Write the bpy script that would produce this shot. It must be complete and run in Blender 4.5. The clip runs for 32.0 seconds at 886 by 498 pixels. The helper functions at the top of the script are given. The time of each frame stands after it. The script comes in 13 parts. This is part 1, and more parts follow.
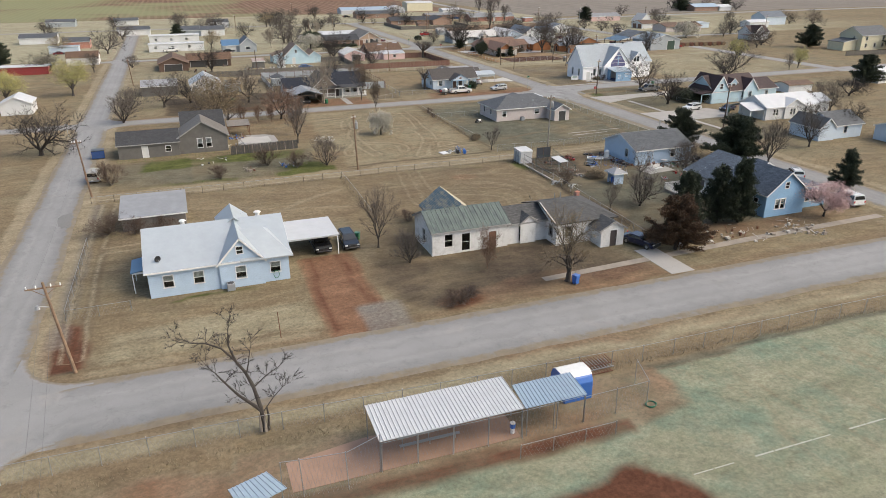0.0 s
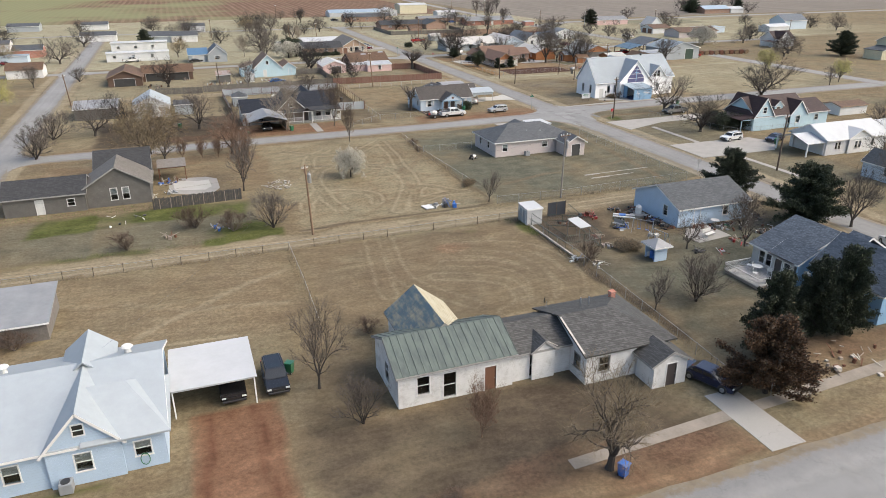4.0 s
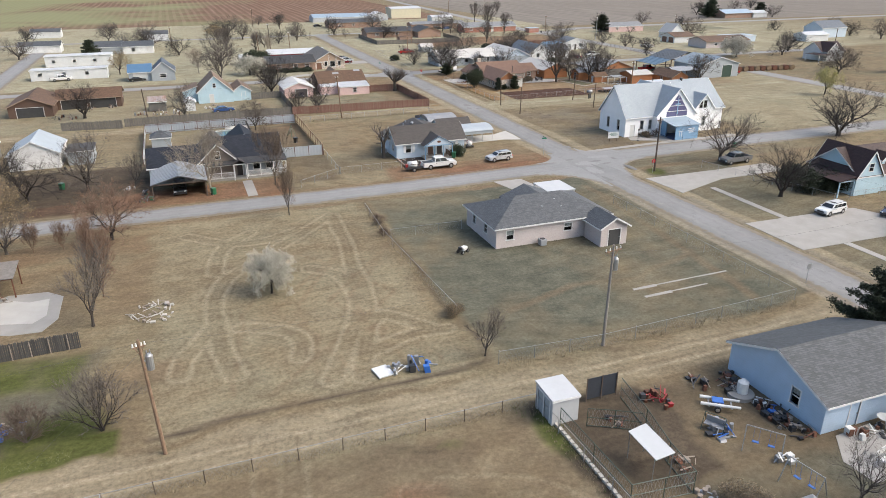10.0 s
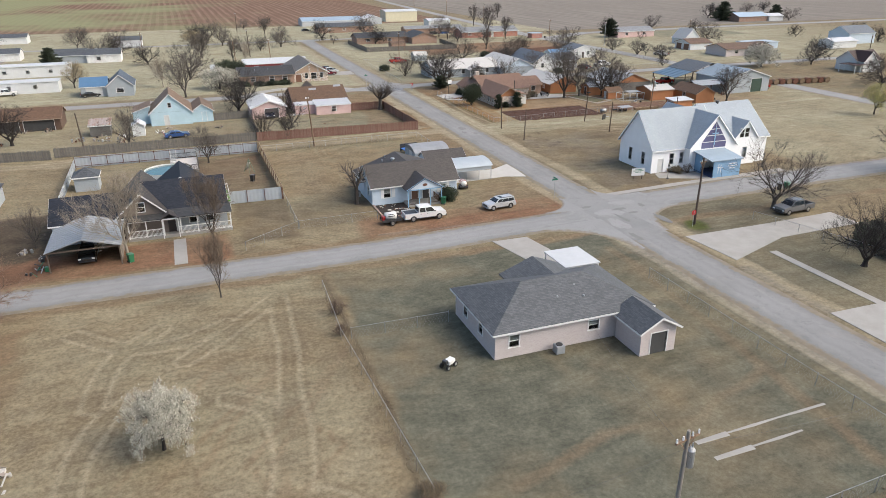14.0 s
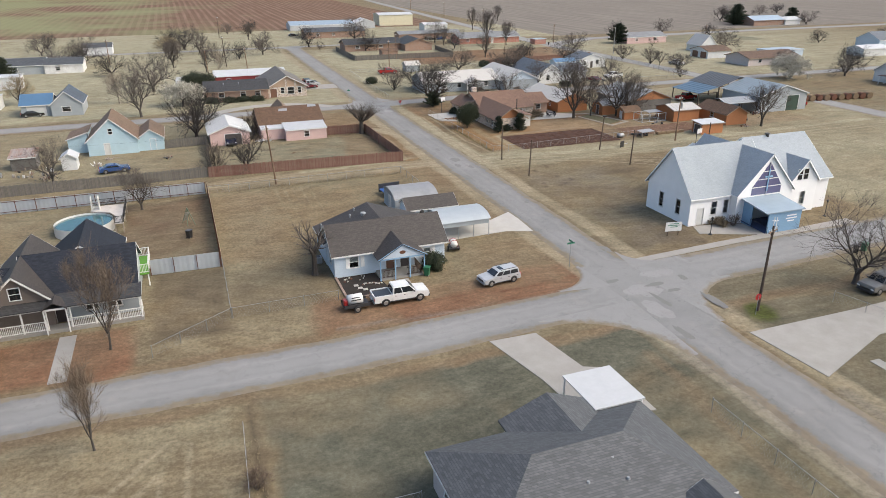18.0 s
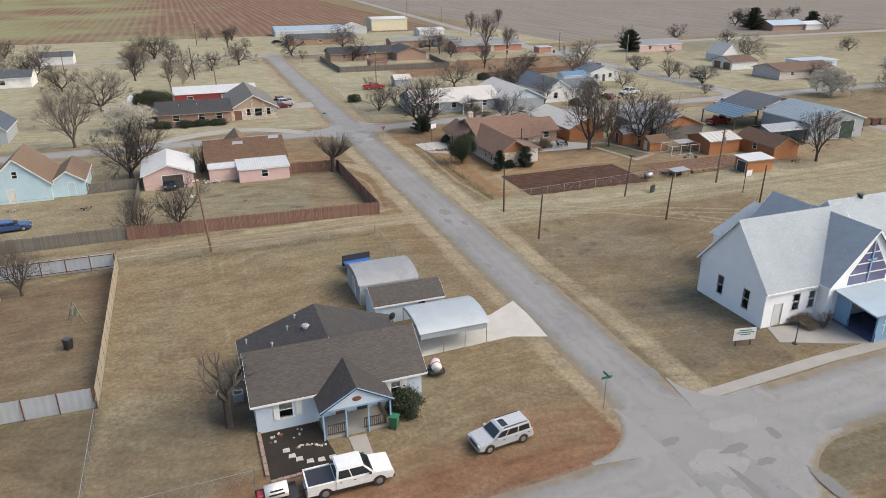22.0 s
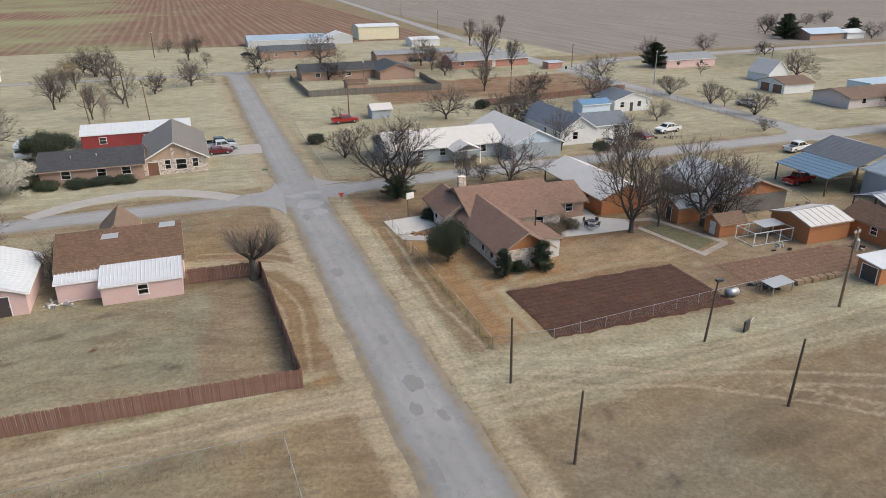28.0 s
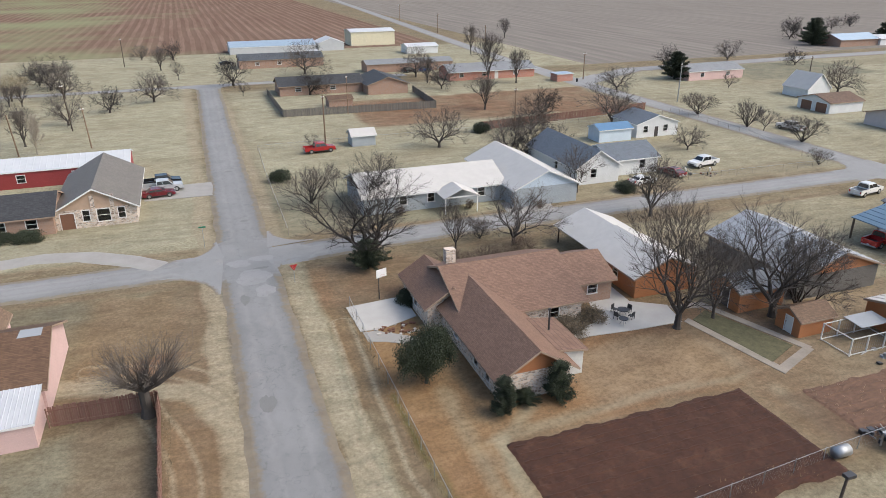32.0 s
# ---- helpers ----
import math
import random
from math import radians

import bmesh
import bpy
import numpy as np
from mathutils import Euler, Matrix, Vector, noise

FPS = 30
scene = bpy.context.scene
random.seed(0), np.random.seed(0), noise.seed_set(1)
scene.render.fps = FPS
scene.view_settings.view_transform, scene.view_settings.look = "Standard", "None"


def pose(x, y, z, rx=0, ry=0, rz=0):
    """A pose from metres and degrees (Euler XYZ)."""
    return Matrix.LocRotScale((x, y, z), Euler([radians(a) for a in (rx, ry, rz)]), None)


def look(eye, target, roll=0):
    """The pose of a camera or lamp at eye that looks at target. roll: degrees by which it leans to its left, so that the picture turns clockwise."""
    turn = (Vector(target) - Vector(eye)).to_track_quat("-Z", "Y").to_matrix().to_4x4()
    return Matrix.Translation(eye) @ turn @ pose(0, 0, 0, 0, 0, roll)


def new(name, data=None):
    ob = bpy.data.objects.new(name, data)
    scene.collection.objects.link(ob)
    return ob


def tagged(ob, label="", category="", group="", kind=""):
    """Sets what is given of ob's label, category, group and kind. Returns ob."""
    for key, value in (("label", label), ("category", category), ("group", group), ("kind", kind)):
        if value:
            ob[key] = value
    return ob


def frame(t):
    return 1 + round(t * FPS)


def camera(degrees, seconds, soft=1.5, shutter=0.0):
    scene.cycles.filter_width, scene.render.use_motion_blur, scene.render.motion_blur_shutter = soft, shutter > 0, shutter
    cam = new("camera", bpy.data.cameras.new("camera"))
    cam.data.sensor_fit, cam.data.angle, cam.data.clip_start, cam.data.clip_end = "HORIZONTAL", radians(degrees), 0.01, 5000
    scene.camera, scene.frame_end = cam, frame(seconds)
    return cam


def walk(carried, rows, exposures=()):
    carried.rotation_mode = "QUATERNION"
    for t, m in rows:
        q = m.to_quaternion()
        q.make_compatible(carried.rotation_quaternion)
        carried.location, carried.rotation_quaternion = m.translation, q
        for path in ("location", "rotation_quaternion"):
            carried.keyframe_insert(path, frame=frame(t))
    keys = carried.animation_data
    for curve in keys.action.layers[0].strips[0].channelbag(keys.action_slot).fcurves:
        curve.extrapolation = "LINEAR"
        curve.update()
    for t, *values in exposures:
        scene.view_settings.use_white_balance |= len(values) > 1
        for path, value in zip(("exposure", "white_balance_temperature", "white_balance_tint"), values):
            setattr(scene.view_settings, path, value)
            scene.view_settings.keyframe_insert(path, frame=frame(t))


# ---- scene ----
cam = camera(65.0, 32.0, 0.75)
# seconds, eye x y z, yaw, pitch
ROWS = [
    (0.0, -0.20, 0.07, 31.00, -20.46, -22.39),
    (1.0, 2.84, 6.81, 31.00, -20.52, -22.40),
    (2.0, 5.92, 13.63, 30.99, -20.56, -22.41),
    (3.0, 8.96, 20.36, 30.98, -20.59, -22.42),
    (4.0, 11.96, 26.96, 30.95, -20.61, -22.42),
    (5.0, 14.93, 33.51, 30.93, -20.62, -22.43),
    (6.0, 17.85, 39.89, 30.90, -20.62, -22.43),
    (7.0, 20.72, 46.17, 30.87, -20.62, -22.43),
    (8.0, 23.67, 52.65, 30.84, -20.61, -22.43),
    (9.0, 26.45, 58.70, 30.82, -20.60, -22.43),
    (10.0, 29.23, 64.75, 30.79, -20.59, -22.42),
    (11.0, 31.94, 70.62, 30.78, -20.58, -22.42),
    (12.0, 34.52, 76.17, 30.76, -20.56, -22.41),
    (13.0, 37.02, 81.50, 30.75, -20.55, -22.41),
    (14.0, 39.54, 86.90, 30.75, -20.54, -22.40),
    (15.0, 42.05, 92.28, 30.76, -20.53, -22.40),
    (16.0, 44.50, 97.52, 30.77, -20.52, -22.39),
    (17.0, 46.97, 102.82, 30.79, -20.51, -22.39),
    (18.0, 49.46, 108.18, 30.81, -20.50, -22.38),
    (19.0, 52.01, 113.70, 30.85, -20.50, -22.38),
    (20.0, 54.70, 119.62, 30.88, -20.49, -22.37),
    (21.0, 57.50, 125.81, 30.93, -20.48, -22.37),
    (22.0, 60.25, 131.86, 30.98, -20.47, -22.36),
    (23.0, 63.01, 137.95, 31.03, -20.46, -22.36),
    (24.0, 65.88, 144.33, 31.09, -20.44, -22.36),
    (25.0, 68.87, 150.99, 31.15, -20.42, -22.36),
    (26.0, 71.67, 157.14, 31.21, -20.39, -22.36),
    (27.0, 74.37, 163.00, 31.27, -20.35, -22.36),
    (28.0, 77.10, 168.90, 31.32, -20.30, -22.37),
    (29.0, 79.80, 174.72, 31.38, -20.23, -22.37),
    (30.0, 82.46, 180.35, 31.43, -20.15, -22.38),
    (31.0, 85.04, 185.72, 31.46, -20.06, -22.39),
    (32.0, 87.61, 191.02, 31.49, -19.94, -22.40),
]
walk(cam, [(t, pose(x, y, z, 90 + pitch, 0.17, yaw)) for t, x, y, z, yaw, pitch in ROWS], [(0.0, 0.74, 6300, 8), (2.5, 0.78, 6250, 8), (6.0, 0.97, 6200, 8), (12.0, 0.89, 6050, 8), (22.0, 0.74, 6200, 8), (29.0, 0.71, 6050, 8), (32.0, 0.78, 5900, 8)])

# ---- light: a hazy late-winter sky with a weak warm sun in the east, spread wide by thin cloud ----
SUN_ELEV, SUN_AZ = 46.0, -30.0          # degrees above the ground, degrees from +x towards +y
world = bpy.data.worlds.new("sky")
scene.world = world
world.use_nodes = True
wn = world.node_tree
sky = wn.nodes.new("ShaderNodeTexSky")
sky.sky_type = 'NISHITA'
sky.sun_disc = False
sky.sun_elevation = radians(SUN_ELEV)
sky.sun_rotation = radians(90 - SUN_AZ)
sky.dust_density = 6.0
sky.air_density = 1.2
bg = wn.nodes["Background"]
bg.inputs["Strength"].default_value = 0.15
wn.links.new(sky.outputs[0], bg.inputs["Color"])
sun = new("sun", bpy.data.lights.new("sun", 'SUN'))
sun.data.energy = 0.8
sun.data.angle = radians(52)
sun.data.color = (1.0, 0.86, 0.68)
sd = Vector((math.cos(radians(SUN_ELEV)) * math.cos(radians(SUN_AZ)), math.cos(radians(SUN_ELEV)) * math.sin(radians(SUN_AZ)), math.sin(radians(SUN_ELEV))))
sun.matrix_world = look(sd * 300, (0, 0, 0))

# ---- materials ----
def nodes_of(name):
    m = bpy.data.materials.new(name)
    m.use_nodes = True
    nt = m.node_tree
    return m, nt, nt.nodes["Principled BSDF"], nt.nodes.new, nt.links.new


def ramp(nt, fac, stops):
    r = nt.nodes.new("ShaderNodeValToRGB")
    while len(r.color_ramp.elements) < len(stops):
        r.color_ramp.elements.new(0.5)
    for e, (p, c) in zip(r.color_ramp.elements, stops):
        e.position, e.color = p, (*c, 1)
    nt.links.new(fac, r.inputs[0])
    return r.outputs[0]


def noise_of(nt, vec, scale, detail=4, rough=0.6):
    n = nt.nodes.new("ShaderNodeTexNoise")
    n.inputs["Scale"].default_value, n.inputs["Detail"].default_value, n.inputs["Roughness"].default_value = scale, detail, rough
    if vec is not None:
        nt.links.new(vec, n.inputs["Vector"])
    return n.outputs["Fac"]


def mixed(nt, fac, a, b, mode='MIX'):
    m = nt.nodes.new("ShaderNodeMix")
    m.data_type, m.blend_type = 'RGBA', mode
    for sock, v in ((m.inputs[0], fac), (m.inputs[6], a), (m.inputs[7], b)):
        if hasattr(v, "links"):
            nt.links.new(v, sock)
        elif isinstance(v, tuple):
            sock.default_value = (*v, 1)
        else:
            sock.default_value = v
    return m.outputs[2]


def calc(nt, op, a, b=0.0):
    m = nt.nodes.new("ShaderNodeMath")
    m.operation = op
    for sock, v in ((m.inputs[0], a), (m.inputs[1], b)):
        if hasattr(v, "links"):
            nt.links.new(v, sock)
        else:
            sock.default_value = v
    return m.outputs[0]


def bumped(nt, height, strength, distance, bsdf):
    b = nt.nodes.new("ShaderNodeBump")
    b.inputs["Strength"].default_value, b.inputs["Distance"].default_value = strength, distance
    nt.links.new(height, b.inputs["Height"])
    nt.links.new(b.outputs[0], bsdf.inputs["Normal"])


def coords(nt, kind="Object"):
    return nt.nodes.new("ShaderNodeTexCoord").outputs[kind]


def worn(name, col, rough=0.7, vary=0.18, scale=1.5, metal=0.0, fine=18.0, bump=0.15, dirt=None):
    """A painted or plain surface with blotches, grain and a little relief."""
    m, nt, b, nn, ln = nodes_of(name)
    v = coords(nt)
    big = noise_of(nt, v, scale, 5)
    small = noise_of(nt, v, fine, 4)
    dark = tuple(c * (1 - vary) for c in col)
    lite = tuple(min(1, c * (1 + vary * 0.7)) for c in col)
    c = ramp(nt, big, [(0.3, dark), (0.7, lite)])
    c = mixed(nt, 0.25, c, ramp(nt, small, [(0.3, dark), (0.7, lite)]))
    if dirt:
        c = mixed(nt, ramp(nt, noise_of(nt, v, scale * 0.6, 8, 0.7), [(0.52, (0, 0, 0)), (0.72, (0.8, 0.8, 0.8))]), c, dirt)
    rnd = nn("ShaderNodeObjectInfo").outputs["Random"]
    c = mixed(nt, 1.0, c, ramp(nt, rnd, [(0, (0.9, 0.9, 0.9)), (1, (1, 1, 1))]), 'MULTIPLY')
    ln(c, b.inputs["Base Color"])
    b.inputs["Roughness"].default_value, b.inputs["Metallic"].default_value = rough, metal
    bumped(nt, small, bump, 0.02, b)
    return m


def siding(name, col, lap=0.2, dirt=None, vary=0.1, strength=0.5):
    """Lapped boards that run level round a wall."""
    m, nt, b, nn, ln = nodes_of(name)
    v = coords(nt)
    sep = nn("ShaderNodeSeparateXYZ")
    ln(v, sep.inputs[0])
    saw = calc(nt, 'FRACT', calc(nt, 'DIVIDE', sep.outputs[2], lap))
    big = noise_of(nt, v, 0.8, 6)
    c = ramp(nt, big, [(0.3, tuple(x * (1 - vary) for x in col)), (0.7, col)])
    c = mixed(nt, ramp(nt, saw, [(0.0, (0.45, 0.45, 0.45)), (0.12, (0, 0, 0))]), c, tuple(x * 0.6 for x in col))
    if dirt:
        c = mixed(nt, ramp(nt, noise_of(nt, v, 1.3, 9, 0.75), [(0.5, (0, 0, 0)), (0.68, (0.85, 0.85, 0.85))]), c, dirt)
    ln(c, b.inputs["Base Color"])
    b.inputs["Roughness"].default_value = 0.65
    bumped(nt, saw, strength, 0.02, b)
    return m


def shingles(name, col, col2, row=0.14, tab=0.33, contrast=0.55, spread=1.0, gloss=0.22):
    """Asphalt shingles: rows by height, tabs along the slope, uneven in tone."""
    col, col2 = tuple(q * 0.68 for q in col), tuple(q * 0.68 for q in col2)
    m, nt, b, nn, ln = nodes_of(name)
    v = coords(nt)
    sep = nn("ShaderNodeSeparateXYZ")
    ln(v, sep.inputs[0])
    com = nn("ShaderNodeCombineXYZ")
    ln(calc(nt, 'ADD', sep.outputs[0], sep.outputs[1]), com.inputs[0])
    ln(calc(nt, 'MULTIPLY', sep.outputs[2], 2.2), com.inputs[1])
    br = nn("ShaderNodeTexBrick")
    ln(com.outputs[0], br.inputs["Vector"])
    br.inputs["Scale"].default_value = 1.0
    br.inputs["Brick Width"].default_value, br.inputs["Row Height"].default_value = tab, row
    br.inputs["Mortar Size"].default_value, br.inputs["Bias"].default_value = 0.012, 0.1
    br.inputs["Color1"].default_value, br.inputs["Color2"].default_value = (*[q * (1 - 0.4 * spread) for q in col], 1), (*[q * (1 + 0.55 * spread) for q in col2], 1)
    br.inputs["Mortar"].default_value = (*[c * contrast * 0.8 for c in col], 1)
    c = mixed(nt, 0.38, br.outputs["Color"], ramp(nt, noise_of(nt, v, 0.5, 8, 0.7), [(0.25, tuple(x * 0.7 for x in col)), (0.75, tuple(x * 1.25 for x in col2))]))
    c = mixed(nt, 0.3, c, ramp(nt, noise_of(nt, v, 30, 2), [(0.3, tuple(x * 0.5 for x in col)), (0.7, tuple(min(1, x * 1.5) for x in col2))]))
    ln(c, b.inputs["Base Color"])
    b.inputs["Roughness"].default_value = 0.62
    b.inputs["Specular IOR Level"].default_value = gloss
    bumped(nt, br.outputs["Fac"], -0.4, 0.02, b)
    return m


def sheet_metal(name, col, rough=0.45, rust=None, metal=0.35, streak=0.12):
    m, nt, b, nn, ln = nodes_of(name)
    v = coords(nt)
    big = noise_of(nt, v, 0.7, 7, 0.7)
    c = ramp(nt, big, [(0.3, tuple(x * (1 - streak) for x in col)), (0.7, col)])
    if rust:
        mp = nn("ShaderNodeMapping")
        mp.inputs["Scale"].default_value = (2.2, 0.5, 0.5)
        ln(v, mp.inputs[0])
        c = mixed(nt, ramp(nt, noise_of(nt, mp.outputs[0], 1.2, 8, 0.7), [(0.45, (0, 0, 0)), (0.62, (0.9, 0.9, 0.9))]), c, rust)
    ln(c, b.inputs["Base Color"])
    b.inputs["Metallic"].default_value = metal
    b.inputs["Roughness"].default_value = rough
    bumped(nt, noise_of(nt, v, 2.0, 3), 0.08, 0.03, b)
    return m


def masonry(name, c1, c2, mortar, w=0.22, h=0.075, gap=0.012, rugged=False):
    m, nt, b, nn, ln = nodes_of(name)
    v = coords(nt)
    sep = nn("ShaderNodeSeparateXYZ")
    ln(v, sep.inputs[0])
    com = nn("ShaderNodeCombineXYZ")
    ln(calc(nt, 'ADD', sep.outputs[0], sep.outputs[1]), com.inputs[0])
    ln(sep.outputs[2], com.inputs[1])
    if rugged:
        vo = nn("ShaderNodeTexVoronoi")
        vo.inputs["Scale"].default_value = 1 / w
        mp = nn("ShaderNodeMapping")
        mp.inputs["Scale"].default_value = (1, 1.7, 1)
        ln(com.outputs[0], mp.inputs[0])
        ln(mp.outputs[0], vo.inputs["Vector"])
        sepc = nn("ShaderNodeSeparateColor")
        ln(vo.outputs["Color"], sepc.inputs[0])
        c = ramp(nt, sepc.outputs[0], [(0.0, c1), (0.5, c2), (1.0, tuple(min(1, x * 1.5) for x in c2))])
        edge = nn("ShaderNodeTexVoronoi")
        edge.feature = 'DISTANCE_TO_EDGE'
        edge.inputs["Scale"].default_value = 1 / w
        ln(mp.outputs[0], edge.inputs["Vector"])
        e = ramp(nt, edge.outputs["Distance"], [(0.03, (1, 1, 1)), (0.1, (0, 0, 0))])
        c = mixed(nt, e, c, mortar)
        ln(c, b.inputs["Base Color"])
        bumped(nt, edge.outputs["Distance"], 0.6, 0.05, b)
    else:
        br = nn("ShaderNodeTexBrick")
        ln(com.outputs[0], br.inputs["Vector"])
        br.inputs["Scale"].default_value = 1.0
        br.inputs["Brick Width"].default_value, br.inputs["Row Height"].default_value = w, h
        br.inputs["Mortar Size"].default_value = gap
        br.inputs["Color1"].default_value, br.inputs["Color2"].default_value, br.inputs["Mortar"].default_value = (*c1, 1), (*c2, 1), (*mortar, 1)
        c = mixed(nt, 0.3, br.outputs["Color"], ramp(nt, noise_of(nt, v, 1.0, 6), [(0.3, c1), (0.7, c2)]))
        ln(c, b.inputs["Base Color"])
        bumped(nt, br.outputs["Fac"], -0.4, 0.02, b)
    b.inputs["Roughness"].default_value = 0.9
    return m


def glassy(name, col=(0.75, 0.8, 0.82)):
    m, nt, b, nn, ln = nodes_of(name)
    b.inputs["Base Color"].default_value = (*col, 1)
    b.inputs["Roughness"].default_value = 0.04
    b.inputs["Transmission Weight"].default_value = 1.0
    b.inputs["IOR"].default_value = 1.45
    return m


def coated(name, col, rough=0.25, metal=0.0):
    m, nt, b, nn, ln = nodes_of(name)
    v = coords(nt)
    c = ramp(nt, noise_of(nt, v, 3, 5), [(0.3, tuple(x * 0.88 for x in col)), (0.7, col)])
    ln(c, b.inputs["Base Color"])
    b.inputs["Roughness"].default_value = rough
    b.inputs["Metallic"].default_value = metal
    b.inputs["Coat Weight"].default_value = 0.4
    return m


def barky(name, col, col2, scale=6.0):
    m, nt, b, nn, ln = nodes_of(name)
    v = coords(nt)
    mp = nn("ShaderNodeMapping")
    mp.inputs["Scale"].default_value = (1, 1, 0.25)
    ln(v, mp.inputs[0])
    n = noise_of(nt, mp.outputs[0], scale, 6, 0.7)
    c = ramp(nt, n, [(0.3, col), (0.7, col2)])
    rnd = nn("ShaderNodeObjectInfo").outputs["Random"]
    c = mixed(nt, 1.0, c, ramp(nt, rnd, [(0, (0.75, 0.72, 0.7)), (1, (1, 1, 1))]), 'MULTIPLY')
    ln(c, b.inputs["Base Color"])
    b.inputs["Roughness"].default_value = 0.95
    bumped(nt, n, 0.6, 0.05, b)
    return m


def leafy(name, col, col2):
    m, nt, b, nn, ln = nodes_of(name)
    rnd = nn("ShaderNodeNewGeometry").outputs["Random Per Island"]
    c = ramp(nt, rnd, [(0.0, col), (0.6, col2), (1.0, tuple(min(1, x * 1.5) for x in col2))])
    ob = nn("ShaderNodeObjectInfo").outputs["Random"]
    c = mixed(nt, 1.0, c, ramp(nt, ob, [(0, (0.75, 0.75, 0.75)), (1, (1, 1, 1))]), 'MULTIPLY')
    ln(c, b.inputs["Base Color"])
    b.inputs["Roughness"].default_value = 0.8
    return m


def planked(name, col, col2, width=0.14, along_z=True):
    """Weathered boards, each a tone of its own by Object Info's Random."""
    m, nt, b, nn, ln = nodes_of(name)
    v = coords(nt)
    mp = nn("ShaderNodeMapping")
    mp.inputs["Scale"].default_value = (8, 8, 0.7)
    ln(v, mp.inputs[0])
    g = noise_of(nt, mp.outputs[0], 3, 6, 0.7)
    rnd = nn("ShaderNodeObjectInfo").outputs["Random"]
    isl = nn("ShaderNodeNewGeometry").outputs["Random Per Island"]
    k = calc(nt, 'FRACT', calc(nt, 'ADD', rnd, isl))
    c = mixed(nt, g, mixed(nt, k, col, col2), tuple(x * 0.55 for x in col))
    ln(c, b.inputs["Base Color"])
    b.inputs["Roughness"].default_value = 0.9
    bumped(nt, g, 0.4, 0.01, b)
    return m


WHITE_PAINT = worn("white_paint", (0.72, 0.72, 0.7), 0.5, 0.08)
TRIM = worn("white_trim", (0.7, 0.7, 0.69), 0.5, 0.06, 3)
GLASS = glassy("window_glass")
# near-black colour standing in for shade inside buildings: open bays and floors
INSIDE_SHADE = worn("interior_shade", (0.05, 0.05, 0.05), 0.9)
BLIND = worn("pale_blind", (0.5, 0.5, 0.47), 0.8, 0.1)
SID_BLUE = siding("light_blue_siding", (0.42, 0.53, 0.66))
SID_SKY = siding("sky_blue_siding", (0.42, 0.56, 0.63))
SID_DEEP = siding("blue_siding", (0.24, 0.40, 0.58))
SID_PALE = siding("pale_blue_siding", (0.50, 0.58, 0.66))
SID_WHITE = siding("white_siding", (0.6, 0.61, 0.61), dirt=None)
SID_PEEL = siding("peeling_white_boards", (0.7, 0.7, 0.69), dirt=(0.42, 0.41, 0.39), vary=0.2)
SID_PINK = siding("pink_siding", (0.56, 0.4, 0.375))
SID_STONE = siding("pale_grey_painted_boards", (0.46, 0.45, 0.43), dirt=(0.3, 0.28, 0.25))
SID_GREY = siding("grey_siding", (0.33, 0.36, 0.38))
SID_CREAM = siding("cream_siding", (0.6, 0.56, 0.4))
STUCCO = worn("church_white_boards", (0.84, 0.845, 0.85), 0.6, 0.05, 0.6)
BRICK_PINK = masonry("pinkish_grey_brick", (0.42, 0.36, 0.35), (0.5, 0.44, 0.42), (0.5, 0.47, 0.45))
BRICK_RED = masonry("red_brick", (0.34, 0.12, 0.08), (0.42, 0.18, 0.12), (0.4, 0.33, 0.3))
BRICK_BROWN = masonry("brown_brick", (0.25, 0.15, 0.1), (0.33, 0.2, 0.14), (0.3, 0.26, 0.23))
ROCK = masonry("mixed_field_stone", (0.2, 0.15, 0.12), (0.42, 0.34, 0.27), (0.5, 0.47, 0.43), w=0.32, rugged=True)
BARN_WOOD = worn("grey_weathered_boards", (0.17, 0.155, 0.14), 0.9, 0.3, 2.5)
SID_BARN = siding("weathered_grey_boards", (0.14, 0.133, 0.123), lap=0.16, vary=0.3)
SID_ORANGE = siding("orange_brown_boards", (0.36, 0.15, 0.06), lap=0.18)
SID_RED = siding("barn_red_metal", (0.24, 0.035, 0.035), lap=0.25)
ROOF_WHITE = sheet_metal("white_metal_roof", (0.43, 0.442, 0.455), 0.6, metal=0.0)
ROOF_SILVER = sheet_metal("galvanized_roof", (0.27, 0.285, 0.3), 0.6, metal=0.2)
ROOF_GREEN = sheet_metal("faded_green_metal_roof", (0.1, 0.125, 0.112), 0.65, rust=(0.055, 0.068, 0.066), metal=0.1)
ROOF_TEAL = sheet_metal("mottled_teal_metal_roof", (0.075, 0.115, 0.14), 0.6, rust=(0.25, 0.23, 0.165), metal=0.1)
# cream sheet, used only for the teal gable's east slope
ROOF_CREAM = sheet_metal("cream_metal_roof", (0.36, 0.335, 0.255), 0.7, rust=(0.27, 0.24, 0.165), metal=0.0)
ROOF_BLUE = sheet_metal("blue_metal_roof", (0.1, 0.19, 0.3), 0.45)
ROOF_PALEBLUE = sheet_metal("pale_blue_metal_roof", (0.31, 0.385, 0.45), 0.5)
ROOF_RUST = sheet_metal("rusty_tin", (0.35, 0.3, 0.27), 0.6, rust=(0.26, 0.12, 0.06))
SH_GREY = shingles("grey_shingles", (0.073, 0.08, 0.088), (0.106, 0.113, 0.121))
SH_DARK = shingles("dark_grey_shingles", (0.047, 0.047, 0.05), (0.066, 0.066, 0.066), gloss=0.25)
SH_BLUE = shingles("blue_black_shingles", (0.052, 0.064, 0.085), (0.115, 0.138, 0.17), spread=1.3)
SH_BLUEGREY = shingles("blue_grey_shingles", (0.133, 0.154, 0.182), (0.168, 0.189, 0.217), spread=0.5)
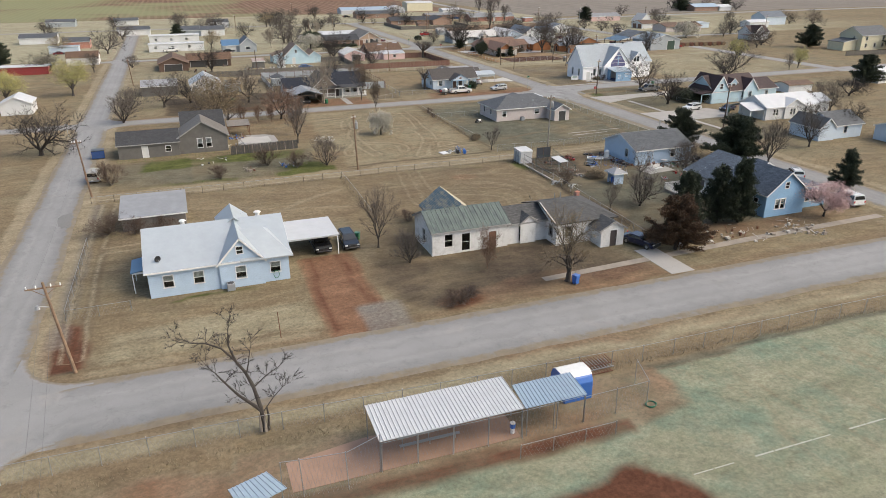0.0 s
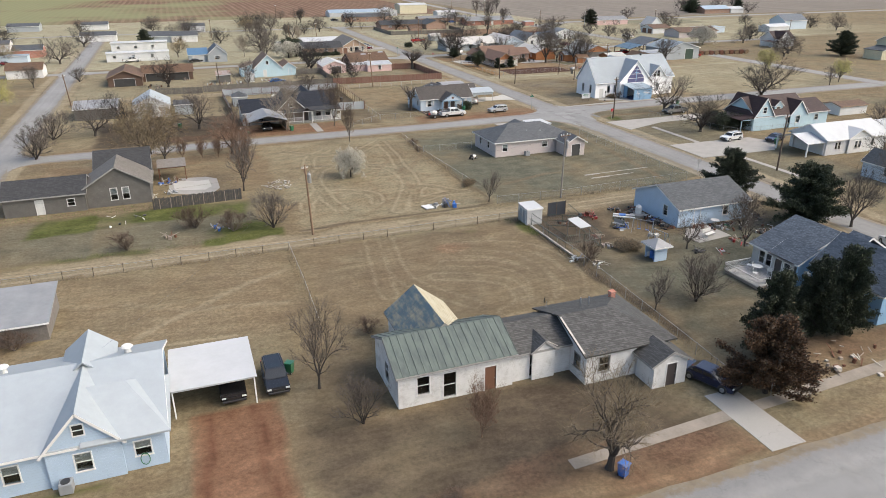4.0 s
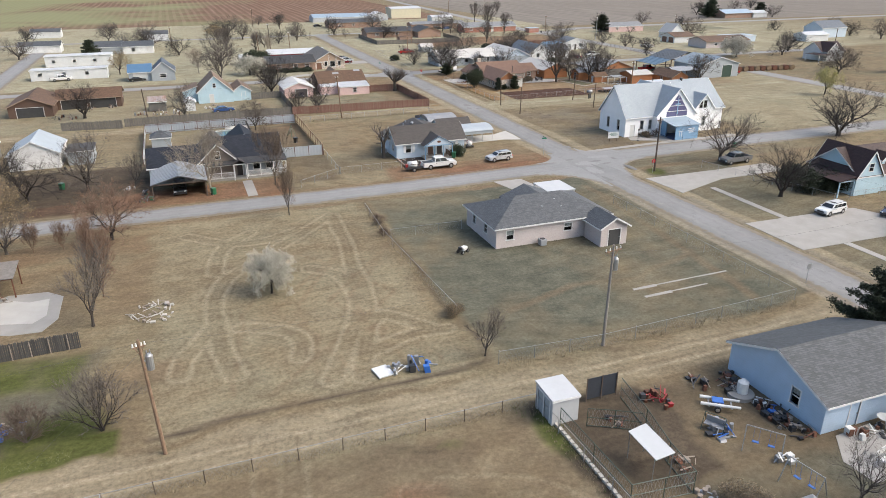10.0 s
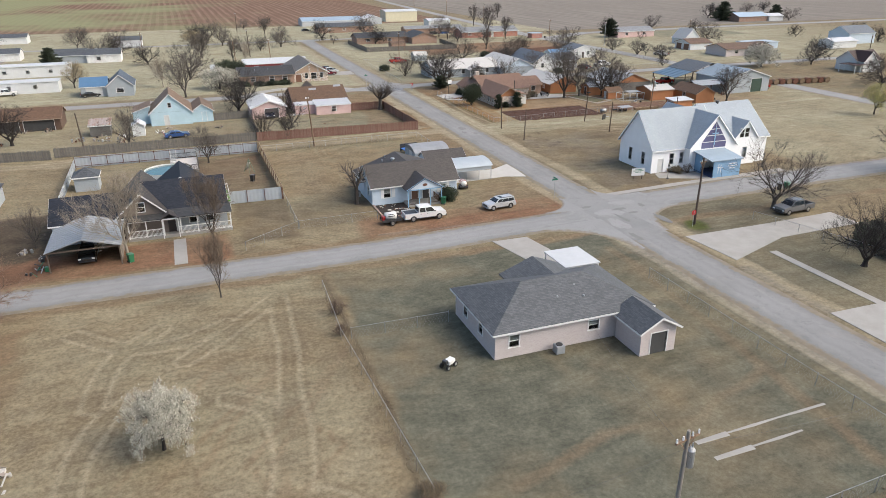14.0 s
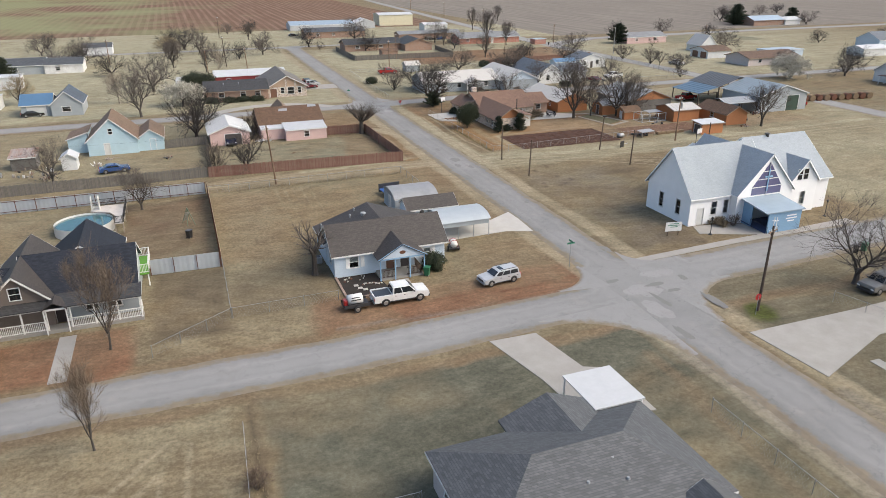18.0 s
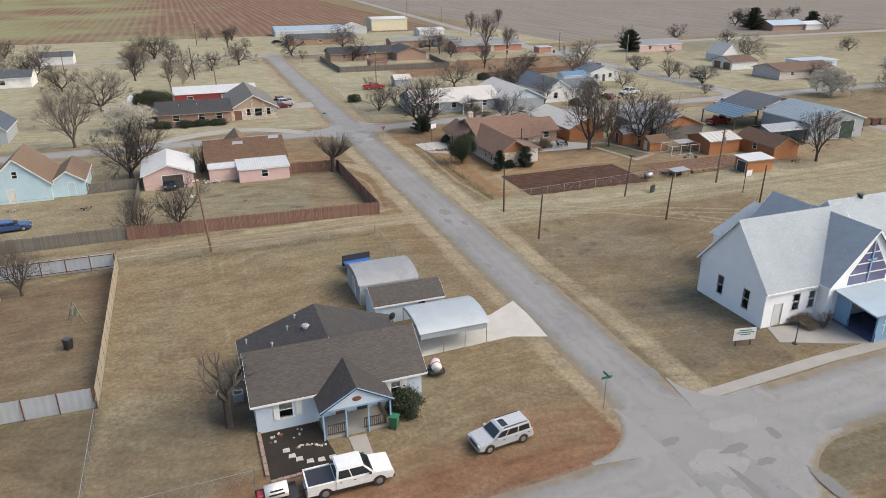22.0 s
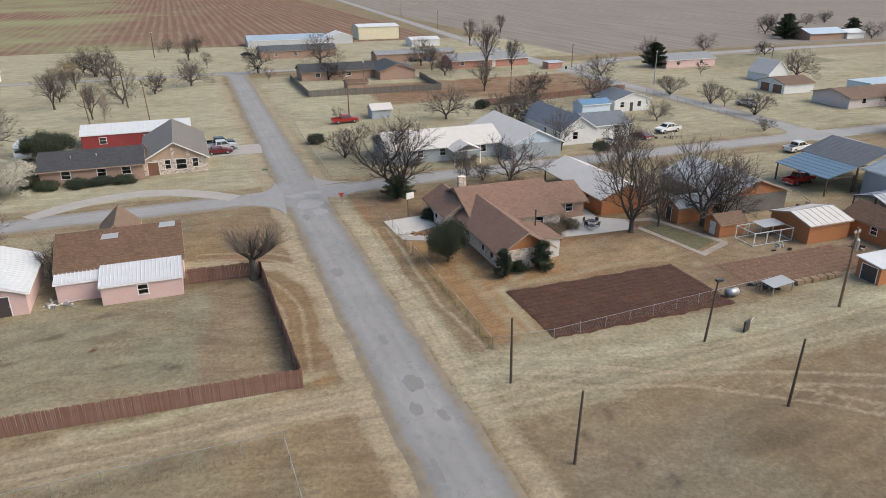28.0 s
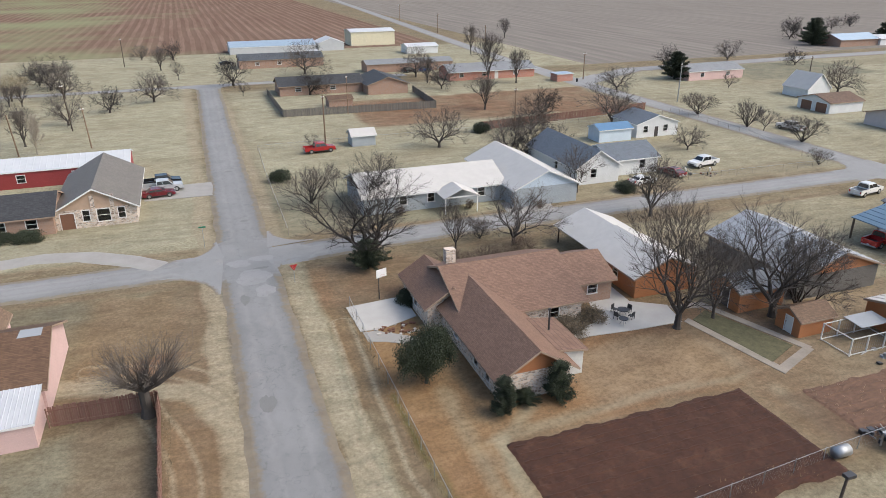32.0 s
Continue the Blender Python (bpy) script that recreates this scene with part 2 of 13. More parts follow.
SH_BROWN = shingles("brown_shingles", (0.120, 0.072, 0.045), (0.162, 0.099, 0.060))
SH_TAN = shingles("tan_shingles", (0.180, 0.120, 0.078), (0.216, 0.150, 0.102))
SH_MAROON = shingles("maroon_shingles", (0.046, 0.028, 0.026), (0.066, 0.04, 0.037))
SH_OLD = shingles("weathered_grey_brown_shingles", (0.044, 0.037, 0.032), (0.066, 0.056, 0.049), gloss=0.45)
SH_WEATHERED = shingles("weathered_grey_shingles", (0.058, 0.057, 0.056), (0.1, 0.099, 0.096), spread=1.4, contrast=0.4)
SH_CORNER = shingles("mid_grey_shingles", (0.092, 0.098, 0.106), (0.126, 0.132, 0.14), spread=0.8)
METAL_POST = sheet_metal("galvanized_steel", (0.35, 0.36, 0.37), 0.5, metal=0.7)
WIRE = worn("chain_link_wire", (0.26, 0.26, 0.26), 0.6, metal=0.4)
BLACK_METAL = worn("black_metal", (0.03, 0.03, 0.032), 0.5)
POLE_GREY = barky("weathered_pole_wood", (0.2, 0.185, 0.165), (0.33, 0.31, 0.28))
POLE_WOOD = barky("utility_pole_wood", (0.14, 0.09, 0.06), (0.26, 0.18, 0.12))
OLD_POLE = barky("dark_pole_wood", (0.06, 0.045, 0.035), (0.12, 0.09, 0.07))
FENCE_BROWN = planked("red_brown_fence_boards", (0.2, 0.1, 0.075), (0.27, 0.17, 0.13))
FENCE_GREY = planked("grey_fence_boards", (0.14, 0.13, 0.115), (0.22, 0.2, 0.18))
FENCE_DARK = planked("dark_grey_fence_boards", (0.065, 0.062, 0.06), (0.11, 0.105, 0.098))
CONCRETE = worn("concrete", (0.275, 0.262, 0.242), 0.9, 0.16, 0.5, fine=9)
CONCRETE_WHITE = worn("white_concrete", (0.4, 0.385, 0.355), 0.9, 0.12, 0.5)
TYRE = worn("tyre_rubber", (0.02, 0.02, 0.02), 0.9)
RIM = coated("wheel_rim", (0.4, 0.4, 0.4), 0.3, 0.8)
CAR_GLASS = coated("tinted_car_glass", (0.015, 0.018, 0.02), 0.05)
BARK_GREY = barky("grey_bark", (0.042, 0.036, 0.031), (0.095, 0.082, 0.072))
BARK_DARK = barky("dark_bark", (0.018, 0.015, 0.013), (0.045, 0.037, 0.032))
TWIG_GREY = barky("grey_twigs", (0.075, 0.065, 0.056), (0.15, 0.131, 0.113))
TWIG_DARK = barky("dark_twigs", (0.024, 0.021, 0.019), (0.062, 0.054, 0.048))
TWIG_BROWN = barky("brown_twigs", (0.13, 0.1, 0.072), (0.24, 0.19, 0.14))
TWIG_TAN = barky("tan_twigs", (0.15, 0.12, 0.08), (0.25, 0.2, 0.13))
TWIG_RED = barky("reddish_twigs", (0.125, 0.078, 0.053), (0.21, 0.138, 0.095))
TWIG_BRUSH = barky("brown_brush_twigs", (0.075, 0.053, 0.04), (0.15, 0.11, 0.082))
TWIG_PALE = barky("pale_twigs", (0.22, 0.19, 0.15), (0.34, 0.3, 0.24))
CEDAR = leafy("cedar_foliage", (0.012, 0.018, 0.009), (0.032, 0.042, 0.02))
CEDAR_RUST = leafy("rusty_cedar_foliage", (0.022, 0.018, 0.01), (0.075, 0.038, 0.016))
BLOSSOM = leafy("white_blossom", (0.3, 0.285, 0.23), (0.55, 0.53, 0.45))
BLOSSOM_PINK = leafy("pink_blossom", (0.42, 0.27, 0.26), (0.6, 0.42, 0.4))
BUDS = leafy("yellow_green_buds", (0.28, 0.26, 0.08), (0.42, 0.4, 0.13))
BUDS_TAN = leafy("tan_buds", (0.2, 0.15, 0.08), (0.3, 0.23, 0.12))
EVERGREEN = leafy("magnolia_leaves", (0.014, 0.022, 0.01), (0.036, 0.046, 0.022))
SHRUB = leafy("dry_shrub_leaves", (0.1, 0.08, 0.05), (0.17, 0.13, 0.08))
ROOF_PALE = sheet_metal("pale_tan_metal_roof", (0.42, 0.405, 0.38), 0.65, metal=0.0)
SH_RANCH = shingles("slate_grey_shingles", (0.1, 0.088, 0.076), (0.136, 0.121, 0.106), spread=0.6)
SH_SLATE = shingles("charcoal_shingles", (0.02, 0.023, 0.031), (0.034, 0.038, 0.05), gloss=0.15)
ROOF_DEEPBLUE = sheet_metal("dull_blue_metal_roof", (0.085, 0.145, 0.21), 0.65, metal=0.1)
ROOF_SLATE = sheet_metal("dark_slate_metal_roof", (0.075, 0.085, 0.1), 0.6, metal=0.1, streak=0.3)
ROOF_BARN = sheet_metal("silver_blue_metal_roof", (0.19, 0.235, 0.275), 0.6, metal=0.15)
ROOF_GREYWHITE = sheet_metal("grey_white_metal_roof", (0.34, 0.375, 0.4), 0.5, metal=0.12)
ROOF_DULL = sheet_metal("dull_old_tin", (0.27, 0.275, 0.285), 0.6, metal=0.2, streak=0.25)
SH_PALE = shingles("pale_grey_shingles", (0.240, 0.248, 0.256), (0.288, 0.296, 0.304), spread=0.3)
SH_BRICKROOF = shingles("pinkish_brown_shingles", (0.2, 0.12, 0.082), (0.26, 0.16, 0.112), spread=0.5)
SH_TAUPE = shingles("grey_tan_shingles", (0.16, 0.146, 0.128), (0.215, 0.196, 0.172), spread=0.5)
TAN_TRIM = worn("tan_painted_trim", (0.3, 0.22, 0.16), 0.7, 0.15)
DOOR_GREEN = worn("dark_green_doors", (0.03, 0.06, 0.045), 0.5)
ROOF_CHURCH = shingles("pale_grey_church_shingles", (0.35, 0.4, 0.44), (0.41, 0.455, 0.495), contrast=1.0, spread=0.2)
SID_PORCH = siding("porch_blue_boards", (0.2, 0.34, 0.5))
RAMP_BLUE = worn("blue_ramp_carpet", (0.06, 0.08, 0.16), 0.95)
SOIL_RED = worn("tilled_red_soil", (0.046, 0.017, 0.008), 1.0, 0.45, 0.8, fine=6, bump=1.0, dirt=(0.088, 0.042, 0.022))
SOIL_DARK = worn("dark_bed_soil", (0.02, 0.015, 0.012), 1.0, 0.35, 0.8, fine=6, bump=0.8)
POOL_WATER = coated("pool_water", (0.022, 0.085, 0.09), 0.12)
PLASTIC_BLUE = coated("blue_plastic", (0.03, 0.12, 0.42), 0.4)
PLASTIC_BLACK = coated("black_plastic", (0.02, 0.02, 0.022), 0.4)
PLASTIC_GREEN = coated("green_plastic", (0.02, 0.13, 0.06), 0.4)
PLASTIC_WHITE = coated("white_plastic", (0.6, 0.6, 0.58), 0.4)
RED_PAINT = coated("red_paint", (0.3, 0.02, 0.02), 0.4)
LATTICE = worn("white_lattice", (0.5, 0.5, 0.48), 0.7)
HAY = worn("dry_straw", (0.2, 0.14, 0.085), 1.0, 0.25, 4, fine=25, bump=0.8)
RUSTY = worn("rusty_iron", (0.14, 0.06, 0.035), 0.9, 0.3, 4)
LUMBER = worn("old_lumber", (0.27, 0.23, 0.19), 0.95, 0.3, 4)
STONE = worn("pale_stone", (0.42, 0.4, 0.36), 0.95, 0.2, 4)
PAINT = {}
for _n, _c in (("white", (0.66, 0.66, 0.65)), ("silver", (0.42, 0.43, 0.44)), ("black", (0.015, 0.015, 0.017)), ("navy", (0.012, 0.018, 0.05)), ("maroon", (0.13, 0.012, 0.02)), ("red", (0.32, 0.02, 0.02)), ("grey", (0.14, 0.14, 0.14)), ("beige", (0.4, 0.36, 0.29)), ("blue", (0.03, 0.07, 0.2))):
    PAINT[_n] = coated("car_paint_" + _n, _c, 0.25, 0.1)

# ---- builders ----
def part(name, bm, material, parent, label="", smooth=False):
    me = bpy.data.meshes.new(name)
    bm.normal_update()
    bm.to_mesh(me)
    bm.free()
    me.materials.append(material)
    if smooth:
        me.polygons.foreach_set("use_smooth", [True] * len(me.polygons))
    ob = new(name, me)
    ob.parent = parent
    if label:
        ob["label"] = label
    return ob


def piece(name, me, parent, m):
    """An object of its own on a shared mesh."""
    ob = new(name, me)
    ob.parent = parent
    ob.matrix_basis = m
    return ob


def mesh_of(name, bm, material):
    me = bpy.data.meshes.new(name)
    bm.normal_update()
    bm.to_mesh(me)
    bm.free()
    me.materials.append(material)
    return me


def thing(name, x, y, label, category, rz=0, z=0, group="", kind=""):
    e = new(name)
    e.empty_display_size = 0.3
    e.matrix_basis = pose(x, y, z, 0, 0, rz)
    return tagged(e, label, category, group, kind)


def box(bm, x0, y0, z0, x1, y1, z1):
    v = [bm.verts.new(p) for p in ((x0, y0, z0), (x1, y0, z0), (x1, y1, z0), (x0, y1, z0), (x0, y0, z1), (x1, y0, z1), (x1, y1, z1), (x0, y1, z1))]
    for f in ((3, 2, 1, 0), (4, 5, 6, 7), (0, 1, 5, 4), (1, 2, 6, 5), (2, 3, 7, 6), (3, 0, 4, 7)):
        bm.faces.new([v[i] for i in f])
    return bm


def solid(bm, poly, d):
    """A flat polygon thickened by the vector d."""
    a = [bm.verts.new(p) for p in poly]
    b = [bm.verts.new(Vector(p) + Vector(d)) for p in poly]
    n = len(a)
    fs = [bm.faces.new(a[::-1]), bm.faces.new(b)]
    for i in range(n):
        fs.append(bm.faces.new((a[i], a[(i + 1) % n], b[(i + 1) % n], b[i])))
    bmesh.ops.recalc_face_normals(bm, faces=fs)
    return bm


def bar(bm, p, q, w, h):
    """A square bar from p to q, w across (level) and h high."""
    p, q = Vector(p), Vector(q)
    d = (q - p).normalized()
    s = d.cross(Vector((0, 0, 1)))
    s = s.normalized() if s.length > 1e-4 else Vector((1, 0, 0))
    u = s.cross(d)
    ring = [(-w / 2, -h / 2), (w / 2, -h / 2), (w / 2, h / 2), (-w / 2, h / 2)]
    a = [bm.verts.new(p + s * i + u * j) for i, j in ring]
    b = [bm.verts.new(q + s * i + u * j) for i, j in ring]
    bm.faces.new(a)
    bm.faces.new(b[::-1])
    for i in range(4):
        bm.faces.new((a[i], b[i], b[(i + 1) % 4], a[(i + 1) % 4]))
    return bm


def tube(bm, p, q, r0, r1, n=6, caps=True):
    p, q = Vector(p), Vector(q)
    d = (q - p).normalized()
    s = d.orthogonal().normalized()
    u = d.cross(s)
    ring = [(math.cos(6.2832 * i / n), math.sin(6.2832 * i / n)) for i in range(n)]
    a = [bm.verts.new(p + (s * c + u * k) * r0) for c, k in ring]
    b = [bm.verts.new(q + (s * c + u * k) * r1) for c, k in ring]
    for i in range(n):
        bm.faces.new((a[i], a[(i + 1) % n], b[(i + 1) % n], b[i]))
    if caps:
        bm.faces.new(a[::-1])
        bm.faces.new(b)
    return bm


B = bmesh.new


def wall_side(bm, side, x0, y0, x1, y1, h, holes, th=0.15):
    """One upright wall, a single shell with real openings; holes: (u0, u1, z0, z1) along the wall."""
    length = (x1 - x0) if side in "SN" else (y1 - y0)
    lo, hi = (0.0, length) if side in "SN" else (th, length - th)
    us = sorted({lo, hi, *[v for o in holes for v in o[:2]]})
    zs = sorted({0.0, h, *[v for o in holes for v in o[2:]]})
    full = {}
    for i, (ua, ub) in enumerate(zip(us, us[1:])):
        for j, (za, zb) in enumerate(zip(zs, zs[1:])):
            um, zm = (ua + ub) / 2, (za + zb) / 2
            full[i, j] = not any(o[0] < um < o[1] and o[2] < zm < o[3] for o in holes)
    seen = {}

    def vert(i, j, k):
        if (i, j, k) not in seen:
            u, z, d = us[i], zs[j], th * k
            p = {"S": (x0 + u, y0 + d, z), "N": (x0 + u, y1 - d, z), "W": (x0 + d, y0 + u, z), "E": (x1 - d, y0 + u, z)}[side]
            seen[i, j, k] = bm.verts.new(p)
        return seen[i, j, k]

    for (i, j), on in full.items():
        if not on:
            continue
        for k in (0, 1):
            bm.faces.new([vert(a, c, k) for a, c in ((i, j), (i + 1, j), (i + 1, j + 1), (i, j + 1))])
        for di, dj, p, q in ((-1, 0, (i, j), (i, j + 1)), (1, 0, (i + 1, j), (i + 1, j + 1)), (0, -1, (i, j), (i + 1, j)), (0, 1, (i, j + 1), (i + 1, j + 1))):
            if not full.get((i + di, j + dj), False):
                bm.faces.new((vert(*p, 0), vert(*q, 0), vert(*q, 1), vert(*p, 1)))
    bmesh.ops.recalc_face_normals(bm, faces=bm.faces)


def on_wall(side, x0, y0, x1, y1, u, z, out):
    if side == "S":
        return (x0 + u, y0 - out, z)
    if side == "N":
        return (x0 + u, y1 + out, z)
    if side == "W":
        return (x0 - out, y0 + u, z)
    return (x1 + out, y0 + u, z)


def flat_on(bm, side, x0, y0, x1, y1, u0, u1, z0, z1, o0, o1):
    a, b = on_wall(side, x0, y0, x1, y1, u0, z0, o0), on_wall(side, x0, y0, x1, y1, u1, z1, o1)
    box(bm, min(a[0], b[0]), min(a[1], b[1]), z0, max(a[0], b[0]), max(a[1], b[1]), z1)


def window(E, side, ext, u, z, w, h, frame_mat=None, blind=0.0, label="", mullion=False):
    fm = frame_mat or TRIM
    bm = B()
    f = 0.09
    flat_on(bm, side, *ext, u - f, u + w + f, z + h, z + h + f, -0.06, 0.04)
    flat_on(bm, side, *ext, u - f, u, z, z + h, -0.06, 0.04)
    flat_on(bm, side, *ext, u + w, u + w + f, z, z + h, -0.06, 0.04)
    flat_on(bm, side, *ext, u, u + w, z + h * 0.5 - 0.025, z + h * 0.5 + 0.025, -0.07, -0.02)
    if mullion:
        flat_on(bm, side, *ext, u + w / 2 - 0.025, u + w / 2 + 0.025, z, z + h, -0.07, -0.015)
    wf = part("window", bm, fm, E, label)
    bm = B()
    flat_on(bm, side, *ext, u - f - 0.03, u + w + f + 0.03, z - 0.08, z, -0.06, 0.07)
    part("sill", bm, fm, wf)
    bm = B()
    flat_on(bm, side, *ext, u, u + w, z, z + h, -0.1, -0.08)
    part("pane", bm, GLASS, wf)
    if blind:
        bm = B()
        flat_on(bm, side, *ext, u, u + w, z + h * (1 - blind), z + h, -0.14, -0.12)
        part("blind", bm, BLIND, wf)
    return wf


def door(E, side, ext, u, w, h, mat, z=0.0, frame_mat=None, label=""):
    bm = B()
    flat_on(bm, side, *ext, u, u + w, z, z + h, -0.1, -0.04)
    d = part("door", bm, mat, E, label)
    bm = B()
    f = 0.08
    flat_on(bm, side, *ext, u - f, u, z, z + h, -0.05, 0.035)
    flat_on(bm, side, *ext, u + w, u + w + f, z, z + h, -0.05, 0.035)
    flat_on(bm, side, *ext, u - f, u + w + f, z + h, z + h + f, -0.05, 0.035)
    part("door_frame", bm, frame_mat or TRIM, d)
    bm = B()
    flat_on(bm, side, *ext, u + w - 0.12, u + w - 0.06, z + 0.95, z + 1.05, -0.04, 0.03)
    part("handle", bm, RIM, d)
    return d


def slab(bm, pts, t=0.13):
    """A roof plane: its polygon (seen from above) thickened downwards."""
    return solid(bm, pts, (0, 0, -t))


def roof_planes(style, x0, y0, x1, y1, h, rise, ov, rake):
    """The sloping planes of a roof as polygons, and its ridge lines."""
    X0, X1, Y0, Y1 = x0 - rake, x1 + rake, y0 - ov, y1 + ov
    xm, ym = (x0 + x1) / 2, (y0 + y1) / 2
    if style == "gx":
        s = rise / ((y1 - y0) / 2)
        e = h - s * ov
        return [[(X0, Y0, e), (X1, Y0, e), (X1, ym, h + rise), (X0, ym, h + rise)], [(X1, Y1, e), (X0, Y1, e), (X0, ym, h + rise), (X1, ym, h + rise)]]
    if style == "gy":
        X0, X1, Y0, Y1 = x0 - ov, x1 + ov, y0 - rake, y1 + rake
        s = rise / ((x1 - x0) / 2)
        e = h - s * ov
        return [[(X0, Y1, e), (X0, Y0, e), (xm, Y0, h + rise), (xm, Y1, h + rise)], [(X1, Y0, e), (X1, Y1, e), (xm, Y1, h + rise), (xm, Y0, h + rise)]]
    if style == "hip":
        X0, X1, Y0, Y1 = x0 - ov, x1 + ov, y0 - ov, y1 + ov
        half = min(X1 - X0, Y1 - Y0) / 2
        e = h - 0.05
        t = h + rise
        if X1 - X0 >= Y1 - Y0:
            a, b = (X0 + half, ym, t), (X1 - half, ym, t)
            return [[(X0, Y0, e), (X1, Y0, e), b, a], [(X1, Y1, e), (X0, Y1, e), a, b], [(X0, Y1, e), (X0, Y0, e), a], [(X1, Y0, e), (X1, Y1, e), b]]
        a, b = (xm, Y0 + half, t), (xm, Y1 - half, t)
        return [[(X0, Y1, e), (X0, Y0, e), a, b], [(X1, Y0, e), (X1, Y1, e), b, a], [(X0, Y0, e), (X1, Y0, e), a], [(X1, Y1, e), (X0, Y1, e), b]]
    if style == "sS":   # a single slope that falls to the south
        return [[(X0, Y0, h), (X1, Y0, h), (X1, Y1, h + rise), (X0, Y1, h + rise)]]
    if style == "sN":
        return [[(X0, Y0, h + rise), (X1, Y0, h + rise), (X1, Y1, h), (X0, Y1, h)]]
    if style == "sW":
        return [[(X0, Y0, h), (X1, Y0, h + rise), (X1, Y1, h + rise), (X0, Y1, h)]]
    if style == "sE":
        return [[(X0, Y0, h + rise), (X1, Y0, h), (X1, Y1, h), (X0, Y1, h + rise)]]
    return [[(X0, Y0, h), (X1, Y0, h), (X1, Y1, h), (X0, Y1, h)]]


def ribbed(bm, poly, step, size=0.045, t=0.05):
    """A profiled metal sheet over a roof plane: raised ribs from eave to ridge, one closed shell."""
    a, b = Vector(poly[0]), Vector(poly[1])
    top = [Vector(p) for p in poly[2:]]
    hi, lo = top[0], top[-1]
    n = max(1, int((b - a).length / step))
    ks = []
    w = 0.05 / max(0.1, (b - a).length)
    for i in range(n + 1):
        k = i / n
        ks += [(max(0, k - w), 0.0), (max(0, min(1, k - w * 0.5)), size), (min(1, k + w * 0.5), size), (min(1, k + w), 0.0)]
    rows = []
    for base, far, dz in ((a, b, 0.0), (lo, hi, 0.0)):
        rows.append([bm.verts.new(base.lerp(far, k) + Vector((0, 0, z))) for k, z in ks])
    low = [[bm.verts.new(p - Vector((0, 0, t))) for p in (a, b)], [bm.verts.new(p - Vector((0, 0, t))) for p in (lo, hi)]]
    fs = []
    for i in range(len(ks) - 1):
        fs.append(bm.faces.new((rows[0][i], rows[0][i + 1], rows[1][i + 1], rows[1][i])))
    fs.append(bm.faces.new((low[0][0], low[0][1], low[1][1], low[1][0])))
    for r, l in zip(rows, low):
        fs.append(bm.faces.new((l[0], l[1], *r[::-1])))
    fs.append(bm.faces.new((rows[0][0], rows[1][0], low[1][0], low[0][0])))
    fs.append(bm.faces.new((rows[0][-1], rows[1][-1], low[1][1], low[0][1])))
    bmesh.ops.recalc_face_normals(bm, faces=fs)


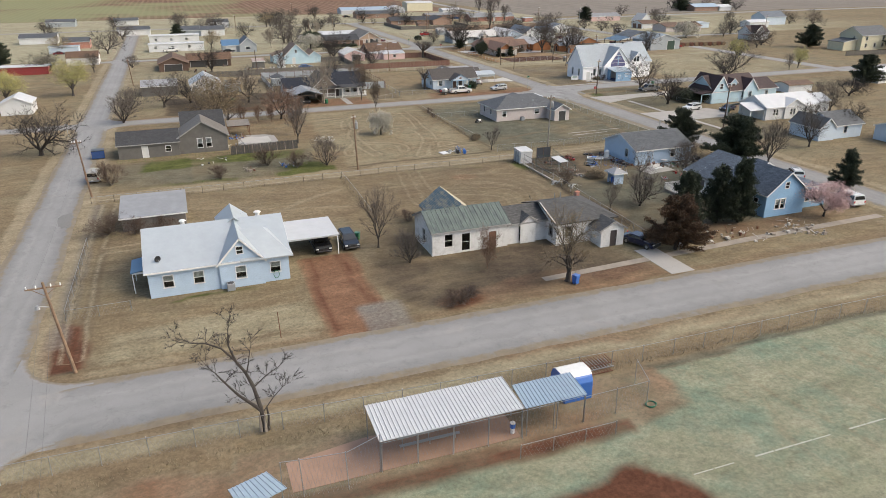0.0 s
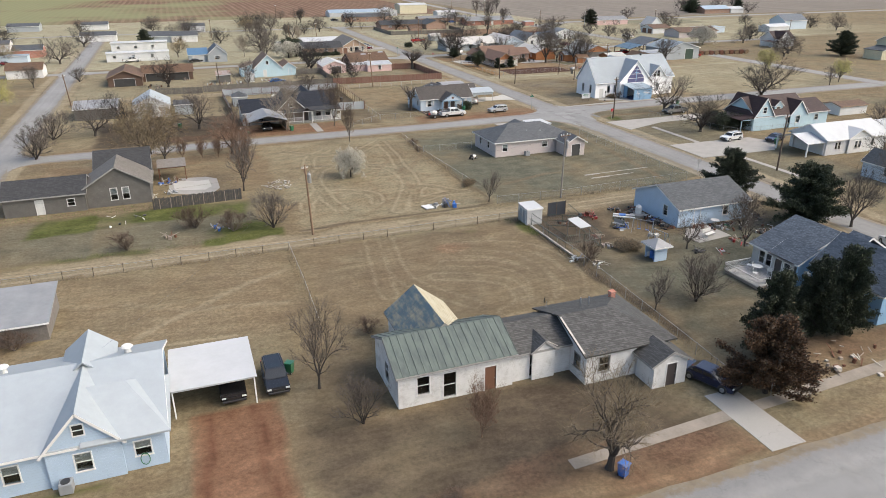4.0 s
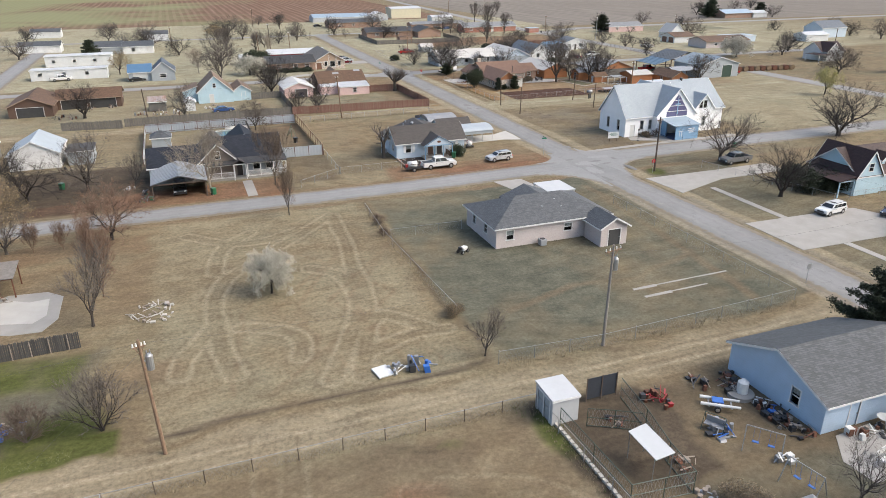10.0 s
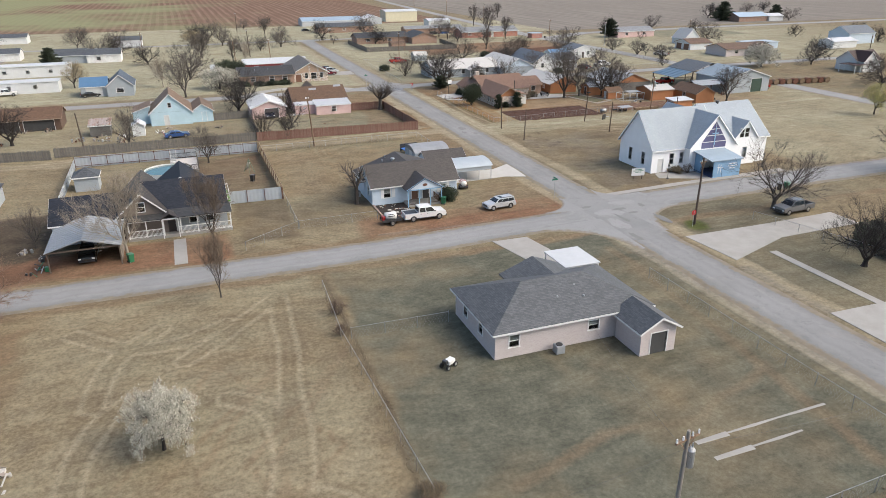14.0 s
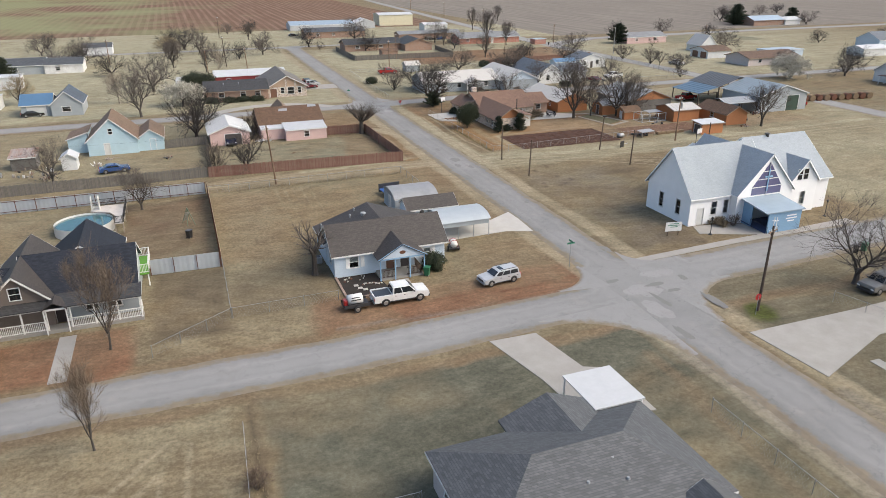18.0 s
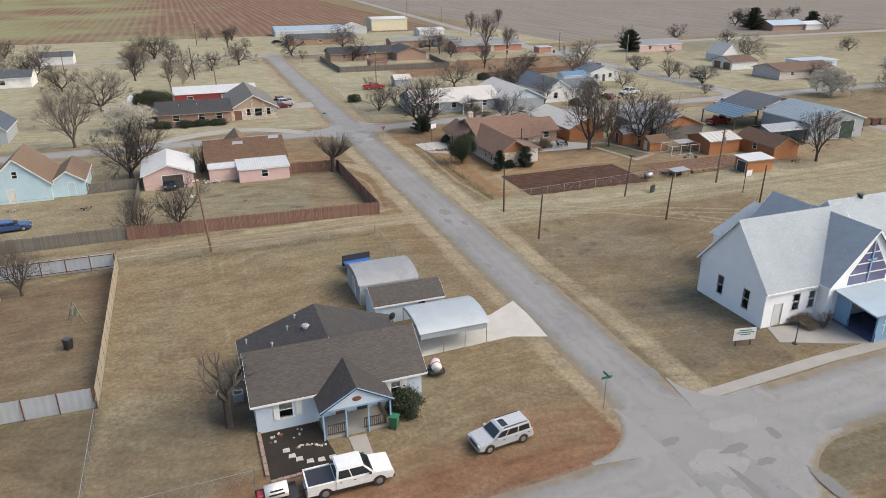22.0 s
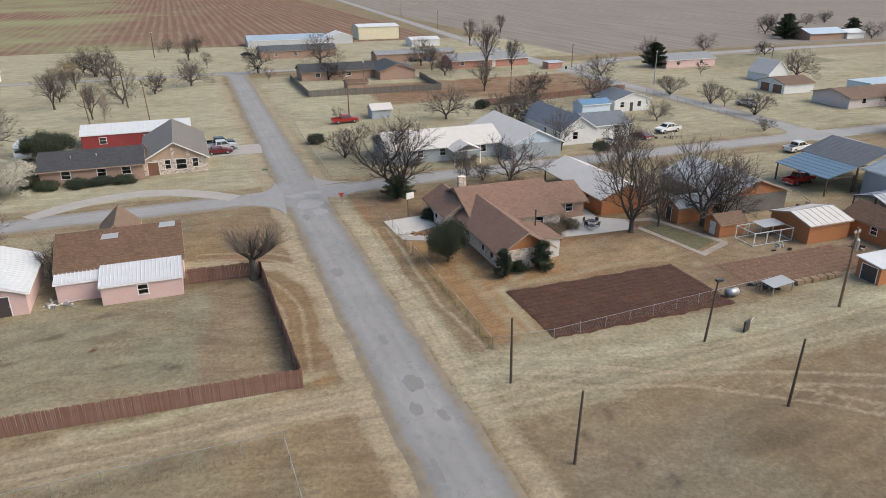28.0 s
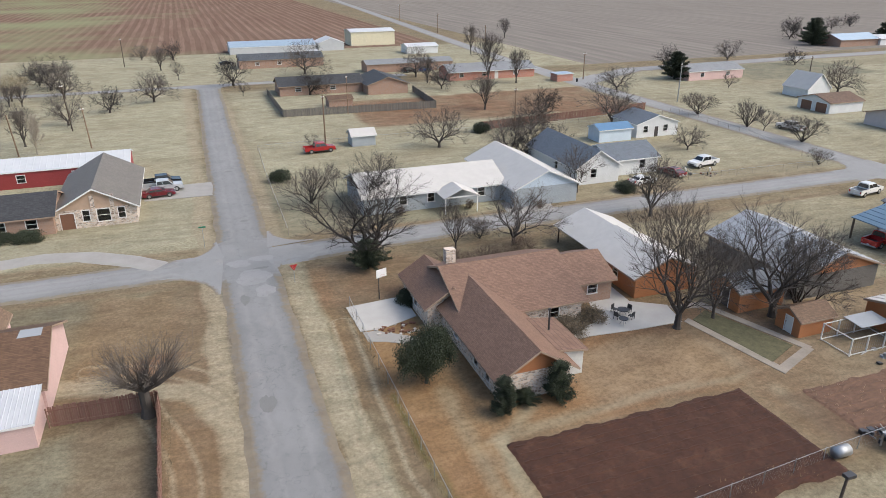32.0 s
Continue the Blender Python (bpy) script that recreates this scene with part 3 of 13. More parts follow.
def volume(E, x0, y0, x1, y1, h, style, rise, wall, roof, ov=0.4, rake=0.3, wins=(), doors=(), rib=0.0, trim=None, walls="SNWE", gable_wall=None, roof2=None, floor=True):
    """A walled and roofed volume under the thing E, in world metres. wins: (side, u, z, w, h[, blind]); doors: (side, u, w, h, material)."""
    o = E.matrix_basis.translation
    x0, x1, y0, y1 = x0 - o.x, x1 - o.x, y0 - o.y, y1 - o.y
    ext = (x0, y0, x1, y1)
    gw = gable_wall or wall
    for side in walls:
        holes = [(w[1], w[1] + w[3], w[2], w[2] + w[4]) for w in wins if w[0] == side and w[2] + w[4] < h]
        holes += [(d[1], d[1] + d[2], 0.0, d[3]) for d in doors if d[0] == side]
        bm = B()
        wall_side(bm, side, *ext, h, holes)
        part("wall", bm, wall, E)
    th = 0.15
    if style in ("gx", "gy"):
        xm, ym = (x0 + x1) / 2, (y0 + y1) / 2
        z = h + 0.001
        if style == "gx":
            for xa, d, s in ((x0, th, "W"), (x1 - th, th, "E")):
                if s in walls:
                    bm = B()
                    solid(bm, [(xa, y0, z), (xa, y1, z), (xa, ym, h + rise)], (d, 0, 0))
                    part("gable", bm, gw, E)
        else:
            for ya, d, s in ((y0, th, "S"), (y1 - th, th, "N")):
                if s in walls:
                    bm = B()
                    solid(bm, [(x0, ya, z), (x1, ya, z), (xm, ya, h + rise)], (0, d, 0))
                    part("gable", bm, gw, E)
    elif style[0] == "s" and rise > 0:
        bm = B()
        z = h + 0.001
        t = h + rise
        if style in "sSsN":
            ya, yb = (y1, y0) if style == "sS" else (y0, y1)
            for xa in (x0, x1 - th):
                solid(bm, [(xa, yb, z), (xa, ya, z), (xa, ya, t - 0.13)], (th, 0, 0))
            yy = y1 - th if style == "sS" else y0
            box(bm, x0, yy, h, x1, yy + th, t - 0.14)
        else:
            xa, xb = (x1, x0) if style == "sW" else (x0, x1)
            for ya in (y0, y1 - th):
                solid(bm, [(xb, ya, z), (xa, ya, z), (xa, ya, t - 0.13)], (0, th, 0))
            xx = x1 - th if style == "sW" else x0
            box(bm, xx, y0, h, xx + th, y1, t - 0.14)
        part("gable", bm, gw, E)
    tm = trim or TRIM
    for k, pl in enumerate(roof_planes(style, x0, y0, x1, y1, h, rise, ov, rake)):
        bm = B()
        if rib:
            ribbed(bm, [(x, y, z + 0.14) for x, y, z in pl], rib, t=0.12)
        else:
            slab(bm, [(x, y, z + 0.14) for x, y, z in pl])
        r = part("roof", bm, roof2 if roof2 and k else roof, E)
        bm = B()
        a, b = Vector(pl[0]) + Vector((0, 0, 0.035)), Vector(pl[1]) + Vector((0, 0, 0.035))
        out = (a - b).cross(Vector((0, 0, 1))).normalized() * 0.01
        mid = sum((Vector(p) for p in pl), Vector()) / len(pl)
        if out.dot(a - mid) < 0:
            out = -out
        bar(bm, a + out, b + out, 0.015, 0.17)
        if style in ("gx", "gy"):
            for p, q in ((pl[1], pl[2]), (pl[0], pl[3])):
                p, q = Vector(p), Vector(q)
                side = (a - b).normalized() * (1 if (p - b).length > (p - a).length else -1) * 0.01
                bar(bm, p + side + Vector((0, 0, 0.035)), q + side + Vector((0, 0, 0.035)), 0.015, 0.17)
        part("fascia", bm, tm, r)
    for w in wins:
        if w[2] + w[4] < h:
            window(E, w[0], ext, *w[1:5], blind=w[5] if len(w) > 5 else 0.0)
        else:
            gable_window(E, w[0], ext, *w[1:5])
    for d in doors:
        door(E, d[0], ext, d[1], d[2], d[3], d[4])
    if floor:
        bm = B()
        box(bm, x0 + 0.2, y0 + 0.2, 0.02, x1 - 0.2, y1 - 0.2, 0.1)
        part("floor_slab", bm, INSIDE_SHADE, E)


def gable_window(E, side, ext, u, z, w, h):
    """A small window or vent set on the face of a gable."""
    bm = B()
    f = 0.08
    for a in ((u - f, u + w + f, z + h, z + h + f), (u - f, u + w + f, z - f, z), (u - f, u, z, z + h), (u + w, u + w + f, z, z + h), (u, u + w, z + h / 2 - 0.025, z + h / 2 + 0.025)):
        flat_on(bm, side, *ext, *a, 0.003, 0.06)
    wf = part("window", bm, TRIM, E)
    bm = B()
    flat_on(bm, side, *ext, u, u + w, z, z + h, 0.004, 0.025)
    part("pane", bm, CAR_GLASS, wf)


def roof_sheets(E, planes, roof, t=0.13):
    """Roof planes given by their corners in world metres, each a part."""
    o = E.matrix_basis.translation
    for pl in planes:
        bm = B()
        slab(bm, [(x - o.x, y - o.y, z) for x, y, z in pl], t)
        part("roof", bm, roof, E)


def flashing(E, p, q, mat, w=0.12):
    """A pale strip of metal laid in a valley or along an edge of a roof."""
    o = E.matrix_basis.translation
    bm = B()
    bar(bm, Vector(p) - Vector((o.x, o.y, 0)), Vector(q) - Vector((o.x, o.y, 0)), w, 0.04)
    part("flashing", bm, mat, E, "pale metal flashing")


def posts_roof(E, x0, y0, x1, y1, h, style, rise, roof, post_mat, post=0.1, rib=0.0, ov=0.3, n=2, rows="SN", trim=None):
    """An open roof on posts."""
    o = E.matrix_basis.translation
    x0, x1, y0, y1 = x0 - o.x, x1 - o.x, y0 - o.y, y1 - o.y
    for pl in roof_planes(style, x0, y0, x1, y1, h, rise, ov, ov):
        bm = B()
        if rib:
            ribbed(bm, [(x, y, z + 0.1) for x, y, z in pl], rib)
        else:
            slab(bm, [(x, y, z + 0.1) for x, y, z in pl], 0.08)
        part("roof", bm, roof, E)
    for yy in (y0, y1):
        bm = B()
        bar(bm, (x0, yy, h - 0.05), (x1, yy, h - 0.05), 0.08, 0.16)
        part("beam", bm, trim or post_mat, E)
    for i in range(n):
        xx = x0 + (x1 - x0) * i / (n - 1)
        for yy in ([y0] if "S" in rows else []) + ([y1] if "N" in rows else []):
            bm = B()
            top = h
            if style == "sS" and yy == y1:
                top = h + rise
            if style == "sN" and yy == y0:
                top = h + rise
            box(bm, xx - post / 2, yy - post / 2, 0, xx + post / 2, yy + post / 2, top)
            part("post", bm, post_mat, E)


def arch_roof(E, x0, y0, x1, y1, h, rise, roof, over=0.2):
    """A corrugated roof bent in one arch from front to back, on the walls or posts below it."""
    o = E.matrix_basis.translation
    x0, x1, y0, y1 = x0 - o.x - over, x1 - o.x + over, y0 - o.y - over, y1 - o.y + over
    bm = B()
    n, m = 14, max(8, int((x1 - x0) / 0.12))
    up, dn = [], []
    for j in range(n + 1):
        k = j / n
        z = h + rise * (1 - abs(2 * k - 1) ** 2.6)
        up.append([bm.verts.new((x0 + (x1 - x0) * i / m, y0 + (y1 - y0) * k, z + (0.007 if i % 2 else 0.0) + 0.05)) for i in range(m + 1)])
    for j in range(n):
        for i in range(m):
            bm.faces.new((up[j][i], up[j][i + 1], up[j + 1][i + 1], up[j + 1][i]))
    part("roof", bm, roof, E)
    for xx in (x0 + over, x1 - over):
        bm = B()
        ring = [bm.verts.new((xx, y0 + over + (y1 - y0 - 2 * over) * j / n, h + rise * (1 - abs(2 * j / n - 1) ** 2.6) * 0.96)) for j in range(n + 1)]
        bm.faces.new(ring)
        part("end_panel", bm, roof, E)


# ---- fences ----
def chain_fence(points, h=1.2, label="sagging chain-link fence with thin steel posts", step=3.0, post_mat=None, name="fence"):
    x, y = points[0]
    E = thing(name, x, y, label, "fence")
    wire = B()
    rail = B()
    bm = B()
    tube(bm, (0, 0, 0), (0, 0, h + 0.08), 0.03, 0.03, 6)
    pm = mesh_of("post", bm, post_mat or METAL_POST)
    rnd = random.Random(int(x * 7 + y * 13))
    for (ax, ay), (bx, by) in zip(points, points[1:]):
        L = math.hypot(bx - ax, by - ay)
        n = max(1, round(L / step))
        for i in range(n + (1 if (bx, by) == points[-1] else 0)):
            k = i / n
            piece("post", pm, E, pose(ax + (bx - ax) * k - x, ay + (by - ay) * k - y, 0, rnd.uniform(-2, 2), rnd.uniform(-2, 2), 0))
        bar(rail, (ax - x, ay - y, h), (bx - x, by - y, h), 0.03, 0.03)
        d = Vector(((bx - ax) / L, (by - ay) / L, 0))
        m = int(L / 0.3)
        w = 0.008
        for i in range(m):
            for a, b in ((0, 0.6), (0.6, 0)):
                p = Vector((ax - x, ay - y, 0)) + d * (i * 0.3 + a)
                q = Vector((ax - x, ay - y, h)) + d * (i * 0.3 + b)
                vs = [wire.verts.new(v) for v in (p - d * w / 2, p + d * w / 2, q + d * w / 2, q - d * w / 2)]
                wire.faces.new(vs)
    part("rail", rail, METAL_POST, E)
    tagged(part("wire_mesh", wire, WIRE, E), kind="stuff")
    return E


def board_fence(points, h, mat, label, width=0.14, ragged=0.08, gap=0.01, near=None, inside=1, rails=True):
    """Upright boards on rails; near: a range of board numbers built as pieces of their own, the others joined."""
    x, y = points[0]
    E = thing("fence", x, y, label, "fence")
    rnd = random.Random(int(x * 3 + y * 5))
    meshes = []
    for k in range(6):
        bm = B()
        hh = h * (1 + (k - 2.5) / 2.5 * ragged)
        solid(bm, [(0.01, 0, 0.03), (width - gap, 0, 0.03), (width - gap, 0, hh - 0.04), (width - 0.04, 0, hh), (0.04, 0, hh), (0.01, 0, hh - 0.04)], (0, 0.022, 0))
        meshes.append(mesh_of("board", bm, mat))
    rest = B()
    rail = B()
    count = 0
    for (ax, ay), (bx, by) in zip(points, points[1:]):
        L = math.hypot(bx - ax, by - ay)
        ang = math.degrees(math.atan2(by - ay, bx - ax))
        n = int(L / width)
        off = Vector((-(by - ay) / L, (bx - ax) / L, 0)) * 0.045 * inside
        if rails:
            for z in (0.3, h * 0.8):
                bar(rail, Vector((ax - x, ay - y, z)) + off, Vector((bx - x, by - y, z)) + off, 0.04, 0.09)
            m = max(1, round(L / 2.4))
            for i in range(m + 1):
                p = Vector((ax - x, ay - y, 0)).lerp(Vector((bx - x, by - y, 0)), i / m) + off * 2
                box(rail, p.x - 0.045, p.y - 0.045, 0, p.x + 0.045, p.y + 0.045, h * 0.95)
        for i in range(n):
            k = i * width / L
            m = pose(ax + (bx - ax) * k - x, ay + (by - ay) * k - y, rnd.uniform(-0.03, 0), rnd.uniform(-1.2, 1.2), rnd.uniform(-0.7, 0.7), ang)
            me = meshes[rnd.randrange(6)]
            count += 1
            if near and near[0] <= count < near[1]:
                piece("board", me, E, m)
            else:
                t = me.copy()
                t.transform(m)
                rest.from_mesh(t)
                bpy.data.meshes.remove(t)
    if rails:
        part("rail", rail, mat, E)
    if len(rest.verts):
        tagged(part("boarding", rest, mat, E), kind="stuff")
    else:
        rest.free()
    return E


# ---- poles ----
def utility_pole(x, y, h, arm=0, lean=(0, 0), rz=20, transformer=False, lamp=False, mat=None, label="tall brown wooden utility pole beside the alley", r=0.15):
    E = thing("utility_pole", x, y, label, "pole", rz)
    bm = B()
    lx, ly = lean
    tube(bm, (0, 0, -0.2), (lx, ly, h), r, r * 0.65, 10)
    part("pole", bm, mat or POLE_WOOD, E)
    if arm:
        bm = B()
        bar(bm, (lx - arm / 2, ly, h - 0.5), (lx + arm / 2, ly, h - 0.5), 0.1, 0.12)
        bar(bm, (lx - arm / 3, ly, h - 0.55), (lx, ly, h - 1.2), 0.03, 0.05)
        bar(bm, (lx + arm / 3, ly, h - 0.55), (lx, ly, h - 1.2), 0.03, 0.05)
        c = part("crossarm", bm, POLE_WOOD, E)
        for k in (-0.46, -0.2, 0.2, 0.46):
            bm = B()
            tube(bm, (lx + arm * k, ly, h - 0.45), (lx + arm * k, ly, h - 0.22), 0.06, 0.04, 8)
            part("insulator", bm, TRIM, c)
    if transformer:
        bm = B()
        cx = lx * 0.8 + 0.4
        tube(bm, (cx, ly, h - 2.3), (cx, ly, h - 1.3), 0.24, 0.24, 12)
        tube(bm, (cx, ly, h - 1.3), (cx, ly, h - 1.15), 0.24, 0.12, 12)
        for k in (-0.1, 0.1):
            tube(bm, (cx + k, ly, h - 1.2), (cx + k, ly, h - 0.9), 0.05, 0.03, 6)
        bar(bm, (lx * 0.8, ly, h - 1.6), (cx, ly, h - 1.6), 0.08, 0.12)
        part("transformer", bm, METAL_POST, E, "grey drum transformer")
    if lamp:
        bm = B()
        tube(bm, (lx * 0.75, ly, h - 2.2), (lx - 0.7, ly - 0.2, h - 1.9), 0.03, 0.03, 6)
        tube(bm, (lx - 0.7, ly - 0.2, h - 2.15), (lx - 0.7, ly - 0.2, h - 1.85), 0.2, 0.1, 10)
        part("street_light", bm, METAL_POST, E, "grey bowl street light")
    return E


def wires(points, sag=0.5, r=0.007, name="power_line"):
    (x, y, z) = points[0]
    E = thing(name, x, y, "thin dark power line between poles", "power line")
    for a, b in zip(points, points[1:]):
        bm = B()
        a, b = Vector(a), Vector(b)
        side = (b - a).cross(Vector((0, 0, 1))).normalized() * r
        last = None
        for i in range(9):
            k = i / 8
            p = a.lerp(b, k) - Vector((x, y, sag * 4 * k * (1 - k)))
            ring = [bm.verts.new(p + side), bm.verts.new(p - side * 0.5 + Vector((0, 0, r * 0.87))), bm.verts.new(p - side * 0.5 - Vector((0, 0, r * 0.87)))]
            if last:
                for q in range(3):
                    bm.faces.new((last[q], last[(q + 1) % 3], ring[(q + 1) % 3], ring[q]))
            last = ring
        part("wire", bm, BLACK_METAL, E)
    return E

# ---- trees ----
SPRIGS = True


def twig(bm, p, q, w):
    """A thin blade that tapers from p to q."""
    p, q = Vector(p), Vector(q)
    d = (q - p)
    s = d.cross(Vector((math.sin(p.x * 9), math.cos(p.y * 9), 0.5))).normalized() * w * 1.25
    bm.faces.new((bm.verts.new(p + s), bm.verts.new(p - s), bm.verts.new(q)))


def grow(wood, fine, tips, rnd, p, d, length, r, depth, spread, up, twigs, curl=0.18):
    """A limb: a bending taper that forks, ending in fine twigs."""
    segs = 3 if depth > 1 else 2
    q = Vector(p)
    dd = Vector(d)
    rr = r
    for i in range(segs):
        dd = (dd + Vector((rnd.uniform(-curl, curl), rnd.uniform(-curl, curl), rnd.uniform(-curl, curl) + up * 0.1))).normalized()
        n = q + dd * length / segs
        r2 = rr * (0.9 if i < segs - 1 else 0.8)
        if depth >= 1:
            tube(wood, q, n, rr, r2, 7 if depth > 3 else (5 if depth > 1 else 4), False)
        else:
            tube(fine, q, n, rr, r2, 3, False)
        q, rr = n, r2
        if depth <= 2:
            for _ in range(twigs if depth else twigs + 2):
                e = (dd + Vector((rnd.uniform(-1, 1), rnd.uniform(-1, 1), rnd.uniform(-0.6, 0.9))) * 0.8).normalized()
                tl = length * rnd.uniform(0.4, 1.0)
                w = min(0.016, max(0.006, rr * 0.14)) if SPRIGS else min(0.026, max(0.011, rr * 0.18))
                twig(fine, q, q + e * tl, w)
                if SPRIGS:
                    for k in (0.4, 0.68):
                        f = (e + Vector((rnd.uniform(-1, 1), rnd.uniform(-1, 1), rnd.uniform(-0.7, 1))) * 0.75).normalized()
                        twig(fine, q + e * tl * k, q + e * tl * k + f * tl * rnd.uniform(0.35, 0.6), w * 0.7)
                tips.append(q + e * tl * 0.8)
        if depth >= 2 and i < segs - 1 and rnd.random() < 0.75:
            side = dd.orthogonal().normalized()
            side.rotate(Matrix.Rotation(rnd.uniform(0, 6.28), 3, dd))
            nd = (dd * 0.55 + side * 0.8 + Vector((0, 0, up * 0.2))).normalized()
            grow(wood, fine, tips, rnd, q, nd, length * rnd.uniform(0.5, 0.75), rr * rnd.uniform(0.4, 0.55), max(0, depth - 2), spread, up, twigs, curl)
    if depth <= 0:
        tips.append(q)
        return
    kids = rnd.choice((2, 3, 3)) if depth > 1 else 3
    a0 = rnd.uniform(0, 6.28)
    for k in range(kids):
        side = dd.orthogonal().normalized()
        side.rotate(Matrix.Rotation(a0 + 6.2832 * k / kids + rnd.uniform(-0.5, 0.5), 3, dd))
        sp = spread * rnd.uniform(0.6, 1.25)
        nd = (dd * math.cos(sp) + side * math.sin(sp) + Vector((0, 0, up * 0.25))).normalized()
        grow(wood, fine, tips, rnd, q, nd, length * rnd.uniform(0.68, 0.95), rr * rnd.uniform(0.66, 0.86), depth - 1, spread, up, twigs, curl)


def clumps(bm, tips, rnd, n, size, leaf):
    """Many small leaves scattered round the twigs' ends."""
    for t in tips:
        for _ in range(n):
            c = Vector(t) + Vector((rnd.gauss(0, size), rnd.gauss(0, size), rnd.gauss(0, size)))
            a, b = Vector((rnd.uniform(-1, 1), rnd.uniform(-1, 1), rnd.uniform(-1, 1))).normalized(), Vector((rnd.uniform(-1, 1), rnd.uniform(-1, 1), rnd.uniform(-1, 1)))
            b = a.cross(b).normalized()
            s = leaf * rnd.uniform(0.6, 1.3)
            vs = [bm.verts.new(c + v) for v in (-a * s, b * s * 1.1, a * s)]
            bm.faces.new(vs)


TREES = {}


def tree_proto(key, seed, trunk, length, r, depth, spread, up, twigs, wood_mat, fine_mat, leaves=None, leaf_n=0, leaf_size=0.1, leaf_spread=0.2, stems=1, curl=0.18):
    rnd = random.Random(seed)
    wood, fine, leaf = B(), B(), B()
    tips = []
    for s in range(stems):
        a = rnd.uniform(0, 6.28)
        d = Vector((math.cos(a), math.sin(a), 0)) * (0.08 if stems == 1 else 0.45) + Vector((0, 0, 1))
        d.normalize()
        p = Vector((0, 0, -0.05))
        if trunk > 0:
            tube(wood, p, p + d * 0.25, r * 1.5, r * 1.08, 8, False)
            tube(wood, p + d * 0.25, p + d * trunk, r * 1.08, r * 0.9, 8, False)
            p = p + d * trunk
        kids = 4 if stems == 1 else 2
        a0 = rnd.uniform(0, 6.28)
        for k in range(kids):
            an = a0 + 6.2832 * k / kids + rnd.uniform(-0.4, 0.4)
            sp = spread * rnd.uniform(0.7, 1.3)
            nd = (d * math.cos(sp) + Vector((math.cos(an), math.sin(an), 0)) * math.sin(sp)).normalized()
            grow(wood, fine, tips, rnd, p, nd, length * rnd.uniform(0.8, 1.1), r * 0.68, depth, spread, up, twigs, curl)
    if leaves:
        clumps(leaf, tips, rnd, leaf_n, leaf_spread, leaf_size)
    top = max(t.z for t in tips)
    sc = 1.0 / top
    out = []
    for nm, bm, mat in (("trunk", wood, wood_mat), ("crown", fine, fine_mat), ("foliage", leaf, leaves)):
        if len(bm.verts):
            bmesh.ops.scale(bm, vec=(sc, sc, sc), verts=bm.verts)
            out.append((nm, mesh_of(nm, bm, mat)))
        else:
            bm.free()
    TREES[key] = out


def tree(key, x, y, h, label, wide=1.0, name="tree", group="", rz=None):
    if key + "_far" in TREES and (y > 285 or x > 150 or x < -21):
        key += "_far"
    E = new(name)
    E.empty_display_size = 0.3
    r = rz if rz is not None else (x * 37.7 + y * 91.3) % 360
    E.matrix_basis = pose(x, y, 0, 0, 0, r) @ Matrix.Diagonal((h * wide, h * wide, h, 1))
    tagged(E, label, "tree" if name == "tree" else name, group)
    for nm, me in TREES[key]:
        ob = new(nm, me)
        ob.parent = E
        if nm != "trunk":
            ob["kind"] = "stuff"
    return E


def cedar_proto(key, seed, mat, slim=0.33, n=70, ragged=0.3):
    """An evergreen: a trunk with uneven boughs, each carrying sprays of many small blades."""
    rnd = random.Random(seed)
    wood, leaf = B(), B()
    tube(wood, (0, 0, -0.02), (0.01, 0.01, 0.93), 0.035, 0.006, 7, False)
    for i in range(n):
        z = 0.05 + 0.9 * (i + rnd.random()) / n
        prof = slim * min(1.0, 0.55 + z / 0.25) * (1 - z) ** 0.62 + 0.03
        a = rnd.uniform(0, 6.2832)
        rr = prof * rnd.uniform(1 - ragged * 1.5, 1 + ragged)
        tip = Vector((math.cos(a) * rr, math.sin(a) * rr, min(1.0, z + rr * rnd.uniform(0.05, 0.5))))
        root = Vector((0, 0, z))
        tube(wood, root, tip, 0.01, 0.003, 4, False)
        for q in range(int(34 + rr * 380)):
            k = rnd.random() ** 0.7
            c = root.lerp(tip, k) + Vector((rnd.gauss(0, 0.02), rnd.gauss(0, 0.02), rnd.gauss(0, 0.018)))
            out = Vector((math.cos(a), math.sin(a), 0.4))
            for _ in range(3):
                o = c + Vector((rnd.gauss(0, 0.014), rnd.gauss(0, 0.014), rnd.gauss(0, 0.014)))
                d = (out + Vector((rnd.uniform(-0.9, 0.9), rnd.uniform(-0.9, 0.9), rnd.uniform(-0.7, 0.9)))).normalized()
                s = d.cross(Vector((rnd.uniform(-1, 1), rnd.uniform(-1, 1), 0.4))).normalized()
                l = rnd.uniform(0.011, 0.025)
                leaf.faces.new([leaf.verts.new(v) for v in (o - s * l * 0.5, o + d * l * 1.1, o + s * l * 0.5)])
    TREES[key] = [("trunk", mesh_of("trunk", wood, BARK_DARK)), ("crown", mesh_of("crown", leaf, mat))]


tree_proto("oak", 3, 0.9, 2.3, 0.33, 4, 0.54, 0.4, 3, BARK_DARK, TWIG_DARK, curl=0.3)
tree_proto("oak2", 8, 1.0, 2.2, 0.26, 4, 0.54, 0.25, 3, BARK_GREY, TWIG_GREY, curl=0.28)
tree_proto("elm", 21, 1.1, 2.2, 0.24, 4, 0.46, 0.45, 3, BARK_GREY, TWIG_GREY, curl=0.25)
tree_proto("shoots", 33, 1.1, 1.9, 0.3, 4, 0.6, 0.3, 3, BARK_GREY, TWIG_TAN, curl=0.42)
tree_proto("stump", 37, 2.2, 1.3, 0.3, 2, 0.7, 0.5, 3, BARK_GREY, TWIG_GREY, curl=0.35)
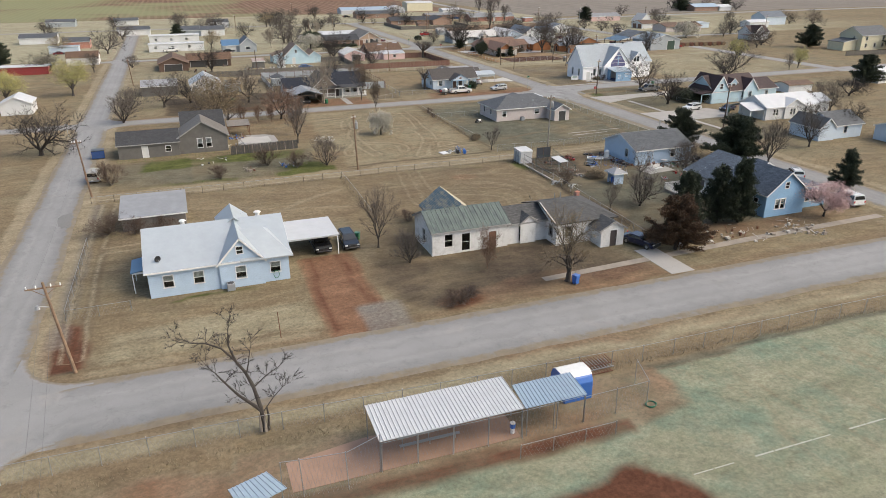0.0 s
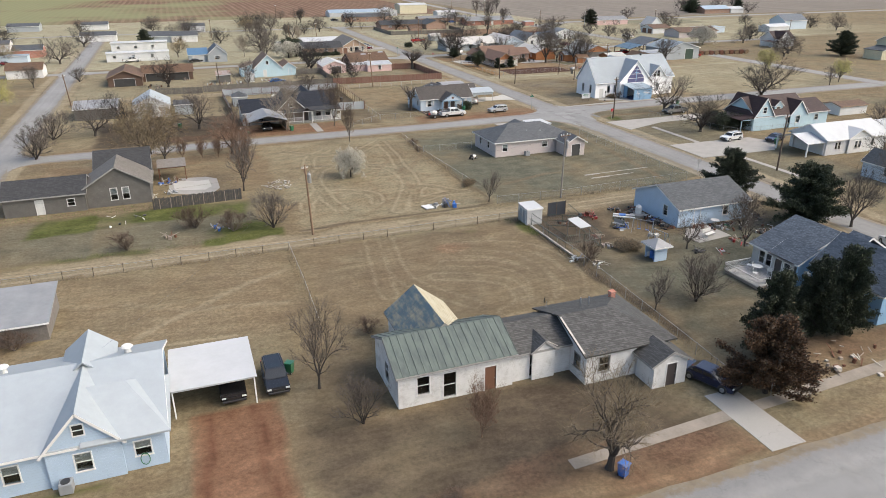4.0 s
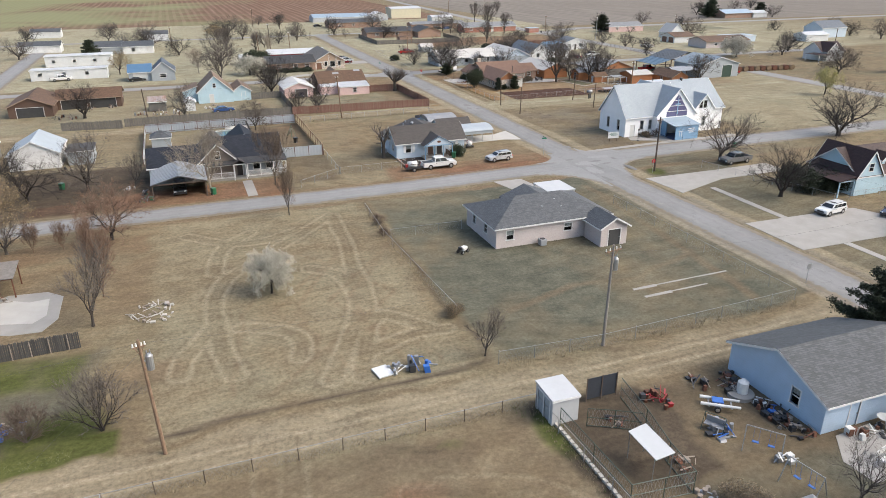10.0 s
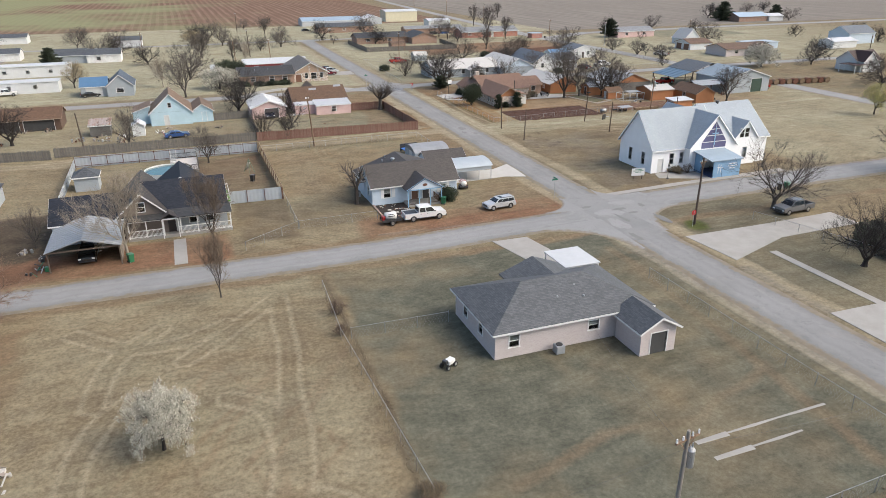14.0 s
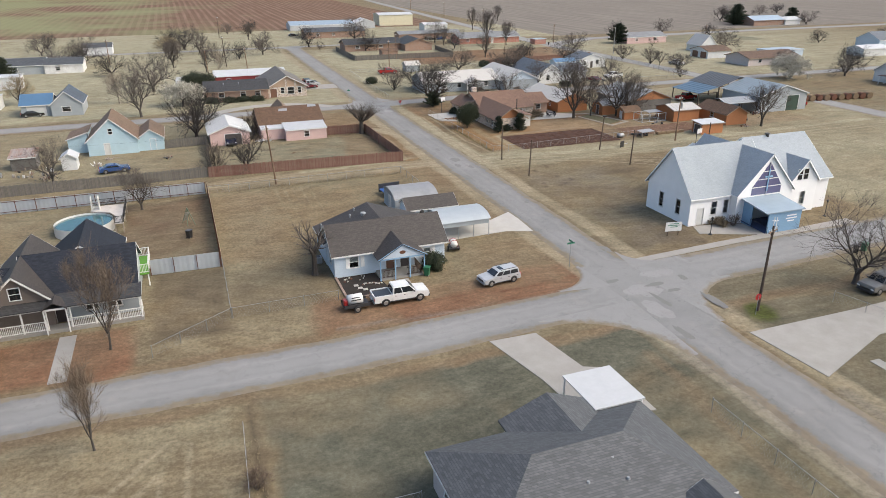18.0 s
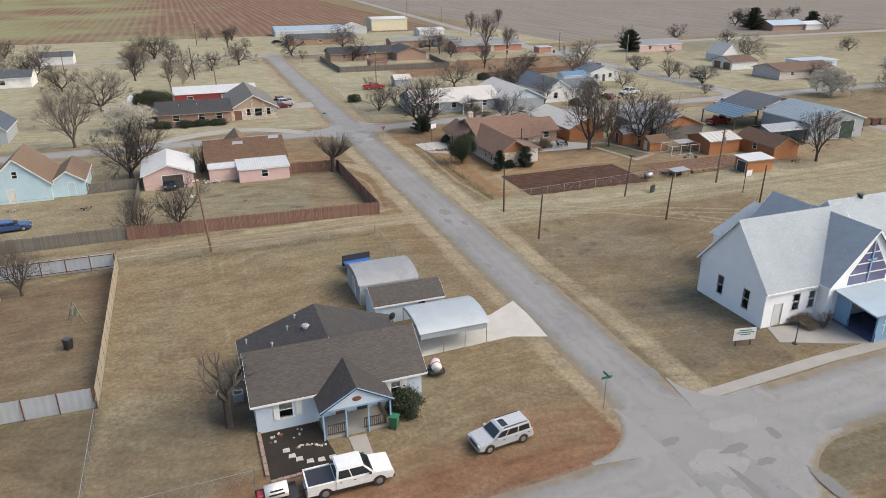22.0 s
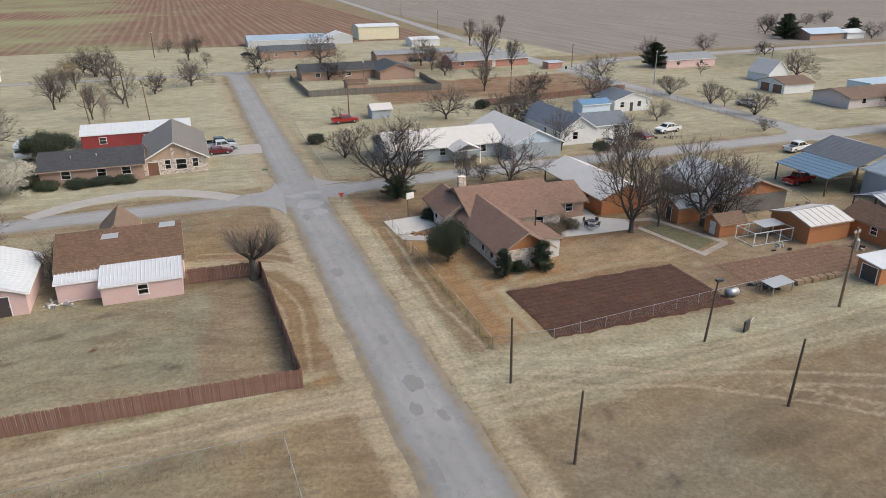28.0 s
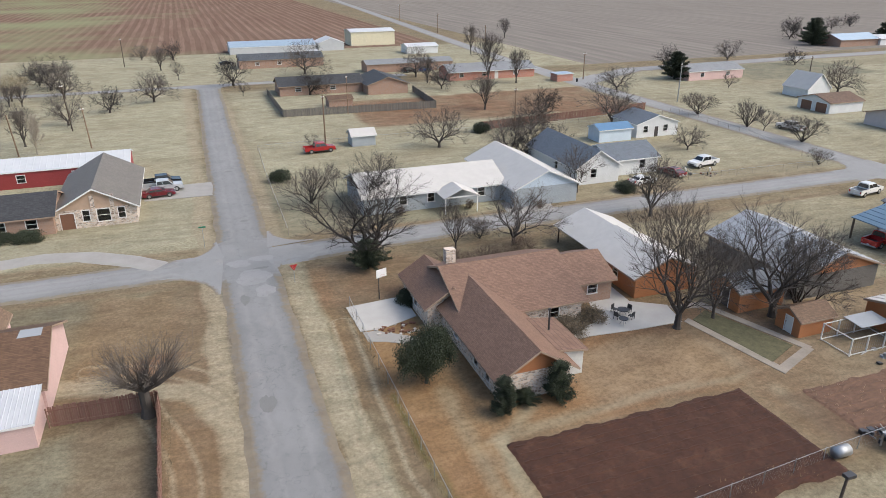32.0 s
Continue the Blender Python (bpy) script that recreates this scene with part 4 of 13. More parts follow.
tree_proto("pale", 31, 1.6, 2.1, 0.15, 4, 0.36, 0.6, 3, TWIG_PALE, TWIG_PALE, curl=0.28)
tree_proto("slim", 44, 0.8, 1.5, 0.11, 3, 0.42, 0.5, 4, BARK_GREY, TWIG_GREY, curl=0.25)
tree_proto("brown", 47, 1.3, 2.1, 0.14, 4, 0.32, 0.7, 4, BARK_GREY, TWIG_BROWN, curl=0.25)
tree_proto("red", 52, 0.5, 1.5, 0.07, 4, 0.4, 0.9, 5, TWIG_RED, TWIG_RED)
tree_proto("multi", 61, 0.2, 1.5, 0.12, 3, 0.42, 0.4, 5, BARK_DARK, TWIG_GREY, stems=4)
tree_proto("brush", 66, 0.0, 1.0, 0.04, 2, 0.5, 0.5, 6, TWIG_GREY, TWIG_BRUSH, stems=6)
tree_proto("budding", 71, 1.5, 1.8, 0.22, 4, 0.55, 0.2, 3, BARK_GREY, TWIG_PALE, BUDS, 3, 0.07, 0.3)
tree_proto("tan", 75, 1.5, 1.8, 0.22, 4, 0.55, 0.2, 5, BARK_GREY, TWIG_TAN, BUDS_TAN, 1, 0.06, 0.3)
tree_proto("oakred", 83, 0.9, 1.8, 0.2, 4, 0.62, 0.1, 7, BARK_DARK, TWIG_RED, curl=0.25)
tree_proto("blossom", 81, 0.75, 0.72, 0.1, 4, 0.78, 0.05, 3, BARK_DARK, TWIG_DARK, BLOSSOM, 7, 0.034, 0.07)
tree_proto("pink", 84, 0.7, 1.0, 0.1, 3, 0.6, 0.2, 5, BARK_DARK, TWIG_GREY, BLOSSOM_PINK, 4, 0.06, 0.16)
tree_proto("shrub", 91, 0.0, 0.6, 0.03, 2, 0.7, 0.2, 3, BARK_GREY, TWIG_GREY, SHRUB, 5, 0.05, 0.14, stems=6)
tree_proto("green_shrub", 95, 0.0, 0.6, 0.03, 2, 0.7, 0.2, 3, BARK_GREY, TWIG_GREY, EVERGREEN, 6, 0.085, 0.17, stems=6)
tree_proto("magnolia", 97, 0.5, 0.85, 0.14, 3, 0.62, 0.35, 4, BARK_GREY, TWIG_GREY, EVERGREEN, 26, 0.06, 0.26)


def pollard_proto(key, seed):
    """A pollarded tree: a thick bole with short stubs, each carrying a brush of long straight shoots."""
    rnd = random.Random(seed)
    wood, fine = B(), B()
    tube(wood, (0, 0, -0.02), (0.01, 0, 0.1), 0.075, 0.05, 9, False)
    tube(wood, (0.01, 0, 0.1), (0, 0.01, 0.34), 0.05, 0.046, 9, False)
    for k in range(9):
        a = 6.2832 * k / 9 + rnd.uniform(-0.3, 0.3)
        out = rnd.uniform(0.12, 0.3) if k else 0.02
        tip = Vector((math.cos(a) * out, math.sin(a) * out, 0.46 + rnd.uniform(-0.05, 0.12)))
        mid = Vector((tip.x * 0.45, tip.y * 0.45, 0.37 + rnd.uniform(0, 0.04)))
        tube(wood, (0, 0.01, 0.31), mid, 0.03, 0.024, 6, False)
        tube(wood, mid, tip, 0.024, 0.016, 6, False)
        for q in range(60):
            c = mid.lerp(tip, rnd.uniform(0.3, 1.0))
            d = Vector((math.cos(a) * 0.55 + rnd.uniform(-0.6, 0.6), math.sin(a) * 0.55 + rnd.uniform(-0.6, 0.6), rnd.uniform(0.5, 1.4))).normalized()
            l = rnd.uniform(0.18, 0.42)
            e = c + d * l
            twig(fine, c, e, 0.0026)
            for f in (0.35, 0.6, 0.8):
                p = c.lerp(e, f)
                g = (d + Vector((rnd.uniform(-0.7, 0.7), rnd.uniform(-0.7, 0.7), rnd.uniform(-0.1, 0.6)))).normalized()
                twig(fine, p, p + g * l * rnd.uniform(0.25, 0.5), 0.0014)
    TREES[key] = [("trunk", mesh_of("trunk", wood, BARK_GREY)), ("crown", mesh_of("crown", fine, TWIG_GREY))]


pollard_proto("pollard", 87)
cedar_proto("cedar", 5, CEDAR, 0.34, 95, 0.35)
cedar_proto("cedar2", 9, CEDAR, 0.48, 120, 0.42)
cedar_proto("cypress", 12, CEDAR, 0.2, 80, 0.25)
cedar_proto("rust_cedar", 15, CEDAR_RUST, 0.5, 110, 0.45)
SPRIGS = False
tree_proto("oak_far", 103, 0.8, 2.3, 0.3, 4, 0.64, 0.1, 3, BARK_DARK, TWIG_DARK, curl=0.3)
tree_proto("oak2_far", 108, 0.9, 2.2, 0.27, 4, 0.58, 0.2, 3, BARK_GREY, TWIG_GREY, curl=0.28)
tree_proto("elm_far", 121, 1.2, 2.0, 0.24, 4, 0.46, 0.4, 3, BARK_GREY, TWIG_GREY, curl=0.25)
tree_proto("slim_far", 144, 0.8, 1.6, 0.11, 3, 0.45, 0.4, 4, BARK_GREY, TWIG_GREY, curl=0.25)
tree_proto("multi_far", 161, 0.2, 1.6, 0.12, 3, 0.45, 0.3, 3, BARK_DARK, TWIG_GREY, stems=4)

# ---- ground: one sheet to the horizon, finer where the camera passes ----
gx = np.concatenate([[-4000, -1500, -600, -300, -150], np.arange(-90, -30, 2.0), np.arange(-30, 112, 0.6), np.arange(112, 291, 1.5), [400, 700, 1500, 4000]])
gy = np.concatenate([[-3000, -800, -200, -60], np.arange(0, 12, 2.0), np.arange(12, 282, 0.6), np.arange(282, 521, 1.8), [600, 800, 1500, 4500]])
NX, NY = len(gx), len(gy)
PX, PY = np.meshgrid(gx, gy)


def soft_noise(scale, seed):
    """Smooth random values over the ground, -1 to 1."""
    rs = np.random.RandomState(seed)
    n = 257
    tab = rs.uniform(-1, 1, (n, n))
    u, v = (PX / scale) % (n - 1), (PY / scale) % (n - 1)
    i, j = np.floor(u).astype(int), np.floor(v).astype(int)
    a, b = u - i, v - j
    a, b = a * a * (3 - 2 * a), b * b * (3 - 2 * b)
    return (tab[j, i] * (1 - a) + tab[j, i + 1] * a) * (1 - b) + (tab[j + 1, i] * (1 - a) + tab[j + 1, i + 1] * a) * b


WX = soft_noise(5, 1) * 0.9 + soft_noise(2, 2) * 0.4
WY = soft_noise(5, 3) * 0.9 + soft_noise(2, 4) * 0.4
GRAIN = soft_noise(9, 5) * 0.5 + soft_noise(3, 6) * 0.35 + soft_noise(1.4, 7) * 0.25
MASK = {k: np.zeros((NY, NX)) for k in ("dirt", "green", "red", "dark", "pale", "dust", "turf", "mud", "straw", "moss", "ochre")}


def smooth(v):
    v = np.clip(v, 0, 1)
    return v * v * (3 - 2 * v)


def patch(kind, x0, y0, x1, y1, amount=0.8, soft=1.5, rough=0.5, warp=1.0):
    X, Y = PX + WX * warp, PY + WY * warp
    d = np.minimum(np.minimum(X - x0, x1 - X), np.minimum(Y - y0, y1 - Y))
    m = smooth(d / soft + 0.5) * amount * (1 + rough * GRAIN)
    MASK[kind] = np.maximum(MASK[kind], np.clip(m, 0, 1))


def spot(kind, x, y, rx, ry, amount=0.8, rough=0.6, sharp=1.0):
    r = np.sqrt(((PX + WX - x) / rx) ** 2 + ((PY + WY - y) / ry) ** 2)
    MASK[kind] = np.maximum(MASK[kind], np.clip(smooth((1.0 - r) * sharp + 0.5) * amount * (1 + rough * GRAIN), 0, 1))


def track(kind, pts, width=1.0, amount=0.7, soft=0.8, warp=0.4, rough=0.5):
    X, Y = PX + WX * warp, PY + WY * warp
    best = np.full(PX.shape, 1e9)
    for (ax, ay), (bx, by) in zip(pts, pts[1:]):
        dx, dy = bx - ax, by - ay
        k = np.clip(((X - ax) * dx + (Y - ay) * dy) / (dx * dx + dy * dy), 0, 1)
        best = np.minimum(best, np.hypot(X - ax - k * dx, Y - ay - k * dy))
    m = smooth((width / 2 - best) / soft + 0.5) * amount * (1 + rough * GRAIN)
    MASK[kind] = np.maximum(MASK[kind], np.clip(m, 0, 1))


RUT = {k: np.full((NY, NX), 9.0) for k in ("strong", "faint", "soft")}


def ruts(pts, amount=0.6, kind="pale", gap=1.7):
    """A pair of wheel tracks: the distance from their middle line is kept over the ground."""
    key = "strong" if amount > 0.65 else ("faint" if amount > 0.3 else "soft")
    ctl = [Vector((*p, 0)) for p in (pts[0], *pts, pts[-1])]
    fine = []
    for p0, p1, p2, p3 in zip(ctl, ctl[1:], ctl[2:], ctl[3:]):
        for j in range(5):
            q = j / 5
            fine.append(0.5 * (2 * p1 + (p2 - p0) * q + (2 * p0 - 5 * p1 + 4 * p2 - p3) * q * q + (3 * p1 - p0 - 3 * p2 + p3) * q ** 3))
    pts = [(p.x, p.y) for p in fine] + [pts[-1]]
    X, Y = PX + WX * 0.12, PY + WY * 0.12
    for i, ((ax, ay), (bx, by)) in enumerate(zip(pts, pts[1:])):
        dx, dy = bx - ax, by - ay
        raw = ((X - ax) * dx + (Y - ay) * dy) / (dx * dx + dy * dy)
        k = np.clip(raw, 0, 1)
        d = np.hypot(X - ax - k * dx, Y - ay - k * dy)
        d = np.where((i == 0) & (raw < 0) | (i == len(pts) - 2) & (raw > 1), 9.0, d)
        RUT[key] = np.minimum(RUT[key], d)


# verges and alleys
for yy in (55.6, 45.6, 155.2, 162.6, 263.2, 272.3):
    track("dirt", [(-120, yy), (190, yy)], 1.6, 0.55)
for xx in (-22.2, -14.5, 87.2, 95.4):
    track("pale", [(xx, 50), (xx, 400)], 2.2, 0.6)
patch("pale", -14, 103.8, 88, 108.2, 0.5, 1.6)
ruts([(-14, 105.6), (30, 105.4), (60, 105.6), (90, 106)], 0.9, "pale", 1.8)
patch("pale", -14, 211.4, 88, 216.4, 0.5, 1.6)
ruts([(-14, 214), (60, 213.8), (90, 214)], 0.9, "pale", 1.8)
ruts([(94, 210), (120, 209.3), (160, 209), (190, 209.5)], 0.7, "pale", 1.8)
patch("straw", -200, 272, 88, 400, 0.8, 6)
patch("straw", 96, 273, 300, 384, 0.72, 6)
patch("straw", -14, 217, 66, 264, 0.4, 5)
patch("dirt", 76, 218, 88, 262, 0.5, 2, 0.8)
patch("straw", 134, 168, 190, 264, 0.5, 6)
patch("straw", 96, 207, 190, 217, 0.5, 2)
patch("straw", -100, 398, 290, 474, 0.8, 6)
patch("straw", -14, 163, 60, 211, 0.25, 5)
track("straw", [(95.6, 208), (96, 264)], 2.6, 0.8, 1.4)
track("straw", [(87.0, 218), (87.2, 262)], 1.6, 0.7, 1.2)
track("dust", [(87.0, 100), (87.0, 150)], 1.8, 0.55, 1.6)
track("dust", [(94.4, 100), (94.6, 140)], 1.6, 0.5, 1.6)
track("green", [(85.6, 112), (85.8, 152)], 1.6, 0.55, 1.2)
patch("green", 96, 100, 113, 119, 0.5, 2)
# south block
track("dust", [(-13.4, 62), (-13.2, 84), (-13.0, 102)], 1.8, 0.6, 1.4)
track("dark", [(-11.2, 64), (-11.0, 88), (-10.8, 102)], 1.2, 0.5, 1.2)
ruts([(-12.0, 58), (-12.2, 80), (-11.6, 103)], 0.4)
patch("red", 9.4, 53.8, 15.7, 73.5, 0.9, 0.8, 0.3, 0.2)
track("mud", [(10.6, 73), (10.3, 62), (10.0, 56)], 0.9, 0.6, 0.8)
track("mud", [(14.0, 73), (14.2, 66), (14.8, 60)], 0.8, 0.6, 0.8)
patch("dust", 12.8, 53.6, 17.3, 59.8, 0.8, 1.2, 0.4, 0.3)
patch("mud", -14.2, 56.6, -11.2, 65.5, 0.85, 1.0)
track("dark", [(-15, 46.6), (-8, 46.9), (0, 47.2), (10, 47.0)], 1.1, 0.75, 0.9)
track("red", [(18, 47.2), (28, 47.4), (45, 47.6)], 0.8, 0.5, 0.8)
track("straw", [(-14, 44.4), (10, 44.6), (60, 45.2), (130, 46)], 2.2, 0.75, 1.2)
track("straw", [(-10.5, 55.6), (8, 55.9)], 1.0, 0.7, 0.8)
patch("straw", -10, 57, 9, 63, 0.45, 3)
patch("mud", 27, 54.6, 46, 55.6, 0.35, 0.8)
patch("dark", 17, 57, 46, 69, 0.85, 3, 0.8)
patch("dark", 16, 69, 24, 80, 0.4, 3, 0.9)
patch("red", 22, 55.2, 47, 60, 0.4, 1.5, 0.8)
patch("dark", 22, 80, 50, 103, 0.35, 3)
spot("red", 39.5, 96.8, 2.5, 1.3, 0.5)
spot("mud", 22.9, 57.2, 2.3, 1.5, 0.75, 0.9)
spot("red", 23.4, 57.4, 3.6, 2.2, 0.6, 0.8)
spot("dark", 43, 100.5, 4, 1.6, 0.6)
ruts([(-12, 84), (0, 84.5), (14, 84)], 0.35)
patch("pale", -13, 82, 20, 103, 0.16, 4)
track("pale", [(20, 98), (12, 93), (6, 88), (2, 83)], 0.8, 0.5, 0.9)
track("pale", [(19, 90), (10, 92), (0, 96), (-10, 101)], 0.8, 0.45, 0.9)
patch("dark", 51.5, 62, 84, 103, 0.55, 2, 0.9)
patch("green", 52, 66, 84, 92, 0.62, 2.5, 0.9)
spot("dark", 57, 76, 4.5, 3.0, 0.8, 0.9)
spot("dark", 54, 86, 2.6, 3.6, 0.8, 0.9)
track("dark", [(51.2, 70), (51.0, 84), (50.9, 103)], 1.5, 1.0, 0.9, 0.5)
track("dark", [(24, 109.4), (50.8, 110.2), (51.0, 154)], 0.7, 0.7, 0.7, 0.3)
track("dark", [(52, 110.4), (85.8, 110.8), (86.2, 152)], 0.6, 0.7, 0.7, 0.3)
patch("red", 58, 62.5, 84, 66.5, 0.35, 2)
patch("dirt", 55, 60.5, 84, 64, 0.5, 2)
patch("dark", 52.3, 92, 60, 103, 1.0, 1.5)
spot("green", 58.5, 88.5, 2.2, 1.2, 0.5)
patch("red", -13, 57.0, -11.4, 65, 0.7, 1.5)
# ball field
patch("turf", -20, -60, 160, 40.6, 0.95, 1.2, 0.3)
patch("red", -30, 34.5, 33, 40.8, 0.6, 1.2)
patch("mud", -30, 33.6, 27.5, 35.4, 0.8, 0.8, 0.4, 0.25)
spot("mud", 21.5, 19.5, 8.6, 11.0, 1.0, 0.1, 6.0)
track("green", [(33, 40.6), (60, 40.9), (100, 41.2)], 0.8, 0.9, 0.6)
for k in range(14):
    track("dirt", [(34 + k * 4.1, 40 - (k * 7) % 5), (38 + k * 4.3, 33 - (k * 5) % 7), (36 + k * 4.6, 24 - (k * 3) % 6)], 0.7, 0.4, 0.8, 1.0)
patch("dirt", -30, 41, 160, 45, 0.35, 1.5)
patch("red", 22, 44.8, 40, 46.4, 0.35, 1)
# middle block
ruts([(30.5, 115.0), (29.8, 119.2), (29.6, 122.8), (29.5, 127.0), (29.9, 131.0), (31.3, 135.3), (33.7, 137.8)], 0.4)
ruts([(30.0, 136.2), (30.7, 141.1), (32.0, 144.6), (35.4, 148.3)], 0.4)
ruts([(39.3, 134.8), (42.4, 132.3), (43.0, 127.7), (42.3, 123.0), (40.1, 117.6), (38.6, 114.2), (37.3, 111.8)], 0.4)
ruts([(45.8, 151.2), (45.3, 141.5), (44.4, 133.7), (44.1, 127.2), (42.8, 121.1), (41.3, 115.8), (39.7, 111.1)], 0.4)
ruts([(31.1, 124.0), (34.8, 121.9), (36.2, 119.3), (35.7, 116.1)], 0.4)
ruts([(41.9, 115.3), (45.4, 116.9), (49.6, 116.8)], 0.4)
ruts([(36.4, 141.1), (40.7, 145.3), (46.2, 151.7)], 0.4)
ruts([(27.2, 149.9), (32.2, 145.3), (36.7, 144.9), (41.2, 147.6)], 0.4)
ruts([(26.1, 116.6), (26.6, 119.6), (27.7, 121.8), (29.5, 125.1)], 0.4)
ruts([(42.8, 120.0), (44.6, 121.5), (48.1, 117.0)], 0.4)
ruts([(32.0, 107.2), (30.2, 96.9), (29.3, 90.4), (29.0, 87.2)], 0.2)
ruts([(33.4, 106.6), (32.1, 97.7), (31.6, 92.0), (33.0, 87.5), (36.4, 82.5)], 0.2)
ruts([(38.6, 97.6), (45.1, 94.8), (46.9, 92.0), (47.5, 88.7), (47.5, 85.2), (46.8, 82.7), (44.7, 80.6), (42.5, 79.2)], 0.2)
ruts([(36.5, 93.2), (41.0, 91.8), (43.0, 90.4), (44.3, 88.1), (44.3, 85.5), (43.5, 83.1), (42.0, 81.3), (39.9, 80.2)], 0.2)
ruts([(34.5, 90.4), (38.6, 88.6), (41.2, 86.6), (41.6, 84.7), (41.2, 82.3), (40.0, 80.9), (38.3, 80.4)], 0.2)
ruts([(40.0, 95.4), (44.0, 93.0), (45.8, 89.4), (45.4, 86.0), (44.3, 83.3), (42.6, 81.0), (40.5, 79.6)], 0.2)
ruts([(41.0, 97.8), (46.4, 95.8), (49.0, 92.2), (49.4, 87.0), (47.6, 82.6), (45.0, 80.0)], 0.2)
patch("dirt", -12, 84, 20, 102, 0.3, 4)
patch("dirt", 22, 84, 50, 102, 0.3, 3)
for k in range(6):
    a, b = 27 + (k * 5) % 17, 30 + (k * 7) % 18
    track("dirt", [(b, 112), (a + 5, 126), (b + 9 - k, 140)], 0.6, 0.5, 0.7)
patch("green", -12, 109, 20, 124, 0.55, 2.5)
patch("moss", -8, 118.6, 18.5, 124.2, 0.85, 2.0, 0.9)
patch("moss", 12, 108.2, 22.4, 110.8, 0.9, 1.2, 0.8)
patch("moss", -10, 108.4, 6, 109.8, 0.5, 1.0, 1.0)
spot("moss", 17.5, 112, 4, 3, 0.7, 1.0)
spot("moss", 19.5, 110, 2.5, 1.5, 0.9)
spot("moss", 50.8, 99.5, 0.8, 2.6, 0.8)
spot("moss", 43.6, 101.6, 1.5, 0.6, 0.5)
spot("moss", 0, 67.8, 6, 0.35, 0.7, 0.8, 1.5)
track("moss", [(99.7, 218), (99.9, 236)], 0.6, 0.6, 0.7)
spot("moss", 98.8, 153.0, 1.6, 1.4, 0.7)
patch("green", 51.5, 110, 86, 155, 0.72, 1.2, 0.8)
track("dirt", [(56, 118), (64, 121), (72, 120), (82, 124)], 1.0, 0.5, 1.2)
track("dirt", [(80, 112), (82, 130), (84, 150)], 1.4, 0.5, 1.4)
spot("straw", 64, 127.5, 5, 2.4, 0.45)
for k in range(9):
    track("straw", [(53, 114 + k * 3.1), (66, 115.2 + k * 3.0), (84, 116.4 + k * 3.3)], 0.3, 0.3, 0.5, 0.5, 0.9)
track("straw", [(86.4, 112), (86.6, 155)], 1.6, 0.7, 1.0)
patch("dark", 51.5, 121, 78, 146, 0.3, 2.5)
patch("dark", 62, 145, 74, 155, 0.3, 2)
patch("dirt", 10, 128, 24, 145, 0.4, 3)
patch("red", -10, 146, 24, 152, 0.35, 2)
spot("red", 43, 119, 1.5, 1, 0.4)
spot("dirt", 24.5, 119, 3, 2, 0.6)
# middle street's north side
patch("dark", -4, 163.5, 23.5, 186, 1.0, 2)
patch("mud", 8, 163, 24, 168.5, 0.4, 2)
patch("straw", 24, 109, 50, 155, 0.3, 3)
patch("red", 58, 162.4, 87, 170.5, 0.5, 2)
patch("red", 66, 162.4, 88, 166.8, 0.75, 1.5)
patch("red", 18, 162.6, 43, 170.5, 0.75, 1.6)
patch("dark", 51.2, 169.2, 60.6, 180, 0.38, 3.0, 0.7, 0.8)
patch("dark", 44, 166.5, 51.2, 182.2, 0.55, 1.6, 0.7, 0.5)
patch("dark", 40, 183, 51.1, 209, 0.5, 1.5, 0.9)
patch("ochre", 51.4, 184, 72, 209.5, 0.22, 3)
patch("ochre", 75, 198, 87.5, 214, 0.22, 3)
patch("red", 40, 184, 51, 208, 0.3, 1.5, 0.8)
for k in range(16):
    track("dark", [(51.9 + k * 0.95, 170), (52.2 + k * 0.95, 190), (52.6 + k * 0.95, 206)], 0.3, 0.2 + 0.06 * (k * k % 3), 0.5, 0.3, 0.9)
patch("dirt", 47, 182, 60, 208, 0.35, 4)
for k in range(13):
    track("straw", [(52.2 + k * 1.15, 184), (52.6 + k * 1.15, 209)], 0.45, 0.22 + 0.05 * (k % 3), 0.5, 0.25, 0.8)
track("red", [(64, 165.2), (74, 165.0), (87, 166.4)], 0.5, 0.95, 0.5, 0.3)
track("mud", [(70, 166.2), (78, 165.6), (88, 167.0)], 0.35, 0.45, 0.5, 0.3)
track("mud", [(72, 164.0), (80, 163.8), (87, 164.8)], 0.35, 0.4, 0.5, 0.3)
track("dust", [(60, 163.4), (72, 163.2), (84, 163.6)], 0.6, 0.5, 0.6, 0.4)
patch("dirt", 76, 167, 88, 178, 0.4, 3)
patch("dirt", 82, 182, 88, 216, 0.5, 3)
patch("dark", 96, 170, 134, 206, 0.2, 5, 0.9)
patch("dust", 97, 169, 112, 204, 0.22, 5, 0.9)
for k in range(26):
    spot("dark", 101 + ((k * k * 37 + k * 11) % 23) * 0.27 - 2.5, 191 + ((k * k * 53 + k * 7) % 61) * 0.29, 0.3 + 0.16 * (k * k % 4), 0.28 + 0.1 * (k % 3), 0.45 + 0.15 * (k % 3), 0.9, 1.0)
spot("dark", 113, 199, 5, 1.6, 0.5)
patch("dark", 100, 169.5, 106.5, 176, 0.5, 1.5)
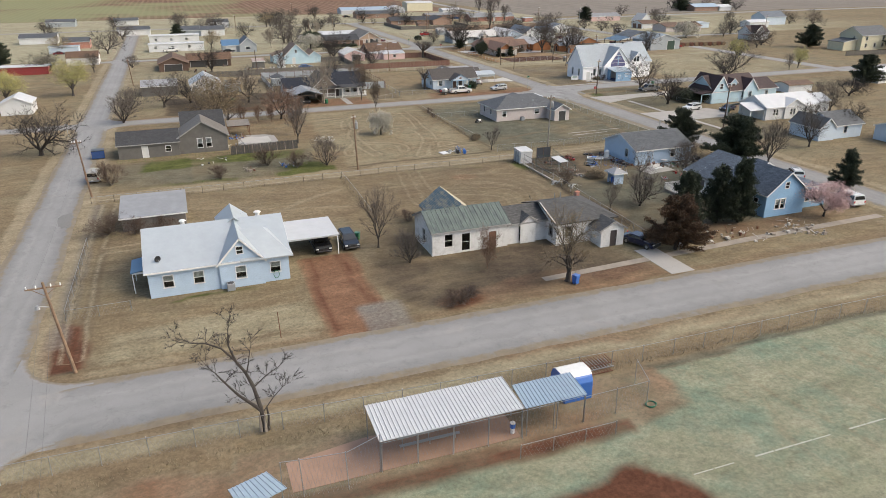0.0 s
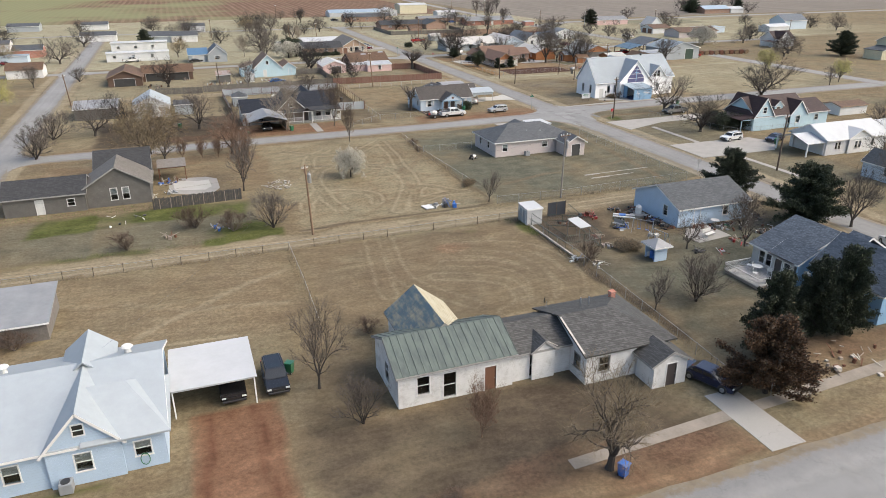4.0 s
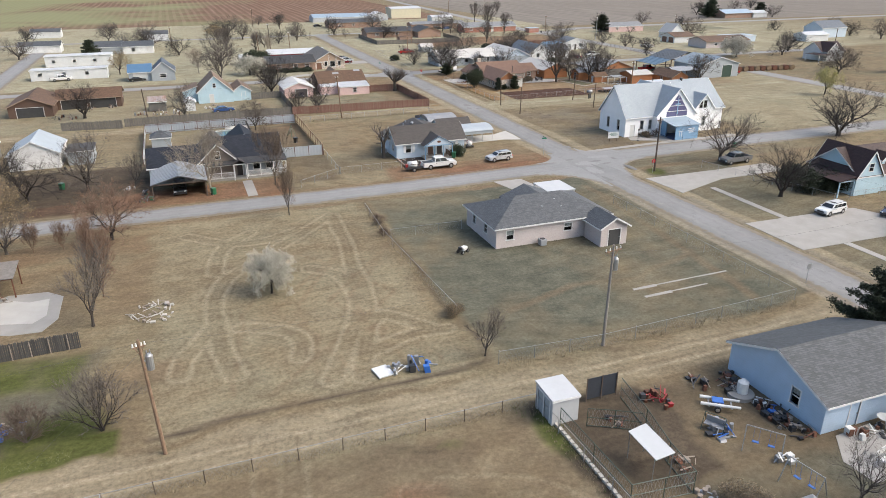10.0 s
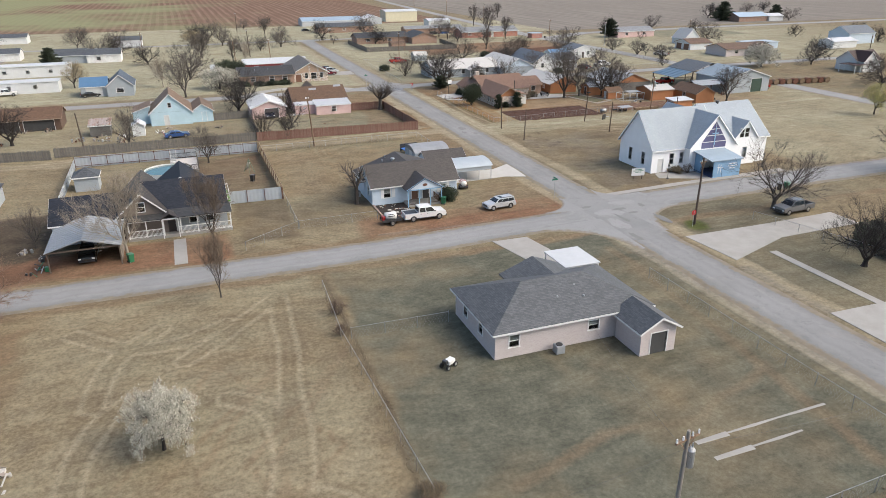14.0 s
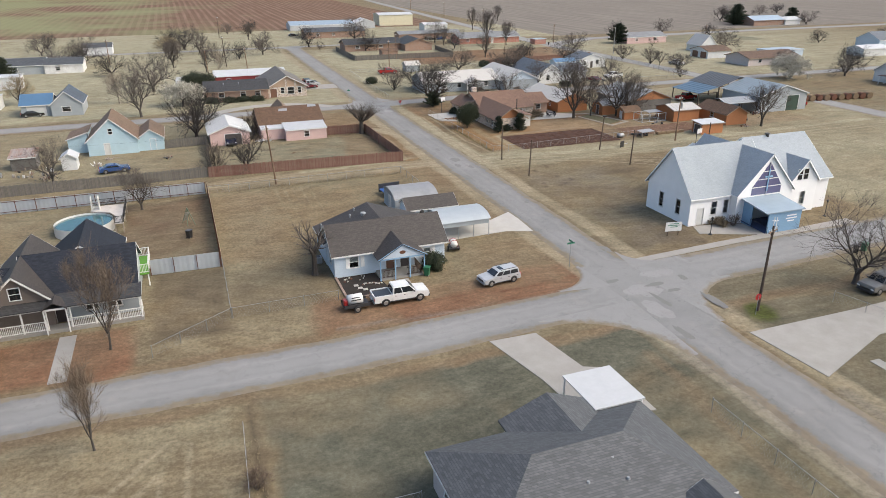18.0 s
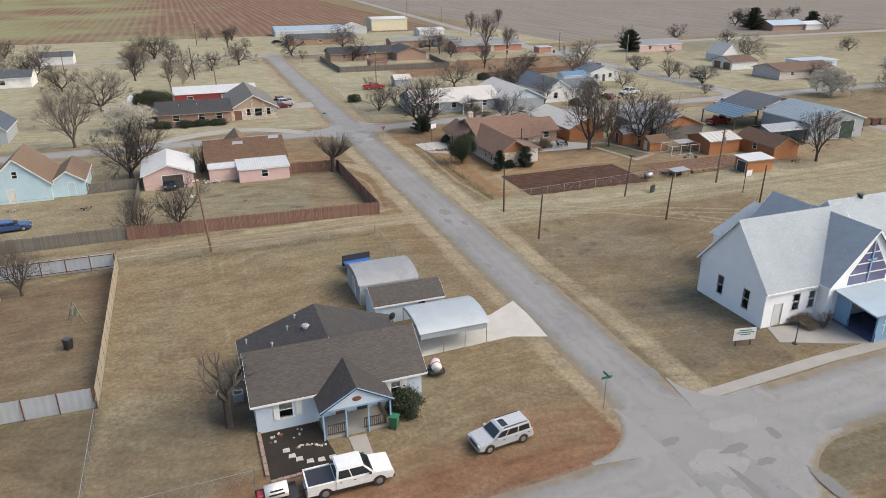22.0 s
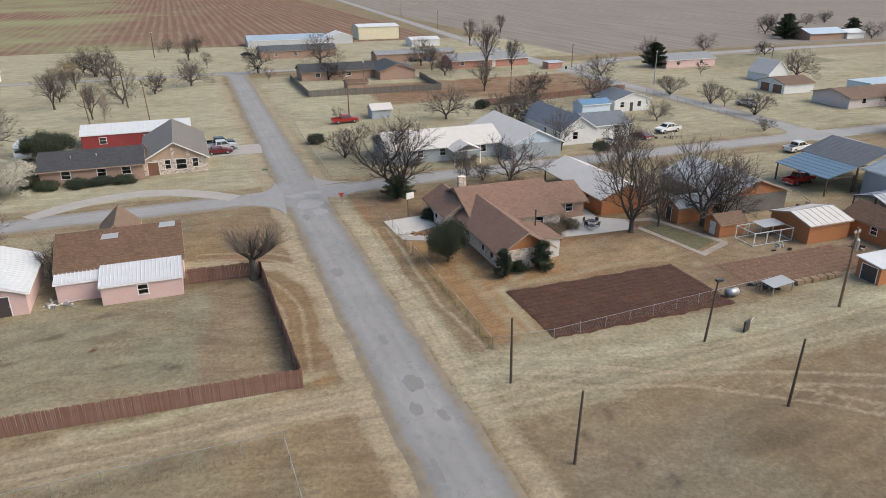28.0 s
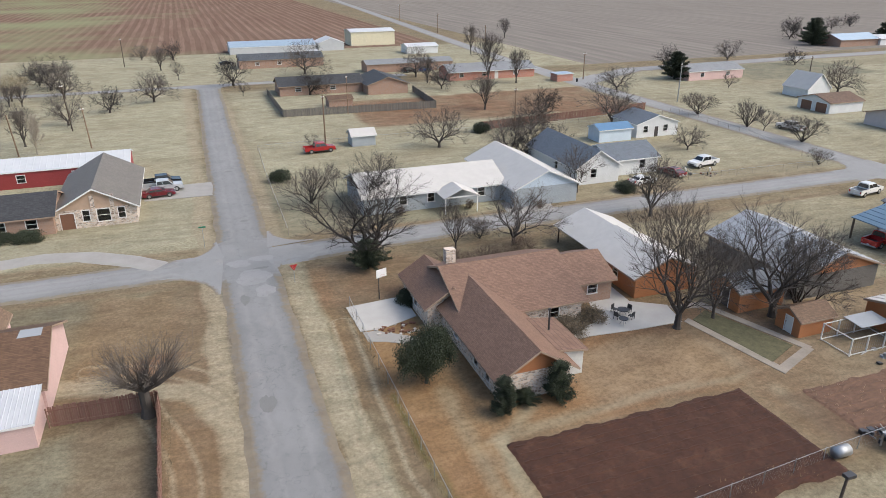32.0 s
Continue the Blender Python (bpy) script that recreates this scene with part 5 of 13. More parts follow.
# north-east yards
patch("dirt", 97, 218, 106, 260, 0.25, 2)
patch("red", 98, 217.5, 131, 240, 0.22, 3)
track("straw", [(103, 219), (103.5, 235)], 1.5, 0.5, 1.5)
patch("straw", 113, 228.5, 130, 237, 0.45, 3)
patch("red", 105.5, 226.8, 126.5, 240, 0.4, 1)
patch("dark", 93, 170, 106, 176, 0.4, 2)
patch("red", 82, 218, 88, 262, 0.2, 2)
patch("dirt", 78, 238, 88, 262, 0.5, 2)
spot("red", 82.5, 247.5, 3.5, 1.2, 0.6)
ruts([(83, 219), (84, 232), (80, 244)], 0.5)
ruts([(88, 240), (84, 245), (76, 248)], 0.6)
patch("dark", 106, 246, 124, 262, 0.35, 2)
patch("red", 96.5, 252, 112, 263, 0.45, 2)
patch("red", 126, 218, 175, 240, 0.4, 2)
patch("dark", 127, 219, 150, 224.5, 0.6, 1)
patch("dirt", 130, 270, 186, 280, 0.4, 3)
patch("dark", 60, 275, 90, 300, 0.2, 4)
patch("red", 122, 330, 188, 360, 0.55, 3)
patch("dirt", 122, 330, 188, 360, 0.7, 3)
patch("green", 96, 273, 122, 300, 0.35, 2)
patch("green", 96, 112, 112, 154, 0.5, 1.5)
patch("green", 96, 154.5, 130, 160, 0.45, 1.2)
patch("green", -60, 398, 88, 470, 0.12, 6)
patch("green", 240, 350, 290, 380, 0.5, 4)
# stone house's yard, worn sandy by its fence and drive
patch("ochre", 99.6, 218, 105.6, 252, 0.85, 1.6)
patch("ochre", 105, 227.5, 128, 240, 0.75, 2.5)
patch("ochre", 118, 238, 132, 246, 0.35, 2)
track("straw", [(105, 228.2), (116, 229.0), (127.5, 228.6), (129, 219)], 1.4, 0.7, 1.2)
track("straw", [(104.4, 219), (105.2, 227.6), (109, 231)], 1.2, 0.8, 1.2)
track("ochre", [(97.0, 236), (97.6, 252), (98.4, 262)], 2.6, 0.5, 1.8)
track("ochre", [(84.2, 218), (84.8, 228), (83.4, 236)], 2.6, 0.6, 2.0)
track("pale", [(88.6, 226), (87.9, 234), (85.2, 241.2), (78.0, 245.2), (68.0, 247.6)], 2.2, 1.0, 1.2)
track("ochre", [(87.0, 231), (85.4, 238.6), (80.0, 242.8), (70, 244.6)], 1.0, 0.6, 1.4)
track("straw", [(88.8, 222), (86.6, 219.6), (80.0, 217.4), (66.0, 216.2)], 1.6, 0.9, 1.2)
patch("red", 78.5, 243.6, 83.8, 246.6, 0.5, 1.4)
track("dust", [(88.6, 230), (88.4, 262)], 0.7, 0.5, 0.8)
patch("straw", 53, 219, 82, 239.5, 0.35, 1.5, 0.8, 0.4)
patch("green", 55, 221, 81, 239, 0.3, 4, 1.0)
patch("ochre", 83.2, 218, 87.4, 237, 0.6, 1.2)
patch("dark", 83.3, 219, 87.2, 240, 0.3, 1.5, 0.9)
patch("green", 66, 249, 87.4, 262, 0.3, 4, 0.9)
patch("dark", 74, 241.6, 84, 246, 0.4, 2, 0.9)
patch("ochre", 75, 241, 84, 262, 0.45, 3)
for k in range(9):
    spot("dark", 56 + (k * k * 7) % 25, 222 + (k * 11) % 15, 0.9 + 0.2 * (k % 3), 0.5, 0.6, 1.2)
spot("dark", 68.4, 231.2, 2.6, 0.9, 0.5, 1.2)
spot("mud", 66.8, 229.6, 0.6, 0.35, 0.9)
ruts([(96.4, 214), (97.2, 226), (97.8, 238), (98.4, 250)], 0.8)
ruts([(96.0, 232), (97.6, 224), (98.6, 214), (101, 209)], 0.8)
ruts([(97, 216), (108, 211.6), (122, 209.8), (150, 211.6), (176, 213)], 0.9)
ruts([(98, 213), (108, 208.6), (120, 204.6), (132, 199.0)], 0.5)
ruts([(104, 212), (114, 206), (123, 199), (128, 192)], 0.5)
track("straw", [(97, 213.6), (110, 212.6), (140, 212.8), (185, 214)], 2.6, 0.85, 1.6)
# darker discs in the ground colour, centred on the larger trees' trunks
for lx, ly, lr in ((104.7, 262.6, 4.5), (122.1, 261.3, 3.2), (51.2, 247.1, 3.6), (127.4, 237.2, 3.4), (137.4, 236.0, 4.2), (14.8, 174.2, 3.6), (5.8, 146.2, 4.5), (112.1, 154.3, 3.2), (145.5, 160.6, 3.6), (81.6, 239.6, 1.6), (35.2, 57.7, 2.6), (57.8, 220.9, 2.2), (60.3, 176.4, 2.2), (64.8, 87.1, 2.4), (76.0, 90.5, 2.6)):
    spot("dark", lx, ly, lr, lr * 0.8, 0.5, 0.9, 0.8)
me = bpy.data.meshes.new("ground")
verts = np.stack([PX, PY, np.zeros_like(PX)], -1).reshape(-1, 3)
idx = np.arange(NX * NY).reshape(NY, NX)
quads = np.stack([idx[:-1, :-1], idx[:-1, 1:], idx[1:, 1:], idx[1:, :-1]], -1).reshape(-1, 4)
me.vertices.add(len(verts))
me.vertices.foreach_set("co", verts.astype(np.float32).ravel())
me.loops.add(quads.size)
me.loops.foreach_set("vertex_index", quads.astype(np.int32).ravel())
me.polygons.add(len(quads))
me.polygons.foreach_set("loop_start", np.arange(0, quads.size, 4, dtype=np.int32))
me.update()
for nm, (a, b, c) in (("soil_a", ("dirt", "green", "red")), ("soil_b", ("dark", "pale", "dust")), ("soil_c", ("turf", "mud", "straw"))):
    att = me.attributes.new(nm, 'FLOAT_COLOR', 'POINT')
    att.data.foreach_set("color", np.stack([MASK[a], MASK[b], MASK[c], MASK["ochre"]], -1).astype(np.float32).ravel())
att = me.attributes.new("soil_d", 'FLOAT_COLOR', 'POINT')
att.data.foreach_set("color", np.stack([RUT["strong"] / 9, RUT["faint"] / 9, MASK["moss"], RUT["soft"] / 9], -1).astype(np.float32).ravel())
ground = new("ground", me)
tagged(ground, "dry tan winter grass with bare dirt and wheel tracks", "ground", kind="structure")

m, nt, b, nn, ln = nodes_of("dry_grass_ground")
v = coords(nt)
n1 = noise_of(nt, v, 0.035, 6, 0.62)
n2 = noise_of(nt, v, 0.35, 8, 0.7)
n3 = noise_of(nt, v, 2.6, 10, 0.8)
stretch = nn("ShaderNodeMapping")
stretch.inputs["Scale"].default_value = (0.5, 0.9, 1.0)
stretch.inputs["Rotation"].default_value = (0, 0, 0.9)
ln(v, stretch.inputs[0])
n4 = noise_of(nt, stretch.outputs[0], 0.8, 8, 0.72)
c = ramp(nt, n2, [(0.28, (0.26, 0.19, 0.115)), (0.5, (0.335, 0.258, 0.162)), (0.75, (0.4, 0.32, 0.21))])
c = mixed(nt, 0.5, c, ramp(nt, n1, [(0.3, (0.24, 0.18, 0.11)), (0.7, (0.44, 0.355, 0.22))]))
sage = noise_of(nt, v, 0.07, 9, 0.68)
c = mixed(nt, ramp(nt, sage, [(0.47, (0, 0, 0)), (0.66, (0.62, 0.62, 0.62))]), c, (0.255, 0.24, 0.165))
bare = noise_of(nt, v, 0.14, 9, 0.72)
c = mixed(nt, ramp(nt, bare, [(0.56, (0, 0, 0)), (0.72, (0.6, 0.6, 0.6))]), c, (0.3, 0.21, 0.135))
n5 = noise_of(nt, v, 0.2, 11, 0.74)
c = mixed(nt, ramp(nt, n5, [(0.5, (0, 0, 0)), (0.66, (0.6, 0.6, 0.6))]), c, (0.215, 0.165, 0.112))
c = mixed(nt, ramp(nt, n5, [(0.34, (0.5, 0.5, 0.5)), (0.46, (0, 0, 0))]), c, (0.46, 0.385, 0.265))
a1, a2, a3 = nn("ShaderNodeAttribute"), nn("ShaderNodeAttribute"), nn("ShaderNodeAttribute")
a1.attribute_name, a2.attribute_name, a3.attribute_name = "soil_a", "soil_b", "soil_c"
s1, s2, s3 = nn("ShaderNodeSeparateColor"), nn("ShaderNodeSeparateColor"), nn("ShaderNodeSeparateColor")
ln(a3.outputs["Color"], s3.inputs[0])
ln(a1.outputs["Color"], s1.inputs[0])
ln(a2.outputs["Color"], s2.inputs[0])


def broken(fac, k=0.5):
    """A mask with an uneven edge."""
    return ramp(nt, calc(nt, 'ADD', fac, calc(nt, 'MULTIPLY', calc(nt, 'SUBTRACT', n3, 0.5), k)), [(0.15, (0, 0, 0)), (0.85, (1, 1, 1))])


turf = ramp(nt, n2, [(0.3, (0.32, 0.33, 0.22)), (0.7, (0.46, 0.44, 0.32))])
turf = mixed(nt, ramp(nt, noise_of(nt, v, 0.16, 7, 0.7), [(0.46, (0, 0, 0)), (0.66, (0.75, 0.75, 0.75))]), turf, (0.24, 0.34, 0.26))
c = mixed(nt, broken(s3.outputs[0], 0.5), c, turf)
c = mixed(nt, broken(a3.outputs["Alpha"]), c, ramp(nt, n2, [(0.3, (0.35, 0.205, 0.09)), (0.7, (0.47, 0.3, 0.155))]))
c = mixed(nt, broken(s3.outputs[2]), c, ramp(nt, n2, [(0.3, (0.44, 0.395, 0.268)), (0.7, (0.585, 0.54, 0.388))]))
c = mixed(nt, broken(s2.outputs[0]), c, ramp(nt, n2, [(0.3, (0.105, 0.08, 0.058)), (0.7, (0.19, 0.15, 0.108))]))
c = mixed(nt, broken(s1.outputs[1]), c, ramp(nt, n2, [(0.3, (0.135, 0.133, 0.1)), (0.7, (0.238, 0.23, 0.172))]))
c = mixed(nt, broken(s1.outputs[0]), c, ramp(nt, n2, [(0.3, (0.26, 0.18, 0.11)), (0.7, (0.37, 0.27, 0.175))]))
c = mixed(nt, broken(s1.outputs[2]), c, ramp(nt, n2, [(0.3, (0.235, 0.125, 0.075)), (0.7, (0.385, 0.225, 0.142))]))
c = mixed(nt, broken(s3.outputs[1]), c, ramp(nt, n2, [(0.3, (0.13, 0.055, 0.033)), (0.7, (0.215, 0.098, 0.06))]))
c = mixed(nt, broken(s2.outputs[1], 0.3), c, ramp(nt, n2, [(0.3, (0.46, 0.38, 0.26)), (0.7, (0.56, 0.475, 0.34))]))
c = mixed(nt, broken(s2.outputs[2]), c, (0.3, 0.27, 0.24))
a4, s4 = nn("ShaderNodeAttribute"), nn("ShaderNodeSeparateColor")
a4.attribute_name = "soil_d"
ln(a4.outputs["Color"], s4.inputs[0])
c = mixed(nt, broken(s4.outputs[2], 0.9), c, ramp(nt, n2, [(0.3, (0.085, 0.1, 0.028)), (0.7, (0.2, 0.21, 0.07))]))
for sock, top in ((s4.outputs[0], 0.8), (s4.outputs[1], 0.6), (a4.outputs["Alpha"], 0.22)):
    off = calc(nt, 'ABSOLUTE', calc(nt, 'SUBTRACT', calc(nt, 'MULTIPLY', sock, 9.0), 0.85))
    edge = ramp(nt, off, [(0.3, (0, 0, 0)), (0.45, (0.22, 0.22, 0.22)), (0.75, (0, 0, 0))])
    c = mixed(nt, edge, c, (0.2, 0.155, 0.105))
    line = ramp(nt, off, [(0.02, (top, top, top)), (0.34, (0, 0, 0))])
    line = mixed(nt, 1.0, line, ramp(nt, n3, [(0.38, (0.3, 0.3, 0.3)), (0.56, (1, 1, 1))]), 'MULTIPLY')
    c = mixed(nt, line, c, (0.52, 0.44, 0.315))
c = mixed(nt, 0.42, c, mixed(nt, 1.0, c, ramp(nt, n3, [(0.36, (0.25, 0.24, 0.23)), (0.64, (1.55, 1.55, 1.55))]), 'MULTIPLY'))
c = mixed(nt, 0.22, c, mixed(nt, 1.0, c, ramp(nt, n4, [(0.36, (0.4, 0.39, 0.37)), (0.64, (1.45, 1.45, 1.42))]), 'MULTIPLY'))
bend = nn("ShaderNodeTexNoise")
bend.inputs["Scale"].default_value = 0.022
bend.inputs["Detail"].default_value = 2.0
ln(v, bend.inputs["Vector"])
flow = nn("ShaderNodeVectorMath")
flow.operation = 'MULTIPLY_ADD'
ln(bend.outputs["Color"], flow.inputs[0])
flow.inputs[1].default_value = (34.0, 34.0, 0.0)
ln(v, flow.inputs[2])
comb = nn("ShaderNodeMapping")
comb.inputs["Scale"].default_value = (0.11, 1.0, 1.0)
comb.inputs["Rotation"].default_value = (0, 0, 1.2)
ln(flow.outputs[0], comb.inputs[0])
streaks = noise_of(nt, comb.outputs[0], 0.9, 5, 0.62)
c = mixed(nt, 0.28, c, mixed(nt, 1.0, c, ramp(nt, streaks, [(0.36, (0.62, 0.6, 0.57)), (0.5, (1.0, 1.0, 1.0)), (0.64, (1.3, 1.29, 1.26))]), 'MULTIPLY'))
c = mixed(nt, 1.0, c, (0.505, 0.515, 0.51), 'MULTIPLY')
ln(c, b.inputs["Base Color"])
b.inputs["Roughness"].default_value = 1.0
b.inputs["Specular IOR Level"].default_value = 0.1
bumped(nt, n3, 0.5, 0.08, b)
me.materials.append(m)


# ---- fields ----
def field(name, x0, y0, x1, y1, cols, furrow, label, tint=None, z=0.03, lines=0.2):
    bm = B()
    solid(bm, [(x0, y0, z - 0.03), (x1, y0, z - 0.03), (x1, y1, z - 0.03), (x0, y1, z - 0.03)], (0, 0, 0.03))
    fm, fnt, fb, fnn, fln = nodes_of(name + "_soil")
    fv = coords(fnt)
    sp = fnn("ShaderNodeSeparateXYZ")
    fln(fv, sp.inputs[0])
    wob = calc(fnt, 'MULTIPLY', noise_of(fnt, fv, 0.012, 2), 5.0)
    wv = calc(fnt, 'SINE', calc(fnt, 'ADD', calc(fnt, 'MULTIPLY', sp.outputs[0], 6.2832 / furrow), wob))
    mp = fnn("ShaderNodeMapping")
    mp.inputs["Scale"].default_value = (1, 0.06, 1)
    fln(fv, mp.inputs[0])
    streak = noise_of(fnt, mp.outputs[0], 0.25, 6, 0.7)
    fc = ramp(fnt, streak, [(0.3, cols[0]), (0.7, cols[1])])
    fc = mixed(fnt, ramp(fnt, wv, [(0.0, (lines, lines, lines)), (0.35, (0, 0, 0))]), fc, tuple(q * 0.55 for q in cols[0]))
    if tint:
        big = calc(fnt, 'ADD', noise_of(fnt, fv, 0.012, 4), calc(fnt, 'MULTIPLY', sp.outputs[0], -0.0016))
        fc = mixed(fnt, ramp(fnt, big, [(0.38, (0, 0, 0)), (0.6, (0.9, 0.9, 0.9))]), fc, tint)
    fln(fc, fb.inputs["Base Color"])
    fb.inputs["Roughness"].default_value = 1.0
    fb.inputs["Specular IOR Level"].default_value = 0.0
    bumped(fnt, wv, 0.25, 0.1, fb)
    E = thing(name, 0, 0, label, "field", kind="structure")
    part("soil", bm, fm, E)
    return E


field("field_west", -900, 474, 188, 2600, ((0.135, 0.088, 0.066), (0.2, 0.142, 0.108)), 4.2, "ploughed red-brown field with long furrows", (0.185, 0.19, 0.11), lines=0.35)
field("field_east", 214, 398, 2200, 2600, ((0.15, 0.135, 0.12), (0.215, 0.195, 0.172)), 6.0, "bare grey-brown stubble field beyond the highway", lines=0.12)

# ---- roads ----
def asphalt(name, col, patchy, cracks=1.0):
    m, nt, b, nn, ln = nodes_of(name)
    v = coords(nt)
    big = noise_of(nt, v, 0.09, 6, 0.65)
    mid = noise_of(nt, v, 0.6, 8, 0.7)
    fine = noise_of(nt, v, 22, 3)
    c = ramp(nt, big, [(0.3, tuple(x * 0.86 for x in col)), (0.7, tuple(x * 1.12 for x in col))])
    c = mixed(nt, ramp(nt, mid, [(0.56, (0, 0, 0)), (0.7, (patchy * 0.7,) * 3)]), c, tuple(x * 0.68 for x in col))
    c = mixed(nt, ramp(nt, noise_of(nt, v, 0.25, 8, 0.75), [(0.55, (0, 0, 0)), (0.72, (0.35, 0.35, 0.35))]), c, (0.3, 0.26, 0.22))
    tarry = noise_of(nt, v, 0.16, 5, 0.55)
    c = mixed(nt, ramp(nt, tarry, [(0.52, (0, 0, 0)), (0.6, (patchy * 0.45,) * 3)]), c, tuple(x * 0.74 for x in col))
    c = mixed(nt, 0.3, c, ramp(nt, fine, [(0.3, tuple(x * 0.6 for x in col)), (0.7, tuple(x * 1.3 for x in col))]))
    vo = nn("ShaderNodeTexVoronoi")
    vo.feature = 'DISTANCE_TO_EDGE'
    vo.inputs["Scale"].default_value = 0.22
    wob = nn("ShaderNodeMix")
    wob.data_type = 'VECTOR'
    ns = nn("ShaderNodeTexNoise")
    ns.inputs["Scale"].default_value = 0.9
    ln(v, ns.inputs["Vector"])
    wob.inputs[0].default_value = 0.18
    ln(v, wob.inputs[4])
    sc = nn("ShaderNodeVectorMath")
    sc.operation = 'MULTIPLY_ADD'
    ln(ns.outputs["Color"], sc.inputs[0])
    sc.inputs[1].default_value = (3.0, 3.0, 3.0)
    ln(v, sc.inputs[2])
    ln(sc.outputs[0], vo.inputs["Vector"])
    ck = ramp(nt, vo.outputs["Distance"], [(0.0, (0.5 * cracks,) * 3), (0.012, (0, 0, 0))])
    c = mixed(nt, ck, c, tuple(x * 0.4 for x in col))
    el = nn("ShaderNodeAttribute")
    el.attribute_name = "edge"
    wear = calc(nt, 'ADD', el.outputs["Fac"], calc(nt, 'MULTIPLY', calc(nt, 'SUBTRACT', mid, 0.5), 0.9))
    c = mixed(nt, 1.0, c, ramp(nt, wear, [(0.1, (1.08, 1.08, 1.08)), (0.3, (1.0, 1.0, 1.0)), (0.45, (1.12, 1.12, 1.11)), (0.62, (1.0, 1.0, 1.0)), (0.85, (0.88, 0.88, 0.89))]), 'MULTIPLY')
    at = nn("ShaderNodeAttribute")
    at.attribute_name = "verge"
    ragged = calc(nt, 'ADD', at.outputs["Fac"], calc(nt, 'MULTIPLY', calc(nt, 'SUBTRACT', noise_of(nt, v, 0.9, 8, 0.75), 0.5), 2.2))
    c = mixed(nt, ramp(nt, ragged, [(0.45, (0, 0, 0)), (1.05, (0.9, 0.9, 0.9))]), c, ramp(nt, mid, [(0.3, (0.12, 0.095, 0.062)), (0.7, (0.19, 0.155, 0.105))]))
    ln(c, b.inputs["Base Color"])
    b.inputs["Roughness"].default_value = 0.9
    bumped(nt, fine, 0.25, 0.01, b)
    return m


ASPHALT = asphalt("weathered_grey_asphalt", (0.192, 0.191, 0.188), 0.75, 0.5)
ASPHALT_MAIN = asphalt("patched_grey_asphalt", (0.176, 0.175, 0.172), 0.9, 0.7)
WORN_TAR = asphalt("worn_tar_patch", (0.14, 0.137, 0.132), 0.9)
WORN_PALE = asphalt("pale_worn_asphalt", (0.208, 0.206, 0.203), 0.9, 1.0)
GRAVEL = asphalt("washed_pale_gravel", (0.275, 0.265, 0.25), 0.4)


CROSSINGS = ((86, 153, 99, 168), (85, 262, 98, 274), (-22, 45, -13, 57), (-22, 154, -13, 164), (-22, 262, -13, 272), (87, 392, 97, 402), (185, 262, 199, 275), (86, 45, 96, 57), (186, 360, 204, 400))


def strip(name, pts, width, mat, label, z, category="road", jag=0.16, seed=1, thick=0.05):
    """A paved strip along pts with broken edges."""
    rs = random.Random(seed)
    E = thing(name, pts[0][0], pts[0][1], label, category, kind="structure")
    ox, oy = pts[0]
    bm = B()
    left, right = [], []
    for (ax, ay), (bx, by) in zip(pts, pts[1:]):
        L = math.hypot(bx - ax, by - ay)
        n = max(1, int(L / 2.2))
        nx, ny = -(by - ay) / L, (bx - ax) / L
        for i in range(1 if left else 0, n + 1):
            k = i / n
            w = width / 2
            e1, e2 = w + rs.uniform(-jag, jag) * 0.7, w + rs.uniform(-jag, jag) * 0.7
            cx, cy = ax + (bx - ax) * k - ox, ay + (by - ay) * k - oy
            left.append((cx + nx * e1, cy + ny * e1))
            right.append((cx - nx * e2, cy - ny * e2))
    verge = bm.verts.layers.float.new("verge")
    edge = bm.verts.layers.float.new("edge")
    rows = []
    for (lx, ly), (rx, ry) in zip(left, right):
        span = math.hypot(lx - rx, ly - ry)
        row = []
        for k, zz, f in ((-0.12, -0.01, 1.0), (0.0, z, 1.0), (min(0.8 / span, 0.3), z, 0.0), (0.5, z, 0.0), (1 - min(0.8 / span, 0.3), z, 0.0), (1.0, z, 1.0), (1.12, -0.01, 1.0)):
            vtx = bm.verts.new((rx + (lx - rx) * k, ry + (ly - ry) * k, zz))
            wx, wy = vtx.co.x + ox, vtx.co.y + oy
            vtx[edge] = 0.0 if any(a0 < wx < a1 and b0 < wy < b1 for a0, b0, a1, b1 in CROSSINGS) else min(1.0, abs(2 * k - 1))
            vtx[verge] = 0.0 if any(a0 < wx < a1 and b0 < wy < b1 for a0, b0, a1, b1 in CROSSINGS) else f
            row.append(vtx)
        rows.append(row)
    for ra, rb in zip(rows, rows[1:]):
        for i in range(6):
            bm.faces.new((ra[i], rb[i], rb[i + 1], ra[i + 1]))
    part("paving", bm, mat, E)
    return E


def slab_area(name, pts, mat, label, z=0.05, category="pavement", joints=0):
    """A flat cast slab with the outline pts, level with the ground."""
    x, y = pts[0]
    E = thing(name, x, y, label, category, kind="structure")
    bm = B()
    solid(bm, [(a - x, b - y, z - 0.08) for a, b in pts], (0, 0, 0.08))
    part("slab", bm, mat, E)
    return E


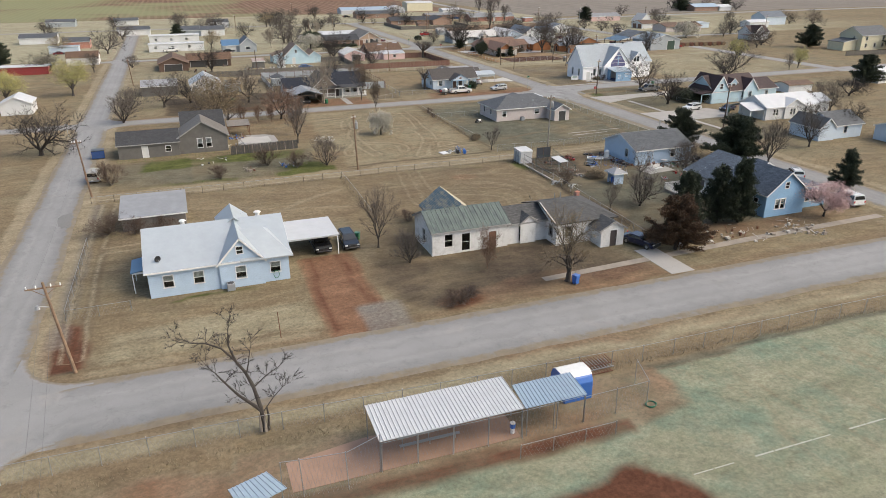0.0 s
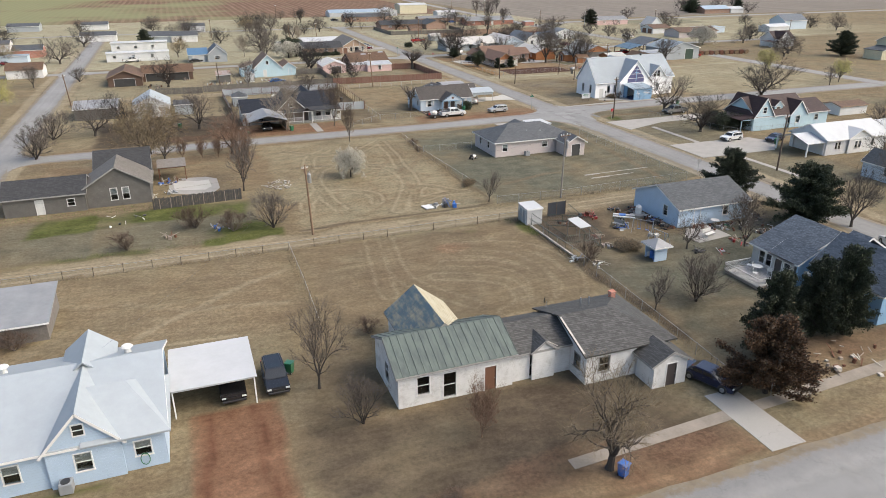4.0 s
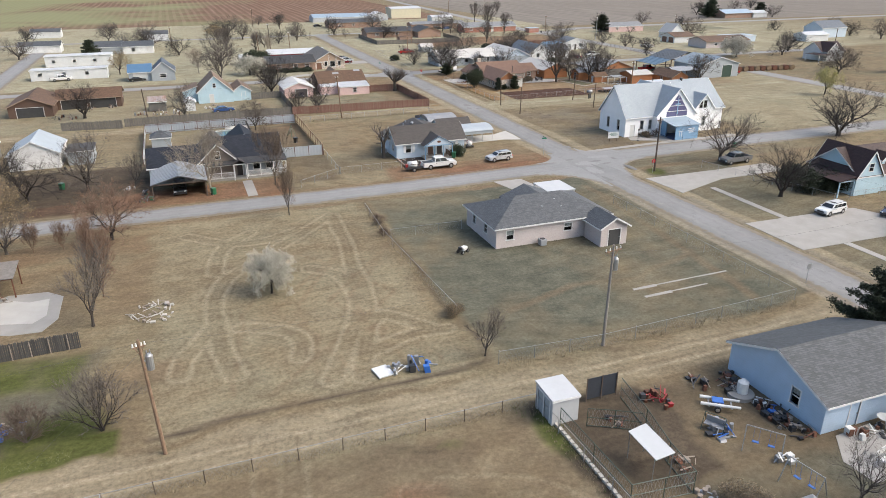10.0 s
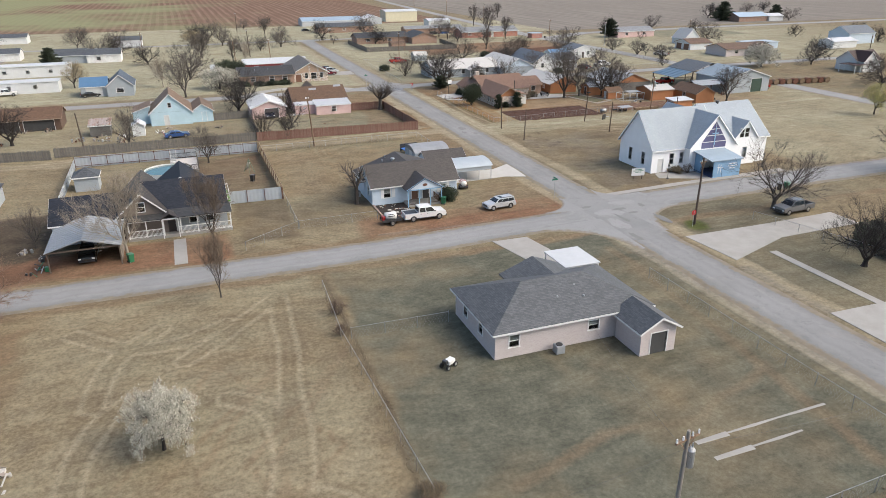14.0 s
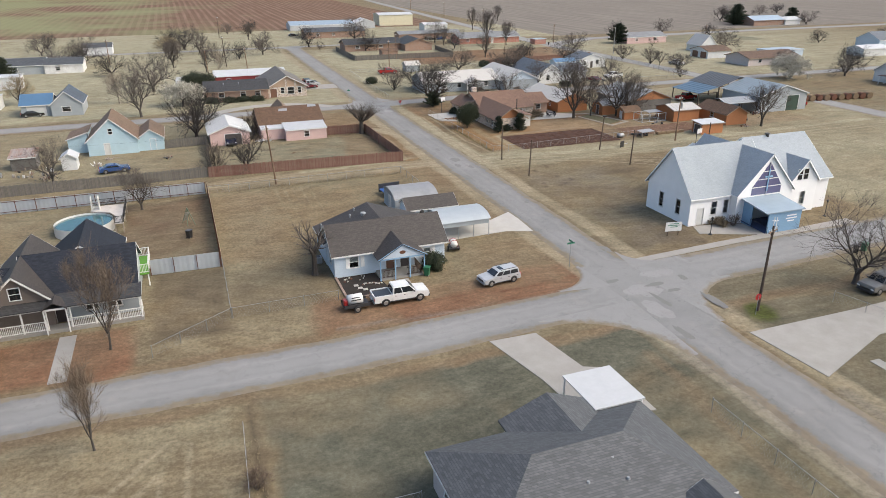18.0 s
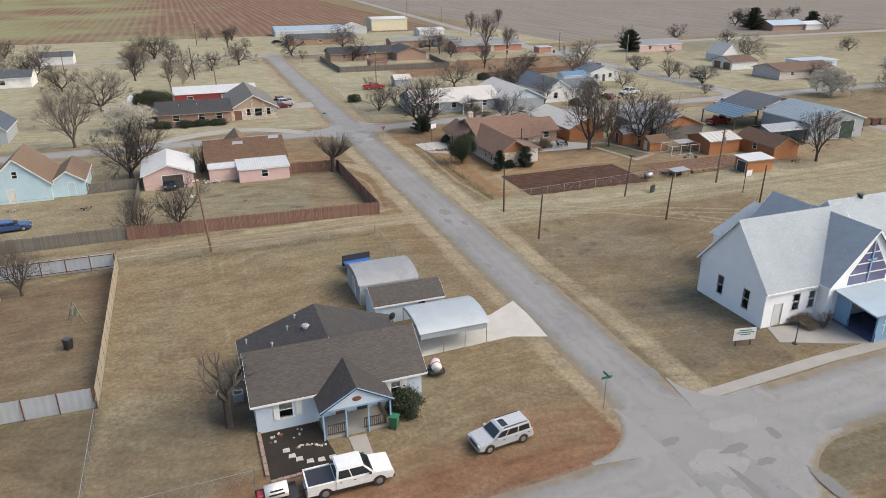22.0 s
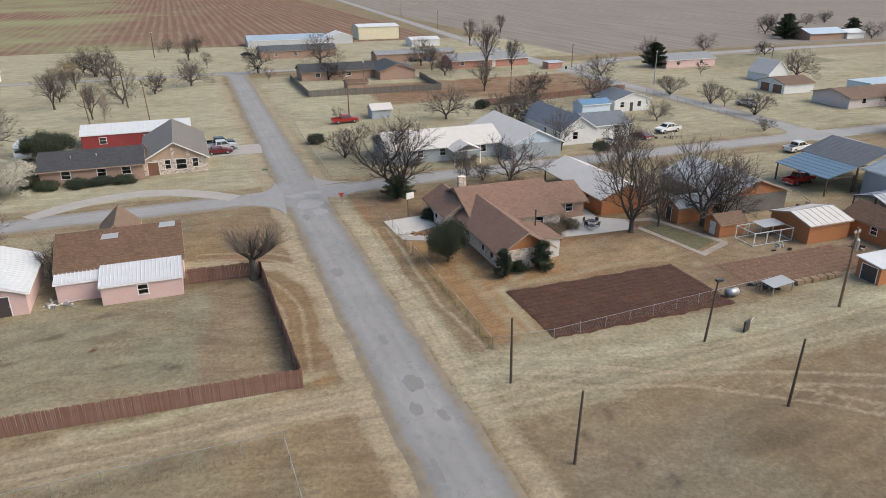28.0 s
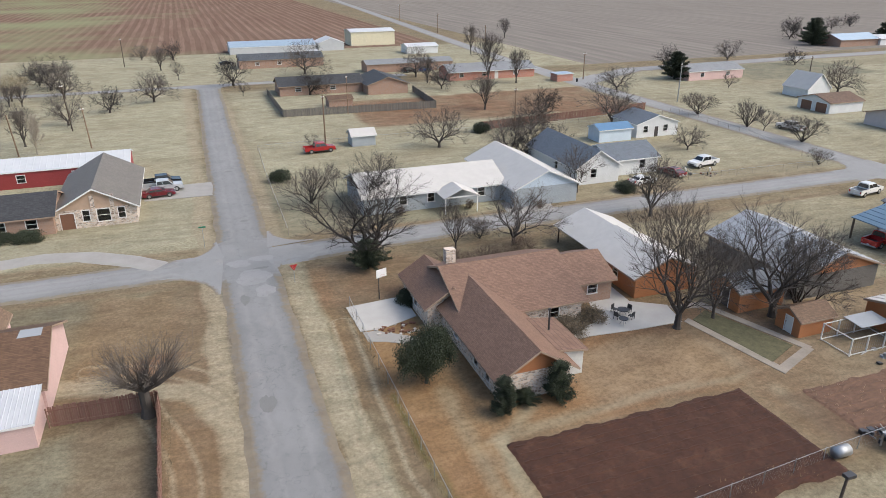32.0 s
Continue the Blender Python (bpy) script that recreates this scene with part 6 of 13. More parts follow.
def blob(name, x, y, rx, ry, mat, label, z, seed=0):
    """An irregular thin patch worn into a road."""
    rs = random.Random(seed)
    E = thing(name, x, y, label, "road patch", kind="structure")
    bm = B()
    ph = [(rs.uniform(0, 6.28), rs.uniform(0.3, 1.0) / k) for k in range(2, 12)]
    core = bm.verts.new((0, 0, z))
    ring = []
    for i in range(56):
        a = 6.2832 * i / 56
        k = 0.82 + 0.24 * sum(w * math.sin((n + 2) * a + p) for n, (p, w) in enumerate(ph))
        ring.append(bm.verts.new((math.cos(a) * rx * k, math.sin(a) * ry * k, z - 0.003)))
    for a, b in zip(ring, ring[1:] + ring[:1]):
        bm.faces.new((core, a, b))
    part("tar", bm, mat, E)


strip("road_south", [(-140, 50.6), (-18, 50.4), (20, 50.5), (60, 50.9), (190, 51.5)], 7.0, ASPHALT, "weathered grey asphalt street by the ball field", 0.04, seed=1)
strip("road_west", [(-18.6, -60), (-18.4, 60), (-18.2, 160), (-17.8, 270), (-17.6, 400)], 5.2, ASPHALT, "narrow cracked grey asphalt street", 0.044, seed=2, jag=0.22)
strip("road_middle", [(-140, 158.6), (60, 159.2), (88, 160.8)], 5.0, ASPHALT, "light grey asphalt street between house lots", 0.04, seed=3)
strip("road_middle_east", [(88, 161.2), (96, 163.2), (120, 164.4), (230, 165)], 6.0, ASPHALT, "light grey asphalt street past the church", 0.048, seed=4)
strip("road_main", [(90.2, -60), (90.2, 50), (90.2, 120), (90.4, 160), (91.0, 200), (91.4, 266), (92.0, 330), (92.8, 395)], 5.2, ASPHALT_MAIN, "long patched asphalt main street", 0.052, seed=5, jag=0.22)
strip("road_north", [(-140, 266.6), (60, 267), (92, 267.5), (118, 269.4), (192, 269.4), (260, 269.5)], 5.0, ASPHALT, "grey asphalt cross street", 0.045, seed=6)
strip("road_far", [(-200, 397), (60, 396.5), (150, 397.5)], 4.4, ASPHALT, "far grey asphalt street at the edge of town", 0.045, seed=7)
strip("road_east", [(192, 160), (192.4, 300), (191.5, 360), (193, 420), (203, 560), (225, 870), (300, 1900)], 5.6, ASPHALT, "grey county road running out to the fields", 0.05, seed=8)
strip("road_highway", [(192, 366), (220, 382), (300, 386), (900, 392)], 7.0, ASPHALT, "pale grey highway along the stubble field", 0.056, seed=9)
for k, (px, py, rx, ry) in enumerate(((91.3, 214.5, 0.9, 1.6), (90.4, 211.0, 0.6, 1.1), (92.1, 209.6, 0.5, 0.9), (89.6, 204.0, 0.35, 1.5), (92.3, 190.0, 0.35, 0.5), (90.2, 238.0, 0.7, 1.6), (93.2, 171.5, 0.5, 1.2), (88.8, 152.0, 0.5, 1.6))):
    blob("tar_patch", px, py, rx, ry, WORN_TAR, "crumbling dark tar patch in the street", 0.066, 3 + k)
blob("tar_patch", 95.8, 156.2, 0.6, 2.4, WORN_TAR, "black broken tar at the crossing's edge", 0.074, 4)
blob("tar_patch", 92.6, 161.4, 1.3, 0.5, WORN_TAR, "dark crumbling tar patch at the crossing", 0.078, 14)
for k, (px, py, rx, ry) in enumerate(((91.6, 262.4, 2.2, 2.6), (92.4, 258.6, 1.2, 1.8), (90.4, 266.6, 1.6, 1.3), (93.0, 267.4, 1.8, 1.0), (90.6, 160.6, 2.4, 1.6), (94.6, 163.6, 2.2, 1.2), (89.4, 156.6, 1.3, 2.4))):
    blob("road_patch", px, py, rx, ry, WORN_PALE, "pale worn patch where the streets cross", 0.066, 31 + k)
for k, (px, py, rx, ry) in enumerate(((90.2, 257.0, 0.5, 1.6), (92.6, 264.6, 1.1, 0.35), (91.0, 158.2, 0.4, 1.8), (93.6, 159.6, 1.0, 0.4), (88.9, 163.6, 0.9, 0.5), (96.4, 161.8, 0.5, 0.8), (92.3, 281.0, 0.7, 0.5), (92.0, 306.0, 0.8, 0.5), (90.9, 222.0, 0.4, 1.3), (89.4, 196.0, 0.4, 1.0))):
    blob("tar_patch", px, py, rx, ry, WORN_TAR, "crumbling dark tar patch in the street", 0.07, 51 + k)
blob("tar_patch", -16.6, 97, 1.2, 3.5, WORN_TAR, "dark mud stain on the street", 0.056, 5)


def fillet(cx, cy, sx, sy, r, mat, z):
    """The flared corner where two streets meet: a quarter's waste of asphalt."""
    E = thing("road_corner", cx, cy, "flared asphalt corner of the crossing", "road", kind="structure")
    bm = B()
    pts = [(0.0, 0.0)] + [(sx * (r - r * math.sin(a * 0.1963)), sy * (r - r * math.cos(a * 0.1963))) for a in range(9)][::-1]
    ring = pts[1:]
    verge = bm.verts.layers.float.new("verge")
    top = [bm.verts.new((x, y, z)) for x, y in ring]
    low = [bm.verts.new((sx * r + (x - sx * r) * 0.9, sy * r + (y - sy * r) * 0.9, -0.01)) for x, y in ring]
    core = bm.verts.new((-sx * 0.6, -sy * 0.6, z))
    for vt, vl in zip(top, low):
        vt[verge], vl[verge] = 0.35, 1.3
    core[verge] = 0.0
    fs = [bm.faces.new((core, top[k], top[k + 1])) for k in range(len(top) - 1)]
    fs += [bm.faces.new((top[k], low[k], low[k + 1], top[k + 1])) for k in range(len(top) - 1)]
    bmesh.ops.recalc_face_normals(bm, faces=fs)
    if fs[0].normal.z < 0:
        bmesh.ops.reverse_faces(bm, faces=fs)
    part("paving", bm, mat, E)


for cx, cy, sx, sy, r in ((88.0, 265.2, -1, -1, 6), (94.2, 266.2, 1, -1, 3), (88.4, 269.4, -1, 1, 5), (94.6, 271.2, 1, 1, 5), (87.6, 163.3, -1, 1, 5), (93.6, 166.4, 1, 1, 4), (93.4, 160.6, 1, -1, 8), (87.6, 158.5, -1, -1, 10),
                          (-15.9, 54.0, 1, 1, 6), (-15.8, 46.8, 1, -1, 4), (-15.6, 161.2, 1, 1, 4), (-15.6, 156.4, 1, -1, 4), (90.0, 394.8, -1, -1, 4), (95.4, 394.8, 1, -1, 4), (189.6, 267.0, -1, -1, 4), (189.6, 271.8, -1, 1, 4)):
    fillet(cx, cy, sx, sy, r, ASPHALT, 0.062)

# ---- south block ----
OLD_TRIM = worn("weathered_grey_trim", (0.3, 0.295, 0.285), 0.8, 0.2)
DOOR_WHITE = worn("white_door", (0.6, 0.6, 0.58), 0.5, 0.08)
DOOR_DARK = worn("dark_door", (0.06, 0.05, 0.05), 0.5, 0.1)
DOOR_BROWN = worn("brown_door", (0.16, 0.08, 0.05), 0.5, 0.1)

E = thing("house", 1.1, 74.6, "light blue frame house with a white metal roof", "house")
volume(E, -5.8, 68.7, 8.0, 80.4, 2.9, "gx", 2.4, SID_BLUE, ROOF_GREYWHITE, 0.35, 0.3,
       wins=[("S", 1.4, 1.0, 0.9, 1.25, 0.5), ("S", 4.3, 1.0, 0.9, 1.25, 0.5), ("S", 8.4, 1.0, 0.95, 1.3, 0.5), ("S", 11.9, 1.05, 0.95, 1.1, 0.5), ("W", 6.5, 1.0, 0.9, 1.2)],
       doors=[("W", 3.0, 0.9, 2.05, DOOR_WHITE)])
volume(E, 1.0, 68.45, 5.4, 76.4, 2.9, "gy", 2.4, SID_BLUE, ROOF_GREYWHITE, 0.3, 0.25, walls="S", wins=[("S", 1.85, 3.7, 0.6, 0.75), ("S", 1.6, 1.0, 0.95, 1.3, 0.5)], floor=False)
roof_sheets(E, [[(3.1, 68.15, 2.92), (8.45, 68.15, 2.92), (5.9, 71.7, 5.1), (3.1, 71.7, 5.1)], [(8.45, 68.15, 2.92), (8.45, 75.2, 2.92), (5.9, 71.7, 5.1)], [(8.45, 75.2, 2.92), (3.1, 75.2, 2.92), (3.1, 71.7, 5.1), (5.9, 71.7, 5.1)]], ROOF_GREYWHITE)
roof_sheets(E, [[(1.4, 79.0, 4.3), (3.2, 79.0, 5.75), (3.2, 74.0, 5.75), (1.4, 74.0, 4.3)], [(3.2, 79.0, 5.75), (5.0, 79.0, 4.3), (5.0, 74.0, 4.3), (3.2, 74.0, 5.75)]], ROOF_GREYWHITE)
posts_roof(E, -7.3, 70.6, -5.9, 74.0, 2.2, "sW", 0.25, ROOF_BLUE, TRIM, 0.09, n=2, ov=0.15)
posts_roof(E, 8.5, 73.6, 14.3, 79.6, 2.35, "flat", 0, ROOF_WHITE, TRIM, 0.1, n=2, ov=0.2)
E = thing("shed", -5.6, 93.4, "low grey tin-roofed open shed in dry brush", "shed")
volume(E, -9.3, 90.0, -1.8, 96.8, 1.7, "sS", 0.8, BARN_WOOD, ROOF_DULL, 0.3, 0.3)

E = thing("house", 35.5, 72.0, "abandoned white frame house with mixed metal and shingle roofs", "house")
volume(E, 24.1, 68.9, 33.5, 75.2, 2.9, "gx", 1.45, SID_PEEL, ROOF_GREEN, 0.3, 0.25, rib=0.55, trim=OLD_TRIM,
       wins=[("S", 1.5, 0.9, 0.95, 1.5), ("S", 3.6, 0.2, 1.0, 2.1), ("W", 2.4, 0.9, 0.9, 1.5)], doors=[("S", 7.0, 0.95, 2.1, DOOR_BROWN)])
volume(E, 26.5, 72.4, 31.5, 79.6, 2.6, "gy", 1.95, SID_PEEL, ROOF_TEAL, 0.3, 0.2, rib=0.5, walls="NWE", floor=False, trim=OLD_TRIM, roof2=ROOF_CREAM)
volume(E, 33.51, 69.2, 38.79, 74.6, 2.6, "gx", 1.15, SID_PEEL, SH_WEATHERED, 0.3, 0.1, wins=[("S", 1.6, 0.2, 0.9, 2.0)], walls="SN", trim=OLD_TRIM)
volume(E, 35.2, 68.9, 37.2, 71.4, 2.6, "gy", 0.75, SID_PEEL, SH_WEATHERED, 0.2, 0.15, walls="S", floor=False, trim=OLD_TRIM)
o = E.matrix_basis.translation
ext = (38.8 - o.x, 66.8 - o.y, 46.6 - o.x, 74.9 - o.y)
for side, holes in (("S", [(1.2, 2.1, 0.9, 2.2)]), ("N", []), ("W", [(0.9, 1.7, 0.9, 2.1)]), ("E", [])):
    bm = B()
    wall_side(bm, side, *ext, 2.75, holes)
    part("wall", bm, SID_PEEL, E)
window(E, "S", ext, 1.2, 0.9, 0.9, 1.3, OLD_TRIM)
window(E, "W", ext, 0.9, 0.9, 0.8, 1.2, OLD_TRIM)
bm = B()
solid(bm, [(38.8 - o.x, 66.8 - o.y, 2.76), (38.8 - o.x, 74.9 - o.y, 2.76), (38.8 - o.x, 70.85 - o.y, 4.1)], (0.15, 0, 0))
part("gable", bm, SID_PEEL, E)
roof_sheets(E, [[(38.4, 66.4, 2.82), (46.95, 66.4, 2.82), (43.0, 70.85, 4.3), (38.4, 70.85, 4.3)], [(46.95, 75.3, 2.82), (38.4, 75.3, 2.82), (38.4, 70.85, 4.3), (43.0, 70.85, 4.3)], [(46.95, 66.4, 2.82), (46.95, 75.3, 2.82), (43.0, 70.85, 4.3)]], SH_WEATHERED)
flashing(E, (38.5, 70.6, 4.22), (38.5, 66.7, 2.92), STONE, 0.16)
flashing(E, (36.2, 69.0, 3.42), (37.4, 68.9, 2.72), STONE, 0.1)
volume(E, 43.4, 64.4, 46.5, 66.79, 2.2, "gy", 0.85, SID_PEEL, SH_WEATHERED, 0.35, 0.2, doors=[("S", 1.2, 0.9, 2.0, DOOR_DARK)], walls="SWE", trim=OLD_TRIM)
bm = B()
box(bm, 45.4 - 35.5, 73.7 - 72.0, 2.9, 45.85 - 35.5, 74.15 - 72.0, 3.75)
box(bm, 45.35 - 35.5, 73.65 - 72.0, 3.75, 45.9 - 35.5, 74.2 - 72.0, 3.85)
part("chimney", bm, BRICK_RED, E, "red brick chimney")
for px in (41.6, 42.4):
    bm = B()
    tube(bm, (px - 35.5, 0.6, 3.5), (px - 35.5, 0.6, 4.5), 0.06, 0.06, 7)
    part("vent_pipe", bm, METAL_POST, E)

E = thing("house", 74.0, 74.0, "blue gabled house with dark blue shingles and white trim", "house")
volume(E, 68.9, 65.7, 75.4, 73.4, 3.2, "gy", 2.6, SID_DEEP, SH_BLUE, 0.35, 0.35, wins=[("S", 1.6, 1.0, 0.7, 1.3, 0.4), ("S", 2.5, 1.0, 0.7, 1.3, 0.4), ("S", 2.8, 3.7, 0.6, 0.8), ("W", 1.4, 1.0, 0.8, 1.2), ("W", 5.0, 1.0, 0.8, 1.2)])
volume(E, 68.4, 75.2, 79.6, 80.9, 2.6, "gy", 2.3, SID_STONE, SH_BLUE, 0.4, 0.3, wins=[("W", 0.5, 0.9, 0.75, 1.1), ("W", 3.0, 0.8, 0.7, 1.3), ("W", 3.95, 0.8, 0.7, 1.3)], doors=[("W", 1.6, 0.9, 2.05, DOOR_DARK)], gable_wall=SID_DEEP)
volume(E, 68.35, 74.7, 72.6, 78.2, 2.6, "gy", 1.05, SID_DEEP, SH_BLUE, 0.35, 0.25, walls="S", wins=[("S", 2.3, 0.6, 0.85, 1.2), ("S", 1.0, 1.1, 0.55, 0.4)], floor=False)
volume(E, 72.7, 73.41, 79.2, 75.19, 2.8, "gy", 2.0, SID_DEEP, SH_BLUE, 0.2, 0.3, walls="WE", floor=False)
bm = B()
box(bm, 69.4 - 74.0, 74.32 - 74.0, 1.12, 69.85 - 74.0, 74.69 - 74.0, 1.46)
part("air_conditioner", bm, TRIM, E, "white window air conditioner")
volume(E, 75.41, 67.0, 80.6, 73.3, 2.5, "sE", 0.8, SID_DEEP, SH_BLUE, 0.3, 0.2, wins=[("S", 1.6, 0.9, 0.8, 1.3), ("S", 2.6, 0.9, 0.8, 1.3), ("S", 3.6, 0.9, 0.8, 1.3)], doors=[("S", 0.3, 0.9, 2.05, DOOR_WHITE)])

E = thing("house", 73.5, 97.6, "light blue house with a grey shingle roof and cluttered yard", "house")
volume(E, 68.1, 93.1, 79.0, 102.3, 2.5, "gx", 1.8, SID_BLUE, SH_GREY, 0.35, 0.3, wins=[("S", 6.9, 0.9, 0.75, 1.2, 0.4), ("W", 2.2, 0.9, 0.75, 1.3, 0.4)], doors=[("S", 2.4, 0.9, 2.05, SID_BLUE)])

# ---- middle block ----
E = thing("house", 69.5, 137.0, "pinkish-grey brick ranch house with a hipped shingle roof", "house")
volume(E, 61.1, 132.4, 76.1, 141.3, 2.5, "hip", 2.0, BRICK_PINK, SH_CORNER, 0.4, 0.4, wins=[("S", 1.3, 0.95, 0.9, 1.1, 0.5), ("S", 8.9, 1.1, 1.0, 0.9, 0.5), ("W", 2.6, 1.0, 0.8, 1.1), ("W", 6.0, 1.0, 0.8, 1.1)])
# the porch's opening is a panel coloured as the shade within
volume(E, 72.7, 128.6, 76.2, 132.39, 2.4, "gy", 1.0, BRICK_PINK, SH_CORNER, 0.35, 0.35, doors=[("S", 1.0, 1.6, 2.0, INSIDE_SHADE)], walls="SWE")
roof_sheets(E, [[(66.3, 143.0, 2.6), (66.3, 138.0, 2.6), (69.85, 138.0, 3.95), (69.85, 143.0, 3.95)], [(73.4, 138.0, 2.6), (73.4, 143.0, 2.6), (69.85, 143.0, 3.95), (69.85, 138.0, 3.95)]], SH_CORNER)
bm = B()
solid(bm, [(66.7 - 69.5, 5.6, 0.0), (73.0 - 69.5, 5.6, 0.0), (73.0 - 69.5, 5.6, 2.6), (69.85 - 69.5, 5.6, 3.8), (66.7 - 69.5, 5.6, 2.6)], (0, 0.15, 0))
part("wall", bm, BRICK_PINK, E)
for xx in (66.7, 72.85):
    bm = B()
    box(bm, xx - 69.5, 4.31, 0, xx + 0.15 - 69.5, 5.59, 2.55)
    part("wall", bm, BRICK_PINK, E)
posts_roof(E, 72.9, 141.5, 76.6, 145.7, 2.8, "flat", 0, ROOF_WHITE, TRIM, 0.09, n=2, ov=0.15)

# ---- middle street, north side ----
E = BUNGALOW = thing("house", 68.7, 179.5, "pale blue bungalow with a gabled porch and grey shingles", "house")
volume(E, 62.1, 174.7, 74.4, 181.0, 2.7, "gx", 2.1, SID_PALE, SH_OLD, 0.4, 0.35, wins=[("S", 1.6, 0.95, 0.95, 1.2, 0.5), ("S", 9.9, 1.0, 0.7, 1.0, 0.5), ("W", 1.6, 1.0, 0.8, 1.1)], doors=[("S", 5.6, 0.9, 2.05, DOOR_BROWN), ("S", 7.2, 0.95, 2.0, DOOR_DARK)])
volume(E, 62.0, 178.4, 74.3, 183.8, 2.6, "gy", 2.1, SID_PALE, SH_OLD, 0.35, 0.3, walls="NWE")
posts_roof(E, 66.4, 172.2, 71.2, 176.2, 2.45, "gy", 1.4, SH_OLD, SID_DEEP, 0.11, n=4, ov=0.25, rows="S")
bm = B()
solid(bm, [(-2.3, -7.36, 2.48), (2.5, -7.36, 2.48), (0.1, -7.36, 3.84)], (0, 0.08, 0))
gable = part("gable", bm, SID_PALE, E, "pale blue boarded porch gable")
bm = B()
solid(bm, [(0.1 + 0.34 * math.cos(k * 0.5236), -7.362, 3.02 + 0.19 * math.sin(k * 0.5236)) for k in range(12)], (0, -0.03, 0))
part("plaque", bm, RUSTY, gable, "dark oval plaque")
for a, b in (((-2.55, 2.42), (0.1, 3.9)), ((0.1, 3.9), (2.75, 2.42))):
    bm = B()
    bar(bm, (a[0], -7.5, a[1]), (b[0], -7.5, b[1]), 0.06, 0.14)
    part("bargeboard", bm, SID_DEEP, E, "blue bargeboard")
for k in (-5.36, -3.77, 2.82, 4.16):
    bm = B()
    for q in range(9):
        box(bm, k, -4.86, 0.92 + q * 0.14, k + 0.36, -4.83 + 0.006 * (q % 2), 1.05 + q * 0.14)
    box(bm, k - 0.03, -4.85, 0.9, k, -4.802, 2.2)
    box(bm, k + 0.36, -4.85, 0.9, k + 0.39, -4.802, 2.2)
    part("shutter", bm, WHITE_PAINT, E, "white louvred shutter")

E = thing("church", 117.0, 179.0, "white wooden church with pale grey roofs and a blue entrance porch", "church")
volume(E, 106.9, 174.2, 119.0, 182.9, 3.9, "gx", 5.1, STUCCO, ROOF_CHURCH, 0.35, 0.3, wins=[("W", 1.9, 1.0, 0.75, 1.9), ("W", 5.3, 1.0, 0.75, 1.9), ("S", 3.3, 1.2, 0.75, 1.7), ("S", 5.2, 1.2, 0.65, 1.7)], doors=[("S", 1.2, 0.95, 2.2, DOOR_WHITE)], trim=STUCCO)
volume(E, 113.0, 173.0, 121.8, 180.0, 3.9, "gy", 4.7, STUCCO, ROOF_CHURCH, 0.3, 0.3, walls="SWE", trim=STUCCO, floor=False)
volume(E, 119.01, 174.2, 129.3, 185.6, 4.4, "gx", 4.6, STUCCO, ROOF_CHURCH, 0.35, 0.3, wins=[], trim=STUCCO)
volume(E, 122.1, 173.7, 126.7, 179.0, 4.4, "gy", 2.6, STUCCO, ROOF_CHURCH, 0.25, 0.25, wins=[("S", 1.0, 4.5, 0.75, 1.4), ("S", 2.0, 4.5, 0.75, 1.4), ("S", 2.0, 1.1, 0.8, 1.7)], walls="SWE", trim=STUCCO, floor=False)
volume(E, 113.2, 178.6, 121.6, 185.2, 4.0, "gy", 4.5, STUCCO, ROOF_CHURCH, 0.35, 0.3, walls="NWE", trim=STUCCO, floor=False)
volume(E, 112.4, 180.0, 122.8, 187.6, 3.9, "gy", 2.7, STUCCO, ROOF_CHURCH, 0.35, 0.3, walls="NWE", trim=STUCCO, floor=False)
# the tall stained gable window: five panes between white bars, set on the gable's face
cx0, cz0, half, tall = 0.4, 3.5, 2.35, 4.2
STAINED = coated("violet_blue_stained_glass", (0.12, 0.12, 0.22), 0.2)
wf = B()
for k in range(1, 4):
    z = cz0 + tall * k / 4.2
    hw = half * (1 - max(0, z - cz0 - 1.0) / (tall - 1.0))
    box(wf, cx0 - hw, -6.07, z - 0.05, cx0 + hw, -6.02, z + 0.05)
bar(wf, (cx0, -6.05, cz0), (cx0, -6.05, cz0 + tall), 0.05, 0.1)
frame_w = part("window", wf, TRIM, E, "tall pointed stained-glass gable window")
bm = B()
solid(bm, [(cx0 - half, -6.004, cz0), (cx0 + half, -6.004, cz0), (cx0 + half, -6.004, cz0 + 1.0), (cx0, -6.004, cz0 + tall), (cx0 - half, -6.004, cz0 + 1.0)], (0, -0.012, 0))
part("pane", bm, STAINED, frame_w, "violet and blue stained glass")
bm = B()
box(bm, cx0 - 0.09, -6.12, cz0 + 0.4, cx0 + 0.09, -6.08, cz0 + 3.3)
box(bm, cx0 - 0.6, -6.12, cz0 + 2.2, cx0 + 0.6, -6.08, cz0 + 2.4)
part("cross", bm, SID_DEEP, frame_w, "dark blue cross")
# entrance porch
bm = B()
slab(bm, [(-3.4, -10.5, 2.75), (2.6, -10.5, 2.75), (2.6, -6.05, 3.35), (-3.4, -6.05, 3.35)], 0.14)
part("porch_roof", bm, ROOF_PALEBLUE, E, "pale blue metal porch roof")
bm = B()
box(bm, -2.8, -10.3, 0, 2.3, -10.15, 2.6)
fw = part("porch_wall", bm, SID_PORCH, E, "blue boarded porch wall with white crosses")
for k, z in ((-1.9, 0.0), (-1.45, -0.1)):
    bm = B()
    box(bm, k - 0.04, -10.34, 0.7 + z, k + 0.04, -10.305, 2.1 + z)
    box(bm, k - 0.3, -10.34, 1.6 + z, k + 0.3, -10.305, 1.68 + z)
    part("cross", bm, TRIM, fw, "thin white cross")
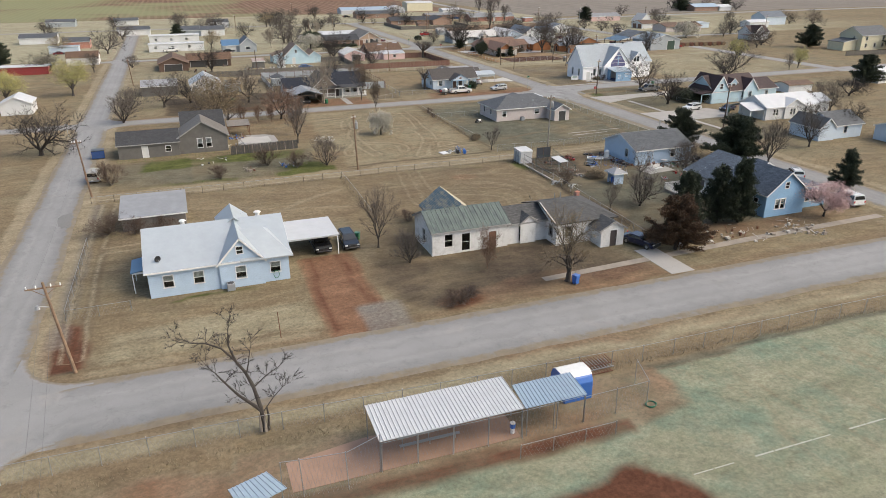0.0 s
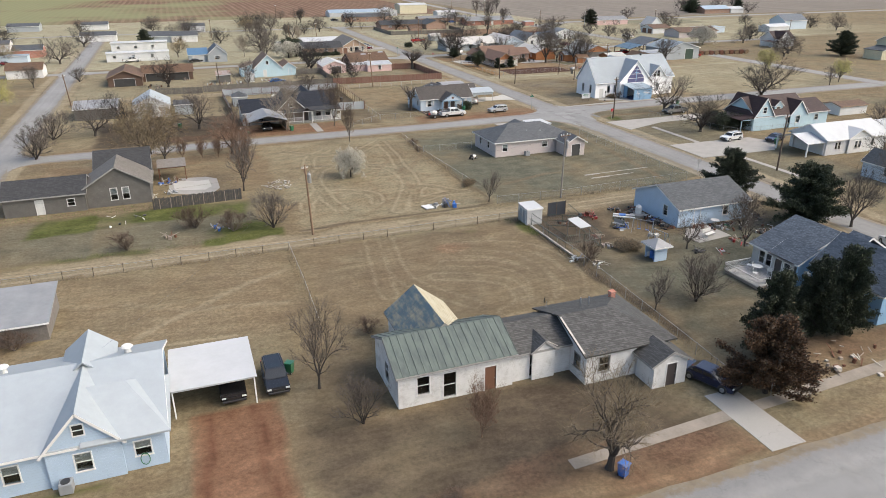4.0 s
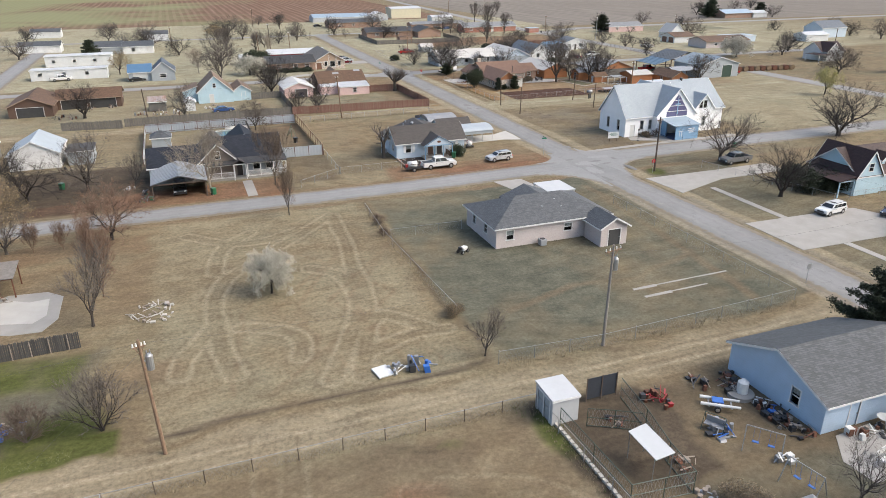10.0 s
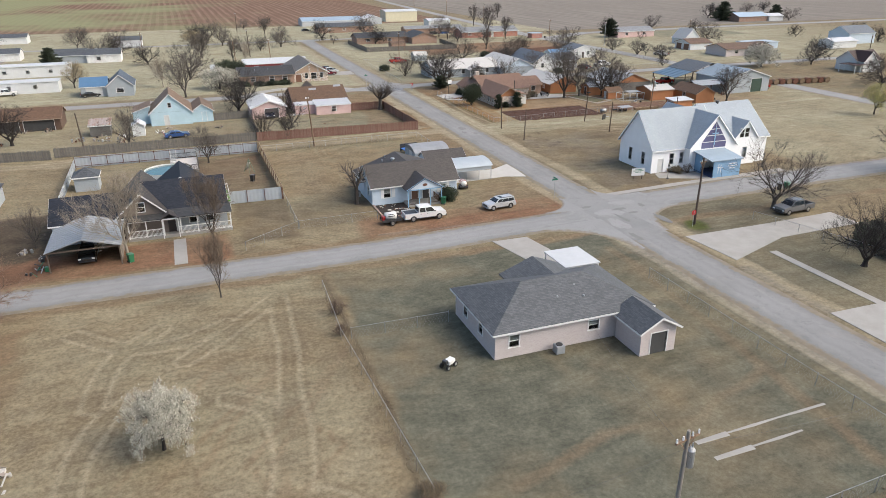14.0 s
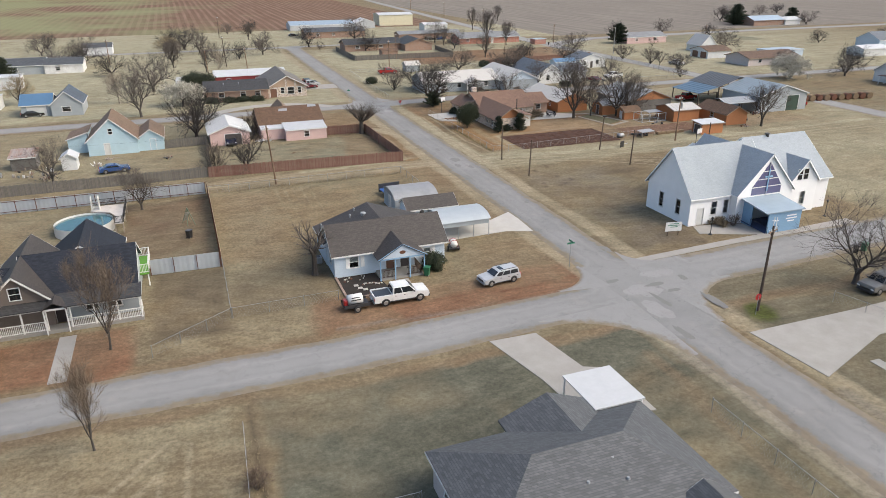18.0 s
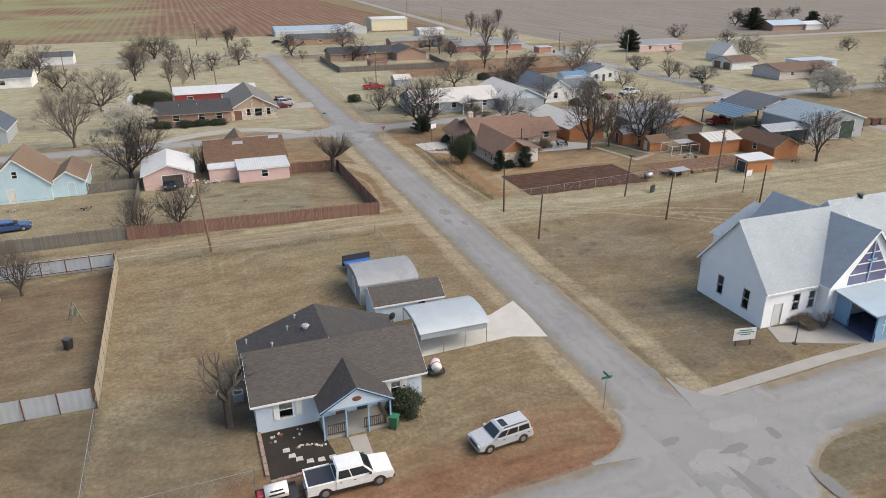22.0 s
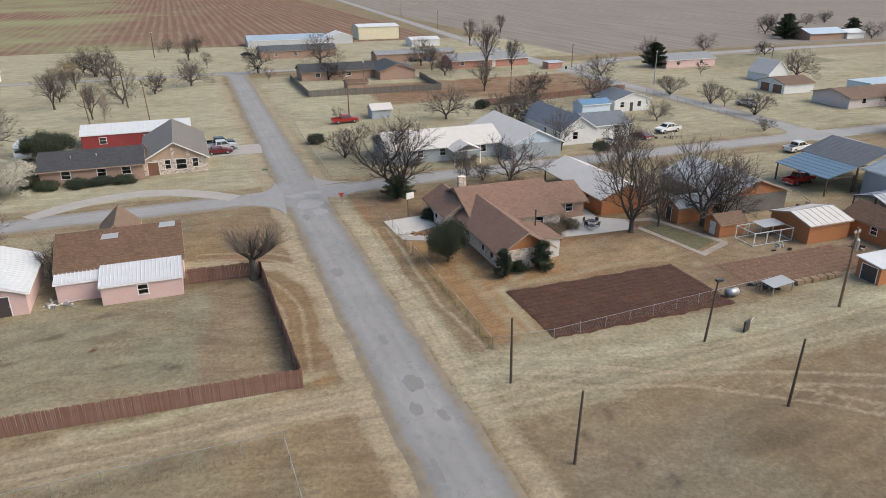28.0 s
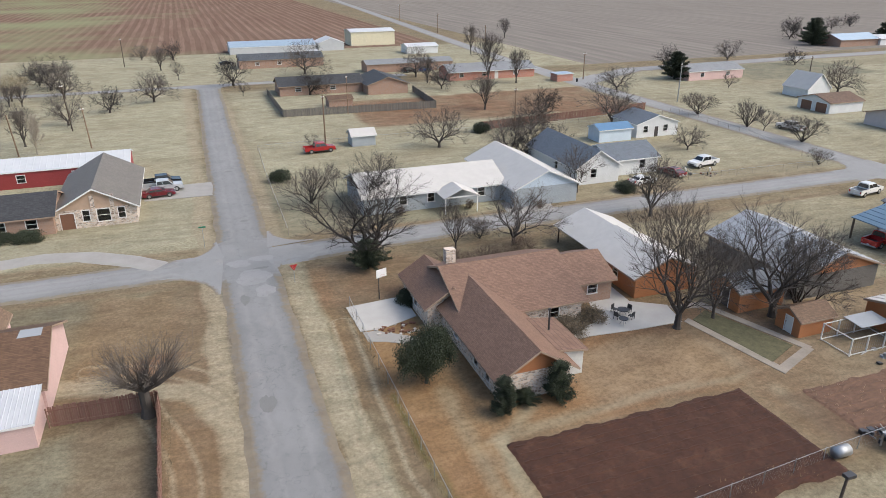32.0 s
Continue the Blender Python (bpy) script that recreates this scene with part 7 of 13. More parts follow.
for z, w0, w1 in ((1.95, 0.0, 1.5), (1.6, -0.1, 1.6), (1.25, 0.2, 1.2)):
    bm = B()
    box(bm, w0, -10.33, z, w1, -10.305, z + 0.14)
    part("lettering", bm, TRIM, fw, "white lettering bar")
bm = B()
box(bm, -2.85, -7.6, 0, -2.7, -6.05, 3.0)
part("porch_wall", bm, SID_PORCH, E)
bm = B()
box(bm, 2.15, -10.14, 0, 2.3, -6.05, 2.7)
part("porch_wall", bm, STUCCO, E)
bm = B()
solid(bm, [(-3.0, -10.2, 0.06), (2.1, -10.2, 0.06), (2.1, -6.1, 0.3), (-3.0, -6.1, 0.3)], (0, 0, 0.05))
part("ramp", bm, RAMP_BLUE, E, "dark blue carpeted ramp")
for k in (-2.9, -1.2):
    bm = B()
    bar(bm, (k, -10.4, 0.9), (k, -7.6, 1.1), 0.04, 0.04)
    tube(bm, (k, -10.4, 0), (k, -10.4, 0.9), 0.025, 0.025, 6)
    tube(bm, (k, -7.6, 0.2), (k, -7.6, 1.1), 0.025, 0.025, 6)
    part("handrail", bm, BLACK_METAL, E)

# ---- the rest of the houses: name, walls and roofs by the plan ----
def shed(x0, y0, x1, y1, h, style, rise, wall, roof, label, name="shed", ov=0.25, rib=0.0, wins=(), doors=(), trim=None, category="shed"):
    E = thing(name, (x0 + x1) / 2, (y0 + y1) / 2, label, category)
    volume(E, x0, y0, x1, y1, h, style, rise, wall, roof, ov, ov, wins=wins, doors=doors, rib=rib, trim=trim)
    return E


def rail(E, pts, h, mat, step=0.14, thick=0.035):
    """A railing with its balusters, as one part, along world points."""
    o = E.matrix_basis.translation
    bm = B()
    for (ax, ay, az), (bx, by, bz) in zip(pts, pts[1:]):
        p, q = Vector((ax, ay, az)) - o, Vector((bx, by, bz)) - o
        bar(bm, p + Vector((0, 0, h)), q + Vector((0, 0, h)), 0.06, 0.06)
        bar(bm, p + Vector((0, 0, 0.12)), q + Vector((0, 0, 0.12)), 0.05, 0.05)
        n = max(1, int((q - p).length / step))
        for i in range(n + 1):
            c = p.lerp(q, i / n)
            box(bm, c.x - thick / 2, c.y - thick / 2, c.z + 0.02, c.x + thick / 2, c.y + thick / 2, c.z + h)
    return part("railing", bm, mat, E)


SID_BROWN = siding("dark_brown_boards", (0.1, 0.06, 0.042))
rail(BUNGALOW, [(66.7, 172.35, 0.25), (68.0, 172.35, 0.25)], 0.85, OLD_POLE)
rail(BUNGALOW, [(69.3, 172.35, 0.25), (70.9, 172.35, 0.25), (70.9, 174.6, 0.25)], 0.85, OLD_POLE)
bm = B()
box(bm, -2.2, -7.2, 0, 2.4, -4.82, 0.25)
part("porch_floor", bm, CONCRETE, BUNGALOW)
# porch house with the pool
E = thing("house", 34.5, 177.0, "dark-roofed porch house with white railings", "house")
BROWN_GABLE = siding("brown_grey_gable_boards", (0.17, 0.14, 0.12), lap=0.16)
volume(E, 23.4, 173.6, 33.3, 181.6, 2.7, "gx", 1.9, SID_GREY, SH_SLATE, 0.4, 0.3, wins=[("S", 3.0, 0.9, 1.0, 1.4)])
volume(E, 33.31, 174.2, 43.0, 182.4, 2.8, "gx", 2.6, SID_GREY, SH_SLATE, 0.4, 0.3, wins=[("S", 5.2, 0.9, 1.0, 1.4), ("S", 7.2, 0.9, 1.0, 1.4)], doors=[("S", 2.6, 0.95, 2.05, DOOR_DARK)])
volume(E, 30.6, 173.4, 36.0, 184.0, 2.9, "gy", 2.5, BROWN_GABLE, SH_OLD, 0.45, 0.4, walls="SN", wins=[("S", 2.2, 3.2, 0.85, 1.1)], floor=False)
volume(E, 34.9, 180.0, 41.2, 187.8, 2.8, "gy", 2.4, SID_GREY, SH_SLATE, 0.4, 0.3, walls="NWE", floor=False)
posts_roof(E, 31.6, 172.2, 43.3, 174.1, 2.4, "sS", 0.45, SH_DARK, TRIM, 0.12, n=7, ov=0.2, rows="S")
posts_roof(E, 35.4, 171.9, 37.2, 173.4, 2.45, "gy", 0.55, SH_OLD, TRIM, 0.1, n=2, ov=0.15, rows="S")
rail(E, [(31.6, 172.2, 0.3), (35.4, 172.2, 0.3)], 0.9, TRIM)
rail(E, [(37.2, 172.2, 0.3), (43.3, 172.2, 0.3), (43.3, 174.0, 0.3)], 0.9, TRIM)
bm = B()
box(bm, 31.4 - 34.5, 172.05 - 177, 0, 43.4 - 34.5, 173.35 - 177, 0.3)
part("porch_floor", bm, CONCRETE, E)
E = thing("garden_deck", 42.8, 182.4, "raised white-railed deck with a bright green floor", "deck")
bm = B()
box(bm, -1.5, -2.6, 1.3, 1.1, 2.4, 1.45)
part("deck_floor", bm, worn("green_turf", (0.12, 0.3, 0.04), 0.95), E, "bright green turf floor")
for dx, dy in ((-1.4, -2.5), (1.0, -2.5), (-1.4, 2.3), (1.0, 2.3)):
    bm = B()
    box(bm, dx - 0.06, dy - 0.06, 0, dx + 0.06, dy + 0.06, 1.3)
    part("post", bm, TRIM, E)
rail(E, [(41.3, 179.9, 1.45), (43.9, 179.9, 1.45), (43.9, 184.7, 1.45), (41.3, 184.7, 1.45)], 0.95, TRIM)
E = thing("carport", 27.4, 169.5, "open carport with a pale ridged tin roof", "carport")
posts_roof(E, 23.9, 165.4, 31.0, 173.4, 2.3, "gy", 1.0, ROOF_SILVER, OLD_POLE, 0.14, rib=0.7, n=2, ov=0.25)
bm = B()
box(bm, 31.0 - 27.4 - 0.03, 166.4 - 169.5, 0.1, 31.0 - 27.4 + 0.03, 172.6 - 169.5, 2.2)
part("side_panel", bm, LUMBER, E, "tan boarded side of the carport")
E = thing("swimming_pool", 36.0, 199.8, "round above-ground swimming pool with a wooden deck", "pool")
bm = B()
tube(bm, (0, 0, 0), (0, 0, 1.2), 3.4, 3.4, 32, False)
tube(bm, (0, 0, 1.2), (0, 0, 1.0), 3.28, 3.28, 32, False)
part("pool_wall", bm, PLASTIC_WHITE, E)
bm = B()
tube(bm, (0, 0, 0.96), (0, 0, 1.0), 3.28, 3.28, 32)
part("water", bm, POOL_WATER, E)
bm = B()
solid(bm, [(0.5, 5.6, 1.2), (0.5, 3.7, 1.2), (2.9, 2.3, 1.2), (3.7, 0.5, 1.2), (3.6, -2.4, 1.2), (4.7, -2.4, 1.2), (4.7, 5.6, 1.2)], (0, 0, 0.1))
part("deck", bm, worn("pale_deck_boards", (0.5, 0.46, 0.42), 0.9), E)
for dx, dy in ((0.6, 5.5), (4.6, 5.5), (4.6, -2.3), (4.6, 1.6), (3.7, -2.3)):
    bm = B()
    box(bm, dx - 0.06, dy - 0.06, 0, dx + 0.06, dy + 0.06, 2.1)
    part("post", bm, LUMBER, E)
rail(E, [(36.6, 205.4, 1.3), (40.7, 205.4, 1.3), (40.7, 197.4, 1.3), (39.7, 197.4, 1.3)], 0.9, BLACK_METAL)
bm = B()
for k in range(5):
    box(bm, 0.7, 3.9 + k * 0.22, 1.3 + 0.2 * k, 1.5, 4.1 + k * 0.22, 1.35 + 0.2 * k)
box(bm, 0.62, 3.9, 1.3, 0.7, 5.0, 2.9)
box(bm, 1.5, 3.9, 1.3, 1.58, 5.0, 2.9)
part("ladder", bm, PLASTIC_WHITE, E, "white plastic pool steps")

# bungalow's outbuildings
E = thing("garden_shed", 76.8, 194.4, "grey boarded shed with a rounded silver roof", "shed")
volume(E, 73.9, 191.7, 79.8, 197.2, 2.0, "flat", 0.0, SID_GREY, ROOF_SILVER, 0.0, 0.0, doors=[("W", 2.0, 1.0, 1.9, DOOR_WHITE)])
arch_roof(E, 73.9, 191.7, 79.8, 197.2, 2.06, 0.75, ROOF_DULL, 0.12)
E = thing("garden_shed", 77.4, 189.0, "pale blue shed with a brown shingle roof", "shed")
volume(E, 74.2, 187.3, 80.8, 190.7, 2.0, "gx", 1.0, SID_PALE, SH_OLD, 0.25, 0.2, wins=[("S", 4.2, 1.0, 0.7, 0.7)])
E = thing("carport", 79.4, 183.2, "white steel carport open to the street", "carport")
for k in range(4):
    for yy in (-2.6, 2.5):
        bm = B()
        box(bm, -3.0 + k * 2.0 - 0.035, yy - 0.035, 0, -3.0 + k * 2.0 + 0.035, yy + 0.035, 2.2)
        part("post", bm, METAL_POST, E)
arch_roof(E, 76.4, 180.6, 82.4, 185.7, 2.15, 0.65, ROOF_GREYWHITE, 0.2)
bm = B()
box(bm, 76.4 - 79.4, 180.55 - 183.2, 1.6, 82.4 - 79.4, 180.62 - 183.2, 2.15)
part("side_panel", bm, ROOF_GREYWHITE, E)

# old grey house, far west of the middle block
E = thing("house", -2.0, 134.0, "old unpainted grey board house with dark roofs", "house")
volume(E, -11.6, 127.4, -1.8, 134.2, 2.5, "gx", 1.5, SID_BARN, SH_DARK, 0.3, 0.25, trim=OLD_TRIM, doors=[("S", 3.8, 0.9, 2.0, DOOR_WHITE)], wins=[("S", 7.6, 0.9, 0.8, 0.9)])
volume(E, -1.79, 128.0, 6.4, 134.6, 2.9, "gy", 2.5, SID_BARN, SH_TAUPE, 0.4, 0.3, trim=OLD_TRIM, wins=[("S", 3.1, 0.9, 0.8, 1.6, 0.6), ("S", 4.6, 0.9, 0.8, 1.6, 0.6)])
volume(E, -1.0, 134.61, 6.4, 144.0, 3.0, "gx", 2.2, SID_BARN, SH_DARK, 0.3, 0.25, walls="NWE", trim=OLD_TRIM)
E = thing("pergola", 9.2, 139.6, "collapsing lean-to of grey boards and rust", "lean-to")
posts_roof(E, 7.4, 138.0, 11.2, 141.4, 2.1, "sS", 0.4, BARN_WOOD, RUSTY, 0.12, n=2, ov=0.2)

# west side of the middle street
shed(-9.4, 191.4, -1.0, 201.6, 2.4, "gx", 0.9, SID_BARN, ROOF_DULL, "weathered grey barn with a pale tin roof", "barn", rib=0.8, category="barn")
shed(2.2, 189.6, 9.6, 199.0, 2.5, "gy", 2.0, SID_PEEL, ROOF_GREYWHITE, "small house with a white roof among bare trees", "house", category="house")
shed(23.4, 196.0, 26.6, 199.2, 2.1, "hip", 1.0, SID_GREY, SH_GREY, "small grey hip-roofed shed in the pool yard")
shed(10.6, 190.4, 14.4, 196.0, 2.2, "flat", 0.0, SID_GREY, SH_DARK, "low dark flat-roofed outbuilding")
E = thing("house", 6.0, 243.0, "brown-shingled house with a low carport gable", "house")
# the open carport bays are closed by panels painted dark for their shade
volume(E, -5.6, 236.0, 3.0, 250.0, 2.4, "gy", 1.8, SID_BROWN, SH_BROWN, 0.4, 0.35, doors=[("S", 1.6, 5.2, 2.1, INSIDE_SHADE)], trim=TAN_TRIM)
volume(E, 3.01, 243.0, 16.4, 251.0, 2.4, "gx", 1.5, SID_BROWN, SH_BROWN, 0.4, 0.35, doors=[("S", 0.8, 5.2, 2.1, INSIDE_SHADE), ("S", 6.8, 5.4, 2.1, INSIDE_SHADE)], trim=TAN_TRIM)
E = thing("mobile_home", 0.5, 296.0, "long white mobile home with a flat roof", "mobile home")
volume(E, -9.4, 292.0, 10.5, 297.0, 2.8, "flat", 0.0, SID_WHITE, ROOF_WHITE, 0.2, 0.2, wins=[("S", 2.0, 1.2, 1.0, 0.9), ("S", 8.0, 1.2, 1.0, 0.9), ("S", 14.0, 1.2, 1.0, 0.9)])
E = thing("mobile_home", 0.2, 325.5, "long pale mobile home with a flat roof", "mobile home")
volume(E, -9.6, 322.5, 10.0, 328.5, 3.2, "flat", 0.0, SID_WHITE, ROOF_WHITE, 0.25, 0.25, wins=[("S", 2.0, 1.2, 1.0, 0.9), ("S", 8.0, 1.2, 1.0, 0.9), ("S", 14.0, 1.2, 1.0, 0.9)])
E = thing("house", 22.5, 285.0, "grey-blue gabled house with a garage", "house")
volume(E, 16.6, 281.0, 22.6, 289.0, 2.5, "gx", 1.7, SID_GREY, ROOF_BLUE, 0.3, 0.3, doors=[("S", 1.2, 3.6, 2.2, DOOR_WHITE)])
volume(E, 22.61, 279.6, 28.8, 290.0, 2.6, "gy", 2.6, SID_GREY, SH_BLUE, 0.3, 0.3, wins=[("S", 2.2, 1.0, 1.6, 1.0)])
E = thing("house", 40.0, 243.6, "light blue cottage with brown roofs and a tall front gable", "house")
volume(E, 33.2, 239.4, 41.2, 249.0, 2.6, "gy", 3.6, SID_SKY, SH_TAN, 0.35, 0.3, wins=[("S", 3.6, 3.6, 0.6, 0.9)], doors=[("S", 2.6, 0.9, 2.0, DOOR_WHITE)])
volume(E, 29.8, 242.6, 33.19, 249.0, 2.4, "sW", 1.2, SID_SKY, SH_TAN, 0.3, 0.2)
volume(E, 41.21, 240.3, 45.4, 249.2, 2.3, "gy", 1.4, SID_SKY, SH_TAN, 0.3, 0.3, doors=[("S", 2.0, 0.9, 2.0, SID_SKY)])
shed(22.4, 233.6, 26.0, 237.4, 2.0, "sS", 0.6, SID_BARN, ROOF_RUST, "leaning tin-roofed board shed", rib=0.5)
shed(30.0, 231.0, 32.2, 234.0, 2.0, "gy", 0.7, SID_WHITE, ROOF_WHITE, "small white tin shed in the back yard")
E = thing("house", 12.0, 356.0, "low grey house with a gabled front", "house")
volume(E, 0.5, 352.0, 12.0, 362.0, 2.6, "gx", 1.6, SID_GREY, SH_GREY, 0.3, 0.3, wins=[("S", 3.0, 1.0, 1.2, 1.0)])
volume(E, 12.01, 351.0, 22.5, 361.0, 2.6, "gx", 1.4, SID_PEEL, SH_GREY, 0.3, 0.3, wins=[("S", 3.0, 1.0, 1.2, 1.0)])
shed(-50.0, 244.0, -37.0, 249.0, 2.4, "flat", 0.0, SID_RED, ROOF_WHITE, "dark red mobile home with a white roof", "mobile_home", category="mobile home")
shed(-41.0, 316.0, -31.5, 324.0, 2.6, "gx", 1.4, BRICK_RED, SH_GREY, "small red brick house", "house", category="house")
shed(-44.0, 300.0, -34.0, 305.0, 2.4, "flat", 0.0, SID_PALE, ROOF_PALEBLUE, "pale blue mobile home", "mobile_home", category="mobile home")
shed(-38.0, 177.0, -31.8, 184.0, 2.5, "gy", 1.4, SID_WHITE, ROOF_WHITE, "small white house behind budding trees", "house", category="house")
shed(-29.0, 428.0, -17.0, 436.0, 2.5, "gx", 1.2, SID_WHITE, SH_GREY, "far white house at the edge of town", "house", category="house")
shed(-62.0, 430.0, -48.0, 440.0, 2.5, "gx", 1.2, SID_GREY, SH_GREY, "far grey house at the edge of town", "house", category="house")
shed(-60.0, 340.0, -46.0, 348.0, 2.5, "gx", 1.3, SID_WHITE, SH_GREY, "pale house among bare trees", "house", category="house")
shed(-24.0, 366.0, -10.0, 374.0, 2.5, "gx", 1.3, SID_PEEL, SH_GREY, "pale house beside the west street", "house", category="house")
shed(18.0, 398.5, 28.0, 406.0, 2.5, "gx", 1.3, SID_WHITE, SH_GREY, "far low white house", "house", category="house")
shed(-34.0, 262.0, -24.5, 270.0, 2.5, "gx", 1.5, SID_PEEL, SH_BROWN, "small pale house by the west street", "house", category="house", trim=TAN_TRIM)

# pink house and its garage
E = thing("house", 68.5, 246.0, "pink house with a patched brown roof and white tin lean-to", "house")
volume(E, 62.6, 242.3, 74.6, 253.0, 2.5, "gx", 2.2, SID_PINK, SH_BROWN, 0.35, 0.3, trim=TAN_TRIM)
volume(E, 66.0, 248.6, 70.0, 255.4, 2.9, "gy", 1.9, SID_PINK, SH_TAN, 0.3, 0.3, walls="SNWE", gable_wall=HAY, floor=False, trim=TAN_TRIM)
volume(E, 62.6, 240.4, 66.8, 242.29, 2.0, "sS", 0.45, SID_PINK, ROOF_WHITE, 0.15, 0.15, rib=0.35)
volume(E, 66.81, 238.3, 74.4, 242.29, 1.95, "sS", 0.6, SID_PINK, ROOF_WHITE, 0.15, 0.15, rib=0.35, wins=[("S", 3.4, 0.7, 0.9, 1.0)])
for px, py in ((67.6, 246.4), (73.4, 247.2)):
    bm = B()
    zz = 2.5 + 2.2 * (py - 242.3) / 5.35 + 0.16
    s = 2.2 / 5.35
    solid(bm, [(px - 0.9 - 68.5, py - 0.35 - 246, zz - 0.35 * s), (px + 0.8 - 68.5, py - 0.35 - 246, zz - 0.35 * s), (px + 0.9 - 68.5, py + 0.4 - 246, zz + 0.4 * s), (px - 0.7 - 68.5, py + 0.4 - 246, zz + 0.4 * s)], (0, 0, 0.02))
    part("roof_patch", bm, ROOF_SILVER, E, "pale bare patch in the shingles")
E = thing("garage", 56.8, 243.8, "pink garage under a white metal roof", "garage")
volume(E, 53.3, 239.0, 60.3, 248.8, 2.3, "gy", 1.3, SID_PINK, ROOF_WHITE, 0.35, 0.3, rib=0.5, doors=[("S", 2.6, 2.9, 2.05, DOOR_DARK)])

# brown ranch house, red barn
E = thing("house", 67.0, 290.0, "long brown ranch house with a stone-faced gable", "house")
volume(E, 55.0, 284.6, 69.6, 293.8, 2.5, "gx", 1.7, BRICK_BROWN, SH_DARK, 0.5, 0.35, wins=[("S", 3.0, 1.0, 1.2, 1.1), ("S", 8.0, 1.0, 1.2, 1.1), ("S", 11.5, 1.0, 1.2, 1.1)], trim=TAN_TRIM)
volume(E, 69.61, 285.6, 79.2, 304.0, 2.5, "gy", 2.6, ROCK, SH_TAUPE, 0.5, 0.5, wins=[("S", 3.2, 0.9, 0.8, 1.4), ("S", 4.9, 0.7, 1.5, 1.6), ("S", 7.4, 0.9, 0.8, 1.4)], doors=[("S", 0.6, 1.6, 2.1, DOOR_BROWN)], gable_wall=worn("tan_stucco", (0.4, 0.29, 0.21), 0.9))
for k in (4.3, 6.6):
    bm = B()
    box(bm, 69.61 + k - 67.0, 285.5 - 290.0, 0, 70.1 + k - 67.0, 285.72 - 290.0, 4.2)
    part("stone_pier", bm, ROCK, E, "upright stone pier")
E = thing("barn", 68.0, 311.5, "long dark red metal barn with a white roof", "barn")
volume(E, 58.6, 307.6, 77.4, 315.4, 2.6, "gx", 1.1, SID_RED, ROOF_WHITE, 0.2, 0.2, rib=0.9, wins=[("S", 3.0, 0.9, 1.1, 1.1), ("S", 10.6, 0.9, 1.1, 1.1)])

# stone ranch house with its brown roof
E = thing("house", 114.0, 243.0, "stone ranch house with wide tan-brown shingle roofs", "house")
volume(E, 107.0, 231.9, 113.0, 246.0, 2.4, "gy", 1.9, ROCK, SH_BRICKROOF, 0.55, 0.6, wins=[("W", 2.0, 0.7, 0.8, 1.4), ("W", 4.4, 0.7, 0.8, 1.4), ("W", 9.0, 0.9, 0.9, 1.1)], gable_wall=SID_ORANGE, trim=TAN_TRIM)
volume(E, 105.6, 245.0, 110.4, 252.6, 2.4, "gy", 1.5, ROCK, SH_BRICKROOF, 0.45, 0.45, wins=[("W", 3.2, 0.8, 1.0, 1.3)], trim=TAN_TRIM)
volume(E, 108.0, 241.4, 119.6, 253.6, 2.5, "gx", 2.4, ROCK, SH_BRICKROOF, 0.5, 0.5, wins=[("S", 8.2, 1.0, 1.0, 1.0)], trim=TAN_TRIM)
volume(E, 119.61, 244.6, 124.9, 251.8, 2.4, "gx", 1.5, BRICK_BROWN, SH_BRICKROOF, 0.45, 0.4, wins=[("S", 2.6, 1.0, 1.0, 1.0)], doors=[("S", 0.8, 0.9, 2.05, DOOR_WHITE)], trim=TAN_TRIM)
volume(E, 113.01, 233.6, 115.2, 239.0, 2.2, "sE", 0.4, LATTICE, SH_BRICKROOF, 0.2, 0.3, floor=False, trim=TAN_TRIM)
bm = B()
box(bm, -4.9, 6.6, 4.2, -3.9, 7.4, 5.6)
part("chimney", bm, ROCK, E, "pale stone chimney with a white cap")
bm = B()
tube(bm, (-0.8, -7.0, 3.2), (-0.8, -7.0, 5.0), 0.09, 0.09, 8)
tube(bm, (-0.8, -7.0, 5.0), (-0.8, -7.0, 5.15), 0.15, 0.12, 8)
part("stove_pipe", bm, BLACK_METAL, E, "black stove pipe")
E = thing("garage", 130.8, 252.4, "brown brick garage and carport with a pale roof", "garage")
volume(E, 127.2, 243.8, 134.6, 253.0, 2.4, "gy", 1.6, SID_ORANGE, ROOF_PALE, 0.5, 0.4, wins=[("W", 3.2, 0.9, 0.8, 1.2)], doors=[("W", 6.8, 0.9, 2.0, DOOR_DARK)], trim=TAN_TRIM)
posts_roof(E, 127.4, 253.1, 134.6, 260.0, 2.3, "gy", 1.5, ROOF_PALE, OLD_POLE, 0.14, n=2, ov=0.5)
shed(134.7, 237.6, 140.2, 241.6, 2.1, "gx", 0.9, SID_ORANGE, ROOF_SILVER, "brown shed with a silver tin roof", rib=0.5, doors=[("W", 1.4, 1.0, 1.9, DOOR_DARK)], trim=TAN_TRIM)
shed(136.4, 231.8, 140.2, 234.6, 1.7, "gx", 0.8, SID_ORANGE, SH_BROWN, "little brown playhouse with a white door", "playhouse", doors=[("W", 0.9, 0.8, 1.6, DOOR_WHITE)], category="playhouse", trim=TAN_TRIM)
E = thing("animal_pen", 141.0, 229.4, "white-framed wire pen with a tin cover", "pen")
bm = B()
for px in (-2.9, -1.0, 1.0, 2.9):
    for py in (-1.5, 1.5):
        box(bm, px - 0.05, py - 0.05, 0, px + 0.05, py + 0.05, 1.7)
for py in (-1.5, 1.5):
    for z in (0.1, 1.65):
        bar(bm, (-2.9, py, z), (2.9, py, z), 0.06, 0.08)
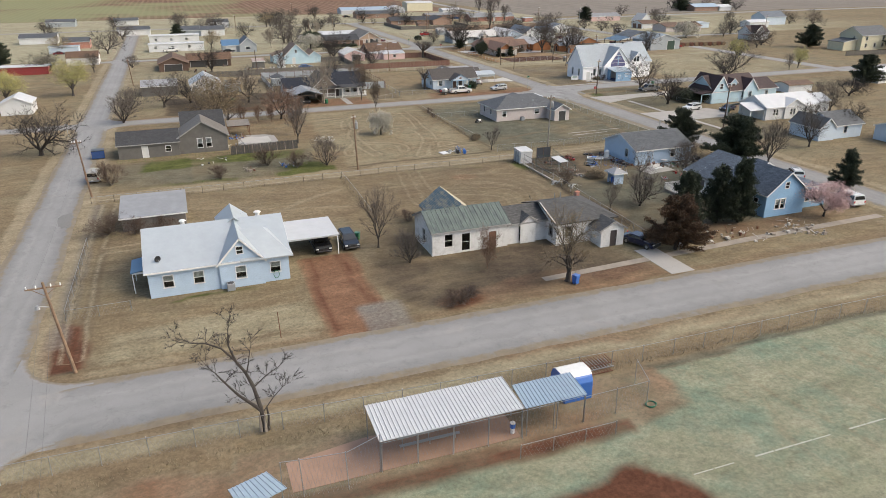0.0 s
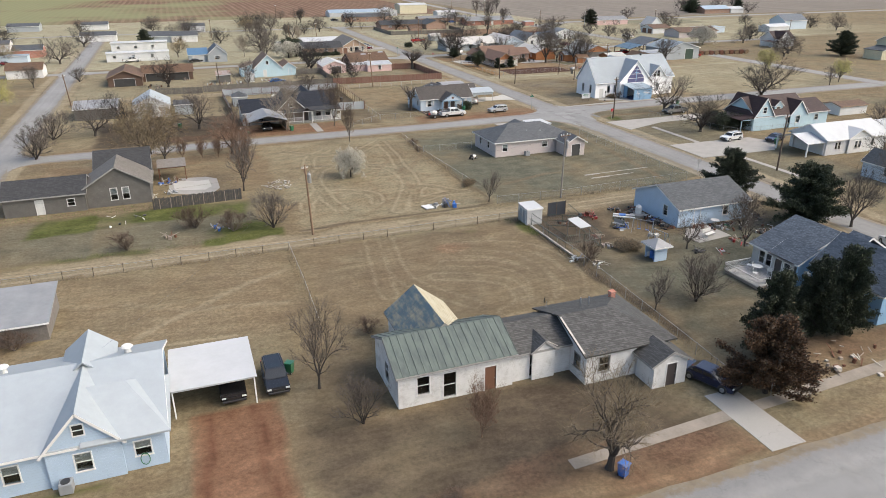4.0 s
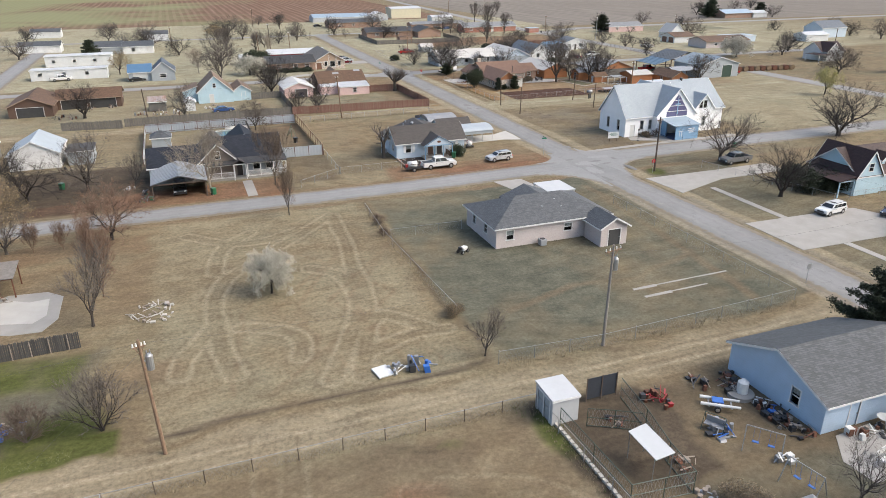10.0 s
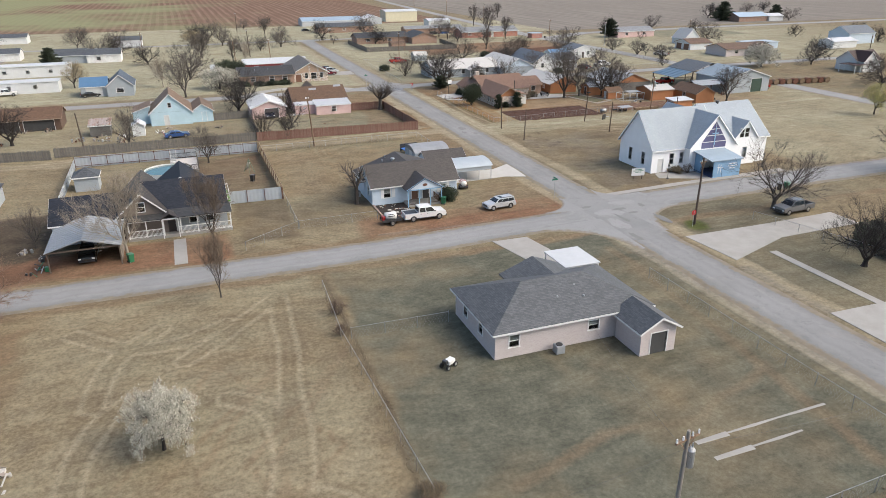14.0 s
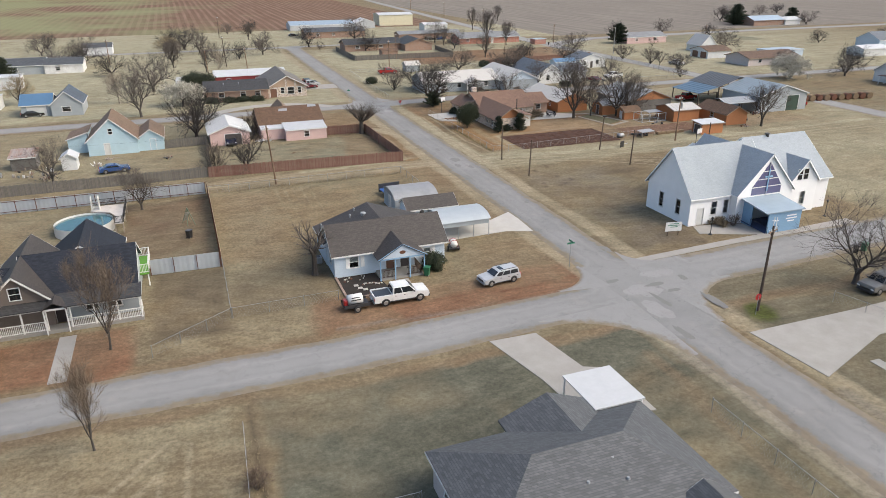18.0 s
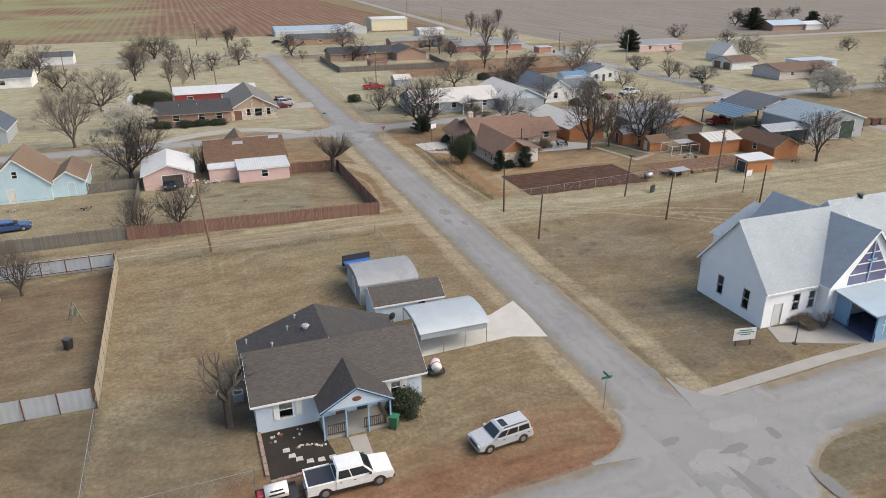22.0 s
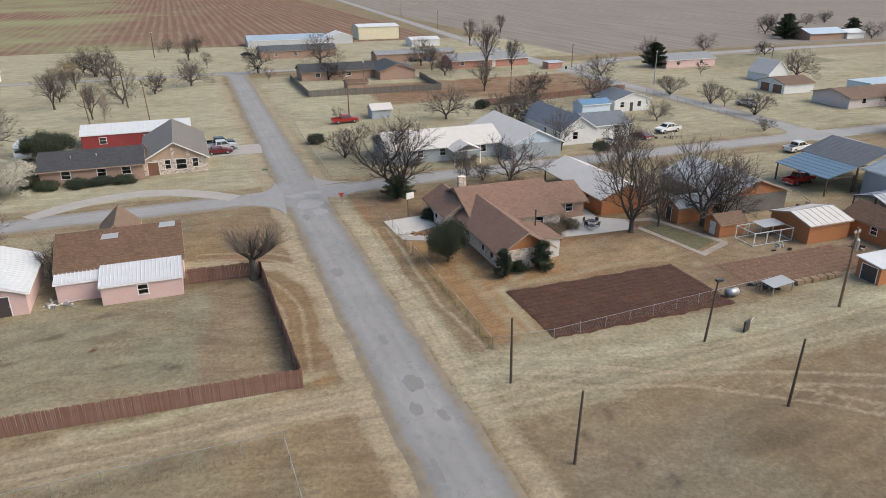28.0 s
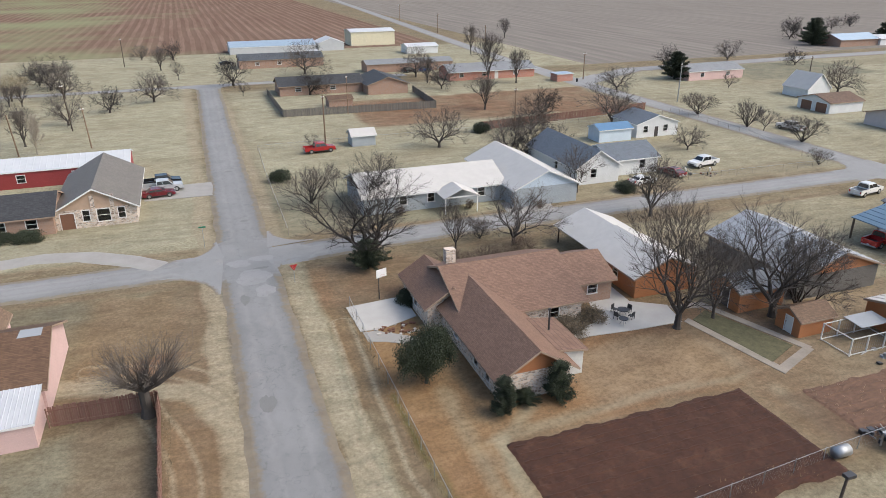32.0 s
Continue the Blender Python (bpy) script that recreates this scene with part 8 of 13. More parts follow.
for px in (-2.9, 2.9):
    for z in (0.1, 1.65):
        bar(bm, (px, -1.5, z), (px, 1.5, z), 0.06, 0.08)
part("frame", bm, LATTICE, E)
bm = B()
slab(bm, [(-0.6, -0.4, 1.75), (2.8, -0.4, 1.75), (2.8, 1.6, 1.9), (-0.6, 1.6, 1.9)], 0.04)
part("cover", bm, ROOF_SILVER, E)
bm = B()
for i in range(24):
    k = -2.9 + 5.8 * i / 23
    for py in (-1.5, 1.5):
        bar(bm, (k, py, 0.1), (k, py, 1.65), 0.012, 0.012)
tagged(part("wire_mesh", bm, WIRE, E), kind="stuff")
E = thing("workshop", 147.0, 244.5, "long low workshop under a wide pale tin roof", "workshop")
volume(E, 142.0, 237.8, 152.6, 251.0, 2.5, "gy", 2.0, SID_BARN, ROOF_SILVER, 0.4, 0.4, rib=0.8, gable_wall=SID_ORANGE, trim=TAN_TRIM)
shed(144.6, 226.2, 151.0, 232.2, 2.3, "gx", 0.8, SID_ORANGE, ROOF_PALE, "brown shed with a white metal roof", rib=0.9, trim=TAN_TRIM)
shed(152.4, 219.6, 157.6, 228.6, 2.2, "gy", 1.4, SID_ORANGE, SH_BROWN, "brown shed with a brown shingle roof", wins=[("W", 4.0, 1.0, 0.8, 0.9)], trim=TAN_TRIM)
# a dark door panel stands in for the shade in the open front
shed(142.4, 214.8, 147.4, 217.6, 1.9, "sS", 0.3, SID_ORANGE, ROOF_WHITE, "small orange-brown shed with an open front", doors=[("W", 0.4, 1.8, 1.7, DOOR_DARK)], trim=TAN_TRIM)
E = thing("barn", 168.0, 244.0, "open-sided shelter with a blue lean-to and slate metal roof", "barn")
posts_roof(E, 161.7, 239.6, 166.9, 248.8, 2.6, "sW", 1.2, ROOF_DEEPBLUE, OLD_POLE, 0.18, rib=0.9, n=2, ov=0.3)
posts_roof(E, 167.3, 239.6, 179.0, 249.6, 3.9, "gy", 1.8, ROOF_SLATE, OLD_POLE, 0.2, rib=0.9, n=3, ov=0.35)
E = thing("barn", 174.6, 233.2, "grey metal barn with a pale blue roof and dark doors", "barn")
volume(E, 168.0, 227.2, 181.2, 239.0, 3.6, "gy", 2.0, SID_GREY, ROOF_BARN, 0.3, 0.3, rib=0.9, doors=[("S", 7.5, 3.4, 3.3, DOOR_GREEN)])
E = thing("lean_to", 163.5, 230.4, "pale tin lean-to beside the barns", "shed")
posts_roof(E, 159.4, 227.8, 167.8, 233.0, 2.4, "gx", 0.8, ROOF_SILVER, OLD_POLE, 0.14, rib=0.8, n=3, ov=0.2)

# far north-east streets
E = thing("house", 124.0, 281.0, "long house with a pale roof and porch gables", "house")
volume(E, 107.6, 277.4, 128.0, 287.4, 2.6, "gx", 1.9, SID_GREY, ROOF_PALE, 0.5, 0.4, wins=[("S", 5.0, 1.0, 1.0, 1.2), ("S", 9.0, 1.0, 1.0, 1.2), ("S", 16.5, 1.0, 1.0, 1.2)])
volume(E, 128.01, 273.4, 137.6, 291.0, 2.7, "gy", 2.2, SID_GREY, ROOF_PALE, 0.5, 0.4, gable_wall=SID_PALE)
posts_roof(E, 118.0, 274.0, 122.6, 277.3, 2.4, "gy", 1.0, ROOF_PALE, TRIM, 0.12, n=2, ov=0.3, rows="S")
E = thing("house", 148.0, 286.0, "white house with wide grey-blue roofs", "house")
volume(E, 141.2, 279.6, 148.6, 296.0, 2.7, "gy", 2.4, SID_WHITE, SH_BLUEGREY, 0.4, 0.35, wins=[("S", 2.4, 1.0, 1.0, 1.3), ("W", 6.0, 1.0, 0.9, 1.2)])
volume(E, 148.61, 282.0, 157.4, 290.0, 2.6, "gx", 1.6, SID_WHITE, SH_BLUEGREY, 0.4, 0.35, wins=[("S", 5.4, 0.9, 1.0, 1.4)])
shed(159.0, 302.0, 166.0, 306.0, 2.3, "gx", 0.8, SID_PALE, ROOF_BLUE, "low shed with a blue metal roof")
shed(167.6, 302.6, 177.0, 311.0, 2.6, "gy", 1.5, SID_WHITE, SH_BLUEGREY, "white cottage with a pale blue-grey roof", "house", wins=[("S", 1.5, 1.0, 1.0, 1.2), ("S", 6.0, 1.0, 1.0, 1.2)], doors=[("S", 4.0, 0.9, 2.0, DOOR_DARK)], category="house")
shed(114.8, 315.2, 119.2, 318.8, 2.0, "gx", 0.9, SID_GREY, ROOF_PALE, "little grey shed by the back fence")
E = thing("house", 128.0, 376.0, "low brown brick house with dark roofs behind a fence", "house")
volume(E, 109.4, 373.0, 131.0, 382.0, 2.5, "gx", 1.6, BRICK_BROWN, SH_DARK, 0.5, 0.4, wins=[("S", 4.0, 1.0, 1.4, 1.0), ("S", 13.0, 1.0, 1.4, 1.0)], trim=TAN_TRIM)
volume(E, 131.01, 367.0, 141.6, 381.0, 2.5, "gy", 1.8, BRICK_BROWN, SH_DARK, 0.5, 0.4, trim=TAN_TRIM)
shed(118.0, 352.6, 123.6, 357.0, 2.0, "gx", 0.6, BRICK_BROWN, SH_BROWN, "small brown garden shed", trim=TAN_TRIM)
E = thing("house", 171.0, 385.0, "long red brick house with a pale grey roof", "house")
volume(E, 158.4, 380.6, 185.2, 390.0, 2.5, "gx", 1.6, BRICK_RED, SH_PALE, 0.5, 0.4, wins=[("S", 3.0, 1.0, 1.2, 1.1), ("S", 10.0, 1.0, 1.2, 1.1), ("S", 20.0, 1.0, 1.2, 1.1)], doors=[("S", 14.0, 1.0, 2.05, DOOR_WHITE)])
shed(186.6, 369.0, 191.6, 373.0, 2.0, "flat", 0.0, BRICK_RED, ROOF_PALEBLUE, "small red brick well house")
shed(104.0, 427.0, 131.0, 436.0, 2.6, "gx", 1.5, BRICK_BROWN, SH_GREY, "low brick house with a grey roof", "house", wins=[("S", 5.0, 1.0, 1.2, 1.0), ("S", 12.0, 1.0, 1.2, 1.0)], category="house", trim=TAN_TRIM)
E = thing("greenhouse", 122.0, 474.0, "long row of arched white plastic greenhouses", "greenhouse")
volume(E, 104.0, 468.0, 136.0, 480.0, 2.4, "gx", 1.6, ROOF_WHITE, ROOF_PALEBLUE, 0.1, 0.1)
volume(E, 137.0, 468.0, 147.0, 478.0, 2.8, "gy", 1.8, ROOF_WHITE, ROOF_WHITE, 0.1, 0.1)
shed(124.0, 440.0, 132.0, 446.0, 2.5, "gx", 0.8, SID_WHITE, ROOF_WHITE, "white open-fronted shed on bare ground")
shed(152.6, 480.0, 171.0, 492.0, 5.4, "gx", 0.8, SID_CREAM, ROOF_WHITE, "tall pale cream metal warehouse", "warehouse", category="warehouse")
shed(166.0, 446.0, 178.0, 454.0, 2.6, "gx", 0.8, SID_WHITE, ROOF_WHITE, "white metal shed by the field")
shed(140.0, 404.0, 168.0, 411.0, 2.5, "gx", 1.0, BRICK_BROWN, SH_PALE, "low house with an open carport", "house", category="house", trim=TAN_TRIM)
shed(222.0, 356.6, 241.0, 366.0, 2.5, "gx", 1.5, SID_PINK, SH_PALE, "pinkish house with a pale grey roof by the highway", "house", wins=[("S", 4.0, 1.0, 1.2, 1.0), ("S", 13.0, 1.0, 1.2, 1.0)], category="house")
E = thing("garage", 226.0, 311.0, "cream garage with two dark doors", "garage")
volume(E, 220.8, 307.0, 230.6, 316.0, 2.4, "gx", 1.3, SID_WHITE, SH_BROWN, 0.3, 0.3, doors=[("W", 0.8, 3.0, 2.1, DOOR_BROWN), ("W", 5.0, 3.0, 2.1, DOOR_BROWN)], trim=TAN_TRIM)
shed(231.0, 323.0, 238.0, 331.0, 2.4, "gy", 3.4, SID_WHITE, ROOF_PALE, "tall white steep-roofed house", "house", category="house")
E = thing("house", 230.0, 290.0, "tan ranch house with a brown roof", "house")
volume(E, 219.6, 286.6, 240.0, 297.0, 2.5, "gx", 1.4, BRICK_PINK, SH_BROWN, 0.5, 0.4, wins=[("S", 4.0, 1.0, 1.2, 1.0), ("S", 11.0, 1.0, 1.2, 1.0)], trim=TAN_TRIM)
shed(242.0, 300.0, 256.0, 307.0, 2.4, "flat", 0.0, SID_PALE, ROOF_PALEBLUE, "pale blue mobile home", "mobile_home", category="mobile home")
E = thing("house", 345.0, 409.0, "low ranch house with a pale blue roof in trees", "house")
volume(E, 332.0, 405.0, 352.0, 416.0, 2.7, "gx", 1.8, BRICK_BROWN, ROOF_PALEBLUE, 0.5, 0.4, trim=TAN_TRIM)
volume(E, 352.01, 404.0, 362.0, 412.0, 2.6, "gx", 1.2, SID_WHITE, ROOF_WHITE, 0.4, 0.3)
E = thing("house", 234.0, 246.0, "white house with steep red-brown roofs and a porch", "house")
volume(E, 230.6, 243.6, 240.4, 251.0, 3.0, "gx", 2.6, SID_WHITE, SH_MAROON, 0.3, 0.3)
volume(E, 231.0, 241.6, 236.0, 247.0, 3.2, "gy", 2.6, SID_WHITE, SH_MAROON, 0.3, 0.3, wins=[("S", 2.0, 1.2, 0.9, 1.3)])
posts_roof(E, 226.6, 240.6, 231.0, 246.0, 2.3, "flat", 0.0, SH_MAROON, TRIM, 0.14, n=3, ov=0.3)
shed(274.0, 291.0, 286.0, 298.0, 2.5, "gx", 1.0, SID_WHITE, ROOF_WHITE, "open white carport shed", "carport", category="carport")
shed(292.0, 300.0, 306.0, 310.0, 4.0, "gx", 2.6, SID_PALE, SH_BLUEGREY, "tall pale house with a grey-blue roof", "house", category="house")
E = thing("house", 247.0, 203.0, "two-storey white farmhouse with a grey roof", "house")
volume(E, 240.4, 198.0, 254.6, 208.0, 5.4, "gx", 2.8, SID_CREAM, SH_GREY, 0.3, 0.3, wins=[("S", 2.0, 1.0, 0.9, 1.4), ("S", 6.5, 1.0, 0.9, 1.4), ("S", 10.5, 1.0, 0.9, 1.4), ("S", 2.0, 3.6, 0.9, 1.2), ("S", 10.5, 3.6, 0.9, 1.2), ("W", 3.0, 3.6, 0.9, 1.2)])
volume(E, 234.0, 200.0, 240.39, 207.0, 3.0, "sW", 1.0, SID_CREAM, SH_GREY, 0.3, 0.2)
shed(178.8, 139.6, 188.0, 147.0, 2.5, "gx", 1.3, SID_WHITE, ROOF_WHITE, "white tin-roofed house in bare trees", "house", category="house")
shed(144.8, 137.2, 152.6, 142.0, 1.9, "gx", 0.6, SID_WHITE, SH_BROWN, "low white garden shed", trim=TAN_TRIM)

# east side of the main street
E = thing("house", 124.0, 137.0, "sky-blue house with maroon roofs and a dormer", "house")
volume(E, 117.0, 132.5, 130.4, 141.0, 2.8, "gx", 3.0, SID_SKY, SH_MAROON, 0.35, 0.3, wins=[("S", 2.2, 0.9, 1.2, 1.4, 0.6), ("S", 8.4, 0.9, 1.0, 1.4)])
volume(E, 116.4, 132.2, 121.2, 140.0, 2.8, "gy", 3.4, SID_SKY, SH_MAROON, 0.3, 0.25, walls="SW", wins=[("W", 2.2, 0.8, 0.9, 1.4), ("S", 2.0, 3.4, 0.8, 1.1)], floor=False)
volume(E, 125.6, 132.1, 129.6, 137.0, 2.8, "gy", 2.4, SID_SKY, SH_MAROON, 0.3, 0.25, walls="S", wins=[("S", 1.4, 1.0, 1.0, 1.3)], floor=False)
volume(E, 130.41, 133.0, 136.4, 141.0, 2.6, "gx", 1.9, SID_SKY, SH_MAROON, 0.3, 0.3, wins=[("S", 2.6, 1.0, 0.8, 1.0)])
volume(E, 122.6, 133.6, 124.6, 136.4, 4.3, "gy", 0.9, SID_SKY, SH_MAROON, 0.2, 0.15, walls="SWE", wins=[("S", 0.5, 3.2, 0.9, 0.9)], floor=False)
posts_roof(E, 113.6, 132.4, 116.3, 139.0, 2.3, "sW", 0.5, SH_MAROON, SID_SKY, 0.14, n=2, ov=0.25)
E = thing("house", 118.5, 117.0, "long white house with a pale metal roof and porch", "house")
volume(E, 114.2, 113.0, 128.0, 120.8, 2.7, "gx", 1.9, SID_WHITE, ROOF_WHITE, 0.4, 0.3, wins=[("S", 2.0, 0.9, 0.5, 1.2), ("S", 2.7, 0.9, 0.5, 1.2), ("S", 5.2, 0.9, 0.5, 1.2), ("S", 5.9, 0.9, 0.5, 1.2), ("S", 6.6, 0.9, 0.5, 1.2), ("S", 10.4, 0.9, 0.6, 1.2)])
volume(E, 119.0, 112.7, 124.0, 116.9, 2.7, "gy", 1.3, SID_WHITE, ROOF_WHITE, 0.3, 0.25, walls="S", wins=[("S", 1.4, 0.9, 0.6, 1.2), ("S", 2.2, 0.9, 0.6, 1.2)], floor=False)
posts_roof(E, 110.4, 113.4, 114.1, 120.0, 2.3, "gx", 1.0, ROOF_WHITE, TRIM, 0.2, n=2, ov=0.3)
volume(E, 128.01, 116.0, 135.0, 122.0, 2.4, "gx", 1.2, SID_WHITE, ROOF_WHITE, 0.3, 0.3)
E = thing("house", 114.4, 98.4, "small pale blue house with a grey roof", "house")
volume(E, 109.6, 95.0, 113.4, 102.0, 2.5, "gy", 1.6, SID_PALE, SH_GREY, 0.3, 0.25, wins=[("W", 2.5, 1.0, 0.8, 1.1)])
volume(E, 113.41, 95.4, 120.6, 102.6, 2.6, "gx", 1.8, SID_PALE, SH_GREY, 0.35, 0.3, wins=[("S", 2.6, 1.0, 0.8, 1.2)])
shed(121.0, 84.0, 131.0, 93.0, 2.6, "gx", 1.6, SID_PALE, SH_BLUE, "blue-grey house with a dark roof", "house", category="house")

# utility buildings in the yards
E = thing("storage_cabin", 52.1, 102.0, "white metal storage box with a flat white roof", "storage box")
volume(E, 50.95, 100.7, 53.1, 103.2, 2.0, "sS", 0.15, ROOF_WHITE, ROOF_WHITE, 0.08, 0.08, doors=[("W", 0.4, 0.8, 1.85, SID_GREY), ("W", 1.35, 0.8, 1.85, SID_GREY)])
E = thing("playhouse", 59.7, 86.2, "tiny pale blue playhouse with an open front", "playhouse")
volume(E, 58.9, 85.2, 60.5, 87.0, 1.7, "hip", 0.6, SID_BLUE, ROOF_DULL, 0.4, 0.4, walls="SNE")
for dx, dy, r, hh, mt in ((-0.45, -0.55, 0.24, 0.8, PLASTIC_BLUE), (-0.4, 0.05, 0.26, 0.9, PLASTIC_BLUE), (-0.45, 0.6, 0.2, 0.6, PLASTIC_WHITE), (0.15, -0.3, 0.25, 0.9, PLASTIC_BLUE)):
    D = thing("barrel", 59.7 + dx, 86.2 + dy, "plastic barrel stored in the open playhouse", "barrel")
    bm = B()
    tube(bm, (0, 0, 0.06), (0, 0, hh * 0.5), r * 0.9, r, 12)
    tube(bm, (0, 0, hh * 0.5), (0, 0, hh), r, r * 0.85, 12)
    part("drum", bm, mt, D)

OLD_CONCRETE = worn("old_dusty_concrete", (0.24, 0.21, 0.175), 0.95, 0.3, 0.5, fine=6)
# ---- ball field: dugout, fences, gate ----
E = thing("dugout_shelter", 14.0, 37.8, "open dugout shelter under a white corrugated roof", "shelter")
bm = B()
ribbed(bm, [(-5.3, -1.9, 2.45), (5.1, -1.9, 2.45), (5.1, 1.9, 2.75), (-5.3, 1.9, 2.75)], 0.28, 0.05, 0.03)
part("roof", bm, ROOF_WHITE, E, "white corrugated metal roof")
for i in range(5):
    for dy, zz in ((-1.8, 2.42), (1.8, 2.72)):
        bm = B()
        tube(bm, (-5.2 + 2.55 * i, dy, 0), (-5.2 + 2.55 * i, dy, zz), 0.04, 0.04, 7)
        part("post", bm, METAL_POST, E)
for dy, zz in ((-1.8, 2.38), (1.8, 2.68)):
    bm = B()
    bar(bm, (-5.2, dy, zz), (5.0, dy, zz), 0.06, 0.1)
    part("beam", bm, METAL_POST, E)
E = thing("dugout_shelter", 21.6, 37.3, "small dugout shelter under a pale blue corrugated roof", "shelter")
bm = B()
ribbed(bm, [(-2.4, -1.4, 2.4), (2.5, -1.4, 2.4), (2.6, 1.3, 2.6), (-2.2, 1.3, 2.6)], 0.28, 0.05, 0.03)
part("roof", bm, ROOF_PALEBLUE, E, "pale blue corrugated roof")
for dx in (-2.2, 0.2, 2.4):
    for dy in (-1.3, 1.2):
        bm = B()
        tube(bm, (dx, dy, 0), (dx, dy, 2.38 if dy < 0 else 2.56), 0.04, 0.04, 7)
        part("post", bm, METAL_POST, E)
E = thing("dugout_shelter", 1.2, 34.6, "low shelter with a blue corrugated roof", "shelter")
bm = B()
ribbed(bm, [(-1.4, -1.6, 2.2), (1.3, -0.6, 2.2), (0.3, 1.0, 2.45), (-2.0, 0.2, 2.45)], 0.3, 0.05, 0.03)
part("roof", bm, ROOF_PALEBLUE, E)
for dx, dy in ((-1.2, -1.3), (1.0, -0.5), (0.2, 0.7)):
    bm = B()
    tube(bm, (dx, dy, 0), (dx, dy, 2.2), 0.04, 0.04, 7)
    part("post", bm, METAL_POST, E)
E = thing("bench", 12.7, 37.6, "long aluminium players' bench", "bench")
for y, z, nm in ((-0.15, 0.45, "seat"), (0.25, 0.85, "backrest")):
    bm = B()
    box(bm, -2.2, y - 0.13, z, 2.2, y + 0.13, z + 0.05)
    part(nm, bm, ROOF_SILVER, E)
for k in (-1.9, 0, 1.9):
    bm = B()
    bar(bm, (k, -0.1, 0), (k, -0.1, 0.45), 0.05, 0.05)
    bar(bm, (k, 0.25, 0), (k, 0.25, 0.85), 0.05, 0.05)
    part("leg", bm, METAL_POST, E)
E = thing("equipment_shed", 25.0, 39.5, "blue storage bin with a rounded white top", "storage bin")
bm = B()
prof = [(-1.15, 0), (1.15, 0), (1.15, 1.5), (0.95, 1.95), (0.5, 2.2), (-0.5, 2.2), (-0.95, 1.95), (-1.15, 1.5)]
solid(bm, [(-1.2, y, z) for y, z in prof], (2.4, 0, 0))
bmesh.ops.bevel(bm, geom=bm.edges[:], offset=0.04, segments=1, affect='EDGES')
part("body", bm, PLASTIC_BLUE, E)
bm = B()
solid(bm, [(-1.22, 0.97, 1.97), (-1.22, 0.5, 2.22), (-1.22, -0.5, 2.22), (-1.22, -0.9, 2.02), (-1.22, -0.5, 2.25), (-1.22, 0.5, 2.25)], (2.44, 0, 0))
part("lid", bm, PLASTIC_WHITE, E, "faded white lid")
E = thing("drinks_cooler", 18.6, 36.6, "blue and white drinks cooler on a stand", "cooler")
bm = B()
tube(bm, (0, 0, 0.5), (0, 0, 0.85), 0.2, 0.2, 10)
part("body", bm, PLASTIC_BLUE, E)
bm = B()
tube(bm, (0, 0, 0.85), (0, 0, 0.92), 0.21, 0.19, 10)
tube(bm, (0, 0, 0), (0, 0, 0.5), 0.16, 0.16, 8)
part("lid", bm, PLASTIC_WHITE, E)
E = thing("garden_hose", 29.9, 36.0, "coiled green garden hose on the grass", "hose")
bm = B()
for i in range(40):
    a, b2 = i * 0.47, (i + 1) * 0.47
    r = 0.4 + 0.05 * math.sin(i)
    tube(bm, (r * math.cos(a), r * math.sin(a), 0.03 + i * 0.002), (r * math.cos(b2), r * math.sin(b2), 0.03 + i * 0.002), 0.025, 0.025, 5, False)
part("coil", bm, PLASTIC_GREEN, E)
E = thing("steel_grating", 28.6, 41.6, "rusty steel gratings lying by the fence", "scrap metal")
for k in range(3):
    bm = B()
    for i in range(9):
        bar(bm, (-1.2 + i * 0.28 + k * 0.3, -0.7 + k * 0.4, 0.15 + 0.12 * k), (-1.3 + i * 0.28 + k * 0.3, 0.5 + k * 0.4, 0.3 + 0.12 * k), 0.05, 0.05)
    bar(bm, (-1.3 + k * 0.3, -0.65 + k * 0.4, 0.16 + 0.12 * k), (1.2 + k * 0.3, -0.65 + k * 0.4, 0.16 + 0.12 * k), 0.06, 0.06)
    part("grating", bm, RUSTY if k != 1 else METAL_POST, E)
chain_fence([(-60, 43.6), (-14.5, 43.3), (3.4, 42.8), (33, 41.5), (61, 41.3), (130, 41)], 1.5, "chain-link fence along the ball field")
chain_fence([(8.8, 35.9), (13.8, 35.9), (19.0, 35.8), (24, 35.9)], 2.3, "tall chain-link screen in front of the dugout", 2.6)
chain_fence([(24, 35.9), (29.5, 36.0), (30.4, 38.8)], 2.2, "tall chain-link screen beside the dugout", 2.6)
chain_fence([(17.9, 33.9), (20.4, 33.9), (25.4, 33.9)], 1.1, "low chain-link gate panels by the field", 2.5)
chain_fence([(2.3, 35.6), (3.6, 35.4), (6.4, 35.1), (8.7, 36.0)], 2.9, "tall chain-link gate by the dugout", 3.0)
slab_area("pavement_dugout", [(3.0, 36.0), (19.0, 36.0), (19.0, 39.6), (8.6, 39.8), (3.0, 39.0)], worn("reddish_concrete", (0.27, 0.175, 0.125), 0.95, 0.2, 0.6), "dusty reddish concrete dugout floor", 0.03)

# ---- fences of the lots ----
chain_fence([(-13.2, 66.5), (-13.0, 86)], 1.1, "chain-link fence beside the west street")
chain_fence([(-13.2, 66.5), (-7.5, 66.6)], 1.1, "low chain-link fence by the porch")
chain_fence([(-14, 103.4), (21.4, 103.3), (51.3, 103.4)], 1.0, "low wire fence with weathered posts along the alley", post_mat=OLD_POLE)
chain_fence([(21.4, 103.2), (21.3, 92), (21.0, 82.6)], 1.1, "leaning wire fence choked with pale dry vines", post_mat=LUMBER)
chain_fence([(50.9, 103), (51.2, 90), (50.1, 70), (49.6, 62)], 1.2, "chain-link fence between two back yards")
chain_fence([(50.4, 151), (49.9, 140.3), (50.8, 118.7)], 1.1, "sagging wire fence overgrown at its corner", post_mat=LUMBER)
